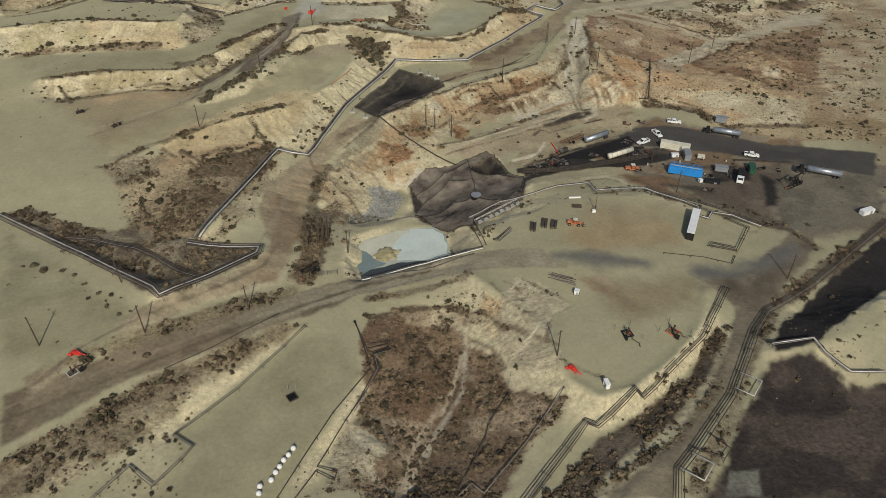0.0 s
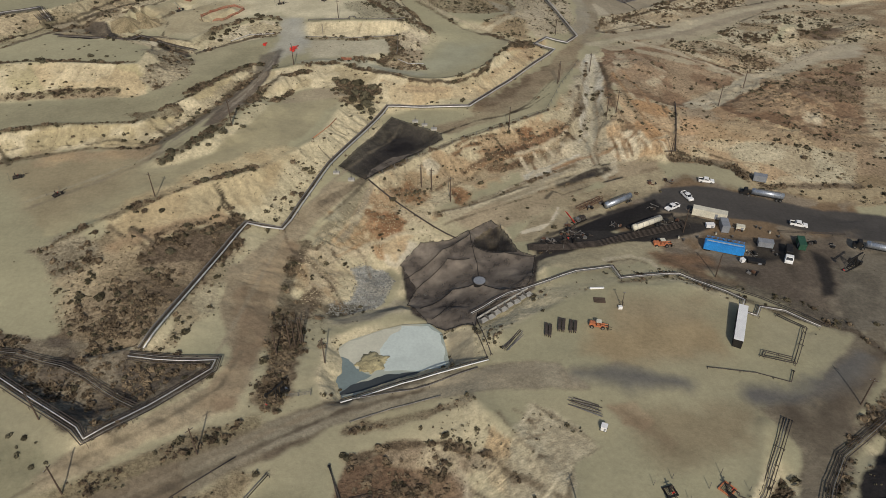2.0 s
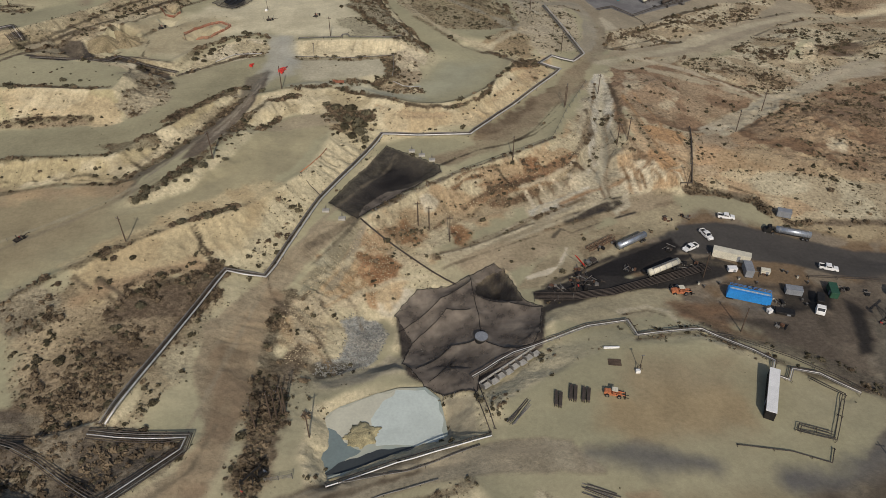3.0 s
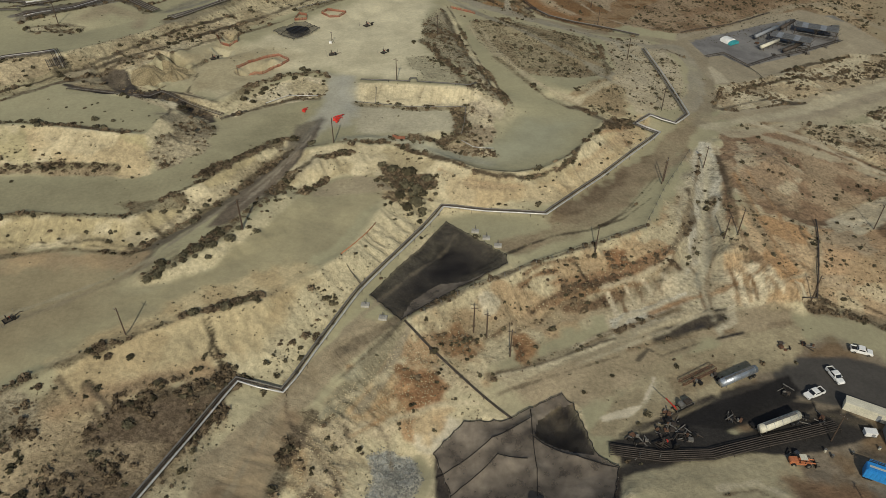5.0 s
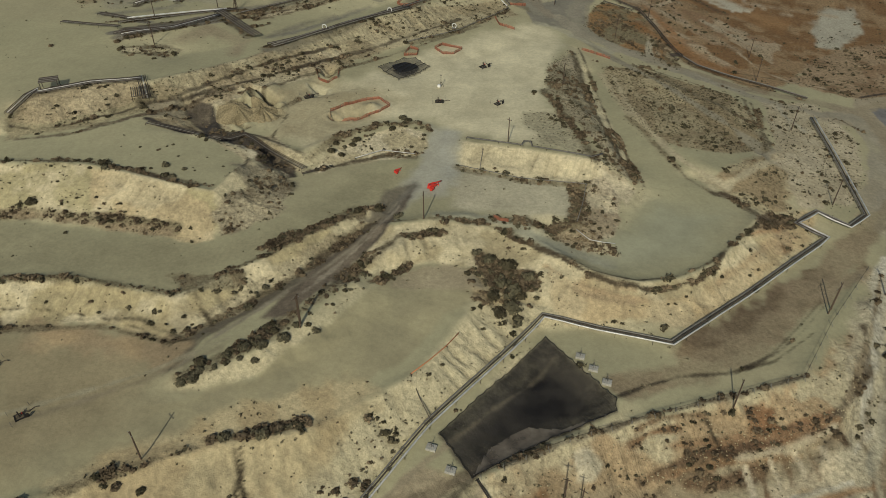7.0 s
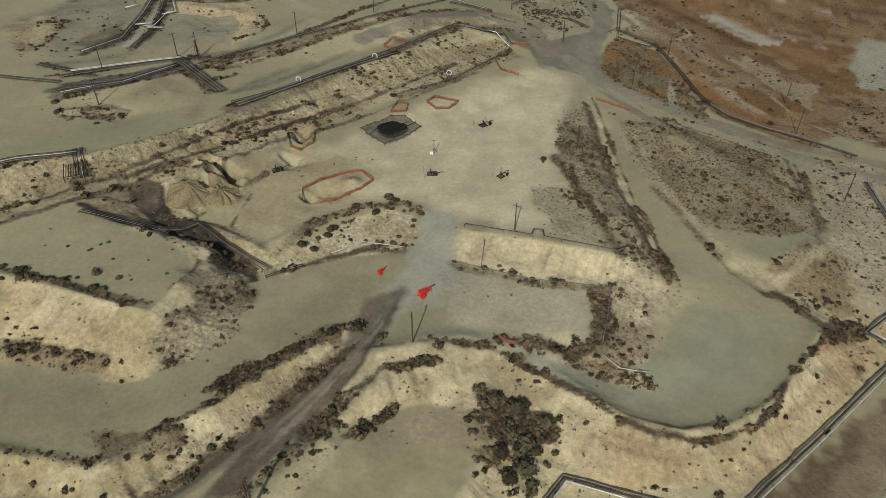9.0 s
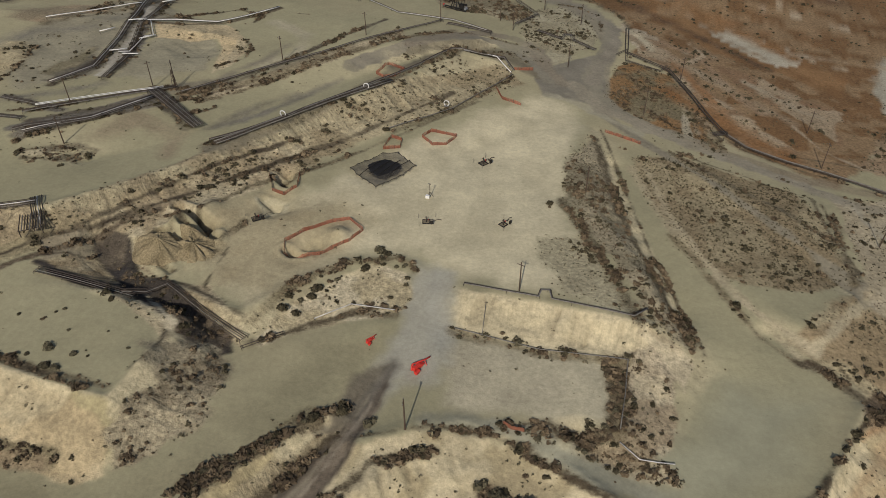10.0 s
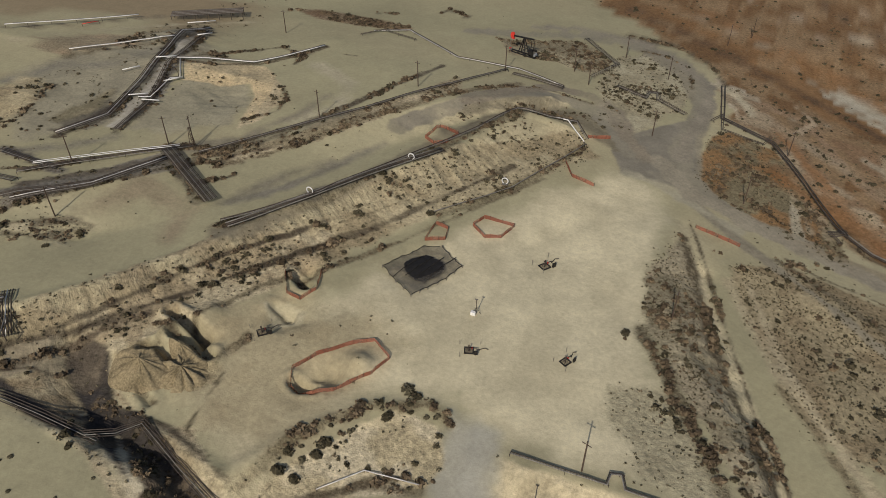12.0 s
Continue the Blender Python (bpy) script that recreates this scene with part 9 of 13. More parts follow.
def shrub_shape(rng, clumps, tri=0.42):
    """A low uneven dome of leafy twigs, radius 1: small tilted sprays laid over a few lobes, with gaps between them."""
    v = []
    lobes = [(rng.uniform(-0.36, 0.36), rng.uniform(-0.36, 0.36), rng.uniform(0.42, 0.70)) for _ in range(4)]
    for _ in range(clumps):
        lx, ly, lr = lobes[rng.randint(4)]
        a, e = rng.uniform(0, 2 * math.pi), math.asin(rng.uniform(0.0, 1.0))
        way = np.array([math.cos(e) * math.cos(a), math.cos(e) * math.sin(a), math.sin(e)])
        c = np.array([lx, ly, 0.06]) + way * lr * rng.uniform(0.75, 1.05)
        side = np.cross(way, rng.normal(0, 1, 3))
        side /= np.linalg.norm(side)
        over = np.cross(way, side)
        turn, size = rng.uniform(0, 2 * math.pi), tri * rng.uniform(0.7, 1.25)
        for k in range(3):
            b = turn + 2.094 * k
            v.append(c + (side * math.cos(b) + over * math.sin(b)) * size + way * rng.normal(0, 0.35) * size)
    v = np.array(v)
    v[:, 2] = np.maximum(v[:, 2], -0.1)
    return v


def scatter(name, label, material, x, y, size, clumps, seed):
    rng = np.random.RandomState(seed)
    kinds = [shrub_shape(rng, clumps) for _ in range(12)]
    z = levels_at(x, y)
    pick = rng.randint(0, 12, len(x))
    a = rng.uniform(0, 2 * math.pi, len(x))
    vs = np.stack([kinds[k] for k in pick]) * size[:, None, None]
    rx = vs[..., 0] * np.cos(a)[:, None] - vs[..., 1] * np.sin(a)[:, None]
    ry = vs[..., 0] * np.sin(a)[:, None] + vs[..., 1] * np.cos(a)[:, None]
    v = np.stack([rx + x[:, None], ry + y[:, None], vs[..., 2] * rng.uniform(0.6, 1.0, len(x))[:, None] + z[:, None]], -1).reshape(-1, 3)
    ob = triangles_object(name, v, np.arange(len(v)).reshape(-1, 3), material)
    return tagged(ob, label, "brush", kind="stuff")


def build_brush():
    rng = np.random.RandomState(7)
    n = 1900000
    x, y = rng.uniform(-250, 270, n), rng.uniform(20, 720, n)
    _, dens = soil_at(x, y)
    clump = np.clip(fbm(x, y, 7, 77, 4) * 5.0 - 1.85, 0, 1.8)
    p = dens * clump * 4.3 * (520 * 700) / n
    keep = rng.rand(n) < p
    x, y, dens = x[keep], y[keep], dens[keep]
    size = np.exp(rng.normal(-1.28, 0.55, len(x))) * (1 + 0.95 * np.clip(dens * 2.2, 0, 1))
    size = np.minimum(size, 1.45)
    dry = (dens > 0.16) ^ (rng.rand(len(x)) < 0.15)
    big = size > 0.62
    for sel, name, label, m, c in (
        (dry & ~big, "dry_brush", "low dry brown brush covering the banks", DRY, 12),
        (~dry & ~big, "sage_brush", "small scattered grey-green sage shrubs", SAGE, 11),
        (dry & big, "tall_dry_brush", "taller dry brown desert shrubs", DRY, 28),
        (~dry & big, "tall_sage_brush", "taller dark olive desert shrubs", OLIVE, 28)):
        scatter(name, label, m, x[sel], y[sel], size[sel], c, 11 + c)
    print("shrubs", len(x), int(big.sum()))


build_brush()


# ---- stippling of tiny bushes on slopes and old fields ----
def speckle(name, label, outline, per, lo, hi, seed, material, patchy=1.0):
    rng = np.random.RandomState(seed)
    p = np.array(outline)
    area = (p[:, 0].max() - p[:, 0].min()) * (p[:, 1].max() - p[:, 1].min())
    n = int(area * per)
    x, y = rng.uniform(p[:, 0].min(), p[:, 0].max(), n), rng.uniform(p[:, 1].min(), p[:, 1].max(), n)
    keep = (distance(x, y, outline) < rng.normal(0, 1.2, n)) & (rng.rand(n) < np.clip(fbm(x, y, 9, seed + 300, 3) * 3 * patchy - 0.6, 0.05, 1))
    x, y = x[keep], y[keep]
    return scatter(name, label, material, x, y, rng.uniform(lo, hi, len(x)), 10, seed)


speckle("tiny_bushes", "fine stipple of tiny sage bushes on an old field", [(-27.2, 436.8), (-12.2, 444.2), (8.1, 440.9), (23.5, 440.4), (28.3, 427.0), (32.2, 410.5), (36.1, 398.9), (21.6, 388.5), (6.7, 384.6), (-6.0, 388.9), (-13.8, 403.6), (-22.7, 422.5)], 1.15, 0.2, 0.44, 501, OLIVE)
speckle("tiny_bushes", "tiny bushes dotted down a dry bank", [(-169.9, 339.3), (-148.0, 374.5), (-129.3, 404.6), (-109.0, 444.8), (-81.8, 476.2), (-69.8, 468.5), (-106.9, 410.1), (-120.0, 385.4), (-135.0, 361.5), (-151.6, 345.0), (-166.0, 334.2)], 0.30, 0.2, 0.5, 502, OLIVE)
speckle("tiny_bushes", "tiny bushes dotted over a pale bank", [(-67.7, 307.8), (-57.7, 314.8), (-47.4, 318.2), (-38.9, 318.2), (-31.5, 317.6), (-21.4, 314.3), (-10.8, 310.6), (-0.0, 310.8), (10.7, 317.0), (20.1, 327.4), (28.2, 343.2), (41.5, 355.3), (39.9, 342.6), (23.8, 318.7), (7.5, 306.5), (-22.6, 298.4), (-34.9, 298.6), (-40.8, 303.3), (-53.3, 302.0), (-62.7, 295.7), (-67.2, 289.8), (-73.2, 287.6)], 0.09, 0.12, 0.30, 503, SAGE)
speckle("tiny_bushes", "tiny bushes dotted over a long pale slope", [(-109.1, 196.6), (-97.3, 213.8), (-87.5, 206.8), (-77.9, 212.4), (-61.0, 220.4), (-67.6, 191.3), (-73.7, 168.5), (-91.3, 160.4)], 0.30, 0.15, 0.42, 504, DRY)
speckle("tiny_bushes", "tiny bushes dotted on a brown hillside", [(99.1, 315.3), (121.2, 310.5), (169.5, 299.4), (150.6, 262.1), (121.9, 261.9), (111.3, 275.9), (90.1, 282.4)], 0.30, 0.18, 0.45, 505, DRY)
speckle("tiny_bushes", "tiny bushes stippled on a pale knoll", [(109.1, 377.3), (196.6, 445.3), (245.7, 449.4), (225.8, 410.6), (162.7, 363.2), (138.0, 352.7), (111.6, 367.3)], 0.30, 0.18, 0.48, 506, SAGE)
speckle("tiny_bushes", "tiny bushes stippled on a dark hillside", [(126.3, 329.3), (160.7, 352.1), (210.8, 381.3), (171.2, 302.8), (122.4, 314.0)], 0.35, 0.18, 0.48, 507, DRY)
speckle("tiny_bushes", "tiny bushes along a brushy ridge", [(-46.2, 380.1), (-34.2, 384.5), (-21.2, 361.4), (-25.7, 358.2), (-36.8, 358.3)], 0.40, 0.18, 0.42, 508, OLIVE)
speckle("tiny_bushes", "tiny bushes stippled on the ridge side", [(-47.2, 420.4), (-40.4, 444.1), (-35.4, 432.9), (-27.3, 400.8), (-12.9, 371.7), (-4.3, 357.4), (-12.0, 356.8), (-19.0, 366.3), (-34.5, 386.9), (-42.3, 400.2)], 1.0, 0.2, 0.48, 509, OLIVE)
speckle("tiny_bushes", "tiny bushes dotted below the field", [(4.9, 372.0), (23.4, 365.2), (32.9, 357.2), (45.3, 359.0), (38.2, 369.0), (50.4, 394.6), (47.8, 411.4), (32.9, 391.5), (17.9, 368.9)], 0.25, 0.14, 0.36, 510, DRY)
speckle("tiny_bushes", "tiny bushes dotted on a bare cut bank", [(-20.3, 249.5), (4.1, 270.2), (41.1, 296.2), (49.3, 313.1), (57.6, 308.7), (53.5, 289.2), (40.3, 274.7), (24.7, 264.2), (-3.3, 241.8), (-14.5, 237.8)], 0.14, 0.14, 0.36, 511, DRY)
speckle("tiny_bushes", "dry grass tufts on the red-brown flat", [(-113.6, 618.3), (-94.9, 602.5), (-71.7, 587.3), (-54.1, 569.8), (-43.7, 557.0), (-35.1, 539.0), (-35.4, 521.5), (-18.8, 510.3), (2.8, 466.4), (23.3, 456.5), (37.3, 448.5), (74.7, 520.5), (86.8, 510.9), (96.4, 537.1), (104.9, 576.3), (131.7, 622.8), (146.2, 666.0), (240.3, 1189.9), (-158.7, 763.5)], 0.050, 0.15, 0.36, 512, DRY)

speckle("tiny_bushes", "tiny bushes crowding the brown verge by the road", [(-41.9, 481.0), (-40.9, 496.3), (-34.6, 509.9), (-18.7, 507.2), (-8.5, 490.4), (0.8, 469.6), (3.4, 451.4), (-8.9, 458.4), (-23.2, 463.0), (-34.8, 467.4), (-39.8, 473.9)], 0.45, 0.2, 0.5, 513, OLIVE)
speckle("tiny_bushes", "tiny bushes dotted beside the road junction", [(-80.1, 549.7), (-70.2, 557.1), (-56.9, 550.7), (-49.5, 533.7), (-51.7, 511.7), (-62.1, 490.3), (-71.3, 489.5), (-75.1, 497.7), (-81.0, 514.2)], 0.30, 0.2, 0.45, 514, OLIVE)
speckle("tiny_bushes", "dark bushes crowding a bank above the bench", [(-44.3, 302.0), (-40.8, 306.6), (-36.1, 307.6), (-31.0, 304.0), (-23.1, 307.6), (-22.6, 302.6), (-28.5, 297.5), (-33.6, 292.8), (-38.2, 292.5)], 0.2, 0.2, 0.6, 515, DRY)

speckle("tiny_bushes", "tiny bushes dotted beside the bend of the road", [(35.8, 443.4), (55.2, 450.6), (67.9, 429.8), (65.9, 395.5), (59.8, 375.5), (45.4, 370.2), (36.8, 389.9)], 0.28, 0.2, 0.45, 516, OLIVE)
speckle("tiny_bushes", "tiny bushes stippled on brown ground past the road", [(44.9, 465.3), (59.6, 503.7), (82.6, 530.4), (141.7, 570.3), (143.3, 513.8), (120.2, 474.2), (86.3, 454.9), (72.3, 464.6), (60.2, 463.6)], 0.22, 0.2, 0.5, 517, OLIVE)
speckle("tiny_bushes", "tiny grey bushes in a dry ravine", [(-21.8, 142.2), (-6.9, 142.9), (2.5, 142.6), (7.1, 136.4), (9.7, 126.5), (16.1, 114.9), (23.9, 111.6), (29.1, 110.8), (22.7, 101.2), (9.2, 87.3), (1.9, 84.6), (-19.7, 85.3), (-18.4, 97.4), (-11.7, 114.4), (-12.5, 130.1)], 0.6, 0.14, 0.40, 518, DRY)

# ---- broken rock ----
def rock_pile(name, label, outline, n, seed, material, lo, hi):
    rng = np.random.RandomState(seed)
    p = np.array(outline)
    x, y = rng.uniform(p[:, 0].min(), p[:, 0].max(), n), rng.uniform(p[:, 1].min(), p[:, 1].max(), n)
    keep = distance(x, y, outline) < rng.uniform(-2.0, 0.8, n)
    x, y = x[keep], y[keep]
    octa = np.array([(1, 0, 0), (0, 1, 0), (-1, 0, 0), (0, -1, 0), (0, 0, 1), (0, 0, -0.6)], float)
    face = np.array([(0, 1, 4), (1, 2, 4), (2, 3, 4), (3, 0, 4), (1, 0, 5), (2, 1, 5), (3, 2, 5), (0, 3, 5)])
    v = octa[None] * rng.uniform(0.6, 1.3, (len(x), 6, 1)) + rng.normal(0, 0.15, (len(x), 6, 3))
    v *= rng.uniform(lo, hi, (len(x), 1, 1))
    v += np.stack([x, y, levels_at(x, y)], -1)[:, None]
    f = (face[None] + 6 * np.arange(len(x))[:, None, None]).reshape(-1, 3)
    return tagged(triangles_object(name, v.reshape(-1, 3), f, material), label, "rocks", kind="stuff")


ROCK = leaf_material("broken_grey_rock", (0.10, 0.10, 0.093), (0.22, 0.215, 0.185), (0.37, 0.35, 0.29))
CLOD = leaf_material("dry_clods", (0.22, 0.175, 0.10), (0.40, 0.33, 0.20), (0.50, 0.43, 0.28))
rock_pile("rubble", "pile of broken blue-grey rock in the pit", [(-27.6, 213.0), (-23.3, 216.5), (-17.2, 215.8), (-13.9, 210.2), (-16.9, 201.5), (-21.5, 196.7), (-28.7, 193.0), (-33.2, 193.2), (-32.0, 197.3), (-26.7, 200.9), (-25.6, 208.1)], 3400, 3, ROCK, 0.12, 0.34)
rock_pile("rubble", "strip of broken grey rock showing by the net", [(-5.6, 213.0), (2.2, 217.7), (3.7, 214.4), (-4.6, 204.4)], 1500, 4, ROCK, 0.12, 0.35)
rock_pile("spoil_clods", "loose tan clods on a spoil heap", [(-142.8, 341.9), (-144.6, 346.0), (-142.8, 350.2), (-138.7, 351.0), (-132.7, 347.9), (-129.2, 345.1), (-128.9, 341.3), (-133.3, 338.6), (-138.4, 338.5)], 260, 5, CLOD, 0.08, 0.28)
rock_pile("bank_clods", "loose tan clods fallen down a cut bank", [(-20.3, 249.5), (4.1, 270.2), (41.1, 296.2), (49.3, 313.1), (57.6, 308.7), (53.5, 289.2), (40.3, 274.7), (24.7, 264.2), (-3.3, 241.8), (-14.5, 237.8)], 5000, 6, CLOD, 0.08, 0.26)
rock_pile("bank_clods", "loose tan clods fallen below the upper pit", [(-44.0, 209.6), (-35.8, 227.9), (-23.9, 243.9), (-13.5, 243.7), (-2.9, 236.5), (-13.0, 231.6), (-20.4, 216.1), (-28.1, 214.8), (-32.0, 197.4), (-40.0, 194.8)], 5000, 8, CLOD, 0.08, 0.28)

# ---- spoil heaps ----
SPOIL = mat("dug_earth", (0.25, 0.203, 0.12), 0.95, 0, 0.3, 3.0, 0.8, 0.1)


def spoil_heap(x, y, r, h, seed, furrows, label):
    """A tipped heap of earth: a lopsided cone with rain furrows down its flanks, its foot sunk in the ground."""
    rings, spokes = 30, 84
    a, q = np.meshgrid(np.linspace(0, 2 * math.pi, spokes, endpoint=False), np.linspace(0, 1, rings), indexing="ij")
    ca, sa = np.cos(a), np.sin(a)
    reach = r * (0.78 + 0.5 * vnoise(ca * 3 + 9, sa * 3 + 9, 2.2, seed))
    px, py = x + ca * q * reach, y + sa * q * reach
    cut = np.abs(2 * vnoise(ca * 6 + 30, sa * 6 + 30 + q, 1.25, seed + 1) - 1)
    up = h * np.clip(1 - q, 0, 1) ** 0.85 * (0.85 + 0.3 * fbm(px, py, 2.5, seed + 2, 3)) - furrows * (1 - np.clip(cut * 2.2, 0, 1)) * np.sin(math.pi * np.clip(q, 0, 1)) ** 0.7
    pz = levels_at(px, py) + up + 0.25 * (fbm(px, py, 0.9, seed + 3, 2) - 0.5) - 0.12
    v = np.stack([px, py, pz], -1).reshape(-1, 3)
    i, j = np.meshgrid(np.arange(spokes), np.arange(rings - 1), indexing="ij")
    n = (i + 1) % spokes
    quads = np.stack([i * rings + j, i * rings + j + 1, n * rings + j + 1, n * rings + j], -1).reshape(-1, 4)
    f = np.concatenate([quads[:, [0, 1, 2]], quads[:, [0, 2, 3]]])
    return tagged(triangles_object("earth_mound", v, f, SPOIL), label, "earth mound", "mounds of dug earth")


spoil_heap(-135.6, 344.6, 6.4, 3.4, 711, 0.5, "tan heap of dug earth beside a dark gully")
spoil_heap(-127.6, 347.2, 5.6, 2.3, 731, 0.9, "rain-furrowed tan heap of dug earth on the plateau")
spoil_heap(-131.2, 351.5, 3.2, 1.8, 741, 0.4, "small tan heap of earth between dug holes")

# ---- small builders ----
STEEL = mat("weathered_steel", (0.20, 0.19, 0.17), 0.6, 0.5, 0.25, 1.0, 0.1)
PIPE_DARK = mat("rusty_dark_pipe", (0.075, 0.06, 0.048), 0.75, 0.2, 0.3, 1.0, 0.2)
PIPE_PALE = mat("silver_insulated_pipe", (0.58, 0.56, 0.52), 0.5, 0.35, 0.2, 1.5, 0.1)
PIPE_GREY = mat("grey_pipe", (0.20, 0.185, 0.16), 0.65, 0.2, 0.25, 1.2, 0.1)
PIPE_WHITE = mat("white_coated_pipe", (0.74, 0.73, 0.69), 0.45, 0, 0.12, 1.5, 0.05)
RUSTED = mat("rusty_pipe", (0.13, 0.07, 0.042), 0.85, 0.1, 0.3, 1.0, 0.2)
WOOD = mat("tarred_wood", (0.085, 0.06, 0.042), 0.9, 0, 0.3, 0.8, 0.3, vary=0.2)
WHITE = mat("white_paint", (0.78, 0.77, 0.73), 0.45, 0, 0.08, 2.0, 0.05, 0.5)
CREAM = mat("cream_paint", (0.62, 0.58, 0.45), 0.55, 0, 0.12, 2.0, 0.05)
GLASS = mat("dark_glass", (0.015, 0.017, 0.02), 0.08, 0, 0.05, 1.0, 0, 0.6)
RUBBER = mat("black_rubber", (0.02, 0.02, 0.02), 0.85, 0, 0.2, 0.5, 0.2)
CHROME = mat("polished_metal", (0.62, 0.62, 0.60), 0.25, 0.9, 0.1, 1.0, 0.02)
SILVER = mat("brushed_silver_tank", (0.42, 0.45, 0.48), 0.38, 0.65, 0.15, 2.0, 0.05)
BLUE = mat("blue_paint", (0.03, 0.25, 0.62), 0.45, 0, 0.12, 2.0, 0.05, 0.5)
RED = mat("red_paint", (0.62, 0.045, 0.03), 0.5, 0, 0.15, 1.0, 0.08, 0.4)
ORANGE = mat("faded_orange_paint", (0.45, 0.16, 0.07), 0.6, 0, 0.25, 1.0, 0.1)
GREEN = mat("green_paint", (0.03, 0.085, 0.05), 0.55, 0, 0.15, 1.0, 0.08)
BLACK = mat("oily_black_steel", (0.025, 0.023, 0.021), 0.6, 0.3, 0.3, 0.8, 0.15)
GREYBOX = mat("grey_paint", (0.25, 0.26, 0.27), 0.6, 0.1, 0.15, 1.5, 0.05)
CONCRETE = mat("concrete", (0.38, 0.36, 0.31), 0.9, 0, 0.18, 1.0, 0.3)
SACK = mat("white_bulk_bag", (0.74, 0.73, 0.70), 0.85, 0, 0.1, 0.6, 0.4)
TEAL = mat("teal_tarp", (0.05, 0.30, 0.32), 0.7, 0, 0.15, 1.0, 0.3)
ROPE = mat("dark_rope", (0.018, 0.016, 0.014), 0.95, 0, 0.2, 0.4, 0.3)


def part(name, bm, material, parent=None, label=""):
    """One mesh from a bmesh, under its thing."""
    me = bpy.data.meshes.new(name)
    bm.to_mesh(me)
    bm.free()
    me.materials.append(material)
    ob = new(name, me)
    if parent is not None:
        ob.parent = parent
    if label:
        tagged(ob, label)
    return ob


def thing(name, m, label, category, group=""):
    ob = new(name)
    ob.empty_display_size = 0.5
    ob.matrix_basis = m
    return tagged(ob, label, category, group)


def box(*items, bevel=0.03):
    """One bmesh of boxes; each item is centre, size and an optional turn about z in degrees."""
    bm = bmesh.new()
    for it in items:
        c, s = it[0], it[1]
        m = Matrix.Translation(c) @ Matrix.Rotation(radians(it[2] if len(it) > 2 else 0), 4, "Z") @ Matrix.Diagonal((*s, 1))
        bmesh.ops.create_cube(bm, size=1, matrix=m)
    if bevel:
        bmesh.ops.bevel(bm, geom=bm.edges[:], offset=bevel, segments=1, affect="EDGES")
    return bm


def rod(bm, a, b, r, seg=8, r2=None):
    a, b = Vector(a), Vector(b)
    d = b - a
    m = Matrix.Translation((a + b) / 2) @ d.to_track_quat("Z", "Y").to_matrix().to_4x4()
    bmesh.ops.create_cone(bm, cap_ends=True, segments=seg, radius1=r, radius2=r if r2 is None else r2, depth=d.length, matrix=m)
    return bm


def rods(*items, seg=8):
    bm = bmesh.new()
    for a, b, r in items:
        rod(bm, a, b, r, seg)
    return bm


def tube(path, r, seg=8):
    """A round pipe through a list of points, with square-cut mitred bends."""
    p = [Vector(q) for q in path]
    bm = bmesh.new()
    rings = []
    for i, q in enumerate(p):
        d0 = (q - p[i - 1]).normalized() if i else None
        d1 = (p[i + 1] - q).normalized() if i + 1 < len(p) else None
        d = ((d0 or d1) + (d1 or d0)).normalized()
        up = Vector((0, 0, 1))
        if abs(d.z) > 0.95:
            up = Vector((0, 1, 0))
        s = d.cross(up).normalized()
        u = s.cross(d)
        k = 1.0
        if d0 and d1:
            k = min(1.0 / max(0.35, d.dot(d0)), 1.6)
        rings.append([bm.verts.new(q + (s * math.cos(a) * k + u * math.sin(a)) * r) for a in [2 * math.pi * n / seg for n in range(seg)]])
    for a, b in zip(rings[:-1], rings[1:]):
        for n in range(seg):
            bm.faces.new((a[n], a[(n + 1) % seg], b[(n + 1) % seg], b[n]))
    bm.faces.new(rings[0][::-1])
    bm.faces.new(rings[-1])
    for f in bm.faces:
        f.smooth = len(f.verts) == 4
    return bm


def heading(a, b):
    return math.degrees(math.atan2(b[1] - a[1], b[0] - a[0]))


def spot(a, b=None, lift=0.0):
    """Pose at the middle of two plan points, facing along them, on the ground."""
    b = b or a
    x, y = (a[0] + b[0]) / 2, (a[1] + b[1]) / 2
    return pose(x, y, ground(x, y) + lift, 0, 0, heading(a, b) if a != b else 0)


def resample(pts, step):
    out = []
    for a, b in zip(pts[:-1], pts[1:]):
        n = max(1, int(round(math.hypot(b[0] - a[0], b[1] - a[1]) / step)))
        out += [(a[0] + (b[0] - a[0]) * k / n, a[1] + (b[1] - a[1]) * k / n) for k in range(n)]
    return out + [tuple(pts[-1][:2])]


def offset_path(pts, d):
    """A plan path shifted sideways, mitred at its corners."""
    out = []
    for i, p in enumerate(pts):
        v = Vector((0, 0))
        for a, b in ((i - 1, i), (i, i + 1)):
            if a >= 0 and b < len(pts):
                e = Vector((pts[b][0] - pts[a][0], pts[b][1] - pts[a][1])).normalized()
                v += Vector((-e.y, e.x))
        v.normalize()
        out.append((p[0] + v.x * d, p[1] + v.y * d))
    return out


SUPPORTS = {}


def pipe_support(width, height):
    """A low goal-post stand of steel tube on a concrete pad."""
    key = (round(width, 1), round(height, 1))
    if key not in SUPPORTS:
        bm = box(((-width / 2, 0, height / 2 - 0.3), (0.08, 0.08, height + 0.6)), ((width / 2, 0, height / 2 - 0.3), (0.08, 0.08, height + 0.6)),
                 ((0, 0, height - 0.05), (width + 0.2, 0.1, 0.08)), bevel=0)
        me = bpy.data.meshes.new("support")
        bm.to_mesh(me)
        bm.free()
        me.materials.append(PIPE_DARK)
        SUPPORTS[key] = me
    return SUPPORTS[key]


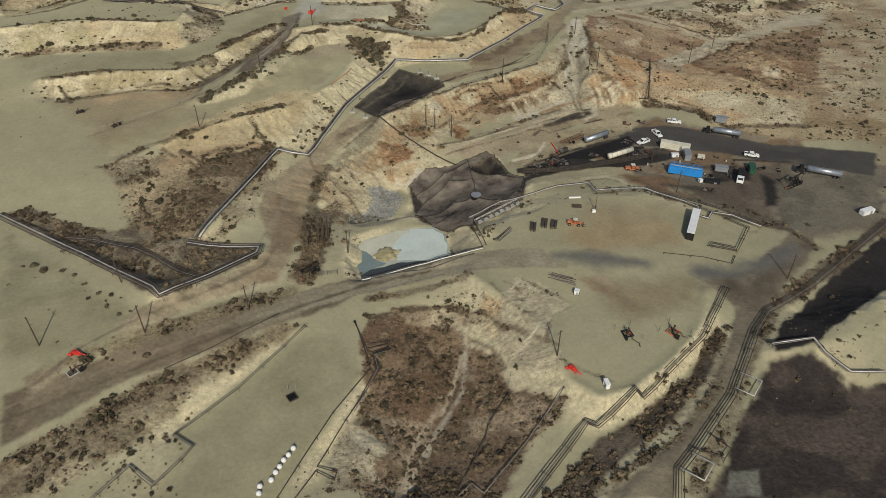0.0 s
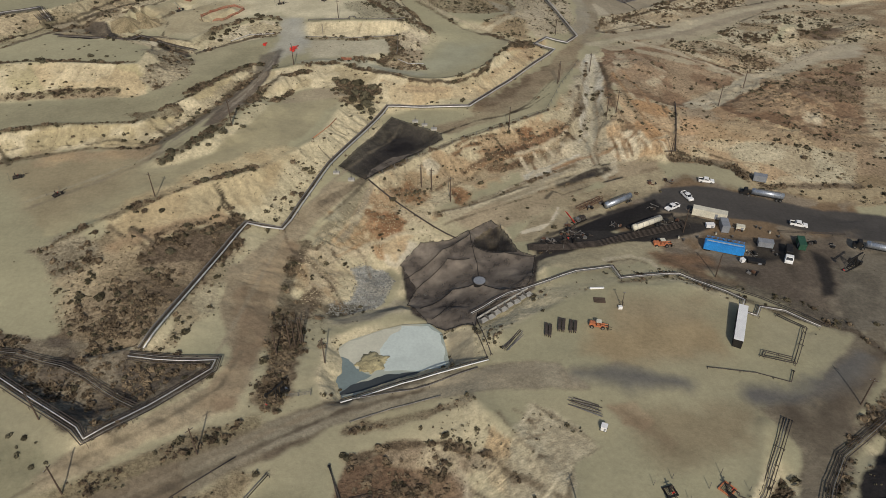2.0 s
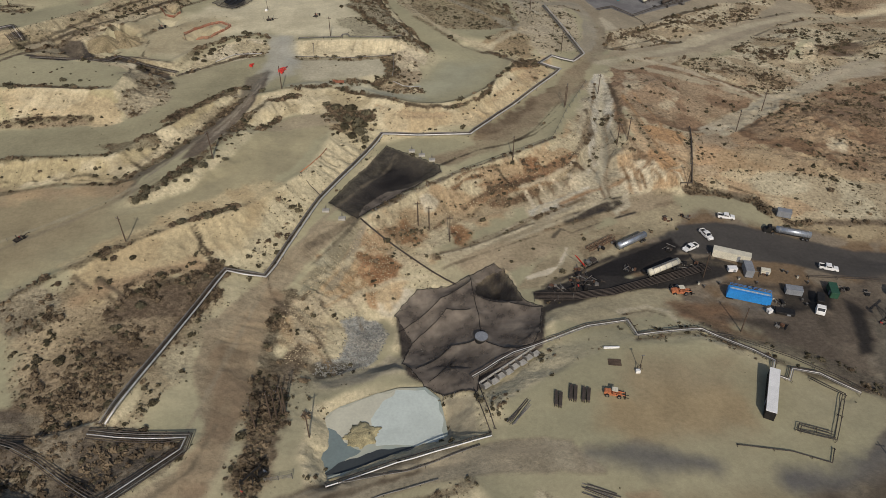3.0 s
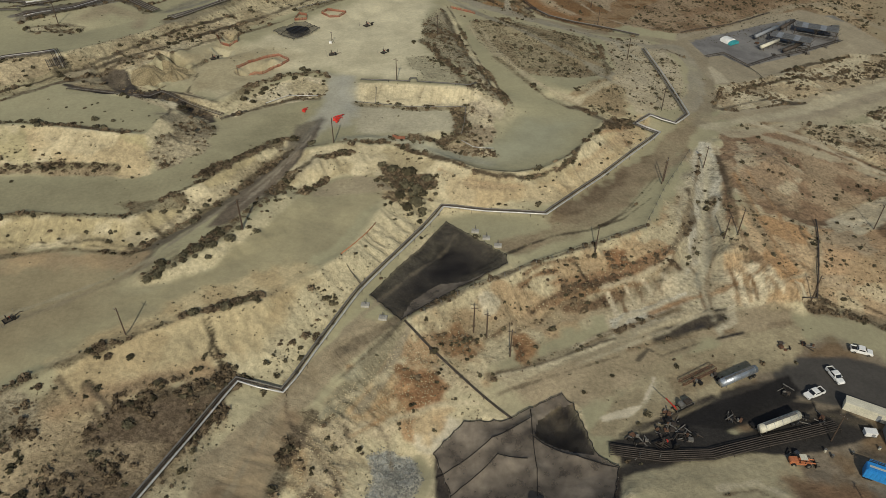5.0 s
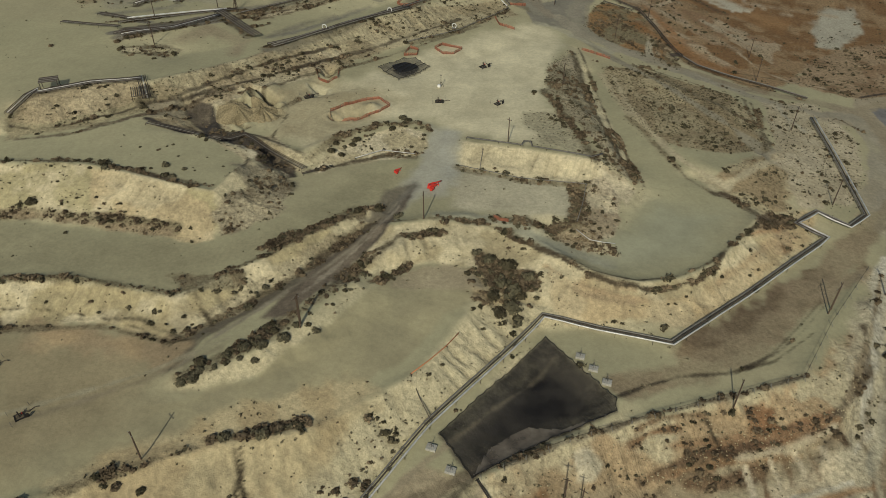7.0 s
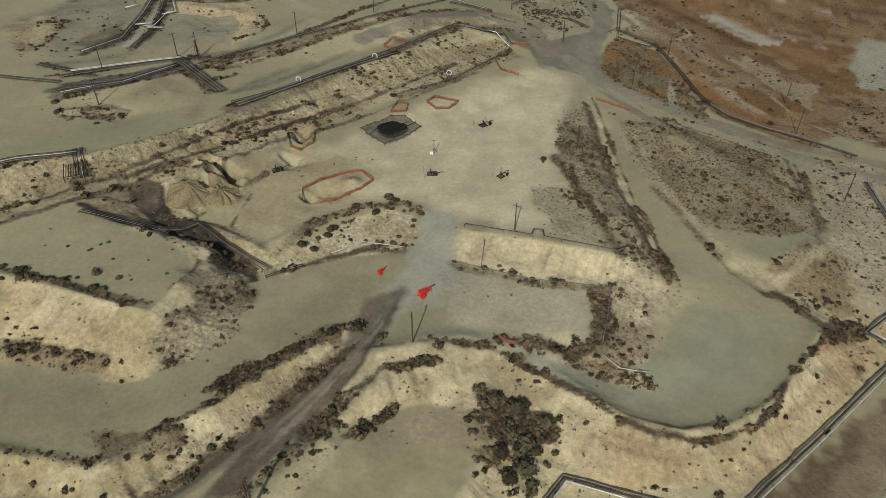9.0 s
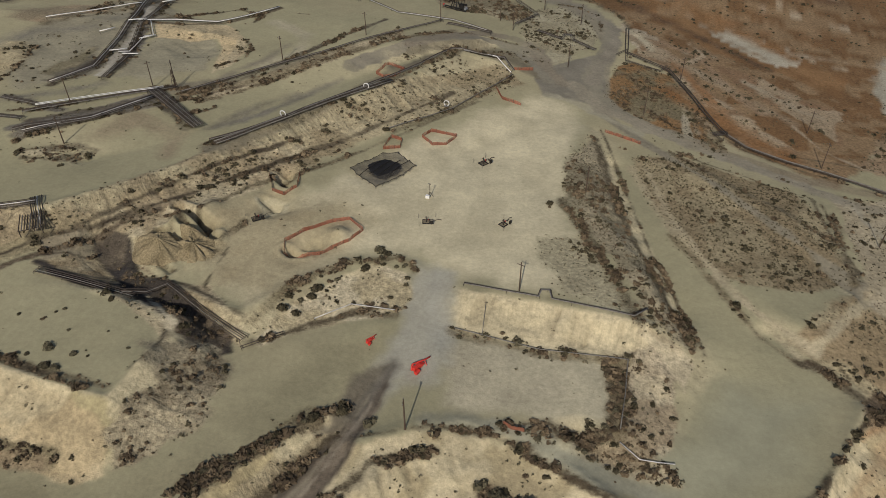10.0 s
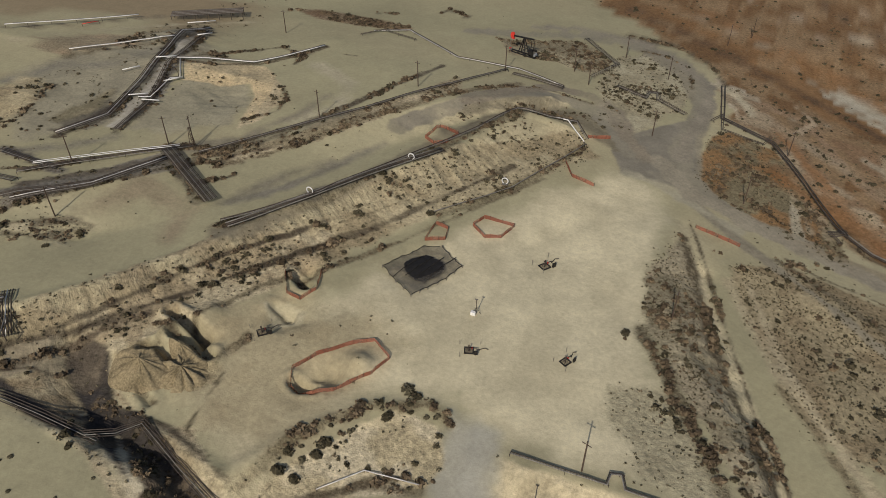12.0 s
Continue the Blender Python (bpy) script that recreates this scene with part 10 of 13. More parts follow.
def pipeline(pts, pipes, height=0.7, every=9.0, label="pair of dark steel oil pipes on low stands", name="pipeline"):
    """pipes: sideways offset, radius, material. Follows the ground on stands."""
    pipes = [(o * 0.72, r * 0.68, m) for o, r, m in pipes]
    way = resample(pts, 4.5)
    z = [ground(*p) for p in way]
    z = [(z[max(i - 1, 0)] + 2 * z[i] + z[min(i + 1, len(z) - 1)]) / 4 for i in range(len(z))]
    z = [max(a, ground(*p) - 0.1) for a, p in zip(z, way)]
    base = Vector((*way[0], z[0]))
    top = thing(name, Matrix.Translation(base), label, "pipeline")
    for off, r, m in pipes:
        path = [Vector((p[0], p[1], q + height + r)) - base for p, q in zip(offset_path(way, off), z)]
        part("pipe", tube(path, r, 7), m, top)
    width = max(0.5, max(o for o, _, _ in pipes) - min(o for o, _, _ in pipes) + 0.5)
    mid = (max(o for o, _, _ in pipes) + min(o for o, _, _ in pipes)) / 2
    me = pipe_support(width, height)
    centre = offset_path(way, mid)
    step = max(1, int(every / 4.5))
    for i in range(0, len(way), step):
        j = min(i + 1, len(way) - 1)
        k = max(j - 1, 0)
        ob = new("support", me)
        ob.parent = top
        ob.matrix_basis = pose(centre[i][0] - base.x, centre[i][1] - base.y, z[i] - base.z, 0, 0, heading(way[k], way[j]) + 90)
    return top


# ---- pond of milky produced water ----
def build_pond():
    outline = [(-30.0, 176.5), (-23.8, 181.7), (-15.9, 185.5), (-10.2, 187.5), (-3.2, 187.9), (0.3, 184.3), (1.7, 177.5), (2.4, 172.7), (5.4, 172.4), (-10.6, 166.0), (-26.3, 161.1), (-27.8, 162.9)]
    bm = bmesh.new()
    c = Vector((sum(p[0] for p in outline) / len(outline), sum(p[1] for p in outline) / len(outline)))
    ring = [c + (Vector(p) - c) * 1.02 for p in resample(outline + outline[:1], 3)[:-1]]
    bm.faces.new([bm.verts.new((p.x, p.y, -6.55)) for p in ring])
    m = bpy.data.materials.new("milky_water")
    m.use_nodes = True
    n, l = m.node_tree.nodes, m.node_tree.links
    b = n["Principled BSDF"]
    b.inputs["Roughness"].default_value = 0.12
    co, t = n.new("ShaderNodeTexCoord"), n.new("ShaderNodeTexNoise")
    t.inputs["Scale"].default_value, t.inputs["Detail"].default_value = 0.07, 5
    l.new(co.outputs["Object"], t.inputs["Vector"])
    r = n.new("ShaderNodeValToRGB")
    r.color_ramp.elements[0].position, r.color_ramp.elements[1].position = 0.38, 0.62
    r.color_ramp.elements[0].color, r.color_ramp.elements[1].color = (0.33, 0.39, 0.34, 1), (0.52, 0.50, 0.37, 1)
    l.new(t.outputs["Fac"], r.inputs[0])
    l.new(r.outputs[0], b.inputs["Base Color"])
    tagged(part("water", bm, m), "milky blue-green water standing in a shallow pond", "pond", kind="structure")
    for name, pts, lift, colour, rough, label in (
            ("silt_flat", [(-29.3, 175.5), (-23.8, 181.3), (-15.9, 185.0), (-10.2, 187.1), (-14.1, 182.5), (-15.2, 177.5), (-14.2, 171.1), (-16.8, 172.4), (-21.0, 170.7), (-24.1, 175.0)], 0.03, (0.56, 0.54, 0.41), 0.5, "cream wet silt flat at the edge of the pond"),
            ("milky_shallows", [(-14.2, 170.8), (-15.2, 177.5), (-14.1, 182.5), (-10.2, 187.1), (-3.2, 187.5), (0.3, 184.0), (1.5, 177.5), (1.9, 172.4), (-2.4, 170.7), (-8.9, 170.5)], 0.025, (0.56, 0.61, 0.54), 0.35, "pale blue milky shallows of the pond"),
            ("deep_water", [(-29.7, 176.2), (-24.1, 175.0), (-20.7, 170.7), (-17.2, 169.3), (-21.9, 165.4), (-25.7, 162.0), (-27.5, 163.4)], 0.02, (0.20, 0.245, 0.23), 0.12, "deeper blue-grey water at the low end of the pond"),
            # dark sheet painted over the water where the pond wall shades it
            ("pond_wall_shade", [(-26.1, 161.7), (-21.9, 165.6), (-15.9, 168.8), (-6.9, 170.1), (2.1, 171.6), (5.0, 172.2), (-10.6, 166.3)], 0.05, (0.055, 0.062, 0.062), 0.3, "dark sheet painted for the shade under the pond wall")):
        sheet = bmesh.new()
        rim = [(p[0] + 1.1 * (noise.noise(Vector((p[0] * 0.3, p[1] * 0.3, 2))) - 0.2), p[1] + 1.1 * noise.noise(Vector((p[0] * 0.3, p[1] * 0.3, 7)))) for p in resample(pts + pts[:1], 0.8)[:-1]]
        sheet.faces.new([sheet.verts.new((p[0], p[1], -6.55 + lift)) for p in rim])
        bmesh.ops.triangulate(sheet, faces=sheet.faces[:])
        tagged(part(name, sheet, mat(name + "_soil", colour, rough, 0, 0.06, 4.0, 0.05)), label, "pond", kind="structure")
    # a mud bar rises from the water
    bar = bmesh.new()
    cx, cy = (-17.6, 173.5)
    bmesh.ops.create_icosphere(bar, subdivisions=4, radius=1, matrix=Matrix.Translation((0, 0, 0)) @ Matrix.Diagonal((4.2, 3.0, 0.8, 1)))
    for v in bar.verts:
        k = 1 + 0.5 * (noise.noise(v.co * 0.5) + 0.6 * noise.noise(v.co * 1.6))
        v.co.x *= k
        v.co.y *= k
        v.co.z *= 0.9 + 0.5 * noise.noise(v.co * 1.3)
    for f in bar.faces:
        f.smooth = True
    ob = part("mud_bar", bar, mat("wet_mud", (0.36, 0.31, 0.17), 0.8, 0, 0.25, 2.0, 0.6))
    ob.matrix_basis = pose(cx, cy, -6.6, 0, 0, 20)
    tagged(ob, "crusted tan mud bar standing out of the milky pond", "mud bar")


build_pond()


# ---- dark nets stretched over the pits ----
def net_material(name, dark, light, lo, hi):
    """Fine netting: a loose weave that lets some of the pit show through."""
    m = bpy.data.materials.new(name)
    m.use_nodes = True
    n, l = m.node_tree.nodes, m.node_tree.links
    b = n["Principled BSDF"]
    b.inputs["Roughness"].default_value, b.inputs["Specular IOR Level"].default_value = 0.95, 0.05
    co, t, w = n.new("ShaderNodeTexCoord"), n.new("ShaderNodeTexNoise"), n.new("ShaderNodeTexNoise")
    t.inputs["Scale"].default_value, t.inputs["Detail"].default_value = 0.16, 7
    w.inputs["Scale"].default_value, w.inputs["Detail"].default_value = 0.5, 3
    l.new(co.outputs["Object"], t.inputs["Vector"])
    l.new(co.outputs["Object"], w.inputs["Vector"])
    r = n.new("ShaderNodeValToRGB")
    r.color_ramp.elements[0].position, r.color_ramp.elements[1].position = 0.35, 0.68
    r.color_ramp.elements[0].color, r.color_ramp.elements[1].color = (*dark, 1), (*light, 1)
    l.new(t.outputs["Fac"], r.inputs[0])
    l.new(r.outputs[0], b.inputs["Base Color"])
    a = n.new("ShaderNodeMapRange")
    a.inputs[1].default_value, a.inputs[2].default_value, a.inputs[3].default_value, a.inputs[4].default_value = 0.35, 0.65, lo, hi
    l.new(w.outputs["Fac"], a.inputs[0])
    l.new(a.outputs[0], b.inputs["Alpha"])
    return m


NETTING = net_material("orange_safety_netting", (0.40, 0.15, 0.09), (0.56, 0.24, 0.15), 0.45, 0.8)
BLACK_NET = net_material("black_bird_net", (0.03, 0.028, 0.028), (0.10, 0.088, 0.072), 0.36, 0.6)
BROWN_NET = net_material("brown_bird_net", (0.095, 0.08, 0.066), (0.29, 0.243, 0.188), 0.66, 0.92)
GREY_NET = net_material("grey_bird_net", (0.10, 0.093, 0.08), (0.19, 0.172, 0.142), 0.34, 0.56)


def net_cover(name, outline, rim, sag, ridges, label, net, wave=0.25, panel=(), cloth=None):
    """A net sheet pulled taut at its rim, with ropes along its ridges: a plan grid lifted to its own sag."""
    mid = Vector((sum(p[0] for p in outline) / len(outline), sum(p[1] for p in outline) / len(outline)))
    ring = []
    for a, b in zip(outline, outline[1:] + outline[:1]):
        stays = resample([a, b], 3.2)
        for p, q in zip(stays[:-1], stays[1:]):
            ring.append(tuple(p))
            for u, pull in ((0.25, 0.75), (0.5, 1.0), (0.75, 0.75)):
                m = Vector((p[0] + (q[0] - p[0]) * u, p[1] + (q[1] - p[1]) * u))
                ring.append(tuple(m + (mid - m).normalized() * 0.32 * pull))
    stays, outline = outline, ring
    x0, x1 = min(p[0] for p in outline), max(p[0] for p in outline)
    y0, y1 = min(p[1] for p in outline), max(p[1] for p in outline)
    step = 0.4
    gx, gy = np.meshgrid(np.arange(x0 - 1, x1 + 1, step), np.arange(y0 - 1, y1 + 1, step), indexing="ij")
    d = -distance(gx, gy, outline)
    inside = d > -step * 0.7
    rimz = np.zeros(gx.shape)
    wsum = np.zeros(gx.shape)
    for p in resample(outline + outline[:1], 3):
        w = 1 / (np.hypot(gx - p[0], gy - p[1]) + 0.3) ** 3
        rimz += w * (ground(p[0], p[1]) + rim)
        wsum += w
    z = rimz / wsum - sag * (1 - np.exp(-np.maximum(d, 0) / 4.0)) + wave * (fbm(gx, gy, 6, 201, 4) - 0.5) * np.clip(d / 3, 0, 1)
    for a, b, h in ridges:
        rd = distance(gx, gy, [a, b], closed=False)
        z += h * np.exp(-(rd / 2.2) ** 1.1) * np.clip(d / 2.5, 0, 1)
    z = np.maximum(z, levels_at(gx, gy) + 0.12)
    sheets = [(bmesh.new(), {}), (bmesh.new(), {})]
    other = distance(gx, gy, panel) < 0 if panel else np.zeros(gx.shape, bool)
    for i in range(gx.shape[0] - 1):
        for j in range(gx.shape[1] - 1):
            cell = [(i, j), (i + 1, j), (i + 1, j + 1), (i, j + 1)]
            if not all(inside[c] for c in cell):
                continue
            bm, vs = sheets[int(other[i, j])]
            for c in cell:
                if c not in vs:
                    vs[c] = bm.verts.new((gx[c], gy[c], z[c]))
            bm.faces.new([vs[c] for c in cell]).smooth = True
    top = thing(name, Matrix.Identity(4), label, "pit net")
    part("net_sheet", sheets[0][0], net, top)
    if panel:
        part("net_panel", sheets[1][0], cloth, top)

    def height(p):
        i = min(max(int(round((p[0] - x0 + 1) / step)), 0), gx.shape[0] - 1)
        j = min(max(int(round((p[1] - y0 + 1) / step)), 0), gx.shape[1] - 1)
        return float(z[i, j])
    edge = [(p[0], p[1], ground(p[0], p[1]) + rim + 0.12) for p in outline + outline[:1]]
    part("edge_rope", tube(edge, 0.08, 6), ROPE, top)
    for a, b, h in ridges:
        part("ridge_rope", tube([(*p, height(p) + 0.08) for p in resample([a, b], 1.5)], 0.10, 6), ROPE, top)
    for k, p in enumerate(resample(stays + stays[:1], 3.2)[:-1]):
        z0 = ground(*p)
        part("anchor_post", rods(((p[0], p[1], z0 - 0.3), (p[0], p[1], z0 + rim + 0.35), 0.07), seg=6), STEEL, top)
    return top, height


N1, N2, N3 = [(-19.2, 291.0), (-9.0, 282.9), (0.1, 276.1), (0.6, 272.9), (-8.3, 265.0), (-19.1, 255.0), (-25.4, 247.0), (-30.3, 251.3), (-35.3, 255.2), (-28.8, 270.2)], [(-12.7, 216.9), (-6.5, 225.2), (-2.7, 226.0), (3.9, 226.7), (8.9, 230.5), (16.7, 235.8), (19.6, 232.9), (24.5, 218.8), (29.2, 215.5), (27.0, 203.0), (23.3, 194.8), (10.6, 190.0), (9.6, 183.1), (1.4, 184.9), (-3.5, 188.4), (-9.7, 198.4), (-7.5, 207.9)], [(-105.3, 393.6), (-103.1, 399.3), (-99.6, 405.3), (-95.3, 407.2), (-87.9, 402.3), (-89.8, 396.8), (-92.6, 392.0), (-94.8, 387.4), (-100.2, 390.4)]
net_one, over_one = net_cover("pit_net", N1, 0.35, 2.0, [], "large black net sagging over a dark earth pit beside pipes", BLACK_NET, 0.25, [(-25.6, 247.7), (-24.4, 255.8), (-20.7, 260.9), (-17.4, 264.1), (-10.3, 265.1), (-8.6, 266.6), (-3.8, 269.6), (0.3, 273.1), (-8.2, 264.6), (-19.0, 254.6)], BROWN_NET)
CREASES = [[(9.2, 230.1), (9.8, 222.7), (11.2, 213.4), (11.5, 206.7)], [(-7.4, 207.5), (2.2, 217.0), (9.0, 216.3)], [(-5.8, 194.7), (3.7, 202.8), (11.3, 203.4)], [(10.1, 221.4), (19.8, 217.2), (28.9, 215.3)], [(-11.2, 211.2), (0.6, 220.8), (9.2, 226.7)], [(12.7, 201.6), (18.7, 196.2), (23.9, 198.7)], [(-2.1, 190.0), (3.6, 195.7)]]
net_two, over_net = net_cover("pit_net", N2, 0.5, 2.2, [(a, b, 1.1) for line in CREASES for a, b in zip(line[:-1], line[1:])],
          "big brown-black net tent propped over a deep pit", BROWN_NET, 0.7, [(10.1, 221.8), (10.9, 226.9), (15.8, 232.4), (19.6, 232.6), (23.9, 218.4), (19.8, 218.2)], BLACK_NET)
SUMP = (11.5, 203.2)
_s = thing("sump_tank", pose(*SUMP, over_net(SUMP) - 0.9), "round dark sump tank at the edge of the net", "tank")
part("shell", rods(((0, 0, 0), (0, 0, 1.7), 1.7), seg=24), BLACK, _s)
part("lid", rods(((0, 0, 1.7), (0, 0, 1.8), 1.75), seg=24), GREYBOX, _s)
part("rim", rods(((0, 0, 1.5), (0, 0, 1.62), 1.8), seg=24), STEEL, _s)
N3_MID = [((N3[0][0] + (N3[4][0] - N3[0][0]) * k, N3[0][1] + (N3[4][1] - N3[0][1]) * k)) for k in (0.3, 0.45, 0.6, 0.75)]
# the black middle panel darkens the net over the deep hole
net_cover("pit_net", N3, 0.6, 0.9, [(p, (p[0] + 1.6, p[1] + 4.6), 0.3) for p in N3_MID] + [(p, (p[0] - 1.5, p[1] - 4.5), 0.3) for p in N3_MID],
          "small grey net tied over a square black pit", GREY_NET, 0.25, [(-101.5, 396.5), (-100.8, 399.2), (-97.8, 402.4), (-93.1, 401.5), (-91.7, 399.2), (-94.7, 395.5), (-96.5, 393.0), (-99.3, 394.1)], BLACK)
C3 = (sum(p[0] for p in N3) / len(N3), sum(p[1] for p in N3) / len(N3))
# black sheet added for the darkness down in the hole
_o = thing("pit_dark", pose(*C3, ground(*C3) + 0.3), "flat black sheet for the dark depth under the net", "sump")
_b = bmesh.new()
_b.faces.new([_b.verts.new(((p[0] - C3[0]) * 0.72, (p[1] - C3[1]) * 0.7, 0)) for p in N3])
part("oil", _b, BLACK, _o)

# anchor blocks with eye posts
def anchor_block(p):
    top = thing("anchor_block", spot(p), "square concrete anchor block with a steel eye post", "anchor block", "anchor blocks along the net")
    part("block", box(((0, 0, 0.3), (2.2, 1.6, 0.7)), bevel=0.06), CONCRETE, top)
    part("eye_post", rods(((0, 0, 0.6), (0, 0, 2.4), 0.07), ((-0.5, 0, 0.65), (0, 0, 1.8), 0.04), ((0.5, 0, 0.65), (0, 0, 1.8), 0.04)), STEEL, top)


for p in [(-9.9, 286.7), (-6.3, 283.6), (-2.7, 280.3), (-35.7, 251.5), (-30.2, 247.7)]:
    anchor_block(p)

# ---- pipelines ----
TWO_PALE = [(-0.9, 0.34, PIPE_PALE), (0.3, 0.26, PIPE_DARK), (1.1, 0.30, PIPE_GREY)]
TWO_DARK = [(-0.5, 0.15, PIPE_DARK), (0.5, 0.15, PIPE_DARK)]
ONE_DARK, ONE_PALE = [(0, 0.17, PIPE_DARK)], [(0, 0.19, PIPE_PALE)]
FOUR = [(-1.2, 0.16, PIPE_DARK), (-0.4, 0.14, PIPE_GREY), (0.4, 0.16, PIPE_DARK), (1.2, 0.14, PIPE_DARK)]
OILY = [(-1.9 + 0.75 * k, 0.17, PIPE_DARK) for k in range(6)]
SIX = [(-1.9, 0.17, PIPE_DARK), (-1.2, 0.15, PIPE_GREY), (-0.5, 0.17, PIPE_DARK), (0.3, 0.2, PIPE_PALE), (1.0, 0.15, PIPE_DARK), (1.8, 0.17, PIPE_DARK)]
TEN = [(-2.6 + 0.55 * k, 0.16, (PIPE_DARK, PIPE_GREY)[k % 3 == 1]) for k in range(10)]
PALE_L = "silver insulated pipe beside dark pipes on low steel stands"
DARK_L = "pair of dark rusty oil pipes on low stands"
MANY_L = "bundle of dark and grey oil pipes side by side"
ONE_L = "single dark oil pipe lying on low stands"
pipeline([(-73.5, 168.0), (-59.8, 221.9), (-49.1, 221.8), (-47.7, 226.3), (-38.3, 256.0), (-21.0, 296.1), (10.7, 296.4), (28.5, 322.5), (51.3, 356.8), (42.6, 358.8), (48.9, 367.6), (58.1, 364.1), (63.8, 372.3), (52.7, 433.7)], TWO_PALE, 0.9, label=PALE_L)
pipeline([(-135.0, 174.8), (-101.2, 155.2), (-77.2, 140.8), (-74.4, 137.9), (-64.9, 149.0), (-54.9, 162.5), (-54.8, 166.0), (-64.5, 165.7), (-75.7, 165.3)], SIX, 0.8, label=MANY_L)
pipeline([(-108.2, 156.6), (-104.6, 163.4), (-99.1, 162.0), (-102.8, 155.2)], TWO_DARK, 0.9, label="square loop of two dark pipes")
pipeline([(-24.1, 139.4), (-19.3, 125.5), (-18.6, 122.5), (-26.2, 108.2), (-30.6, 97.5), (-35.2, 85.3)], ONE_DARK, 0.6, label=ONE_L)
pipeline([(-19.3, 131.2), (-14.2, 132.9), (-14.4, 130.8), (-18.4, 128.6), (-16.1, 123.3), (-28.2, 94.4), (-23.7, 93.2), (-24.0, 91.1), (-28.3, 93.2), (-31.7, 85.3)], ONE_DARK, 0.6, label="single dark pipe with square expansion loops")
pipeline([(-37.1, 136.2), (-50.3, 114.8), (-61.8, 101.0), (-56.6, 97.7), (-61.9, 87.4), (-67.9, 91.5), (-74.2, 80.7)], [(0, 0.2, PIPE_GREY), (0.7, 0.12, PIPE_DARK)], 0.6, label="weathered grey pipe beside a thin dark one")
pipeline([(79.9, 149.6), (67.2, 129.7), (47.4, 109.8), (45.7, 111.1), (35.6, 102.8), (33.3, 104.1), (17.2, 83.8)], FOUR, 0.6, label=MANY_L)
pipeline([(16.0, 114.5), (10.8, 106.2), (9.9, 102.7), (3.4, 89.1)], ONE_DARK, 0.6, label=ONE_L)
pipeline([(29.2, 113.1), (18.7, 99.3), (8.9, 87.6), (6.3, 90.4), (3.4, 87.6)], [(0, 0.16, PIPE_GREY)], 0.6, label="single grey pipe through dry brush")
pipeline([(48.1, 80.1), (50.5, 89.4), (55.5, 94.6), (68.3, 109.7), (81.7, 131.6), (87.7, 139.4), (106.2, 153.0), (123.7, 168.0), (146.5, 187.7)], FOUR, 0.8, label=MANY_L)
pipeline([(54.0, 93.2), (57.9, 90.3), (54.7, 86.3), (50.5, 89.4)], ONE_PALE, 1.4, label="pale square expansion loop of one pipe")
pipeline([(72.1, 116.1), (76.4, 113.3), (72.8, 108.7), (69.1, 111.3)], ONE_PALE, 1.4, label="pale square expansion loop of one pipe")
pipeline([(59.6, 98.1), (63.0, 94.3), (60.8, 91.9), (54.3, 94.6)], ONE_DARK, 1.2, label="dark square expansion loop of one pipe")
pipeline([(82.6, 124.7), (93.6, 126.2), (94.9, 122.0), (99.2, 116.5), (107.6, 116.6)], [(-0.6, 0.17, PIPE_GREY), (0, 0.2, PIPE_PALE), (0.6, 0.17, PIPE_DARK)], 1.0, label="three pipes crossing dark wet ground")
pipeline([(8.5, 188.4), (15.1, 192.6), (27.2, 199.1), (39.7, 204.3), (50.6, 206.5), (51.6, 199.8), (69.7, 203.8), (80.9, 196.2), (85.0, 192.7), (82.6, 188.2), (86.3, 186.4), (88.8, 190.5), (95.2, 189.3), (102.6, 183.0)], [(-0.6, 0.17, PIPE_GREY), (0.1, 0.17, PIPE_PALE), (0.8, 0.18, PIPE_DARK)], 0.8, label="silver, grey and dark pipes with a square loop")
pipeline([(69.7, 203.8), (78.5, 202.3), (91.0, 195.2), (99.7, 188.6), (105.3, 183.0)], TWO_DARK, 0.6, label=DARK_L)
pipeline([(92.4, 187.8), (98.3, 182.7), (89.5, 168.4), (82.0, 170.6), (83.1, 172.3), (89.6, 170.0)], TWO_DARK, 0.7, label="dark pipes squared round a fenced well pad")
pipeline([(66.5, 166.1), (78.3, 164.8), (85.9, 162.0), (88.1, 165.9)], ONE_DARK, 0.4, label=ONE_L)
pipeline([(-24.1, 158.3), (-9.2, 164.0), (12.2, 168.9)], [(-0.6, 0.22, PIPE_WHITE), (0.5, 0.2, PIPE_DARK)], 0.5, label="white and dark pipes along the pond wall")
pipeline([(12.0, 169.8), (8.8, 184.1)], ONE_DARK, 0.5, label=ONE_L)
pipeline([(13.1, 170.4), (10.2, 184.9)], ONE_DARK, 0.5, label=ONE_L)
pipeline([(-21.1, 158.2), (-6.6, 161.1), (9.6, 166.3)], [(0, 0.14, PIPE_GREY), (0.5, 0.12, PIPE_DARK)], 0.3, label="two thin pipes along the dirt road")
pipeline([(-59.6, 356.2), (-49.1, 356.2), (-41.5, 356.3), (-41.3, 358.8), (-39.5, 359.3), (-38.4, 356.5), (-24.3, 356.7), (-19.5, 356.8), (-16.8, 361.1)], [(0, 0.2, PIPE_GREY), (0.5, 0.15, PIPE_DARK)], 0.6, label="grey pipe with a round loop along a bench")
pipeline([(-58.2, 344.1), (-38.9, 343.7), (-19.3, 346.4), (-18.8, 337.2), (-18.8, 327.9)], [(0, 0.17, PIPE_GREY)], 0.5, label="thin grey pipe at the foot of a pale bank")
pipeline([(-51.7, 344.0), (-53.0, 352.3)], [(0, 0.1, PIPE_GREY)], 0.3, label="thin grey pipe down a pale bank")
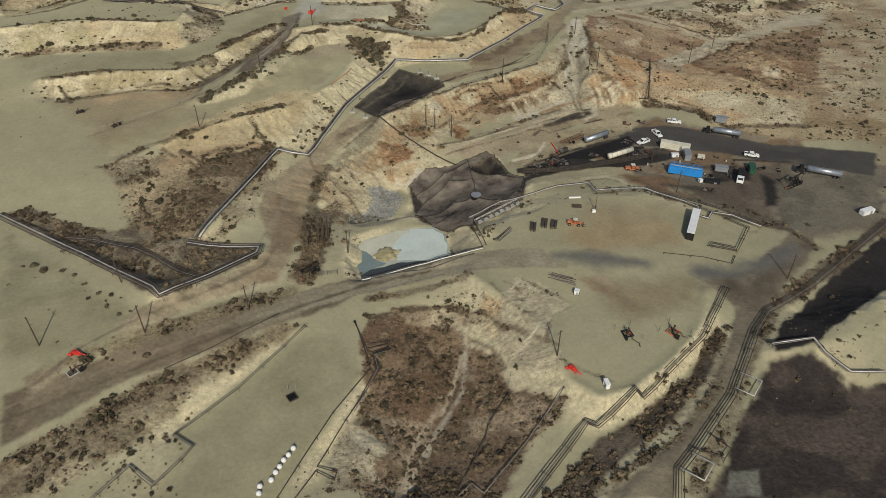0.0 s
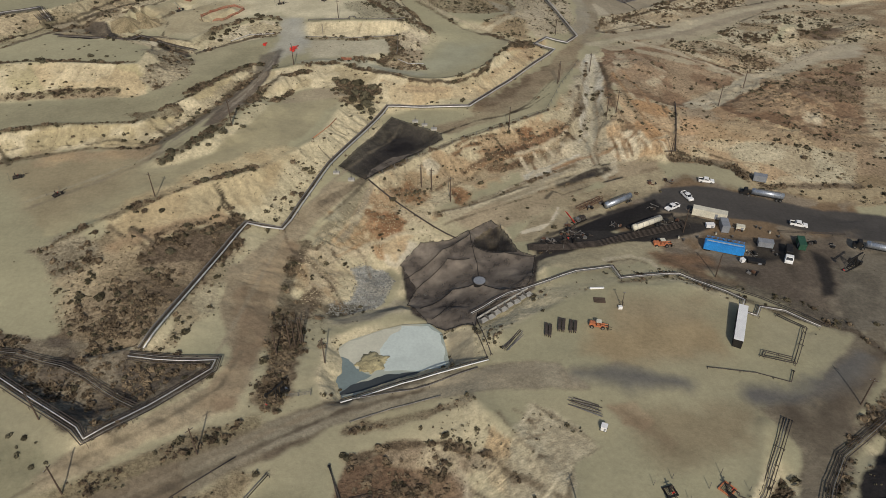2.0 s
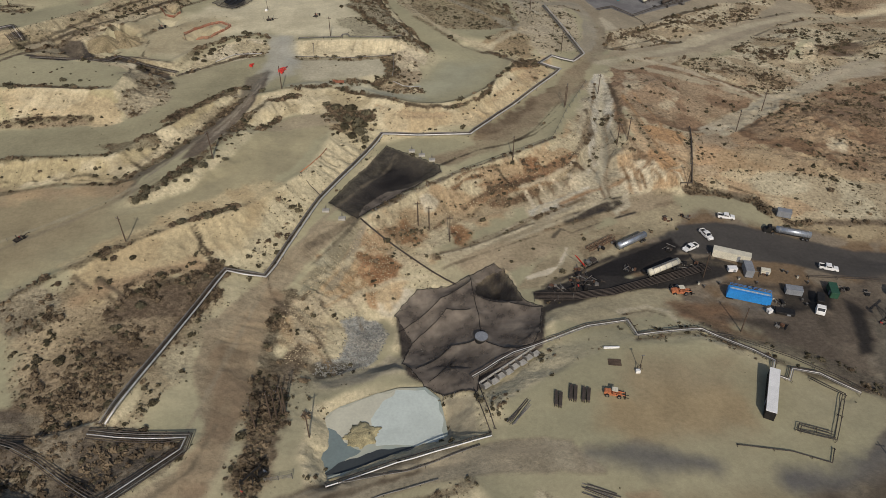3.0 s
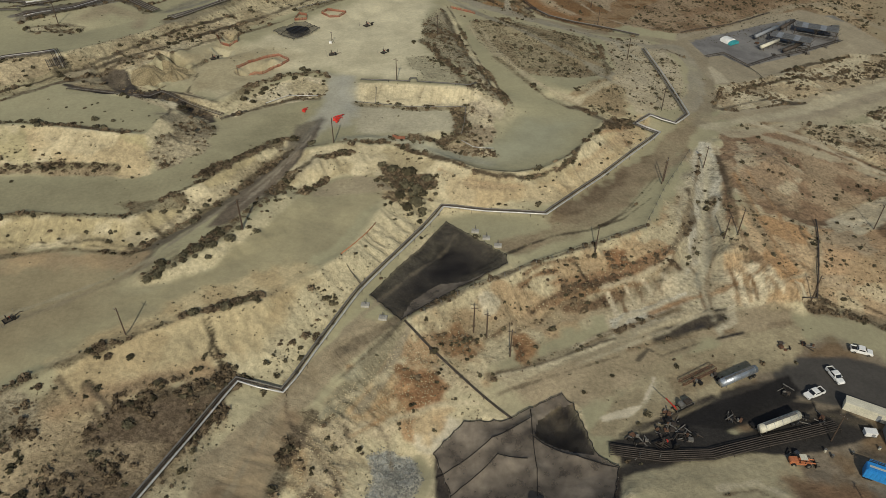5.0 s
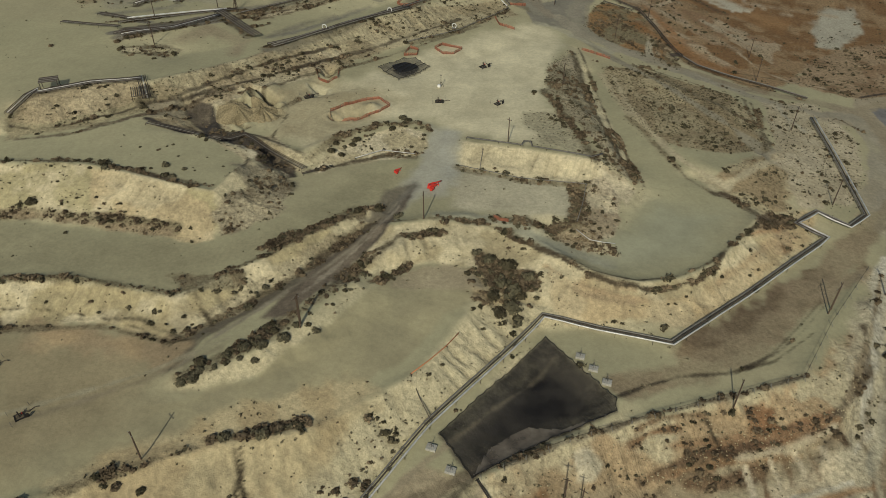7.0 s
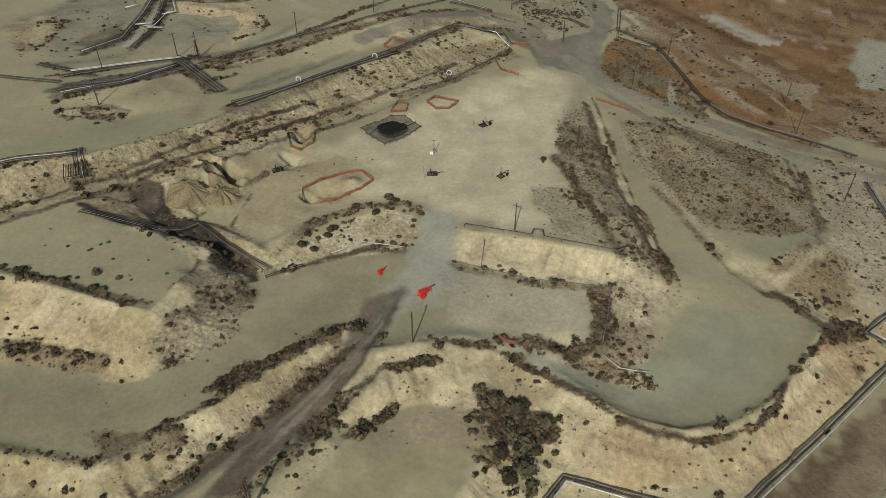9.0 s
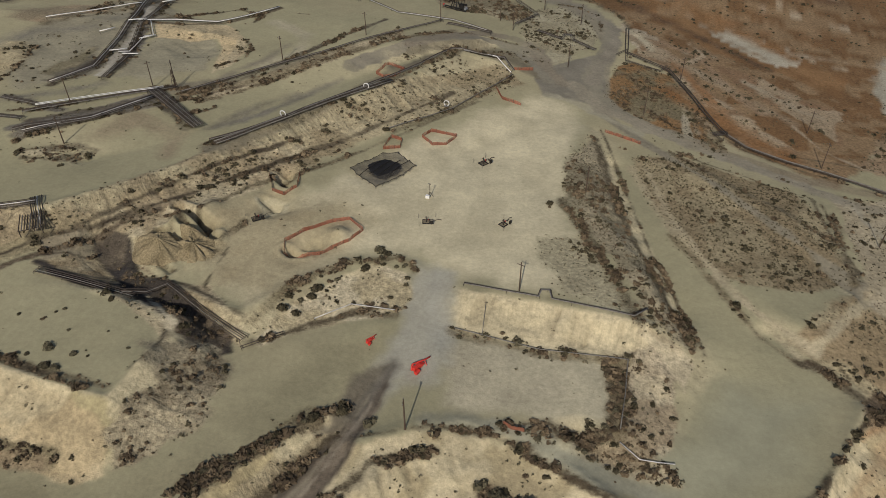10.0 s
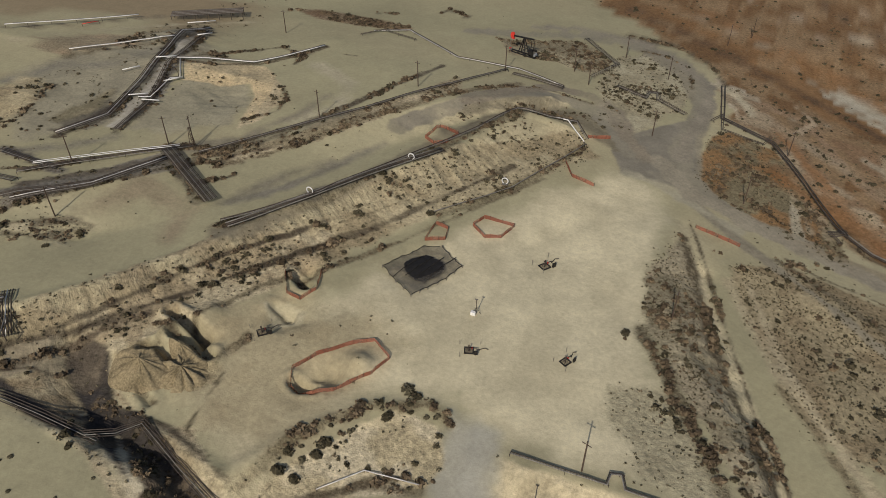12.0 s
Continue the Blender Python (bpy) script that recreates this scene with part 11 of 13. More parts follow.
pipeline([(-147.4, 387.5), (-130.4, 406.8), (-116.2, 437.8), (-105.9, 458.9), (-99.5, 478.2), (-96.1, 477.6), (-88.7, 478.1), (-80.3, 482.4), (-74.8, 474.4)], [(-0.5, 0.2, PIPE_GREY), (0.3, 0.24, PIPE_DARK)], 0.8, label="thick dark and grey pipes along a berm")
pipeline([(-95.5, 479.4), (-89.4, 478.7), (-82.9, 480.3), (-75.4, 472.2)], [(0, 0.27, PIPE_WHITE)], 0.7, label="white pipe cranked round the end of a berm")
pipeline([(-102.9, 418.4), (-87.7, 439.7), (-80.9, 456.9), (-74.7, 472.2)], [(0, 0.2, PIPE_GREY)], 0.6, label="single grey pipe along a low bank")
pipeline([(-208.2, 380.7), (-195.5, 393.5), (-176.1, 413.2)], [(-0.6, 0.18, PIPE_GREY), (0.4, 0.18, PIPE_DARK), (1.3, 0.17, PIPE_DARK)], 0.8, label="grey and dark pipes in a corridor")
pipeline([(-198.6, 370.4), (-186.5, 384.7), (-178.4, 404.7)], SIX, 0.8, label=MANY_L)
pipeline([(-181.0, 408.2), (-155.2, 393.8)], TEN, 1.2, label="wide deck of parallel dark pipes over a bank")
pipeline([(-172.8, 411.4), (-161.3, 426.2), (-141.6, 453.5), (-123.8, 484.7), (-112.9, 506.7)], [(-0.7, 0.17, PIPE_DARK), (0.3, 0.18, PIPE_GREY), (1.0, 0.15, PIPE_DARK)], 0.7, label="three dark pipes along a bushy verge")
pipeline([(-215.7, 400.9), (-210.3, 415.9), (-217.3, 438.3), (-225.3, 459.2), (-232.3, 477.6), (-228.8, 488.8)], SIX, 0.9, label=MANY_L)
pipeline([(-201.6, 410.1), (-205.0, 427.4), (-217.8, 452.6), (-221.9, 469.6), (-226.0, 485.2)], FOUR, 0.9, label=MANY_L)
pipeline([(-299.8, 455.5), (-291.9, 463.9), (-279.1, 476.6), (-266.4, 490.4)], [(-0.45, 0.23, PIPE_WHITE), (0.5, 0.22, PIPE_GREY)], 0.8, label=PALE_L)
pipeline([(-220.9, 455.1), (-208.9, 462.5), (-194.4, 468.7), (-187.7, 480.1), (-180.7, 493.9)], [(-0.45, 0.23, PIPE_WHITE), (0.5, 0.22, PIPE_GREY)], 0.7, label=PALE_L)
pipeline([(-257.7, 447.0), (-243.7, 459.4), (-231.0, 471.3)], [(-0.45, 0.23, PIPE_WHITE), (0.5, 0.22, PIPE_GREY)], 0.8, label="white coated pipe beside a grey one")
pipeline([(-209.9, 428.7), (-206.5, 429.9), (-209.8, 443.0), (-207.0, 444.7), (-216.1, 455.8)], [(-0.5, 0.2, PIPE_WHITE), (0.5, 0.2, PIPE_DARK)], 1.0, label="pale square loop of two pipes")
pipeline([(-175.4, 512.6), (-170.3, 522.0), (-154.7, 518.1)], TWO_DARK, 0.7, label=DARK_L)
pipeline([(-173.5, 519.2), (-161.1, 527.3), (-132.9, 508.7), (-109.2, 510.0), (-91.4, 504.9)], [(-0.5, 0.2, PIPE_PALE), (0.5, 0.17, PIPE_DARK)], 0.7, label="silver and dark pipes beside a dirt road")
pipeline([(-109.9, 504.6), (-91.1, 503.7)], FOUR, 0.7, label=MANY_L)
pipeline([(-157.0, 326.6), (-145.3, 327.1), (-130.7, 327.2)], FOUR, 0.6, label=MANY_L)
pipeline([(-133.4, 326.8), (-126.6, 334.2), (-114.5, 329.9), (-102.0, 325.8)], FOUR, 0.9, label="bundle of pipes along a dark gully")
pipeline([(-101.3, 323.5), (-94.5, 330.3)], TWO_DARK, 0.5, label=DARK_L)
pipeline([(-89.7, 336.5), (-83.5, 343.4), (-72.9, 344.7)], ONE_PALE, 0.5, label="single silver pipe bent along the foot of a bank")
pipeline([(-39.8, 543.2), (-37.4, 515.4), (-20.1, 510.0), (-9.4, 491.4), (2.4, 470.2), (-1.7, 467.0)], [(-0.8, 0.30, PIPE_DARK), (0.8, 0.30, PIPE_DARK)], 0.8, label="pair of dark pipes beside the gravel road")
pipeline([(0.8, 472.0), (9.2, 464.4), (22.4, 460.3), (35.2, 457.4), (52.5, 452.0)], [(-0.6, 0.30, PIPE_DARK), (0.6, 0.28, PIPE_GREY)], 0.8, label="thick dark and grey pipes beside the road")
pipeline([(-40.6, 510.9), (-37.6, 518.2), (-36.7, 507.1), (-22.9, 506.7), (-20.9, 513.9)], TWO_DARK, 0.8, label=DARK_L)
pipeline([(2.9, 472.4), (-1.9, 469.0), (0.8, 464.7)], TWO_DARK, 0.8, label=DARK_L)
pipeline([(-74.9, 518.1), (-63.8, 514.0), (-63.6, 519.6), (-60.7, 520.2), (-59.5, 515.5), (-49.2, 508.7)], FOUR, 0.8, label="dark pipes with a square loop on a pad")
pipeline([(-96.1, 559.1), (-80.4, 540.4), (-78.9, 538.0), (-84.6, 520.6)], FOUR, 0.8, label=MANY_L)
pipeline([(-196.3, 311.9), (-196.3, 325.3), (-194.6, 323.5), (-183.4, 334.8), (-170.2, 343.7)], SIX, 1.0, label="bundle of pipes along a terrace edge")
pipeline([(-230.6, 375.7), (-205.2, 377.4)], FOUR, 0.8, label=MANY_L)
pipeline([(-24.5, 247.1), (5.2, 226.7)], [(0, 0.24, PIPE_DARK), (0.55, 0.16, PIPE_DARK)], 0.35, every=9, label="dark drain pipe from the upper pit to the lower")


def pipe_loop(p, r):
    """An upright ring of pipe that takes up the line's stretch."""
    top = thing("pipe_loop", spot(p), "pale upright pipe loop over a dark pipeline", "pipe loop", "loops in the pipeline")
    ring = [(r * math.cos(a), 0, 0.5 + r + r * math.sin(a)) for a in np.linspace(-1.2, 4.34, 18)]
    part("ring", tube(ring, 0.17, 8), PIPE_WHITE, top)
    part("saddle", box(((0, 0, 0.3), (1.6, 0.5, 0.6)), bevel=0.04), STEEL, top)


for p in [(-132.4, 405.6), (-115.6, 432.1), (-90.2, 440.2)]:
    pipe_loop(p, 0.9)
pipeline([(-45.0, 264.7), (-42.5, 270.2), (-40.3, 275.9), (-38.8, 281.2)], [(0, 0.17, ORANGE)], 0.2, label="thin faded orange line lying down a bank")
pipeline([(-45.0, 264.5), (-41.8, 261.1), (-37.9, 257.4)], [(0, 0.14, PIPE_DARK)], 0.2, label="thin dark line lying down a bank")
pipeline([(-172.5, 346.2), (-167.6, 340.9), (-164.5, 337.5)], SIX, 0.5, label="dark pipes stepping down the bank together")
pipeline([(-277.1, 471.1), (-275.9, 474.4), (-274.4, 477.0)], [(0, 0.2, RED)], 0.3, label="short red pipe lying on the far terrace")
pipeline([(-24.3, 139.3), (-22.1, 134.2), (-20.0, 129.3), (-14.7, 131.7)], [(0, 0.2, PIPE_DARK)], 0.6, label="dark pipe bending at the foot of a bank")
pipeline([(-14.0, 130.4), (-18.2, 127.9), (-16.9, 123.1), (-19.4, 115.7), (-21.6, 109.7)], [(-0.4, 0.18, PIPE_DARK), (0.4, 0.18, PIPE_GREY)], 0.6, label="pair of pipes below a brushy bank")
pipeline([(-144.6, 386.2), (-131.6, 404.5), (-118.2, 427.3), (-109.9, 440.6)], [(-1.2, 0.26, PIPE_GREY), (0, 0.30, PIPE_DARK), (1.2, 0.26, PIPE_GREY)], 0.7, label="three thick grey pipes along a berm")
pipeline([(-202.2, 370.5), (-192.5, 379.2), (-184.2, 388.9)], FOUR, 0.7, label=MANY_L)
pipeline([(-207.6, 385.6), (-195.0, 397.2), (-179.4, 411.3)], [(-0.6, 0.17, PIPE_WHITE), (0.7, 0.14, PIPE_WHITE)], 0.9, label="pair of white coated pipes beside a pipe corridor")
pipeline([(-222.9, 387.8), (-208.9, 386.7), (-200.6, 386.6)], FOUR, 0.7, label=MANY_L)
pipeline([(-18.5, 325.6), (-14.3, 323.4), (-7.5, 325.0)], [(0, 0.18, PIPE_PALE)], 0.4, label="single silver pipe bent over rough ground")

for a, b in [[(-223.1, 452.3), (-218.2, 457.0)], [(-209.9, 440.5), (-206.3, 445.4)], [(-213.3, 427.9), (-208.5, 431.5)], [(-225.6, 477.3), (-222.8, 482.3)], [(-241.0, 489.8), (-233.3, 497.3)], [(-207.5, 427.5), (-202.2, 429.3)], [(-227.2, 440.5), (-223.8, 445.1)]]:
    pipeline([a, b], [(0, 0.30, PIPE_WHITE)], 0.9, label="short white pipe crossing a pipe corridor")

pipeline([(-111.5, 165.8), (-102.7, 165.3), (-89.0, 160.6), (-82.7, 157.9), (-68.7, 149.5)], FOUR, 0.7, label=MANY_L)
pipeline([(-67.8, 117.1), (-57.8, 125.5), (-48.4, 135.4), (-44.3, 139.4)], [(0, 0.16, PIPE_DARK)], 0.3, label="thin dark pipe along the road edge")
pipeline([(-20.9, 151.5), (-11.3, 155.5), (0.4, 159.0)], [(0, 0.17, PIPE_GREY)], 0.3, label="thin grey pipe along the road edge")

def rusty_frame(a, b):
    """A low lattice of rusty pipe lying by the loading bay."""
    top = thing("scrap_lattice", spot(a, b), "low lattice of rusty brown pipe lying on dirt", "scrap lattice")
    d = math.hypot(b[0] - a[0], b[1] - a[1]) / 2
    for y, z in ((-0.8, 0.25), (0.8, 0.25), (-0.8, 1.2), (0.8, 1.2)):
        part("rail", rods(((-d, y, z), (d, y, z), 0.1), seg=6), RUSTED, top)
    for x in np.linspace(-d, d, 7):
        part("stay", rods(((x, -0.8, -0.1), (x, -0.8, 1.2), 0.08), ((x, 0.8, -0.1), (x, 0.8, 1.2), 0.08), ((x, -0.8, 1.2), (x, 0.8, 1.2), 0.08), ((x, -0.8, 0.2), (min(d, x + 1.6), -0.8, 1.2), 0.06), seg=6), RUSTED, top)


rusty_frame(*[(46.8, 244.4), (56.0, 251.0)])


# ---- poles ----
def utility_pole(p, h):
    top = thing("utility_pole", pose(*p, ground(*p), 0, 0, random.uniform(0, 180)), "dark tarred wooden utility pole with a short crossarm", "utility pole", "utility poles")
    part("shaft", rod(bmesh.new(), (0, 0, -0.6), (0, 0, h), 0.19, 8, 0.13), WOOD, top)
    arm = part("crossarm", box(((0, 0.12, h - 0.7), (1.9, 0.12, 0.14)), bevel=0.01), WOOD, top)
    for x in (-0.8, 0.0, 0.8):
        part("insulator", rods(((x, 0.12, h - 0.63), (x, 0.12, h - 0.42), 0.05), seg=6), GREYBOX, arm)


utility_pole((-87.6, 226.2), 8.6)
utility_pole((-99.1, 121.6), 9.4)
utility_pole((-75.5, 127.5), 9.1)
utility_pole((-52.4, 139.5), 8.7)
utility_pole((-38.7, 174.5), 9.6)
utility_pole((-36.5, 177.0), 9.2)
utility_pole((-86.7, 143.9), 8.8)
utility_pole((-73.3, 266.9), 9.7)
utility_pole((-73.7, 268.0), 9.3)
utility_pole((-59.4, 314.3), 9.0)
utility_pole((-46.4, 357.9), 8.6)
utility_pole((25.6, 283.9), 9.4)
utility_pole((49.0, 323.8), 9.1)
utility_pole((64.8, 337.6), 8.7)
utility_pole((44.3, 419.6), 9.6)
utility_pole((54.2, 374.6), 9.2)
utility_pole((-3.2, 250.2), 8.8)
utility_pole((3.3, 245.4), 9.7)
utility_pole((87.9, 280.6), 9.3)
utility_pole((100.0, 155.6), 9.0)
utility_pole((81.7, 206.1), 8.6)
utility_pole((79.3, 231.2), 9.4)
utility_pole((65.8, 300.2), 9.1)
utility_pole((133.0, 334.9), 8.7)
utility_pole((116.7, 317.4), 9.6)
utility_pole((-198.8, 390.7), 9.2)
utility_pole((-185.7, 371.6), 8.8)
utility_pole((-176.5, 413.8), 9.7)
utility_pole((-152.1, 442.9), 9.3)
utility_pole((-134.2, 476.6), 9.0)
utility_pole((-37.7, 405.1), 8.6)
utility_pole((-26.1, 468.5), 9.4)
utility_pole((-14.9, 506.4), 9.1)
utility_pole((31.1, 486.5), 8.7)
utility_pole((33.5, 462.1), 9.6)
utility_pole((-57.1, 489.8), 9.2)
utility_pole((-84.4, 514.0), 8.8)
utility_pole((-113.5, 506.7), 9.7)
utility_pole((-91.8, 522.1), 9.3)
utility_pole((-59.4, 537.0), 9.0)
utility_pole((-6.7, 250.4), 8.6)
utility_pole((49.8, 325.7), 9.4)
utility_pole((69.6, 300.9), 9.1)
utility_pole((28.6, 122.4), 8.7)
utility_pole((-37.5, 175.1), 9.6)
utility_pole((-36.1, 177.9), 9.2)
utility_pole((-29.4, 170.8), 8.8)
utility_pole((-41.6, 171.5), 9.7)
utility_pole((-183.1, 410.7), 9.3)
utility_pole((-202.7, 501.0), 9.0)
utility_pole((-77.9, 550.0), 8.6)
utility_pole((-42.4, 592.8), 9.4)
utility_pole((-33.6, 609.6), 9.1)


# ---- wire fence along the pit road ----
def wire_fence(pts, step, height, label):
    way = resample(pts, step)
    top = thing("wire_fence", Matrix.Identity(4), label, "fence")
    for p in way:
        z = ground(*p)
        part("post", rods(((p[0], p[1], z - 0.3), (p[0], p[1], z + height), 0.06), ((p[0] + 0.5, p[1] - 0.6, z), (p[0], p[1], z + height * 0.8), 0.04), seg=6), STEEL, top)
    part("wire", tube([(*p, ground(*p) + height - 0.1) for p in way], 0.035, 5), ROPE, top)


pipeline([(27.4, 220.0), (39.0, 219.0), (49.8, 221.0), (63.5, 227.7), (81.9, 235.8)], OILY, 0.7, label="bundle of black oily pipes along the loading bay")
pipeline([(110.8, 231.5), (132.0, 230.5)], TWO_DARK, 0.6, label=DARK_L)
wire_fence(BREAKS["fence"], 5.0, 1.5, "thin steel cable fence along the crest of a bank")
wire_fence([(-24.1, 158.3), (-9.2, 164.0), (12.2, 168.9)], 4.0, 1.2, "pale tube handrail along the pond wall")


# ---- orange netting fences round open pits ----
def safety_fence(pts, label, closed=True):
    ring = [tuple(p) for p in pts] + ([tuple(pts[0])] if closed else [])
    way = resample(ring, 1.6)
    top = thing("safety_fence", Matrix.Identity(4), label, "safety fence", "orange fences round pits")
    for a, b in zip(ring[:-1], ring[1:]):
        bm = bmesh.new()
        seg = resample([a, b], 1.6)
        n = len(seg)
        rows = []
        for k, p in enumerate(seg):
            z = ground(*p)
            sag = 0.10 * math.sin(math.pi * (k % 2))
            rows.append([bm.verts.new((p[0] + random.uniform(-0.08, 0.08), p[1] + random.uniform(-0.08, 0.08), z + h * (1 + random.uniform(-0.12, 0.08)) - sag)) for h in (0.02, 0.6, 1.2)])
        for r, s in zip(rows[:-1], rows[1:]):
            for k in range(2):
                bm.faces.new((r[k], s[k], s[k + 1], r[k + 1]))
        bmesh.ops.solidify(bm, geom=bm.faces[:], thickness=0.05)
        part("netting_panel", bm, NETTING, top)
    for p in way[::2]:
        z = ground(*p)
        part("stake", rods(((p[0], p[1], z - 0.2), (p[0], p[1], z + 1.35), 0.04), seg=5), PIPE_DARK, top)


safety_fence([(-106.3, 354.1), (-100.9, 353.8), (-97.6, 356.6), (-92.3, 363.0), (-90.8, 368.5), (-95.9, 371.4), (-99.6, 368.9), (-105.4, 363.0), (-108.0, 357.7)], "faded orange netting fence round a long open pit")
safety_fence([(-91.6, 418.9), (-90.1, 423.4), (-81.7, 423.9), (-83.2, 418.0), (-87.1, 415.7)], "faded orange netting fence round a bare patch")
safety_fence([(-100.5, 415.1), (-96.9, 414.6), (-95.8, 410.2), (-100.4, 407.6)], "slack orange netting fence beside the net")
safety_fence([(-118.9, 448.6), (-116.4, 454.6), (-110.1, 453.9), (-111.4, 447.4), (-114.5, 445.3)], "faded orange netting fence round a mound of earth")
safety_fence([(-124.8, 381.3), (-121.0, 375.7), (-117.5, 375.6), (-115.3, 379.5), (-117.8, 386.4)], "slack orange netting round a dug hole", False)
for pts in ([(-37.4, 448.4), (-25.3, 446.3)], [(-75.3, 476.4), (-68.7, 480.4)], [(-77.8, 460.2), (-74.2, 453.9), (-67.1, 452.5)], [(-41.4, 321.9), (-39.6, 321.2), (-36.9, 321.4)]):
    safety_fence(pts, "fallen strip of red-orange barrier netting", False)


# ---- vehicles ----
def wheel(parent, x, y, r, w):
    tyre = part("wheel", rods(((x, y - w / 2, r), (x, y + w / 2, r), r), seg=16), RUBBER, parent)
    part("rim", rods(((x, y - w / 2 - 0.01, r), (x, y + w / 2 + 0.01, r), r * 0.55), seg=12), CHROME, tyre)


def profile(points, width, bevel=0.05):
    """A side outline drawn across its width, edges rounded."""
    bm = bmesh.new()
    a = [bm.verts.new((x, -width / 2, z)) for x, z in points]
    b = [bm.verts.new((x, width / 2, z)) for x, z in points]
    n = len(points)
    bm.faces.new(a)
    bm.faces.new(b[::-1])
    for i in range(n):
        bm.faces.new((a[i], b[i], b[(i + 1) % n], a[(i + 1) % n]))
    bmesh.ops.recalc_face_normals(bm, faces=bm.faces[:])
    bmesh.ops.bevel(bm, geom=bm.edges[:], offset=bevel, segments=2, affect="EDGES")
    return bm


def pickup(a, b, label, paint=None):
    paint = paint or WHITE
    top = thing("pickup_truck", spot(a, b), label, "pickup truck", "parked pickups")
    part("body", profile([(-2.8, 0.55), (-2.8, 1.05), (2.55, 1.05), (2.75, 0.85), (2.75, 0.5), (2.3, 0.45), (-2.5, 0.45)], 1.95), paint, top)
    part("bonnet", profile([(0.95, 1.0), (0.95, 1.25), (2.5, 1.12), (2.65, 0.95)], 1.85), paint, top)
    cab = part("cab", profile([(-1.15, 1.0), (-1.0, 1.78), (-0.8, 1.88), (0.45, 1.88), (0.7, 1.78), (1.25, 1.2), (1.25, 1.0)], 1.75), paint, top)
    part("windscreen", profile([(0.62, 1.80), (0.70, 1.84), (1.28, 1.27), (1.20, 1.24)], 1.5, 0.01), GLASS, cab)
    part("rear_window", box(((-1.08, 0, 1.5), (0.12, 1.35, 0.4)), bevel=0.02), GLASS, cab)
    for s in (-1, 1):
        part("side_window", box(((-0.1, s * 0.875, 1.5), (1.5, 0.04, 0.42)), bevel=0.01), GLASS, cab)
        part("bed_side", box(((-1.98, s * 0.9, 1.22), (1.6, 0.1, 0.36)), bevel=0.03), paint, top)
        part("mirror", box(((1.0, s * 1.08, 1.3), (0.1, 0.2, 0.16)), bevel=0.03), paint, top)
        part("headlight", box(((2.72, s * 0.75, 0.85), (0.1, 0.32, 0.16)), bevel=0.02), CHROME, top)
    part("bed_floor", box(((-1.98, 0, 1.06), (1.55, 1.7, 0.05)), bevel=0), RUBBER, top, "dark bed liner")
    part("tailgate", box(((-2.76, 0, 1.2), (0.08, 1.8, 0.4)), bevel=0.02), paint, top)
    for x in (-1.75, 1.75):
        for s in (-0.85, 0.85):
            wheel(top, x, s, 0.40, 0.26)
    return top


def tank_trailer(a, b, paint, label, cab=True):
    d = math.hypot(b[0] - a[0], b[1] - a[1])
    k = max(9.5, min(d, 12.5)) / 2
    top = thing("tank_trailer", spot(a, b), label, "tank trailer")
    bm = bmesh.new()
    rod(bm, (-k + 0.4, 0, 2.0), (k - 0.4, 0, 2.0), 1.08, 20)
    bmesh.ops.bevel(bm, geom=[e for e in bm.edges if abs(e.verts[0].co.x - e.verts[1].co.x) < 0.01], offset=0.18, segments=2, affect="EDGES")
    for f in bm.faces:
        f.smooth = True
    tank = part("tank", bm, paint, top)
    for x in np.linspace(-k + 1.5, k - 1.5, 5):
        part("band", rods(((x - 0.06, 0, 2.0), (x + 0.06, 0, 2.0), 1.11), seg=20), GREYBOX, tank)
    part("walkway", box(((0, 0, 3.12), (k * 1.5, 0.6, 0.06)), bevel=0), STEEL, top)
    for x in (-1.0, 1.2):
        part("hatch", rods(((x, 0, 3.05), (x, 0, 3.32), 0.32), seg=12), STEEL, top)
    part("frame", box(((0, -0.45, 0.95), (2 * k - 1, 0.14, 0.22)), ((0, 0.45, 0.95), (2 * k - 1, 0.14, 0.22)), bevel=0), BLACK, top)
    for x in (k - 1.2, k - 2.5):
        for s in (-0.95, 0.95):
            wheel(top, x, s, 0.5, 0.4)
    part("landing_leg", rods(((-k + 2.2, -0.7, 0), (-k + 2.2, -0.7, 1.0), 0.08), ((-k + 2.2, 0.7, 0), (-k + 2.2, 0.7, 1.0), 0.08)), STEEL, top)
    if cab:
        c = part("tractor_cab", profile([(-k - 3.2, 0.6), (-k - 3.2, 1.5), (-k - 2.3, 1.65), (-k - 2.0, 2.7), (-k - 0.9, 2.8), (-k - 0.8, 0.6)], 2.2), BLACK, top, "dark tractor cab")
        part("windscreen", box(((-k - 2.22, 0, 2.15), (0.12, 1.8, 0.7)), bevel=0.02), GLASS, c)
        for x in (-k - 2.5, -k - 0.2):
            for s in (-0.95, 0.95):
                wheel(top, x, s, 0.5, 0.35)
    return top


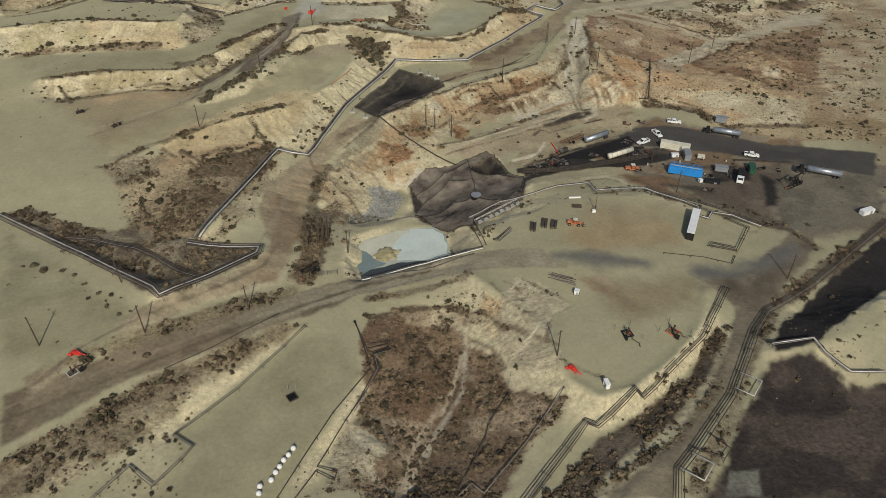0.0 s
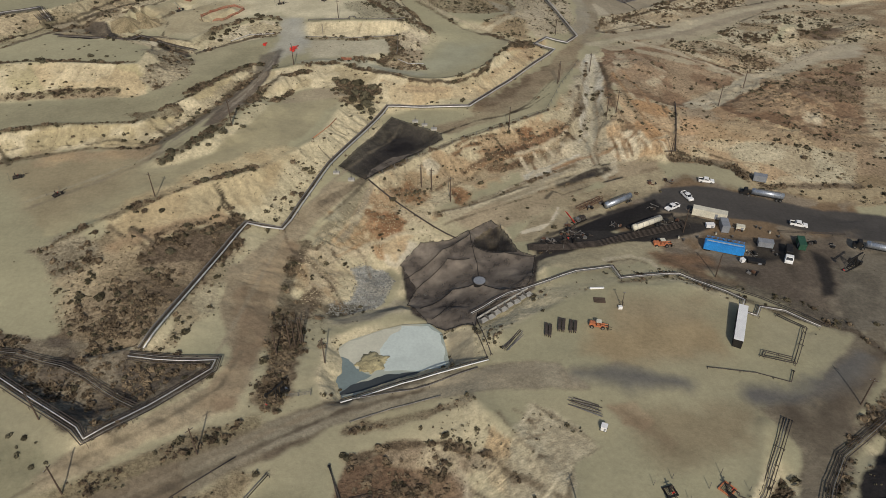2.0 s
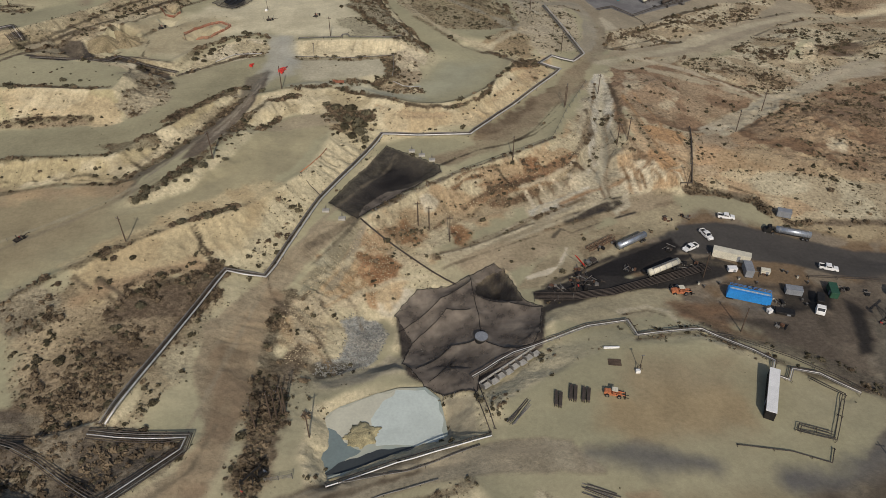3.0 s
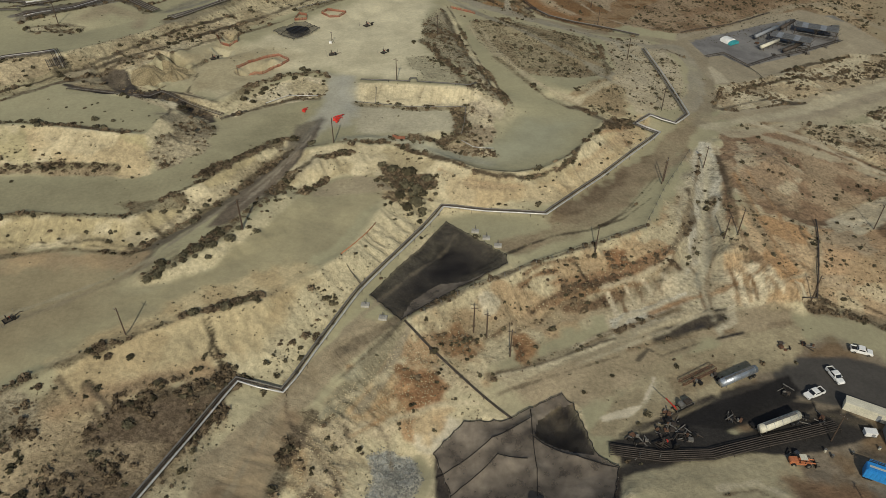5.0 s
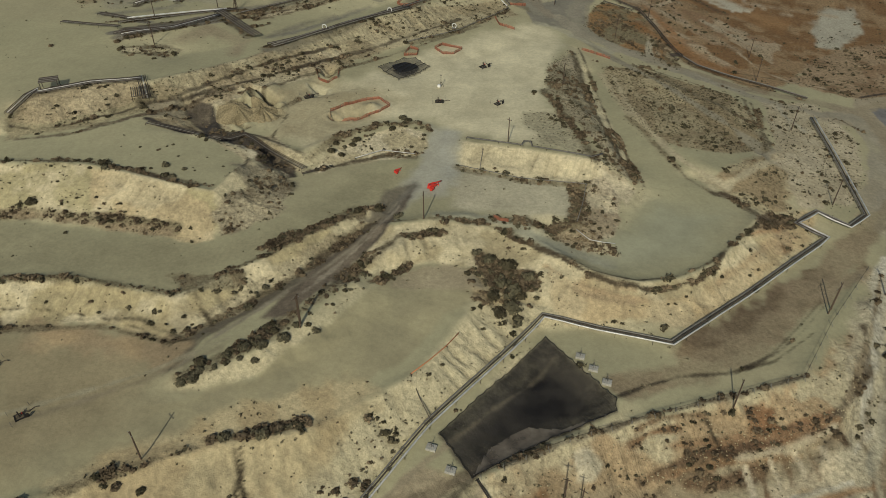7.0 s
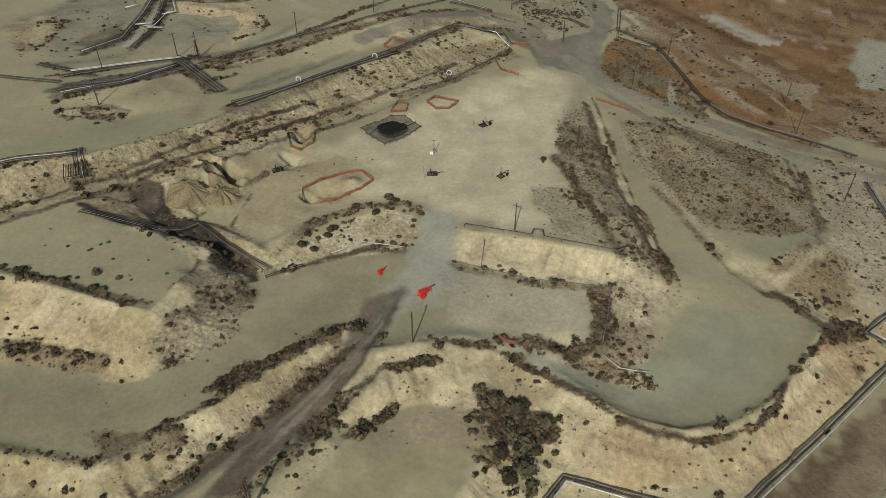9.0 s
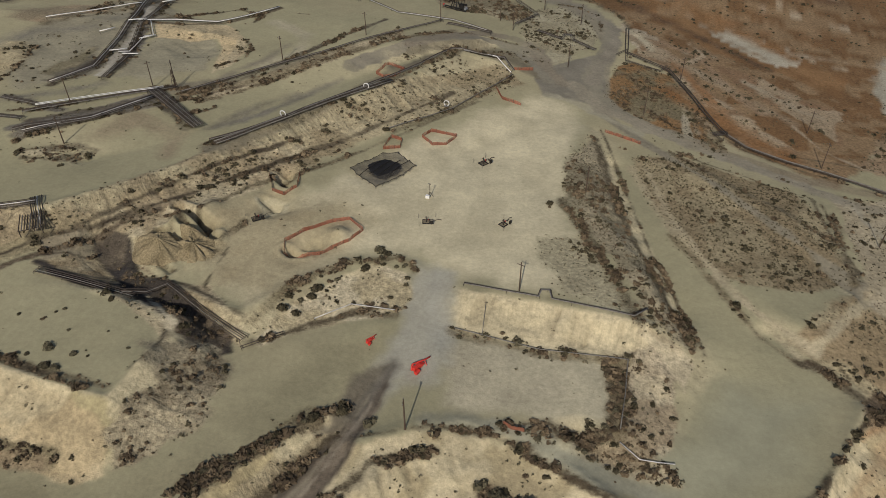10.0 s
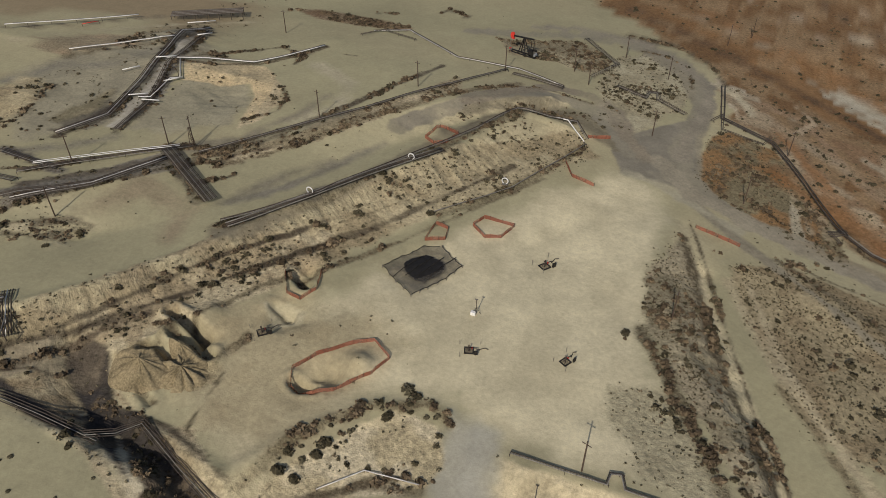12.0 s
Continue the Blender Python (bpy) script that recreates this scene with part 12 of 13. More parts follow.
def frac_tank(a, b, label):
    """A long blue steel holding tank with ribs, rail and pipework."""
    top = thing("holding_tank", spot(a, b), label, "storage tank")
    part("shell", profile([(-6.0, 0.5), (-6.0, 3.0), (-5.6, 3.3), (5.6, 3.3), (6.0, 2.9), (6.0, 0.9), (5.0, 0.45)], 2.5, 0.08), BLUE, top)
    for x in np.arange(-5.4, 5.6, 0.9):
        for s in (-1.28, 1.28):
            part("rib", box(((x, s, 1.85), (0.1, 0.1, 2.3)), bevel=0), BLUE, top)
    part("roof_strip", box(((0, 0, 3.32), (10.8, 0.5, 0.06)), bevel=0), CREAM, top, "pale roof walkway")
    for s in (-1.15, 1.15):
        part("rail", rods(((-5.6, s, 4.2), (5.6, s, 4.2), 0.035), ((-5.6, s, 3.8), (5.6, s, 3.8), 0.03), seg=6), BLUE, top)
        for x in np.arange(-5.6, 5.7, 1.6):
            part("rail_post", rods(((x, s, 3.3), (x, s, 4.2), 0.03), seg=6), BLUE, top)
    for x in (4.2, 5.2):
        for s in (-0.9, 0.9):
            wheel(top, x, s, 0.48, 0.35)
    part("skid", box(((-4.8, 0, 0.25), (2.0, 2.3, 0.5)), bevel=0.03), BLACK, top)


def skid_box(name, a, b, w, h, paint, label, category, legs=False, roof=None):
    """A boxy unit on skids: panels, door, vents and a lifted lid."""
    d = max(1.2, math.hypot(b[0] - a[0], b[1] - a[1]))
    top = thing(name, spot(a, b), label, category)
    part("body", box(((0, 0, 0.18 + h / 2), (d, w, h)), bevel=0.05), paint, top)
    part("lid", box(((0, 0, h + 0.22), (d + 0.12, w + 0.12, 0.1)), bevel=0.03), roof or paint, top)
    part("skid", box(((0, -w * 0.36, 0.08), (d + 0.3, 0.16, 0.2)), ((0, w * 0.36, 0.08), (d + 0.3, 0.16, 0.2)), bevel=0), BLACK, top)
    for x in np.linspace(-d / 2 + 0.4, d / 2 - 0.4, max(2, int(d / 1.3))):
        for y in (-w / 2 - 0.02, w / 2 + 0.02):
            part("panel_rib", box(((x, y, 0.18 + h / 2), (0.07, 0.06, h * 0.9)), bevel=0), paint, top)
    part("door", box(((d * 0.2, -w / 2 - 0.03, 0.2 + h * 0.42), (min(0.9, d * 0.3), 0.05, h * 0.75)), bevel=0.01), GREYBOX, top)
    return top


pickup(*[(93.4, 262.9), (98.6, 261.7)], "white pickup truck parked on the dark yard verge")
pickup(*[(85.7, 254.6), (87.2, 250.2)], "white pickup truck parked across the dark yard")
pickup(*[(82.2, 247.1), (76.4, 243.7)], "white pickup truck beside the pipe racks")
pickup(*[(116.4, 237.1), (122.0, 235.2)], "white crew-cab pickup parked along the dark road")
skid_box("water_tank", *[(38.8, 113.4), (39.2, 111.4)], 1.0, 1.6, WHITE, "small white tank box on the edge of the pad", "tank")
tank_trailer(*[(109.3, 254.9), (120.1, 251.1)], SILVER, "silver tank trailer with a dark tractor on the yard")
tank_trailer(*[(55.4, 243.9), (66.8, 251.3)], SILVER, "silver-blue tank trailer beside a black loading bay", False)
tank_trailer(*[(62.0, 230.3), (73.2, 236.5)], CREAM, "dusty cream tank trailer in the loading bay", False)
tank_trailer(*[(133.1, 222.6), (146.0, 217.4)], SILVER, "silver tank trailer with a dark tractor by the pump")
frac_tank(*[(83.8, 222.6), (94.1, 219.0)], "bright blue steel holding tank with roof rails")
skid_box("trailer", *[(85.4, 242.7), (95.7, 238.6)], 2.5, 2.6, CREAM, "long pale site trailer with ribbed sides", "trailer")
skid_box("container", *[(114.1, 265.2), (118.3, 263.7)], 2.4, 2.2, GREYBOX, "blue-grey shipping container on the bank edge", "container")
skid_box("container", *[(93.7, 236.2), (93.0, 231.2)], 2.4, 2.5, GREYBOX, "tall grey equipment container", "container")
skid_box("generator", *[(101.2, 224.8), (105.7, 223.7)], 2.4, 1.8, GREYBOX, "grey generator skid in the yard", "generator")
skid_box("tool_box", *[(115.3, 226.5), (114.2, 221.6)], 2.2, 2.0, GREEN, "dark green equipment box", "equipment box")
skid_box("tool_box", *[(87.6, 234.5), (90.3, 234.5)], 1.6, 1.2, WHITE, "small white equipment box", "equipment box")
skid_box("tool_box", *[(97.5, 234.0), (100.0, 233.2)], 1.6, 1.2, CREAM, "small cream equipment box", "equipment box")
skid_box("tool_box", *[(92.7, 215.5), (93.1, 214.4)], 1.3, 1.1, WHITE, "small white tank on the yard", "equipment box")
skid_box("tool_box", *[(139.5, 192.0), (144.0, 193.9)], 2.0, 1.6, WHITE, "white equipment box beside the pipes", "equipment box")
skid_box("flatbed", *[(94.8, 215.6), (99.6, 214.1)], 2.3, 0.8, BLACK, "low black flatbed skid", "flatbed")
# shed walls coloured black to stand for the unlit west side
skid_box("storage_shed", *[(82.2, 187.2), (76.4, 173.9)], 2.3, 2.9, BLACK, "long shed with a white roof on the pad", "shed", roof=WHITE)
skid_box("tool_box", *[(36.5, 146.7), (37.7, 146.2)], 1.4, 1.2, WHITE, "small white box on the bare pad", "equipment box")
for a, b in ([(28.1, 180.3), (27.5, 176.2)], [(29.1, 179.9), (28.4, 175.8)], [(31.9, 182.3), (31.1, 177.9)], [(32.9, 181.9), (32.1, 177.6)], [(34.8, 181.4), (34.0, 177.4)], [(35.9, 181.1), (35.1, 177.3)]):
    skid_box("bin", a, b, 0.7, 0.5, PIPE_DARK, "long dark steel bin set in a row", "bin")


def scrap_pile(p, seed):
    """A loose pile of offcut pipe, plate and small boxes."""
    rng = random.Random(seed)
    top = thing("scrap_pile", pose(*p, ground(*p), 0, 0, rng.uniform(0, 180)), ("dark pile of pipe offcuts and plate on oily dirt", "small pile of rusty steel scrap in the yard", "grey and rusty fittings piled in the yard")[seed % 3], "scrap pile", "scrap in the yard")
    for k in range(rng.randint(4, 7)):
        a, d = rng.uniform(0, 6.28), rng.uniform(0.5, 1.6)
        x, y = rng.uniform(-1.2, 1.2), rng.uniform(-1.2, 1.2)
        part("offcut", rods(((x - d * math.cos(a), y - d * math.sin(a), 0.12 + 0.1 * (k % 3)), (x + d * math.cos(a), y + d * math.sin(a), 0.12 + 0.15 * (k % 3)), rng.uniform(0.07, 0.16)), seg=7), (PIPE_DARK, BLACK, STEEL, PIPE_GREY)[k % 4], top)
    for k in range(rng.randint(2, 4)):
        w, h = rng.uniform(0.5, 1.3), rng.uniform(0.25, 0.9)
        part("plate_box", box(((rng.uniform(-1.4, 1.4), rng.uniform(-1.4, 1.4), h / 2), (w, w * rng.uniform(0.5, 1.0), h), rng.uniform(0, 90)), bevel=0.03), (BLACK, PIPE_DARK, PIPE_GREY, RUSTED, BLACK)[rng.randint(0, 4)], top)


for k, p in enumerate([(44.8, 226.0), (40.9, 230.2), (76.6, 262.1), (82.4, 263.0), (56.9, 248.3), (51.1, 245.7), (68.2, 225.4), (92.8, 225.8), (98.0, 220.1), (104.7, 225.9), (89.4, 235.5), (97.7, 233.7), (62.6, 231.2), (78.8, 237.3), (118.7, 226.5), (124.8, 223.9), (33.4, 220.1), (93.9, 208.5), (41.8, 232.9), (43.5, 231.3), (41.8, 228.7), (44.3, 227.8), (39.0, 227.1), (32.9, 224.1), (35.4, 223.1), (46.8, 227.6), (56.4, 233.4), (72.8, 246.3), (57.9, 234.2), (75.0, 236.6)]):
    scrap_pile(p, k)


def truck_cab(a, b):
    top = thing("truck", spot(a, b), "white truck with a long black flat deck", "truck")
    part("cab", profile([(1.8, 0.7), (1.8, 2.5), (2.1, 2.7), (3.4, 2.6), (3.8, 1.7), (4.2, 1.5), (4.2, 0.7)], 2.3), WHITE, top)
    part("windscreen", profile([(3.42, 2.5), (3.5, 2.52), (3.86, 1.75), (3.78, 1.73)], 1.9, 0.01), GLASS, top)
    part("deck", box(((-1.4, 0, 1.15), (6.2, 2.4, 0.2)), bevel=0.03), BLACK, top)
    part("headboard", box(((1.55, 0, 1.9), (0.12, 2.3, 1.4)), bevel=0.02), BLACK, top)
    part("load", box(((-1.8, 0, 1.9), (4.4, 2.0, 1.3)), bevel=0.1), BLACK, top)
    for x in (3.2, -2.2, -3.4):
        for s in (-0.95, 0.95):
            wheel(top, x, s, 0.5, 0.35)


truck_cab(*[(109.8, 221.9), (106.6, 213.6)])


def drum(p, k):
    top = thing("drum", pose(*p, ground(*p), 0, 0, 50 * k), ("dark steel drum standing in the yard", "rusty steel drum standing in the yard", "white steel drum standing in the yard")[k % 3], "drum", "drums in the yard")
    part("shell", rods(((0, 0, 0), (0, 0, 0.9), 0.3), seg=14), (BLACK, PIPE_DARK, CREAM)[k % 3], top)
    for z in (0.02, 0.3, 0.6, 0.88):
        part("hoop", rods(((0, 0, z - 0.02), (0, 0, z + 0.03), 0.32), seg=14), STEEL, top)


for k, p in enumerate([(104.3, 234.3), (105.4, 233.5), (107.7, 231.3), (109.6, 228.7), (94.4, 228.4), (89.8, 230.4), (105.0, 218.5), (104.6, 220.5), (96.5, 221.2), (83.0, 228.0), (78.1, 226.4), (76.9, 227.8)]):
    drum(p, k)


def machine(a, b, paint, label, s=1.0):
    """A loader or lift: frame, engine cover, cab frame, boom and four wheels."""
    top = thing("loader", spot(a, b) @ Matrix.Scale(s, 4), label, "machine")
    part("chassis", box(((0, 0, 0.8), (4.6, 1.5, 0.5)), bevel=0.06), paint, top)
    part("engine_cover", profile([(-2.5, 0.9), (-2.5, 1.6), (-2.2, 1.8), (-0.7, 1.8), (-0.6, 0.9)], 1.5), paint, top)
    part("cab_frame", rods(*[((x, y, 0.9), (x, y, 2.5), 0.06) for x in (-0.3, 0.9) for y in (-0.65, 0.65)]), BLACK, top)
    part("cab_roof", box(((0.3, 0, 2.55), (1.6, 1.6, 0.1)), bevel=0.03), CREAM, top)
    part("boom", rods(((-0.4, 0.5, 1.6), (3.2, 0.5, 1.1), 0.14), ((-0.4, -0.5, 1.6), (3.2, -0.5, 1.1), 0.14)), paint, top)
    part("fork", box(((3.3, 0, 0.6), (0.2, 2.2, 0.9)), ((3.9, 0.5, 0.25), (1.1, 0.12, 0.08)), ((3.9, -0.5, 0.25), (1.1, 0.12, 0.08)), bevel=0.01), BLACK, top)
    for x in (-1.6, 1.7):
        for y in (-0.9, 0.9):
            wheel(top, x, y, 0.6, 0.4)


machine(*[(66.7, 223.0), (73.0, 223.4)], ORANGE, "faded orange loader parked on brown dirt")
machine(*[(38.5, 180.1), (44.1, 178.9)], ORANGE, "orange and white lift truck beside dark bins", 0.85)


# ---- pumpjacks and well gear ----
def pumpjack(a, b, label, head, s=1.0):
    """A beam pump: skid, samson post, walking beam, horse head, crank and counterweight, motor."""
    top = thing("pumpjack", spot(a, b) @ Matrix.Scale(s, 4), label, "pumpjack", "pumpjacks")
    part("skid", box(((0, -0.7, 0.2), (9, 0.25, 0.4)), ((0, 0.7, 0.2), (9, 0.25, 0.4)), *[((x, 0, 0.2), (0.25, 1.6, 0.3)) for x in (-4, -2, 0, 2, 4)], bevel=0), BLACK, top)
    part("samson_post", rods(((-1.4, -0.9, 0.3), (-0.2, -0.15, 4.6), 0.14), ((-1.4, 0.9, 0.3), (-0.2, 0.15, 4.6), 0.14), ((1.1, -0.9, 0.3), (0.1, -0.15, 4.6), 0.14), ((1.1, 0.9, 0.3), (0.1, 0.15, 4.6), 0.14), ((-1.0, -0.65, 1.8), (0.85, -0.65, 1.8), 0.08), ((-1.0, 0.65, 1.8), (0.85, 0.65, 1.8), 0.08)), BLACK, top)
    beam = part("walking_beam", profile([(-3.6, 4.45), (-3.6, 4.85), (3.2, 5.35), (3.2, 4.95)], 0.4, 0.03), BLACK, top)
    part("horse_head", profile([(-3.5, 3.6), (-4.3, 3.8), (-4.7, 4.7), (-4.4, 5.5), (-3.7, 5.6), (-3.5, 5.0)], 0.6, 0.04), head, beam, "curved horse head")
    part("bridle", rods(((-4.65, -0.1, 4.4), (-4.65, -0.1, 1.6), 0.03), ((-4.65, 0.1, 4.4), (-4.65, 0.1, 1.6), 0.03), ((-4.65, 0, 1.6), (-4.65, 0, 0.4), 0.05)), STEEL, top)
    for y in (-0.75, 0.75):
        part("pitman", rods(((3.0, y, 5.0), (2.7, y, 1.4), 0.09)), BLACK, top)
        part("crank", profile([(2.2, 0.9), (2.2, 1.9), (3.6, 2.1), (3.9, 1.4), (3.6, 0.8)], 0.25, 0.05).copy(), BLACK, top).location.y = y * 1.25
    part("gearbox", box(((2.3, 0, 1.35), (1.3, 1.0, 1.5)), bevel=0.08), BLACK, top)
    part("motor", rods(((3.9, -0.5, 0.9), (3.9, 0.5, 0.9), 0.42), seg=12), GREYBOX, top)
    part("belt_guard", box(((3.2, 0.65, 1.1), (1.8, 0.15, 0.7)), bevel=0.05), STEEL, top)
    well = part("wellhead", rods(((-4.65, 0, -0.2), (-4.65, 0, 1.1), 0.16), ((-5.2, 0, 0.6), (-4.1, 0, 0.6), 0.09)), STEEL, top)
    part("valve", rods(((-4.65, -0.3, 0.85), (-4.65, 0.3, 0.85), 0.2)), RED, well)


pumpjack(*[(119.3, 208.7), (131.9, 216.3)], "black pumpjack standing in the oily yard", BLACK, 0.9)
pumpjack(*[(-40.7, 154.9), (-36.6, 159.8)], "old dark pumpjack beside the dirt road", BLACK, 0.72)
pumpjack(*[(-118.8, 528.6), (-107.5, 525.1)], "black pumpjack with a bright red horse head", RED, 1.35)


def wellhead(a, b, label, s=1.0, paint=None):
    """A well hook-up: cellar grate, valve tree, flowline and a small panel."""
    paint = paint or BLACK
    top = thing("wellhead", spot(a, b) @ Matrix.Scale(s, 4), label, "wellhead", "idle wellheads")
    part("cellar_frame", box(((0, 0.95, 0.1), (2.2, 0.2, 0.3)), ((0, -0.95, 0.1), (2.2, 0.2, 0.3)), ((1.0, 0, 0.1), (0.2, 1.7, 0.3)), ((-1.0, 0, 0.1), (0.2, 1.7, 0.3)), bevel=0.02), paint, top)
    for y in np.arange(-0.75, 0.8, 0.25):
        part("grate_bar", box(((0, y, 0.16), (1.8, 0.08, 0.06)), bevel=0), PIPE_DARK, top)
    tree = part("valve_tree", rods(((0, 0, 0), (0, 0, 1.9), 0.16), ((-0.7, 0, 0.9), (0.7, 0, 0.9), 0.1), ((0, -0.5, 1.4), (0, 0.5, 1.4), 0.09)), PIPE_DARK, top)
    part("hand_wheel", rods(((0.72, 0, 0.9), (0.78, 0, 0.9), 0.25), seg=12), RED, tree)
    part("flowline", tube([(0.7, 0, 0.9), (1.8, 0.1, 0.9), (2.0, 0.1, 0.3), (3.6, 0.9, 0.25), (4.4, 0.5, 0.25)], 0.09, 6), PIPE_DARK, top)
    part("panel", box(((1.6, -1.3, 0.8), (0.9, 0.3, 1.1)), ((1.6, -1.3, 0.15), (0.1, 0.1, 0.5)), bevel=0.02), BLACK, top)
    for p in ((-2.2, 1.8), (2.6, 2.2), (-2.0, -2.0)):
        part("guard_stake", rods(((*p, -0.2), (*p, 1.6), 0.05), seg=6), STEEL, top)
    return top


wellhead(*[(47.2, 132.4), (48.5, 128.3)], "dark wellhead with grate and flowline on the pad", 1.2)
wellhead(*[(58.5, 132.6), (61.3, 129.5)], "rusty pump skid and wellhead on the pad", 1.3, ORANGE)
wellhead(*[(-78.0, 377.1), (-74.7, 378.2)], "dark wellhead and valve tree on the plateau", 0.95)
wellhead(*[(-57.2, 381.2), (-55.5, 384.3)], "small dark wellhead on the plateau", 0.9)
wellhead(*[(-71.8, 409.7), (-67.8, 415.2)], "dark wellhead with a bent flowline on the plateau", 1.1)
wellhead(*[(-136.3, 234.9), (-133.1, 236.8)], "dark wellhead gear on the lower terrace", 0.9)
wellhead(*[(-120.1, 224.6), (-116.7, 229.4)], "dark wellhead gear with a long flowline", 0.9)
wellhead(*[(-120.6, 362.4), (-118.4, 364.6)], "black valve gear and scrap beside a dug pit", 1.0)
wellhead(*[(-89.1, 112.7), (-87.1, 115.0)], "pale idle wellhead beside the dirt road", 1.1, CONCRETE)


def red_barrier(a, b, label, s=1.0):
    """A toppled red well guard: a bent frame of red tube with a plate and a drum."""
    top = thing("well_guard", spot(a, b) @ Matrix.Scale(s, 4), label, "well guard", "red well guards")
    part("frame_tube", tube([(-2.4, 0.3, 0.3), (-1.6, 0.9, 0.9), (-0.4, 0.5, 1.0), (0.9, 0.2, 0.8), (2.4, 0.3, 0.5)], 0.16, 7), RED, top)
    part("brace", rods(((-2.2, 0.3, 0.2), (-0.4, 0.5, 1.0), 0.12), ((-1.6, 0.9, 0.9), (-1.8, -0.5, 0.2), 0.12), ((0.9, 0.2, 0.8), (0.7, -0.6, 0.1), 0.1)), RED, top)
    part("plate", profile([(-2.2, 0.15), (-2.0, 0.95), (-0.5, 1.0), (0.6, 0.5), (-0.4, 0.1)], 0.7, 0.04), RED, top)
    part("drum", rods(((-2.4, -0.9, 0.4), (-1.4, -0.7, 0.4), 0.4), seg=12), RED, top)


red_barrier(*[(-62.8, 329.6), (-60.8, 333.3)], "bright red steel well guard lying on pale dirt", 1.15)
red_barrier(*[(-75.2, 333.5), (-74.3, 336.0)], "small red steel well guard by the bank", 0.7)
red_barrier(*[(30.7, 119.1), (33.6, 115.5)], "red bent pipework on the edge of the pad", 0.9)
red_barrier(*[(-90.0, 119.3), (-86.9, 118.2)], "red steel well guard above the road", 0.9)


# ---- odd items ----
def bulk_bag(p, k):
    top = thing("bulk_bag", pose(*p, ground(*p), 0, 0, 37 * k) @ Matrix.Scale(0.78, 4), "full white woven bulk bag standing in a row", "bulk bag", "white bags in a row")
    bm = bmesh.new()
    bmesh.ops.create_uvsphere(bm, u_segments=14, v_segments=9, radius=0.8, matrix=Matrix.Translation((0, 0, 0.62)))
    for v in bm.verts:
        q = v.co - Vector((0, 0, 0.62))
        m = max(abs(q.x), abs(q.y), 1e-6)
        f = 1 + 0.18 * (1 - m / 0.8) + 0.06 * noise.noise(v.co * 2 + Vector((k, 0, 0)))
        v.co = Vector((q.x * f, q.y * f, max(0.0, 0.62 + q.z * 0.95)))
    for f in bm.faces:
        f.smooth = True
    part("sack", bm, SACK, top)
    part("neck", rods(((0, 0, 1.3), (0.03, 0.02, 1.6), 0.16), seg=8), SACK, top)


for k, p in enumerate([(-33.9, 98.0), (-34.7, 96.2), (-35.5, 94.8), (-36.1, 93.1), (-36.7, 91.6), (-37.3, 89.7), (-39.4, 88.1), (-39.3, 86.4)]):
    bulk_bag(p, k)


def cellar_grate(p):
    top = thing("well_cellar", pose(*p, ground(*p), 0, 0, 35), "square well cellar under a dark steel grate", "well cellar")
    part("rim", box(((0, 1.1, 0.1), (2.4, 0.2, 0.4)), ((0, -1.1, 0.1), (2.4, 0.2, 0.4)), ((1.1, 0, 0.1), (0.2, 2.0, 0.4)), ((-1.1, 0, 0.1), (0.2, 2.0, 0.4)), bevel=0.02), PIPE_DARK, top)
    part("pit_floor", box(((0, 0, 0.06), (2.0, 2.0, 0.04)), bevel=0), BLACK, top)
    for x in np.arange(-0.9, 1.0, 0.2):
        part("bar", box(((x, 0, 0.22), (0.06, 2.0, 0.06)), bevel=0), BLACK, top)
    for q in ((-2.0, 1.6), (2.0, 2.2), (0.2, 2.6)):
        part("guard_stake", rods(((*q, -0.2), (*q, 1.8), 0.05), seg=6), CONCRETE, top)


cellar_grate((-36.7, 112.8))


def lamp_mast(p, h, label):
    top = thing("lamp_mast", spot(p), label, "lamp mast")
    part("mast", rods(((0, 0, -0.3), (0, 0, h), 0.09)), PIPE_DARK, top)
    part("brace", rods(((-0.8, 0.5, 0), (0, 0, h * 0.45), 0.05), ((0.9, 0.4, 0), (0, 0, h * 0.45), 0.05), ((0, -0.9, 0), (0, 0, h * 0.45), 0.05), seg=6), PIPE_DARK, top)
    part("cabinet", box(((-0.5, -0.6, 0.5), (1.1, 0.8, 0.9)), bevel=0.04), WHITE, top)
    part("lamp_head", box(((0, -0.15, h), (0.7, 0.3, 0.2)), bevel=0.03), STEEL, top)


lamp_mast((49.3, 187.4), 5.5, "thin dark mast with a white cabinet on the pad")
lamp_mast((-79.0, 388.8), 4.5, "thin dark mast with a white cabinet on the plateau")


def timber_mat(a, b):
    top = thing("timber_mat", spot(a, b), "black timber mat lying on the dirt", "timber mat")
    for k in range(7):
        part("beam", box(((0, -0.9 + 0.3 * k, 0.12), (3.2, 0.26, 0.24)), bevel=0.02), WOOD, top)


timber_mat(*[(42.5, 189.9), (44.9, 189.7)])
_t = thing("steel_beam", spot(*[(42.3, 194.9), (45.5, 195.0)]), "white steel beam lying on the dirt", "beam")
part("web", box(((0, 0, 0.25), (4.0, 0.06, 0.4)), bevel=0), WHITE, _t)
part("flange", box(((0, 0, 0.47), (4.0, 0.4, 0.06)), ((0, 0, 0.04), (4.0, 0.4, 0.06)), bevel=0), WHITE, _t)


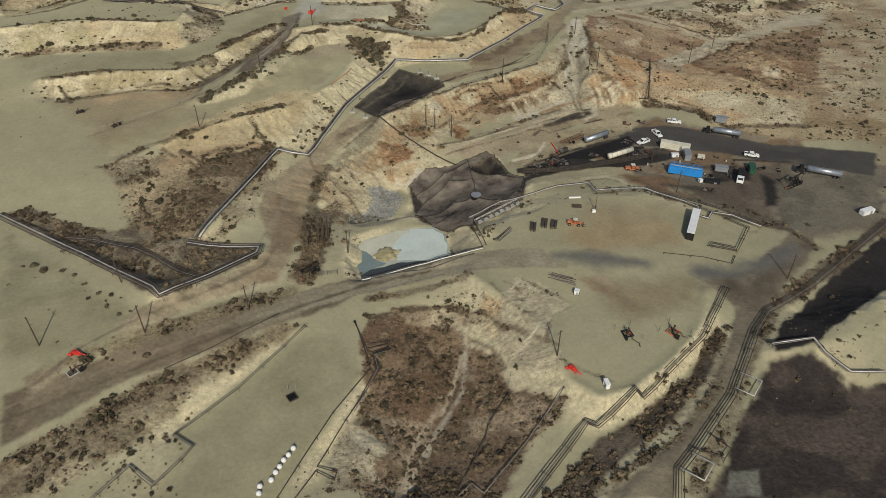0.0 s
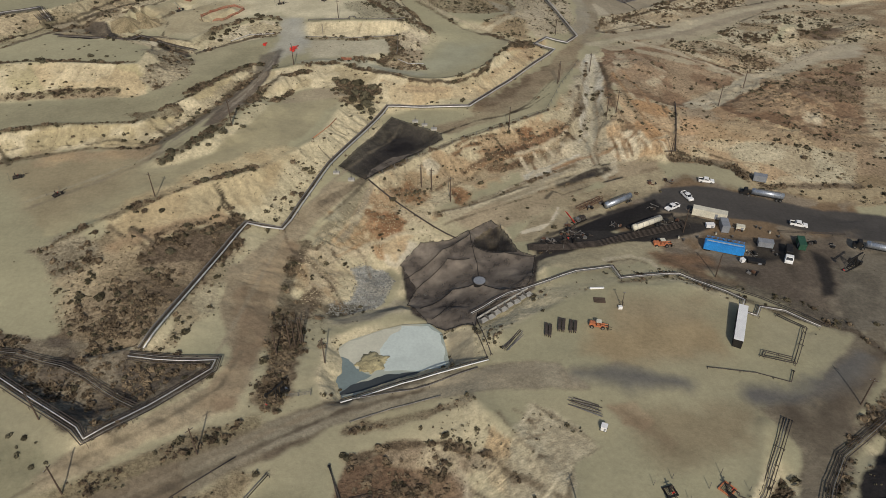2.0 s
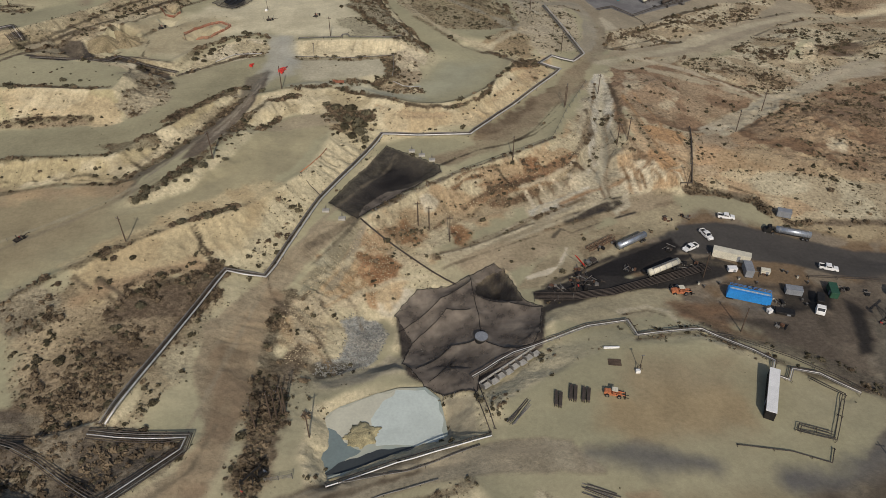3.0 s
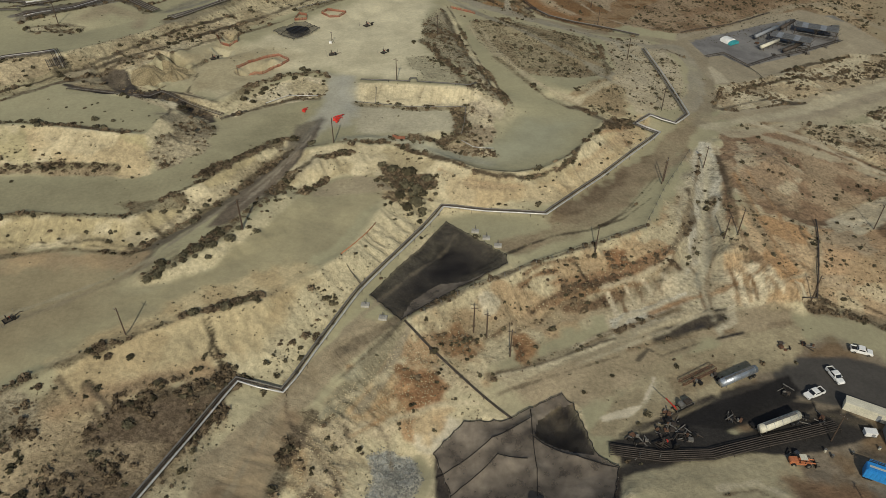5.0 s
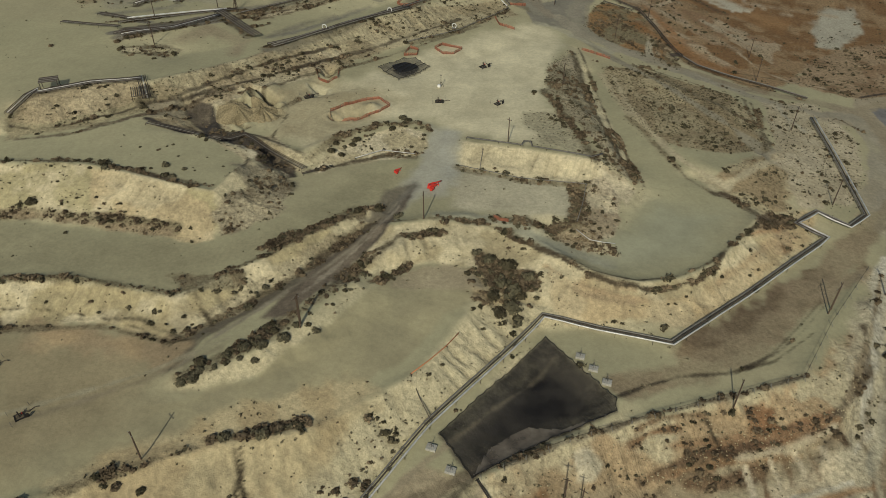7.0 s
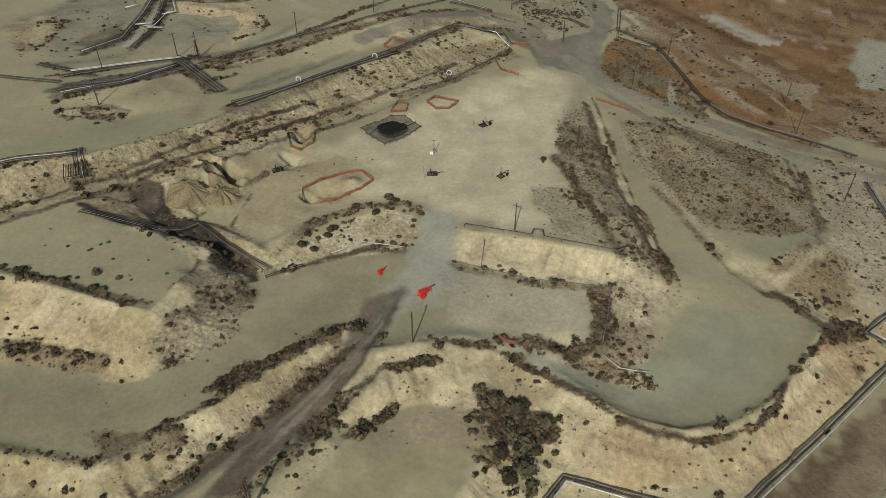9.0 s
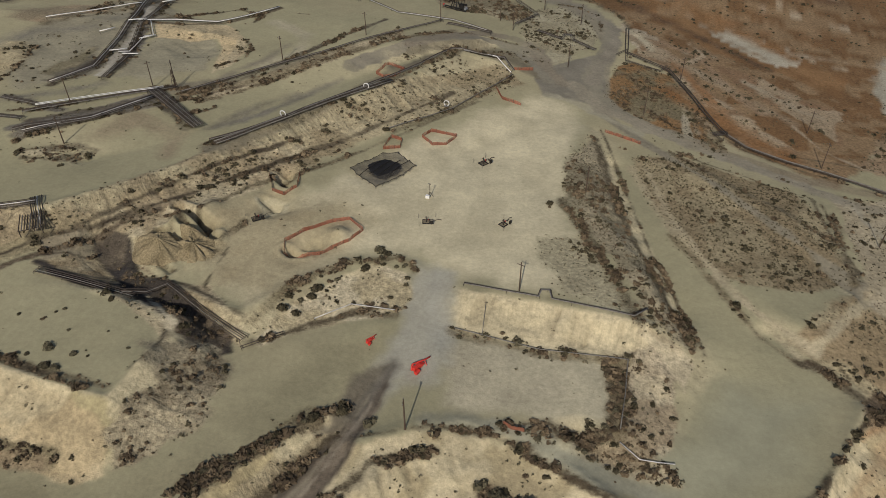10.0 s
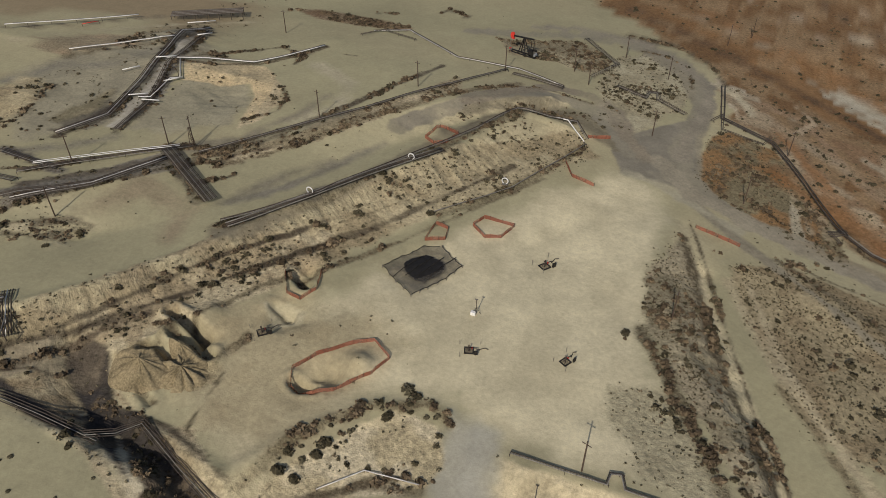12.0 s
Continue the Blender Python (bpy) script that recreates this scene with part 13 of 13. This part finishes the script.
def pipe_pile(a, b, n, label, length=7.0):
    top = thing("pipe_pile", spot(a, b), label, "pipe pile")
    rng = random.Random(int(a[0] * 10))
    for k in range(n):
        y, t = rng.uniform(-1.4, 1.4), rng.uniform(-0.3, 0.3)
        part("pipe", rods(((-length / 2 + rng.uniform(-1, 1), y - t, 0.12 + 0.1 * (k % 3)), (length / 2 + rng.uniform(-1, 1), y + t, 0.12 + 0.1 * (k % 3)), rng.uniform(0.06, 0.11)), seg=6), (PIPE_GREY, STEEL, PIPE_DARK)[k % 3], top)


pipe_pile(*[(30.9, 154.2), (37.4, 151.6)], 14, "loose pile of grey scrap pipe on the pad")
pipe_pile(*[(16.9, 171.7), (21.4, 178.0)], 10, "grey pipes laid together beside the pit", 8.0)


def gate(a, b):
    top = thing("gate", spot(a, b), "closed tube field gate across the track", "gate")
    d = math.hypot(b[0] - a[0], b[1] - a[1]) / 2
    for z in (0.3, 0.65, 1.0, 1.3):
        part("rail", rods(((-d, 0, z), (d, 0, z), 0.04), seg=6), STEEL, top)
    for x in (-d, 0, d):
        part("post", rods(((x, 0, -0.3), (x, 0, 1.6), 0.08), seg=8), STEEL, top)


gate(*[(-36.8, 157.9), (-31.1, 159.0)])


def chute_wall(a, b):
    """Row of concrete and sheet panels holding the lower rim of the net pit."""
    top = thing("retaining_wall", spot(a, b), "row of grey sheet panels retaining the pit rim", "retaining wall")
    d = math.hypot(b[0] - a[0], b[1] - a[1])
    n = int(d / 2.3)
    for k in range(n):
        x = -d / 2 + (k + 0.5) * d / n
        part("panel", box(((x, -1.0 - 0.3 * (k % 2), 0.55), (d / n * 0.86, 1.6, 0.14)), bevel=0.02), CONCRETE, top)
        part("buttress", box(((x - d / n * 0.45, -0.6, 0.6), (0.18, 1.8, 1.3)), bevel=0.02), STEEL, top)
    part("coping", box(((0, 0.4, 1.0), (d, 0.35, 0.5)), bevel=0.04), CONCRETE, top)


chute_wall(*[(10.4, 184.8), (25.2, 197.2)])


def pipe_rack(a, b, w, h, n, label, name="pipe_rack"):
    """A timber and steel rack of many pipes on tall bents."""
    top = thing(name, spot(a, b), label, "pipe rack")
    d = math.hypot(b[0] - a[0], b[1] - a[1])
    for k in range(n):
        y = -w / 2 + w * k / (n - 1)
        part("pipe", rods(((-d / 2, y, h + 0.2), (d / 2, y, h + 0.2), 0.13), seg=7), (PIPE_DARK, PIPE_GREY, PIPE_DARK)[k % 3], top)
    for x in np.linspace(-d / 2 + 0.3, d / 2 - 0.3, max(2, int(d / 4))):
        part("bent", rods(((x, -w / 2, -0.8), (x, -w / 2, h), 0.12), ((x, w / 2, -0.8), (x, w / 2, h), 0.12), ((x, -w / 2 - 0.2, h), (x, w / 2 + 0.2, h), 0.12)), PIPE_DARK, top)


pipe_rack(*[(-196.6, 326.9), (-192.0, 330.5)], 4.0, 3.0, 10, "tall dark rack of stacked pipes at the terrace edge")
pipe_rack(*[(-171.0, 342.3), (-164.7, 334.9)], 5.0, 1.0, 9, "dark deck of pipes stepping down the bank")


def separator_vessel(a, b, h, shade):
    """A horizontal vessel on braced steel legs, with a walkway and nozzles."""
    top = thing("separator_vessel", spot(a, b), "long dark grey separator vessel on steel legs", "vessel", "separator vessels")
    d = math.hypot(b[0] - a[0], b[1] - a[1]) / 2
    bm = rod(bmesh.new(), (-d, 0, h), (d, 0, h), 0.85, 18)
    for f in bm.faces:
        f.smooth = True
    part("shell", bm, shade, top)
    for x in np.linspace(-d * 0.8, d * 0.8, 4):
        part("leg", rods(((x, -1.1, -0.5), (x, -0.6, h - 0.6), 0.13), ((x, 1.1, -0.5), (x, 0.6, h - 0.6), 0.13), ((x, -1.1, 0.8), (x, 0.9, h - 1.0), 0.07)), PIPE_DARK, top)
    part("walkway", box(((0, 1.7, h + 0.4), (2 * d, 0.9, 0.08)), bevel=0), STEEL, top)
    part("nozzle", rods(((-d / 2, 0, h + 1.0), (-d / 2, 0, h + 1.8), 0.16), ((d / 3, 0, h + 1.0), (d / 3, 0, h + 1.6), 0.2)), PIPE_DARK, top)


def canopy(a, b, w, h):
    """A flat sheet roof on slender braced posts over process pipework."""
    top = thing("equipment_canopy", spot(a, b), "open grey sheet-roofed canopy over process pipework", "canopy", "canopies on the station pad")
    d = math.hypot(b[0] - a[0], b[1] - a[1])
    n = max(3, int(d / 2.5))
    for k in range(n):
        part("roof_sheet", box(((-d / 2 + (k + 0.5) * d / n, 0, h + 0.03 * (k % 2)), (d / n * 0.98, w, 0.07)), bevel=0), (STEEL, GREYBOX, STEEL)[k % 3], top)
    for y in (-w / 2 + 0.2, w / 2 - 0.2):
        part("eave_beam", rods(((-d / 2, y, h - 0.18), (d / 2, y, h - 0.18), 0.12), seg=6), PIPE_DARK, top)
        for x in np.linspace(-d / 2 + 0.3, d / 2 - 0.3, max(3, int(d / 5))):
            part("post", rods(((x, y, -0.6), (x, y, h), 0.14), seg=6), PIPE_DARK, top)
            part("brace", rods(((x - 1.4, y, h - 0.2), (x, y, h - 2.2), 0.07), ((x + 1.4, y, h - 0.2), (x, y, h - 2.2), 0.07), seg=6), PIPE_DARK, top)
    for k in range(5):
        part("header_pipe", rods(((-d / 2, -w / 3 + k * w / 6, 0.8 + 0.5 * (k % 2)), (d / 2, -w / 3 + k * w / 6, 0.8 + 0.5 * (k % 2)), 0.16), seg=7), (PIPE_DARK, PIPE_GREY, BLACK)[k % 3], top)


canopy(*[(135.6, 491.8), (154.3, 484.9)], 8.0, 5.0)
canopy(*[(119.1, 474.0), (135.9, 466.3)], 8.0, 4.6)
separator_vessel(*[(111.0, 471.1), (124.8, 486.3)], 2.6, GREYBOX)
separator_vessel(*[(111.0, 458.4), (121.6, 469.2)], 2.2, CREAM)
separator_vessel(*[(127.3, 487.2), (136.5, 499.0)], 2.8, PIPE_DARK)
separator_vessel(*[(121.8, 458.6), (132.5, 469.1)], 2.2, PIPE_DARK)
separator_vessel(*[(145.3, 490.8), (158.6, 497.8)], 2.6, STEEL)
scrap_pile((116.4, 455.2), 26)
scrap_pile((124.0, 456.6), 15)
scrap_pile((113.8, 465.0), 32)
scrap_pile((111.5, 467.0), 18)
scrap_pile((133.8, 463.5), 0)
scrap_pile((146.6, 475.3), 24)
pipeline([(82.2, 438.6), (91.3, 445.9), (100.1, 435.3), (117.8, 453.0), (136.3, 467.7), (157.1, 485.7)], FOUR, 0.8, label="bundle of dark pipes round a far pad")
pipeline([(100.1, 435.3), (103.2, 428.5), (104.5, 423.5)], ONE_DARK, 0.5, label=ONE_L)
pipeline([(74.2, 465.3), (83.7, 473.6), (101.6, 487.0), (127.5, 513.5)], TWO_DARK, 0.8, label=DARK_L)
pipeline([(97.8, 316.9), (92.9, 296.1), (89.3, 280.7), (85.0, 279.9)], [(0, 0.3, PIPE_DARK)], 0.5, label="single dark pipe down a brown hillside")


def boom_unit(a, b):
    """A small service rig: dark skid, engine, reel and a raised red boom."""
    top = thing("service_rig", spot(a, b), "dark service skid with a raised red boom", "service rig")
    part("skid", box(((0, -0.8, 0.2), (6, 0.2, 0.4)), ((0, 0.8, 0.2), (6, 0.2, 0.4)), *[((x, 0, 0.2), (0.2, 1.7, 0.3)) for x in (-2.6, -0.9, 0.9, 2.6)], bevel=0), BLACK, top)
    part("engine", box(((1.4, 0, 1.0), (1.8, 1.3, 1.2)), bevel=0.06), PIPE_DARK, top)
    part("reel", rods(((-0.6, -0.7, 1.1), (-0.6, 0.7, 1.1), 0.75), seg=16), STEEL, top)
    part("boom", rods(((-2.2, 0.3, 0.5), (-6.8, 0.3, 6.6), 0.12), ((-2.2, -0.3, 0.5), (-6.8, -0.3, 6.6), 0.12), ((-3.0, -0.3, 1.9), (-3.0, 0.3, 1.9), 0.08), ((-4.5, -0.3, 3.55), (-4.5, 0.3, 3.55), 0.08), ((-6.0, -0.3, 5.5), (-6.0, 0.3, 5.5), 0.08)), RED, top)
    part("guard_rail", rods(((-2.8, -1.0, 1.3), (2.8, -1.0, 1.3), 0.05), ((-2.8, -1.0, 0.3), (-2.8, -1.0, 1.3), 0.05), ((2.8, -1.0, 0.3), (2.8, -1.0, 1.3), 0.05)), STEEL, top)


boom_unit(*[(43.3, 234.4), (48.6, 238.3)])
wellhead(*[(35.0, 220.3), (43.5, 225.2)], "dark pump skid and pipework beside the loading bay", 1.5)
pipe_rack(*[(-252.8, 494.3), (-228.7, 509.7)], 6.0, 2.5, 12, "long dark rack of pipes by a far road")
_t = thing("tarp_cover", spot(*[(90.3, 458.6), (103.3, 469.6)]), "white and teal tarp over stacked supplies", "tarp")
part("white_tarp", profile([(-3.5, 0), (-3.2, 1.6), (-1.0, 2.2), (2.0, 1.7), (3.4, 0)], 5.0, 0.25), WHITE, _t)
part("teal_tarp", profile([(-3.4, 0), (-3.0, 1.2), (-0.5, 1.6), (2.2, 1.3), (3.0, 0)], 2.2, 0.2), TEAL, _t).location.y = -3.4


def old_derrick(p):
    top = thing("derrick_frame", spot(p), "short dark lattice frame beside pipes", "lattice frame")
    for x, y in ((-0.7, -0.7), (0.7, -0.7), (0.7, 0.7), (-0.7, 0.7)):
        part("leg", rods(((x, y, -0.3), (x * 0.2, y * 0.2, 7.0), 0.09)), WOOD, top)
    for z in (1.5, 3.0, 4.5):
        k = 0.7 * (1 - z / 8.8)
        part("brace_ring", rods(((-k, -k, z), (k, -k, z + 0.6), 0.05), ((k, -k, z), (k, k, z + 0.6), 0.05), ((k, k, z), (-k, k, z + 0.6), 0.05), ((-k, k, z), (-k, -k, z + 0.6), 0.05), seg=6), WOOD, top)


old_derrick((-176.0, 412.7))


# ---- larger shrubs, one by one ----
def shrub_kinds():
    rng = np.random.RandomState(5)
    out = []
    for k in range(8):
        v = shrub_shape(rng, 190, 0.185)
        leaf = bpy.data.meshes.new("foliage")
        leaf.from_pydata([tuple(q) for q in v], [], [(3 * i, 3 * i + 1, 3 * i + 2) for i in range(len(v) // 3)])
        leaf.materials.append((OLIVE, SAGE, DRY, SAGE)[k % 4])
        bm = bmesh.new()
        for _ in range(6):
            a = rng.uniform(0, 6.28)
            rod(bm, (0, 0, -0.1), (0.45 * math.cos(a), 0.45 * math.sin(a), 0.55), 0.05, 5, 0.02)
        stem = bpy.data.meshes.new("stems")
        bm.to_mesh(stem)
        bm.free()
        stem.materials.append(WOOD)
        out.append((leaf, stem))
    return out


KINDS = shrub_kinds()


def shrub(x, y, r, rng):
    k = rng.randint(8)
    top = thing("shrub", pose(x, y, ground(x, y) - 0.05, 0, 0, rng.uniform(0, 360)), ("dark olive desert shrub with a ragged crown", "grey-green sage shrub with a ragged crown", "dry brown desert shrub with a ragged crown", "grey-green sage shrub with a ragged crown")[k % 4], "shrub", "shrubs on the banks")
    for name, me in zip(("foliage", "stems"), KINDS[k]):
        ob = new(name, me)
        ob.parent = top
        ob.scale = (r, r, r * rng.uniform(0.7, 1.0))


ROWS_RNG = np.random.RandomState(19)


def shrub_row(pts, per, wide, size):
    rng = ROWS_RNG
    for p in resample(pts, per):
        if rng.rand() < 0.85:
            shrub(p[0] + rng.normal(0, wide) + rng.uniform(-0.5, 0.5) * per, p[1] + rng.normal(0, wide), min(2.2, 0.86 * size * math.exp(rng.normal(-0.3, 0.5))), rng)


shrub_row([(-92.1, 246.0), (-87.5, 250.7), (-83.2, 256.2), (-79.1, 262.8), (-75.0, 268.4)], 0.98, 0.8, 1.58)
shrub_row([(-71.8, 274.9), (-67.0, 287.8), (-61.2, 295.8)], 1.53, 0.8, 1.37)
shrub_row([(-77.8, 233.8), (-70.6, 239.1), (-61.3, 244.9)], 0.85, 0.6, 1.37)
shrub_row([(-42.5, 306.9), (-36.9, 304.5), (-33.2, 300.1), (-27.2, 301.8)], 1.1, 2.0, 1.68)
shrub_row([(-167.7, 280.0), (-159.4, 282.8), (-147.6, 283.7), (-137.7, 284.4), (-133.8, 288.2)], 3.41, 1.1, 1.0)
shrub_row([(-96.6, 341.0), (-91.9, 347.2), (-85.0, 357.2), (-80.0, 362.9), (-74.7, 360.3)], 3.4, 1.0, 0.95)
shrub_row([(-94.7, 286.6), (-87.0, 298.5), (-80.8, 307.9), (-74.2, 313.4)], 3.41, 1.1, 1.0)
shrub_row([(-42.0, 322.3), (-34.6, 322.7), (-26.4, 324.2), (-19.6, 328.2)], 3.41, 1.1, 1.0)
shrub_row([(-21.8, 342.8), (-20.6, 334.9), (-20.6, 327.3)], 3.41, 1.1, 1.0)
shrub_row([(-40.0, 321.4), (-26.6, 322.0), (-16.1, 319.1)], 3.41, 1.1, 1.0)
shrub_row([(-84.4, 118.5), (-79.2, 119.0), (-75.0, 120.7)], 2.48, 0.9, 1.05)
shrub_row([(-88.5, 134.4), (-81.5, 135.3), (-116.9, 151.3), (-112.6, 148.9)], 2.79, 1.5, 0.95)
shrub_row([(-43.3, 396.9), (-35.2, 381.6), (-27.2, 371.1), (-21.2, 361.4)], 3.1, 2.2, 0.95)
shrub_row([(-133.6, 255.3), (-116.7, 259.3), (-96.2, 259.6), (-92.3, 266.8), (-86.1, 279.5)], 3.41, 1.1, 1.0)
shrub_row([(-102.0, 205.0), (-98.2, 208.5), (-90.3, 219.1), (-88.1, 219.9), (-78.7, 221.3)], 4.65, 1.6, 1.16)
shrub_row([(-147.0, 317.2), (-142.0, 316.4), (-126.6, 313.1), (-130.2, 314.2), (-123.5, 312.6), (-130.9, 308.6), (-142.9, 314.2), (-133.5, 314.8), (-129.5, 318.5)], 4.65, 2.2, 0.84)
shrub_row([(-57.8, 341.4), (-46.2, 344.3), (-39.1, 344.8), (-35.5, 344.5), (-29.9, 346.4)], 3.41, 1.1, 1.0)
shrub_row([(-68.4, 230.0), (-66.8, 232.1), (-66.3, 233.7), (-66.7, 224.4)], 3.41, 1.1, 1.0)
shrub_row([(-74.0, 308.6), (-66.1, 311.6), (-62.5, 313.8)], 3.41, 1.1, 1.0)
shrub_row([(-141.4, 302.8), (-131.2, 302.5), (-149.1, 299.7), (-156.0, 298.4), (-164.9, 294.4)], 3.41, 1.1, 1.0)
shrub_row([(-42.9, 302.7), (-37.4, 295.0), (-35.2, 304.2), (-30.3, 304.2), (-24.0, 304.7), (-30.4, 298.5)], 1.27, 2.0, 1.47)
shrub_row([(-97.0, 337.0), (-96.1, 341.3), (-94.5, 344.8), (-87.8, 350.3), (-84.0, 355.1), (-83.3, 361.2), (-77.2, 358.9)], 1.87, 1.1, 1.0)
shrub_row([(-77.2, 343.7), (-75.0, 346.2), (-71.5, 346.2)], 3.41, 1.1, 1.0)
shrub_row([(-77.2, 212.9), (-71.0, 214.6), (-64.6, 218.2), (-58.3, 222.5)], 3.41, 1.1, 1.0)
shrub_row([(-201.8, 409.1), (-200.8, 417.3), (-203.8, 428.1), (-207.1, 439.8)], 3.41, 1.1, 1.0)
shrub_row([(-184.5, 478.8), (-181.6, 483.5), (-185.2, 472.6)], 3.41, 1.1, 1.0)
# the largest bushes, grown together on the banks
for k, p in enumerate([(-27.5, 302.2), (-28.9, 295.6), (-33.8, 302.1), (-39.1, 308.1), (-42.3, 308.8), (-33.6, 307.7), (-34.6, 296.6), (-26.9, 292.2), (-39.3, 304.5), (-30.5, 299.6), (-31.6, 292.4), (-27.1, 306.0)]):
    shrub(*p, 1.7 + 0.5 * (k * 7 % 4), ROWS_RNG)
for k, p in enumerate([(-81.8, 254.3), (-78.7, 254.9), (-85.3, 254.0), (-79.2, 259.1), (-85.9, 250.4), (-89.1, 247.3), (-91.1, 245.1), (-75.6, 262.5), (-72.1, 268.4), (-69.8, 267.9)]):
    shrub(*p, 1.0 + 0.35 * (k * 5 % 4), ROWS_RNG)
for k, p in enumerate([(-95.0, 340.5), (-98.1, 340.6), (-93.2, 342.5), (-84.1, 362.8), (-75.8, 359.0), (-79.0, 344.8), (-94.5, 336.6), (-90.3, 185.6), (-91.5, 177.4), (-85.8, 189.5), (-81.1, 197.1), (-77.4, 205.2), (-93.2, 172.7), (-83.5, 176.3), (-80.0, 184.6), (-85.2, 167.7)]):
    shrub(*p, 0.95 + 0.3 * (k * 5 % 4), ROWS_RNG)
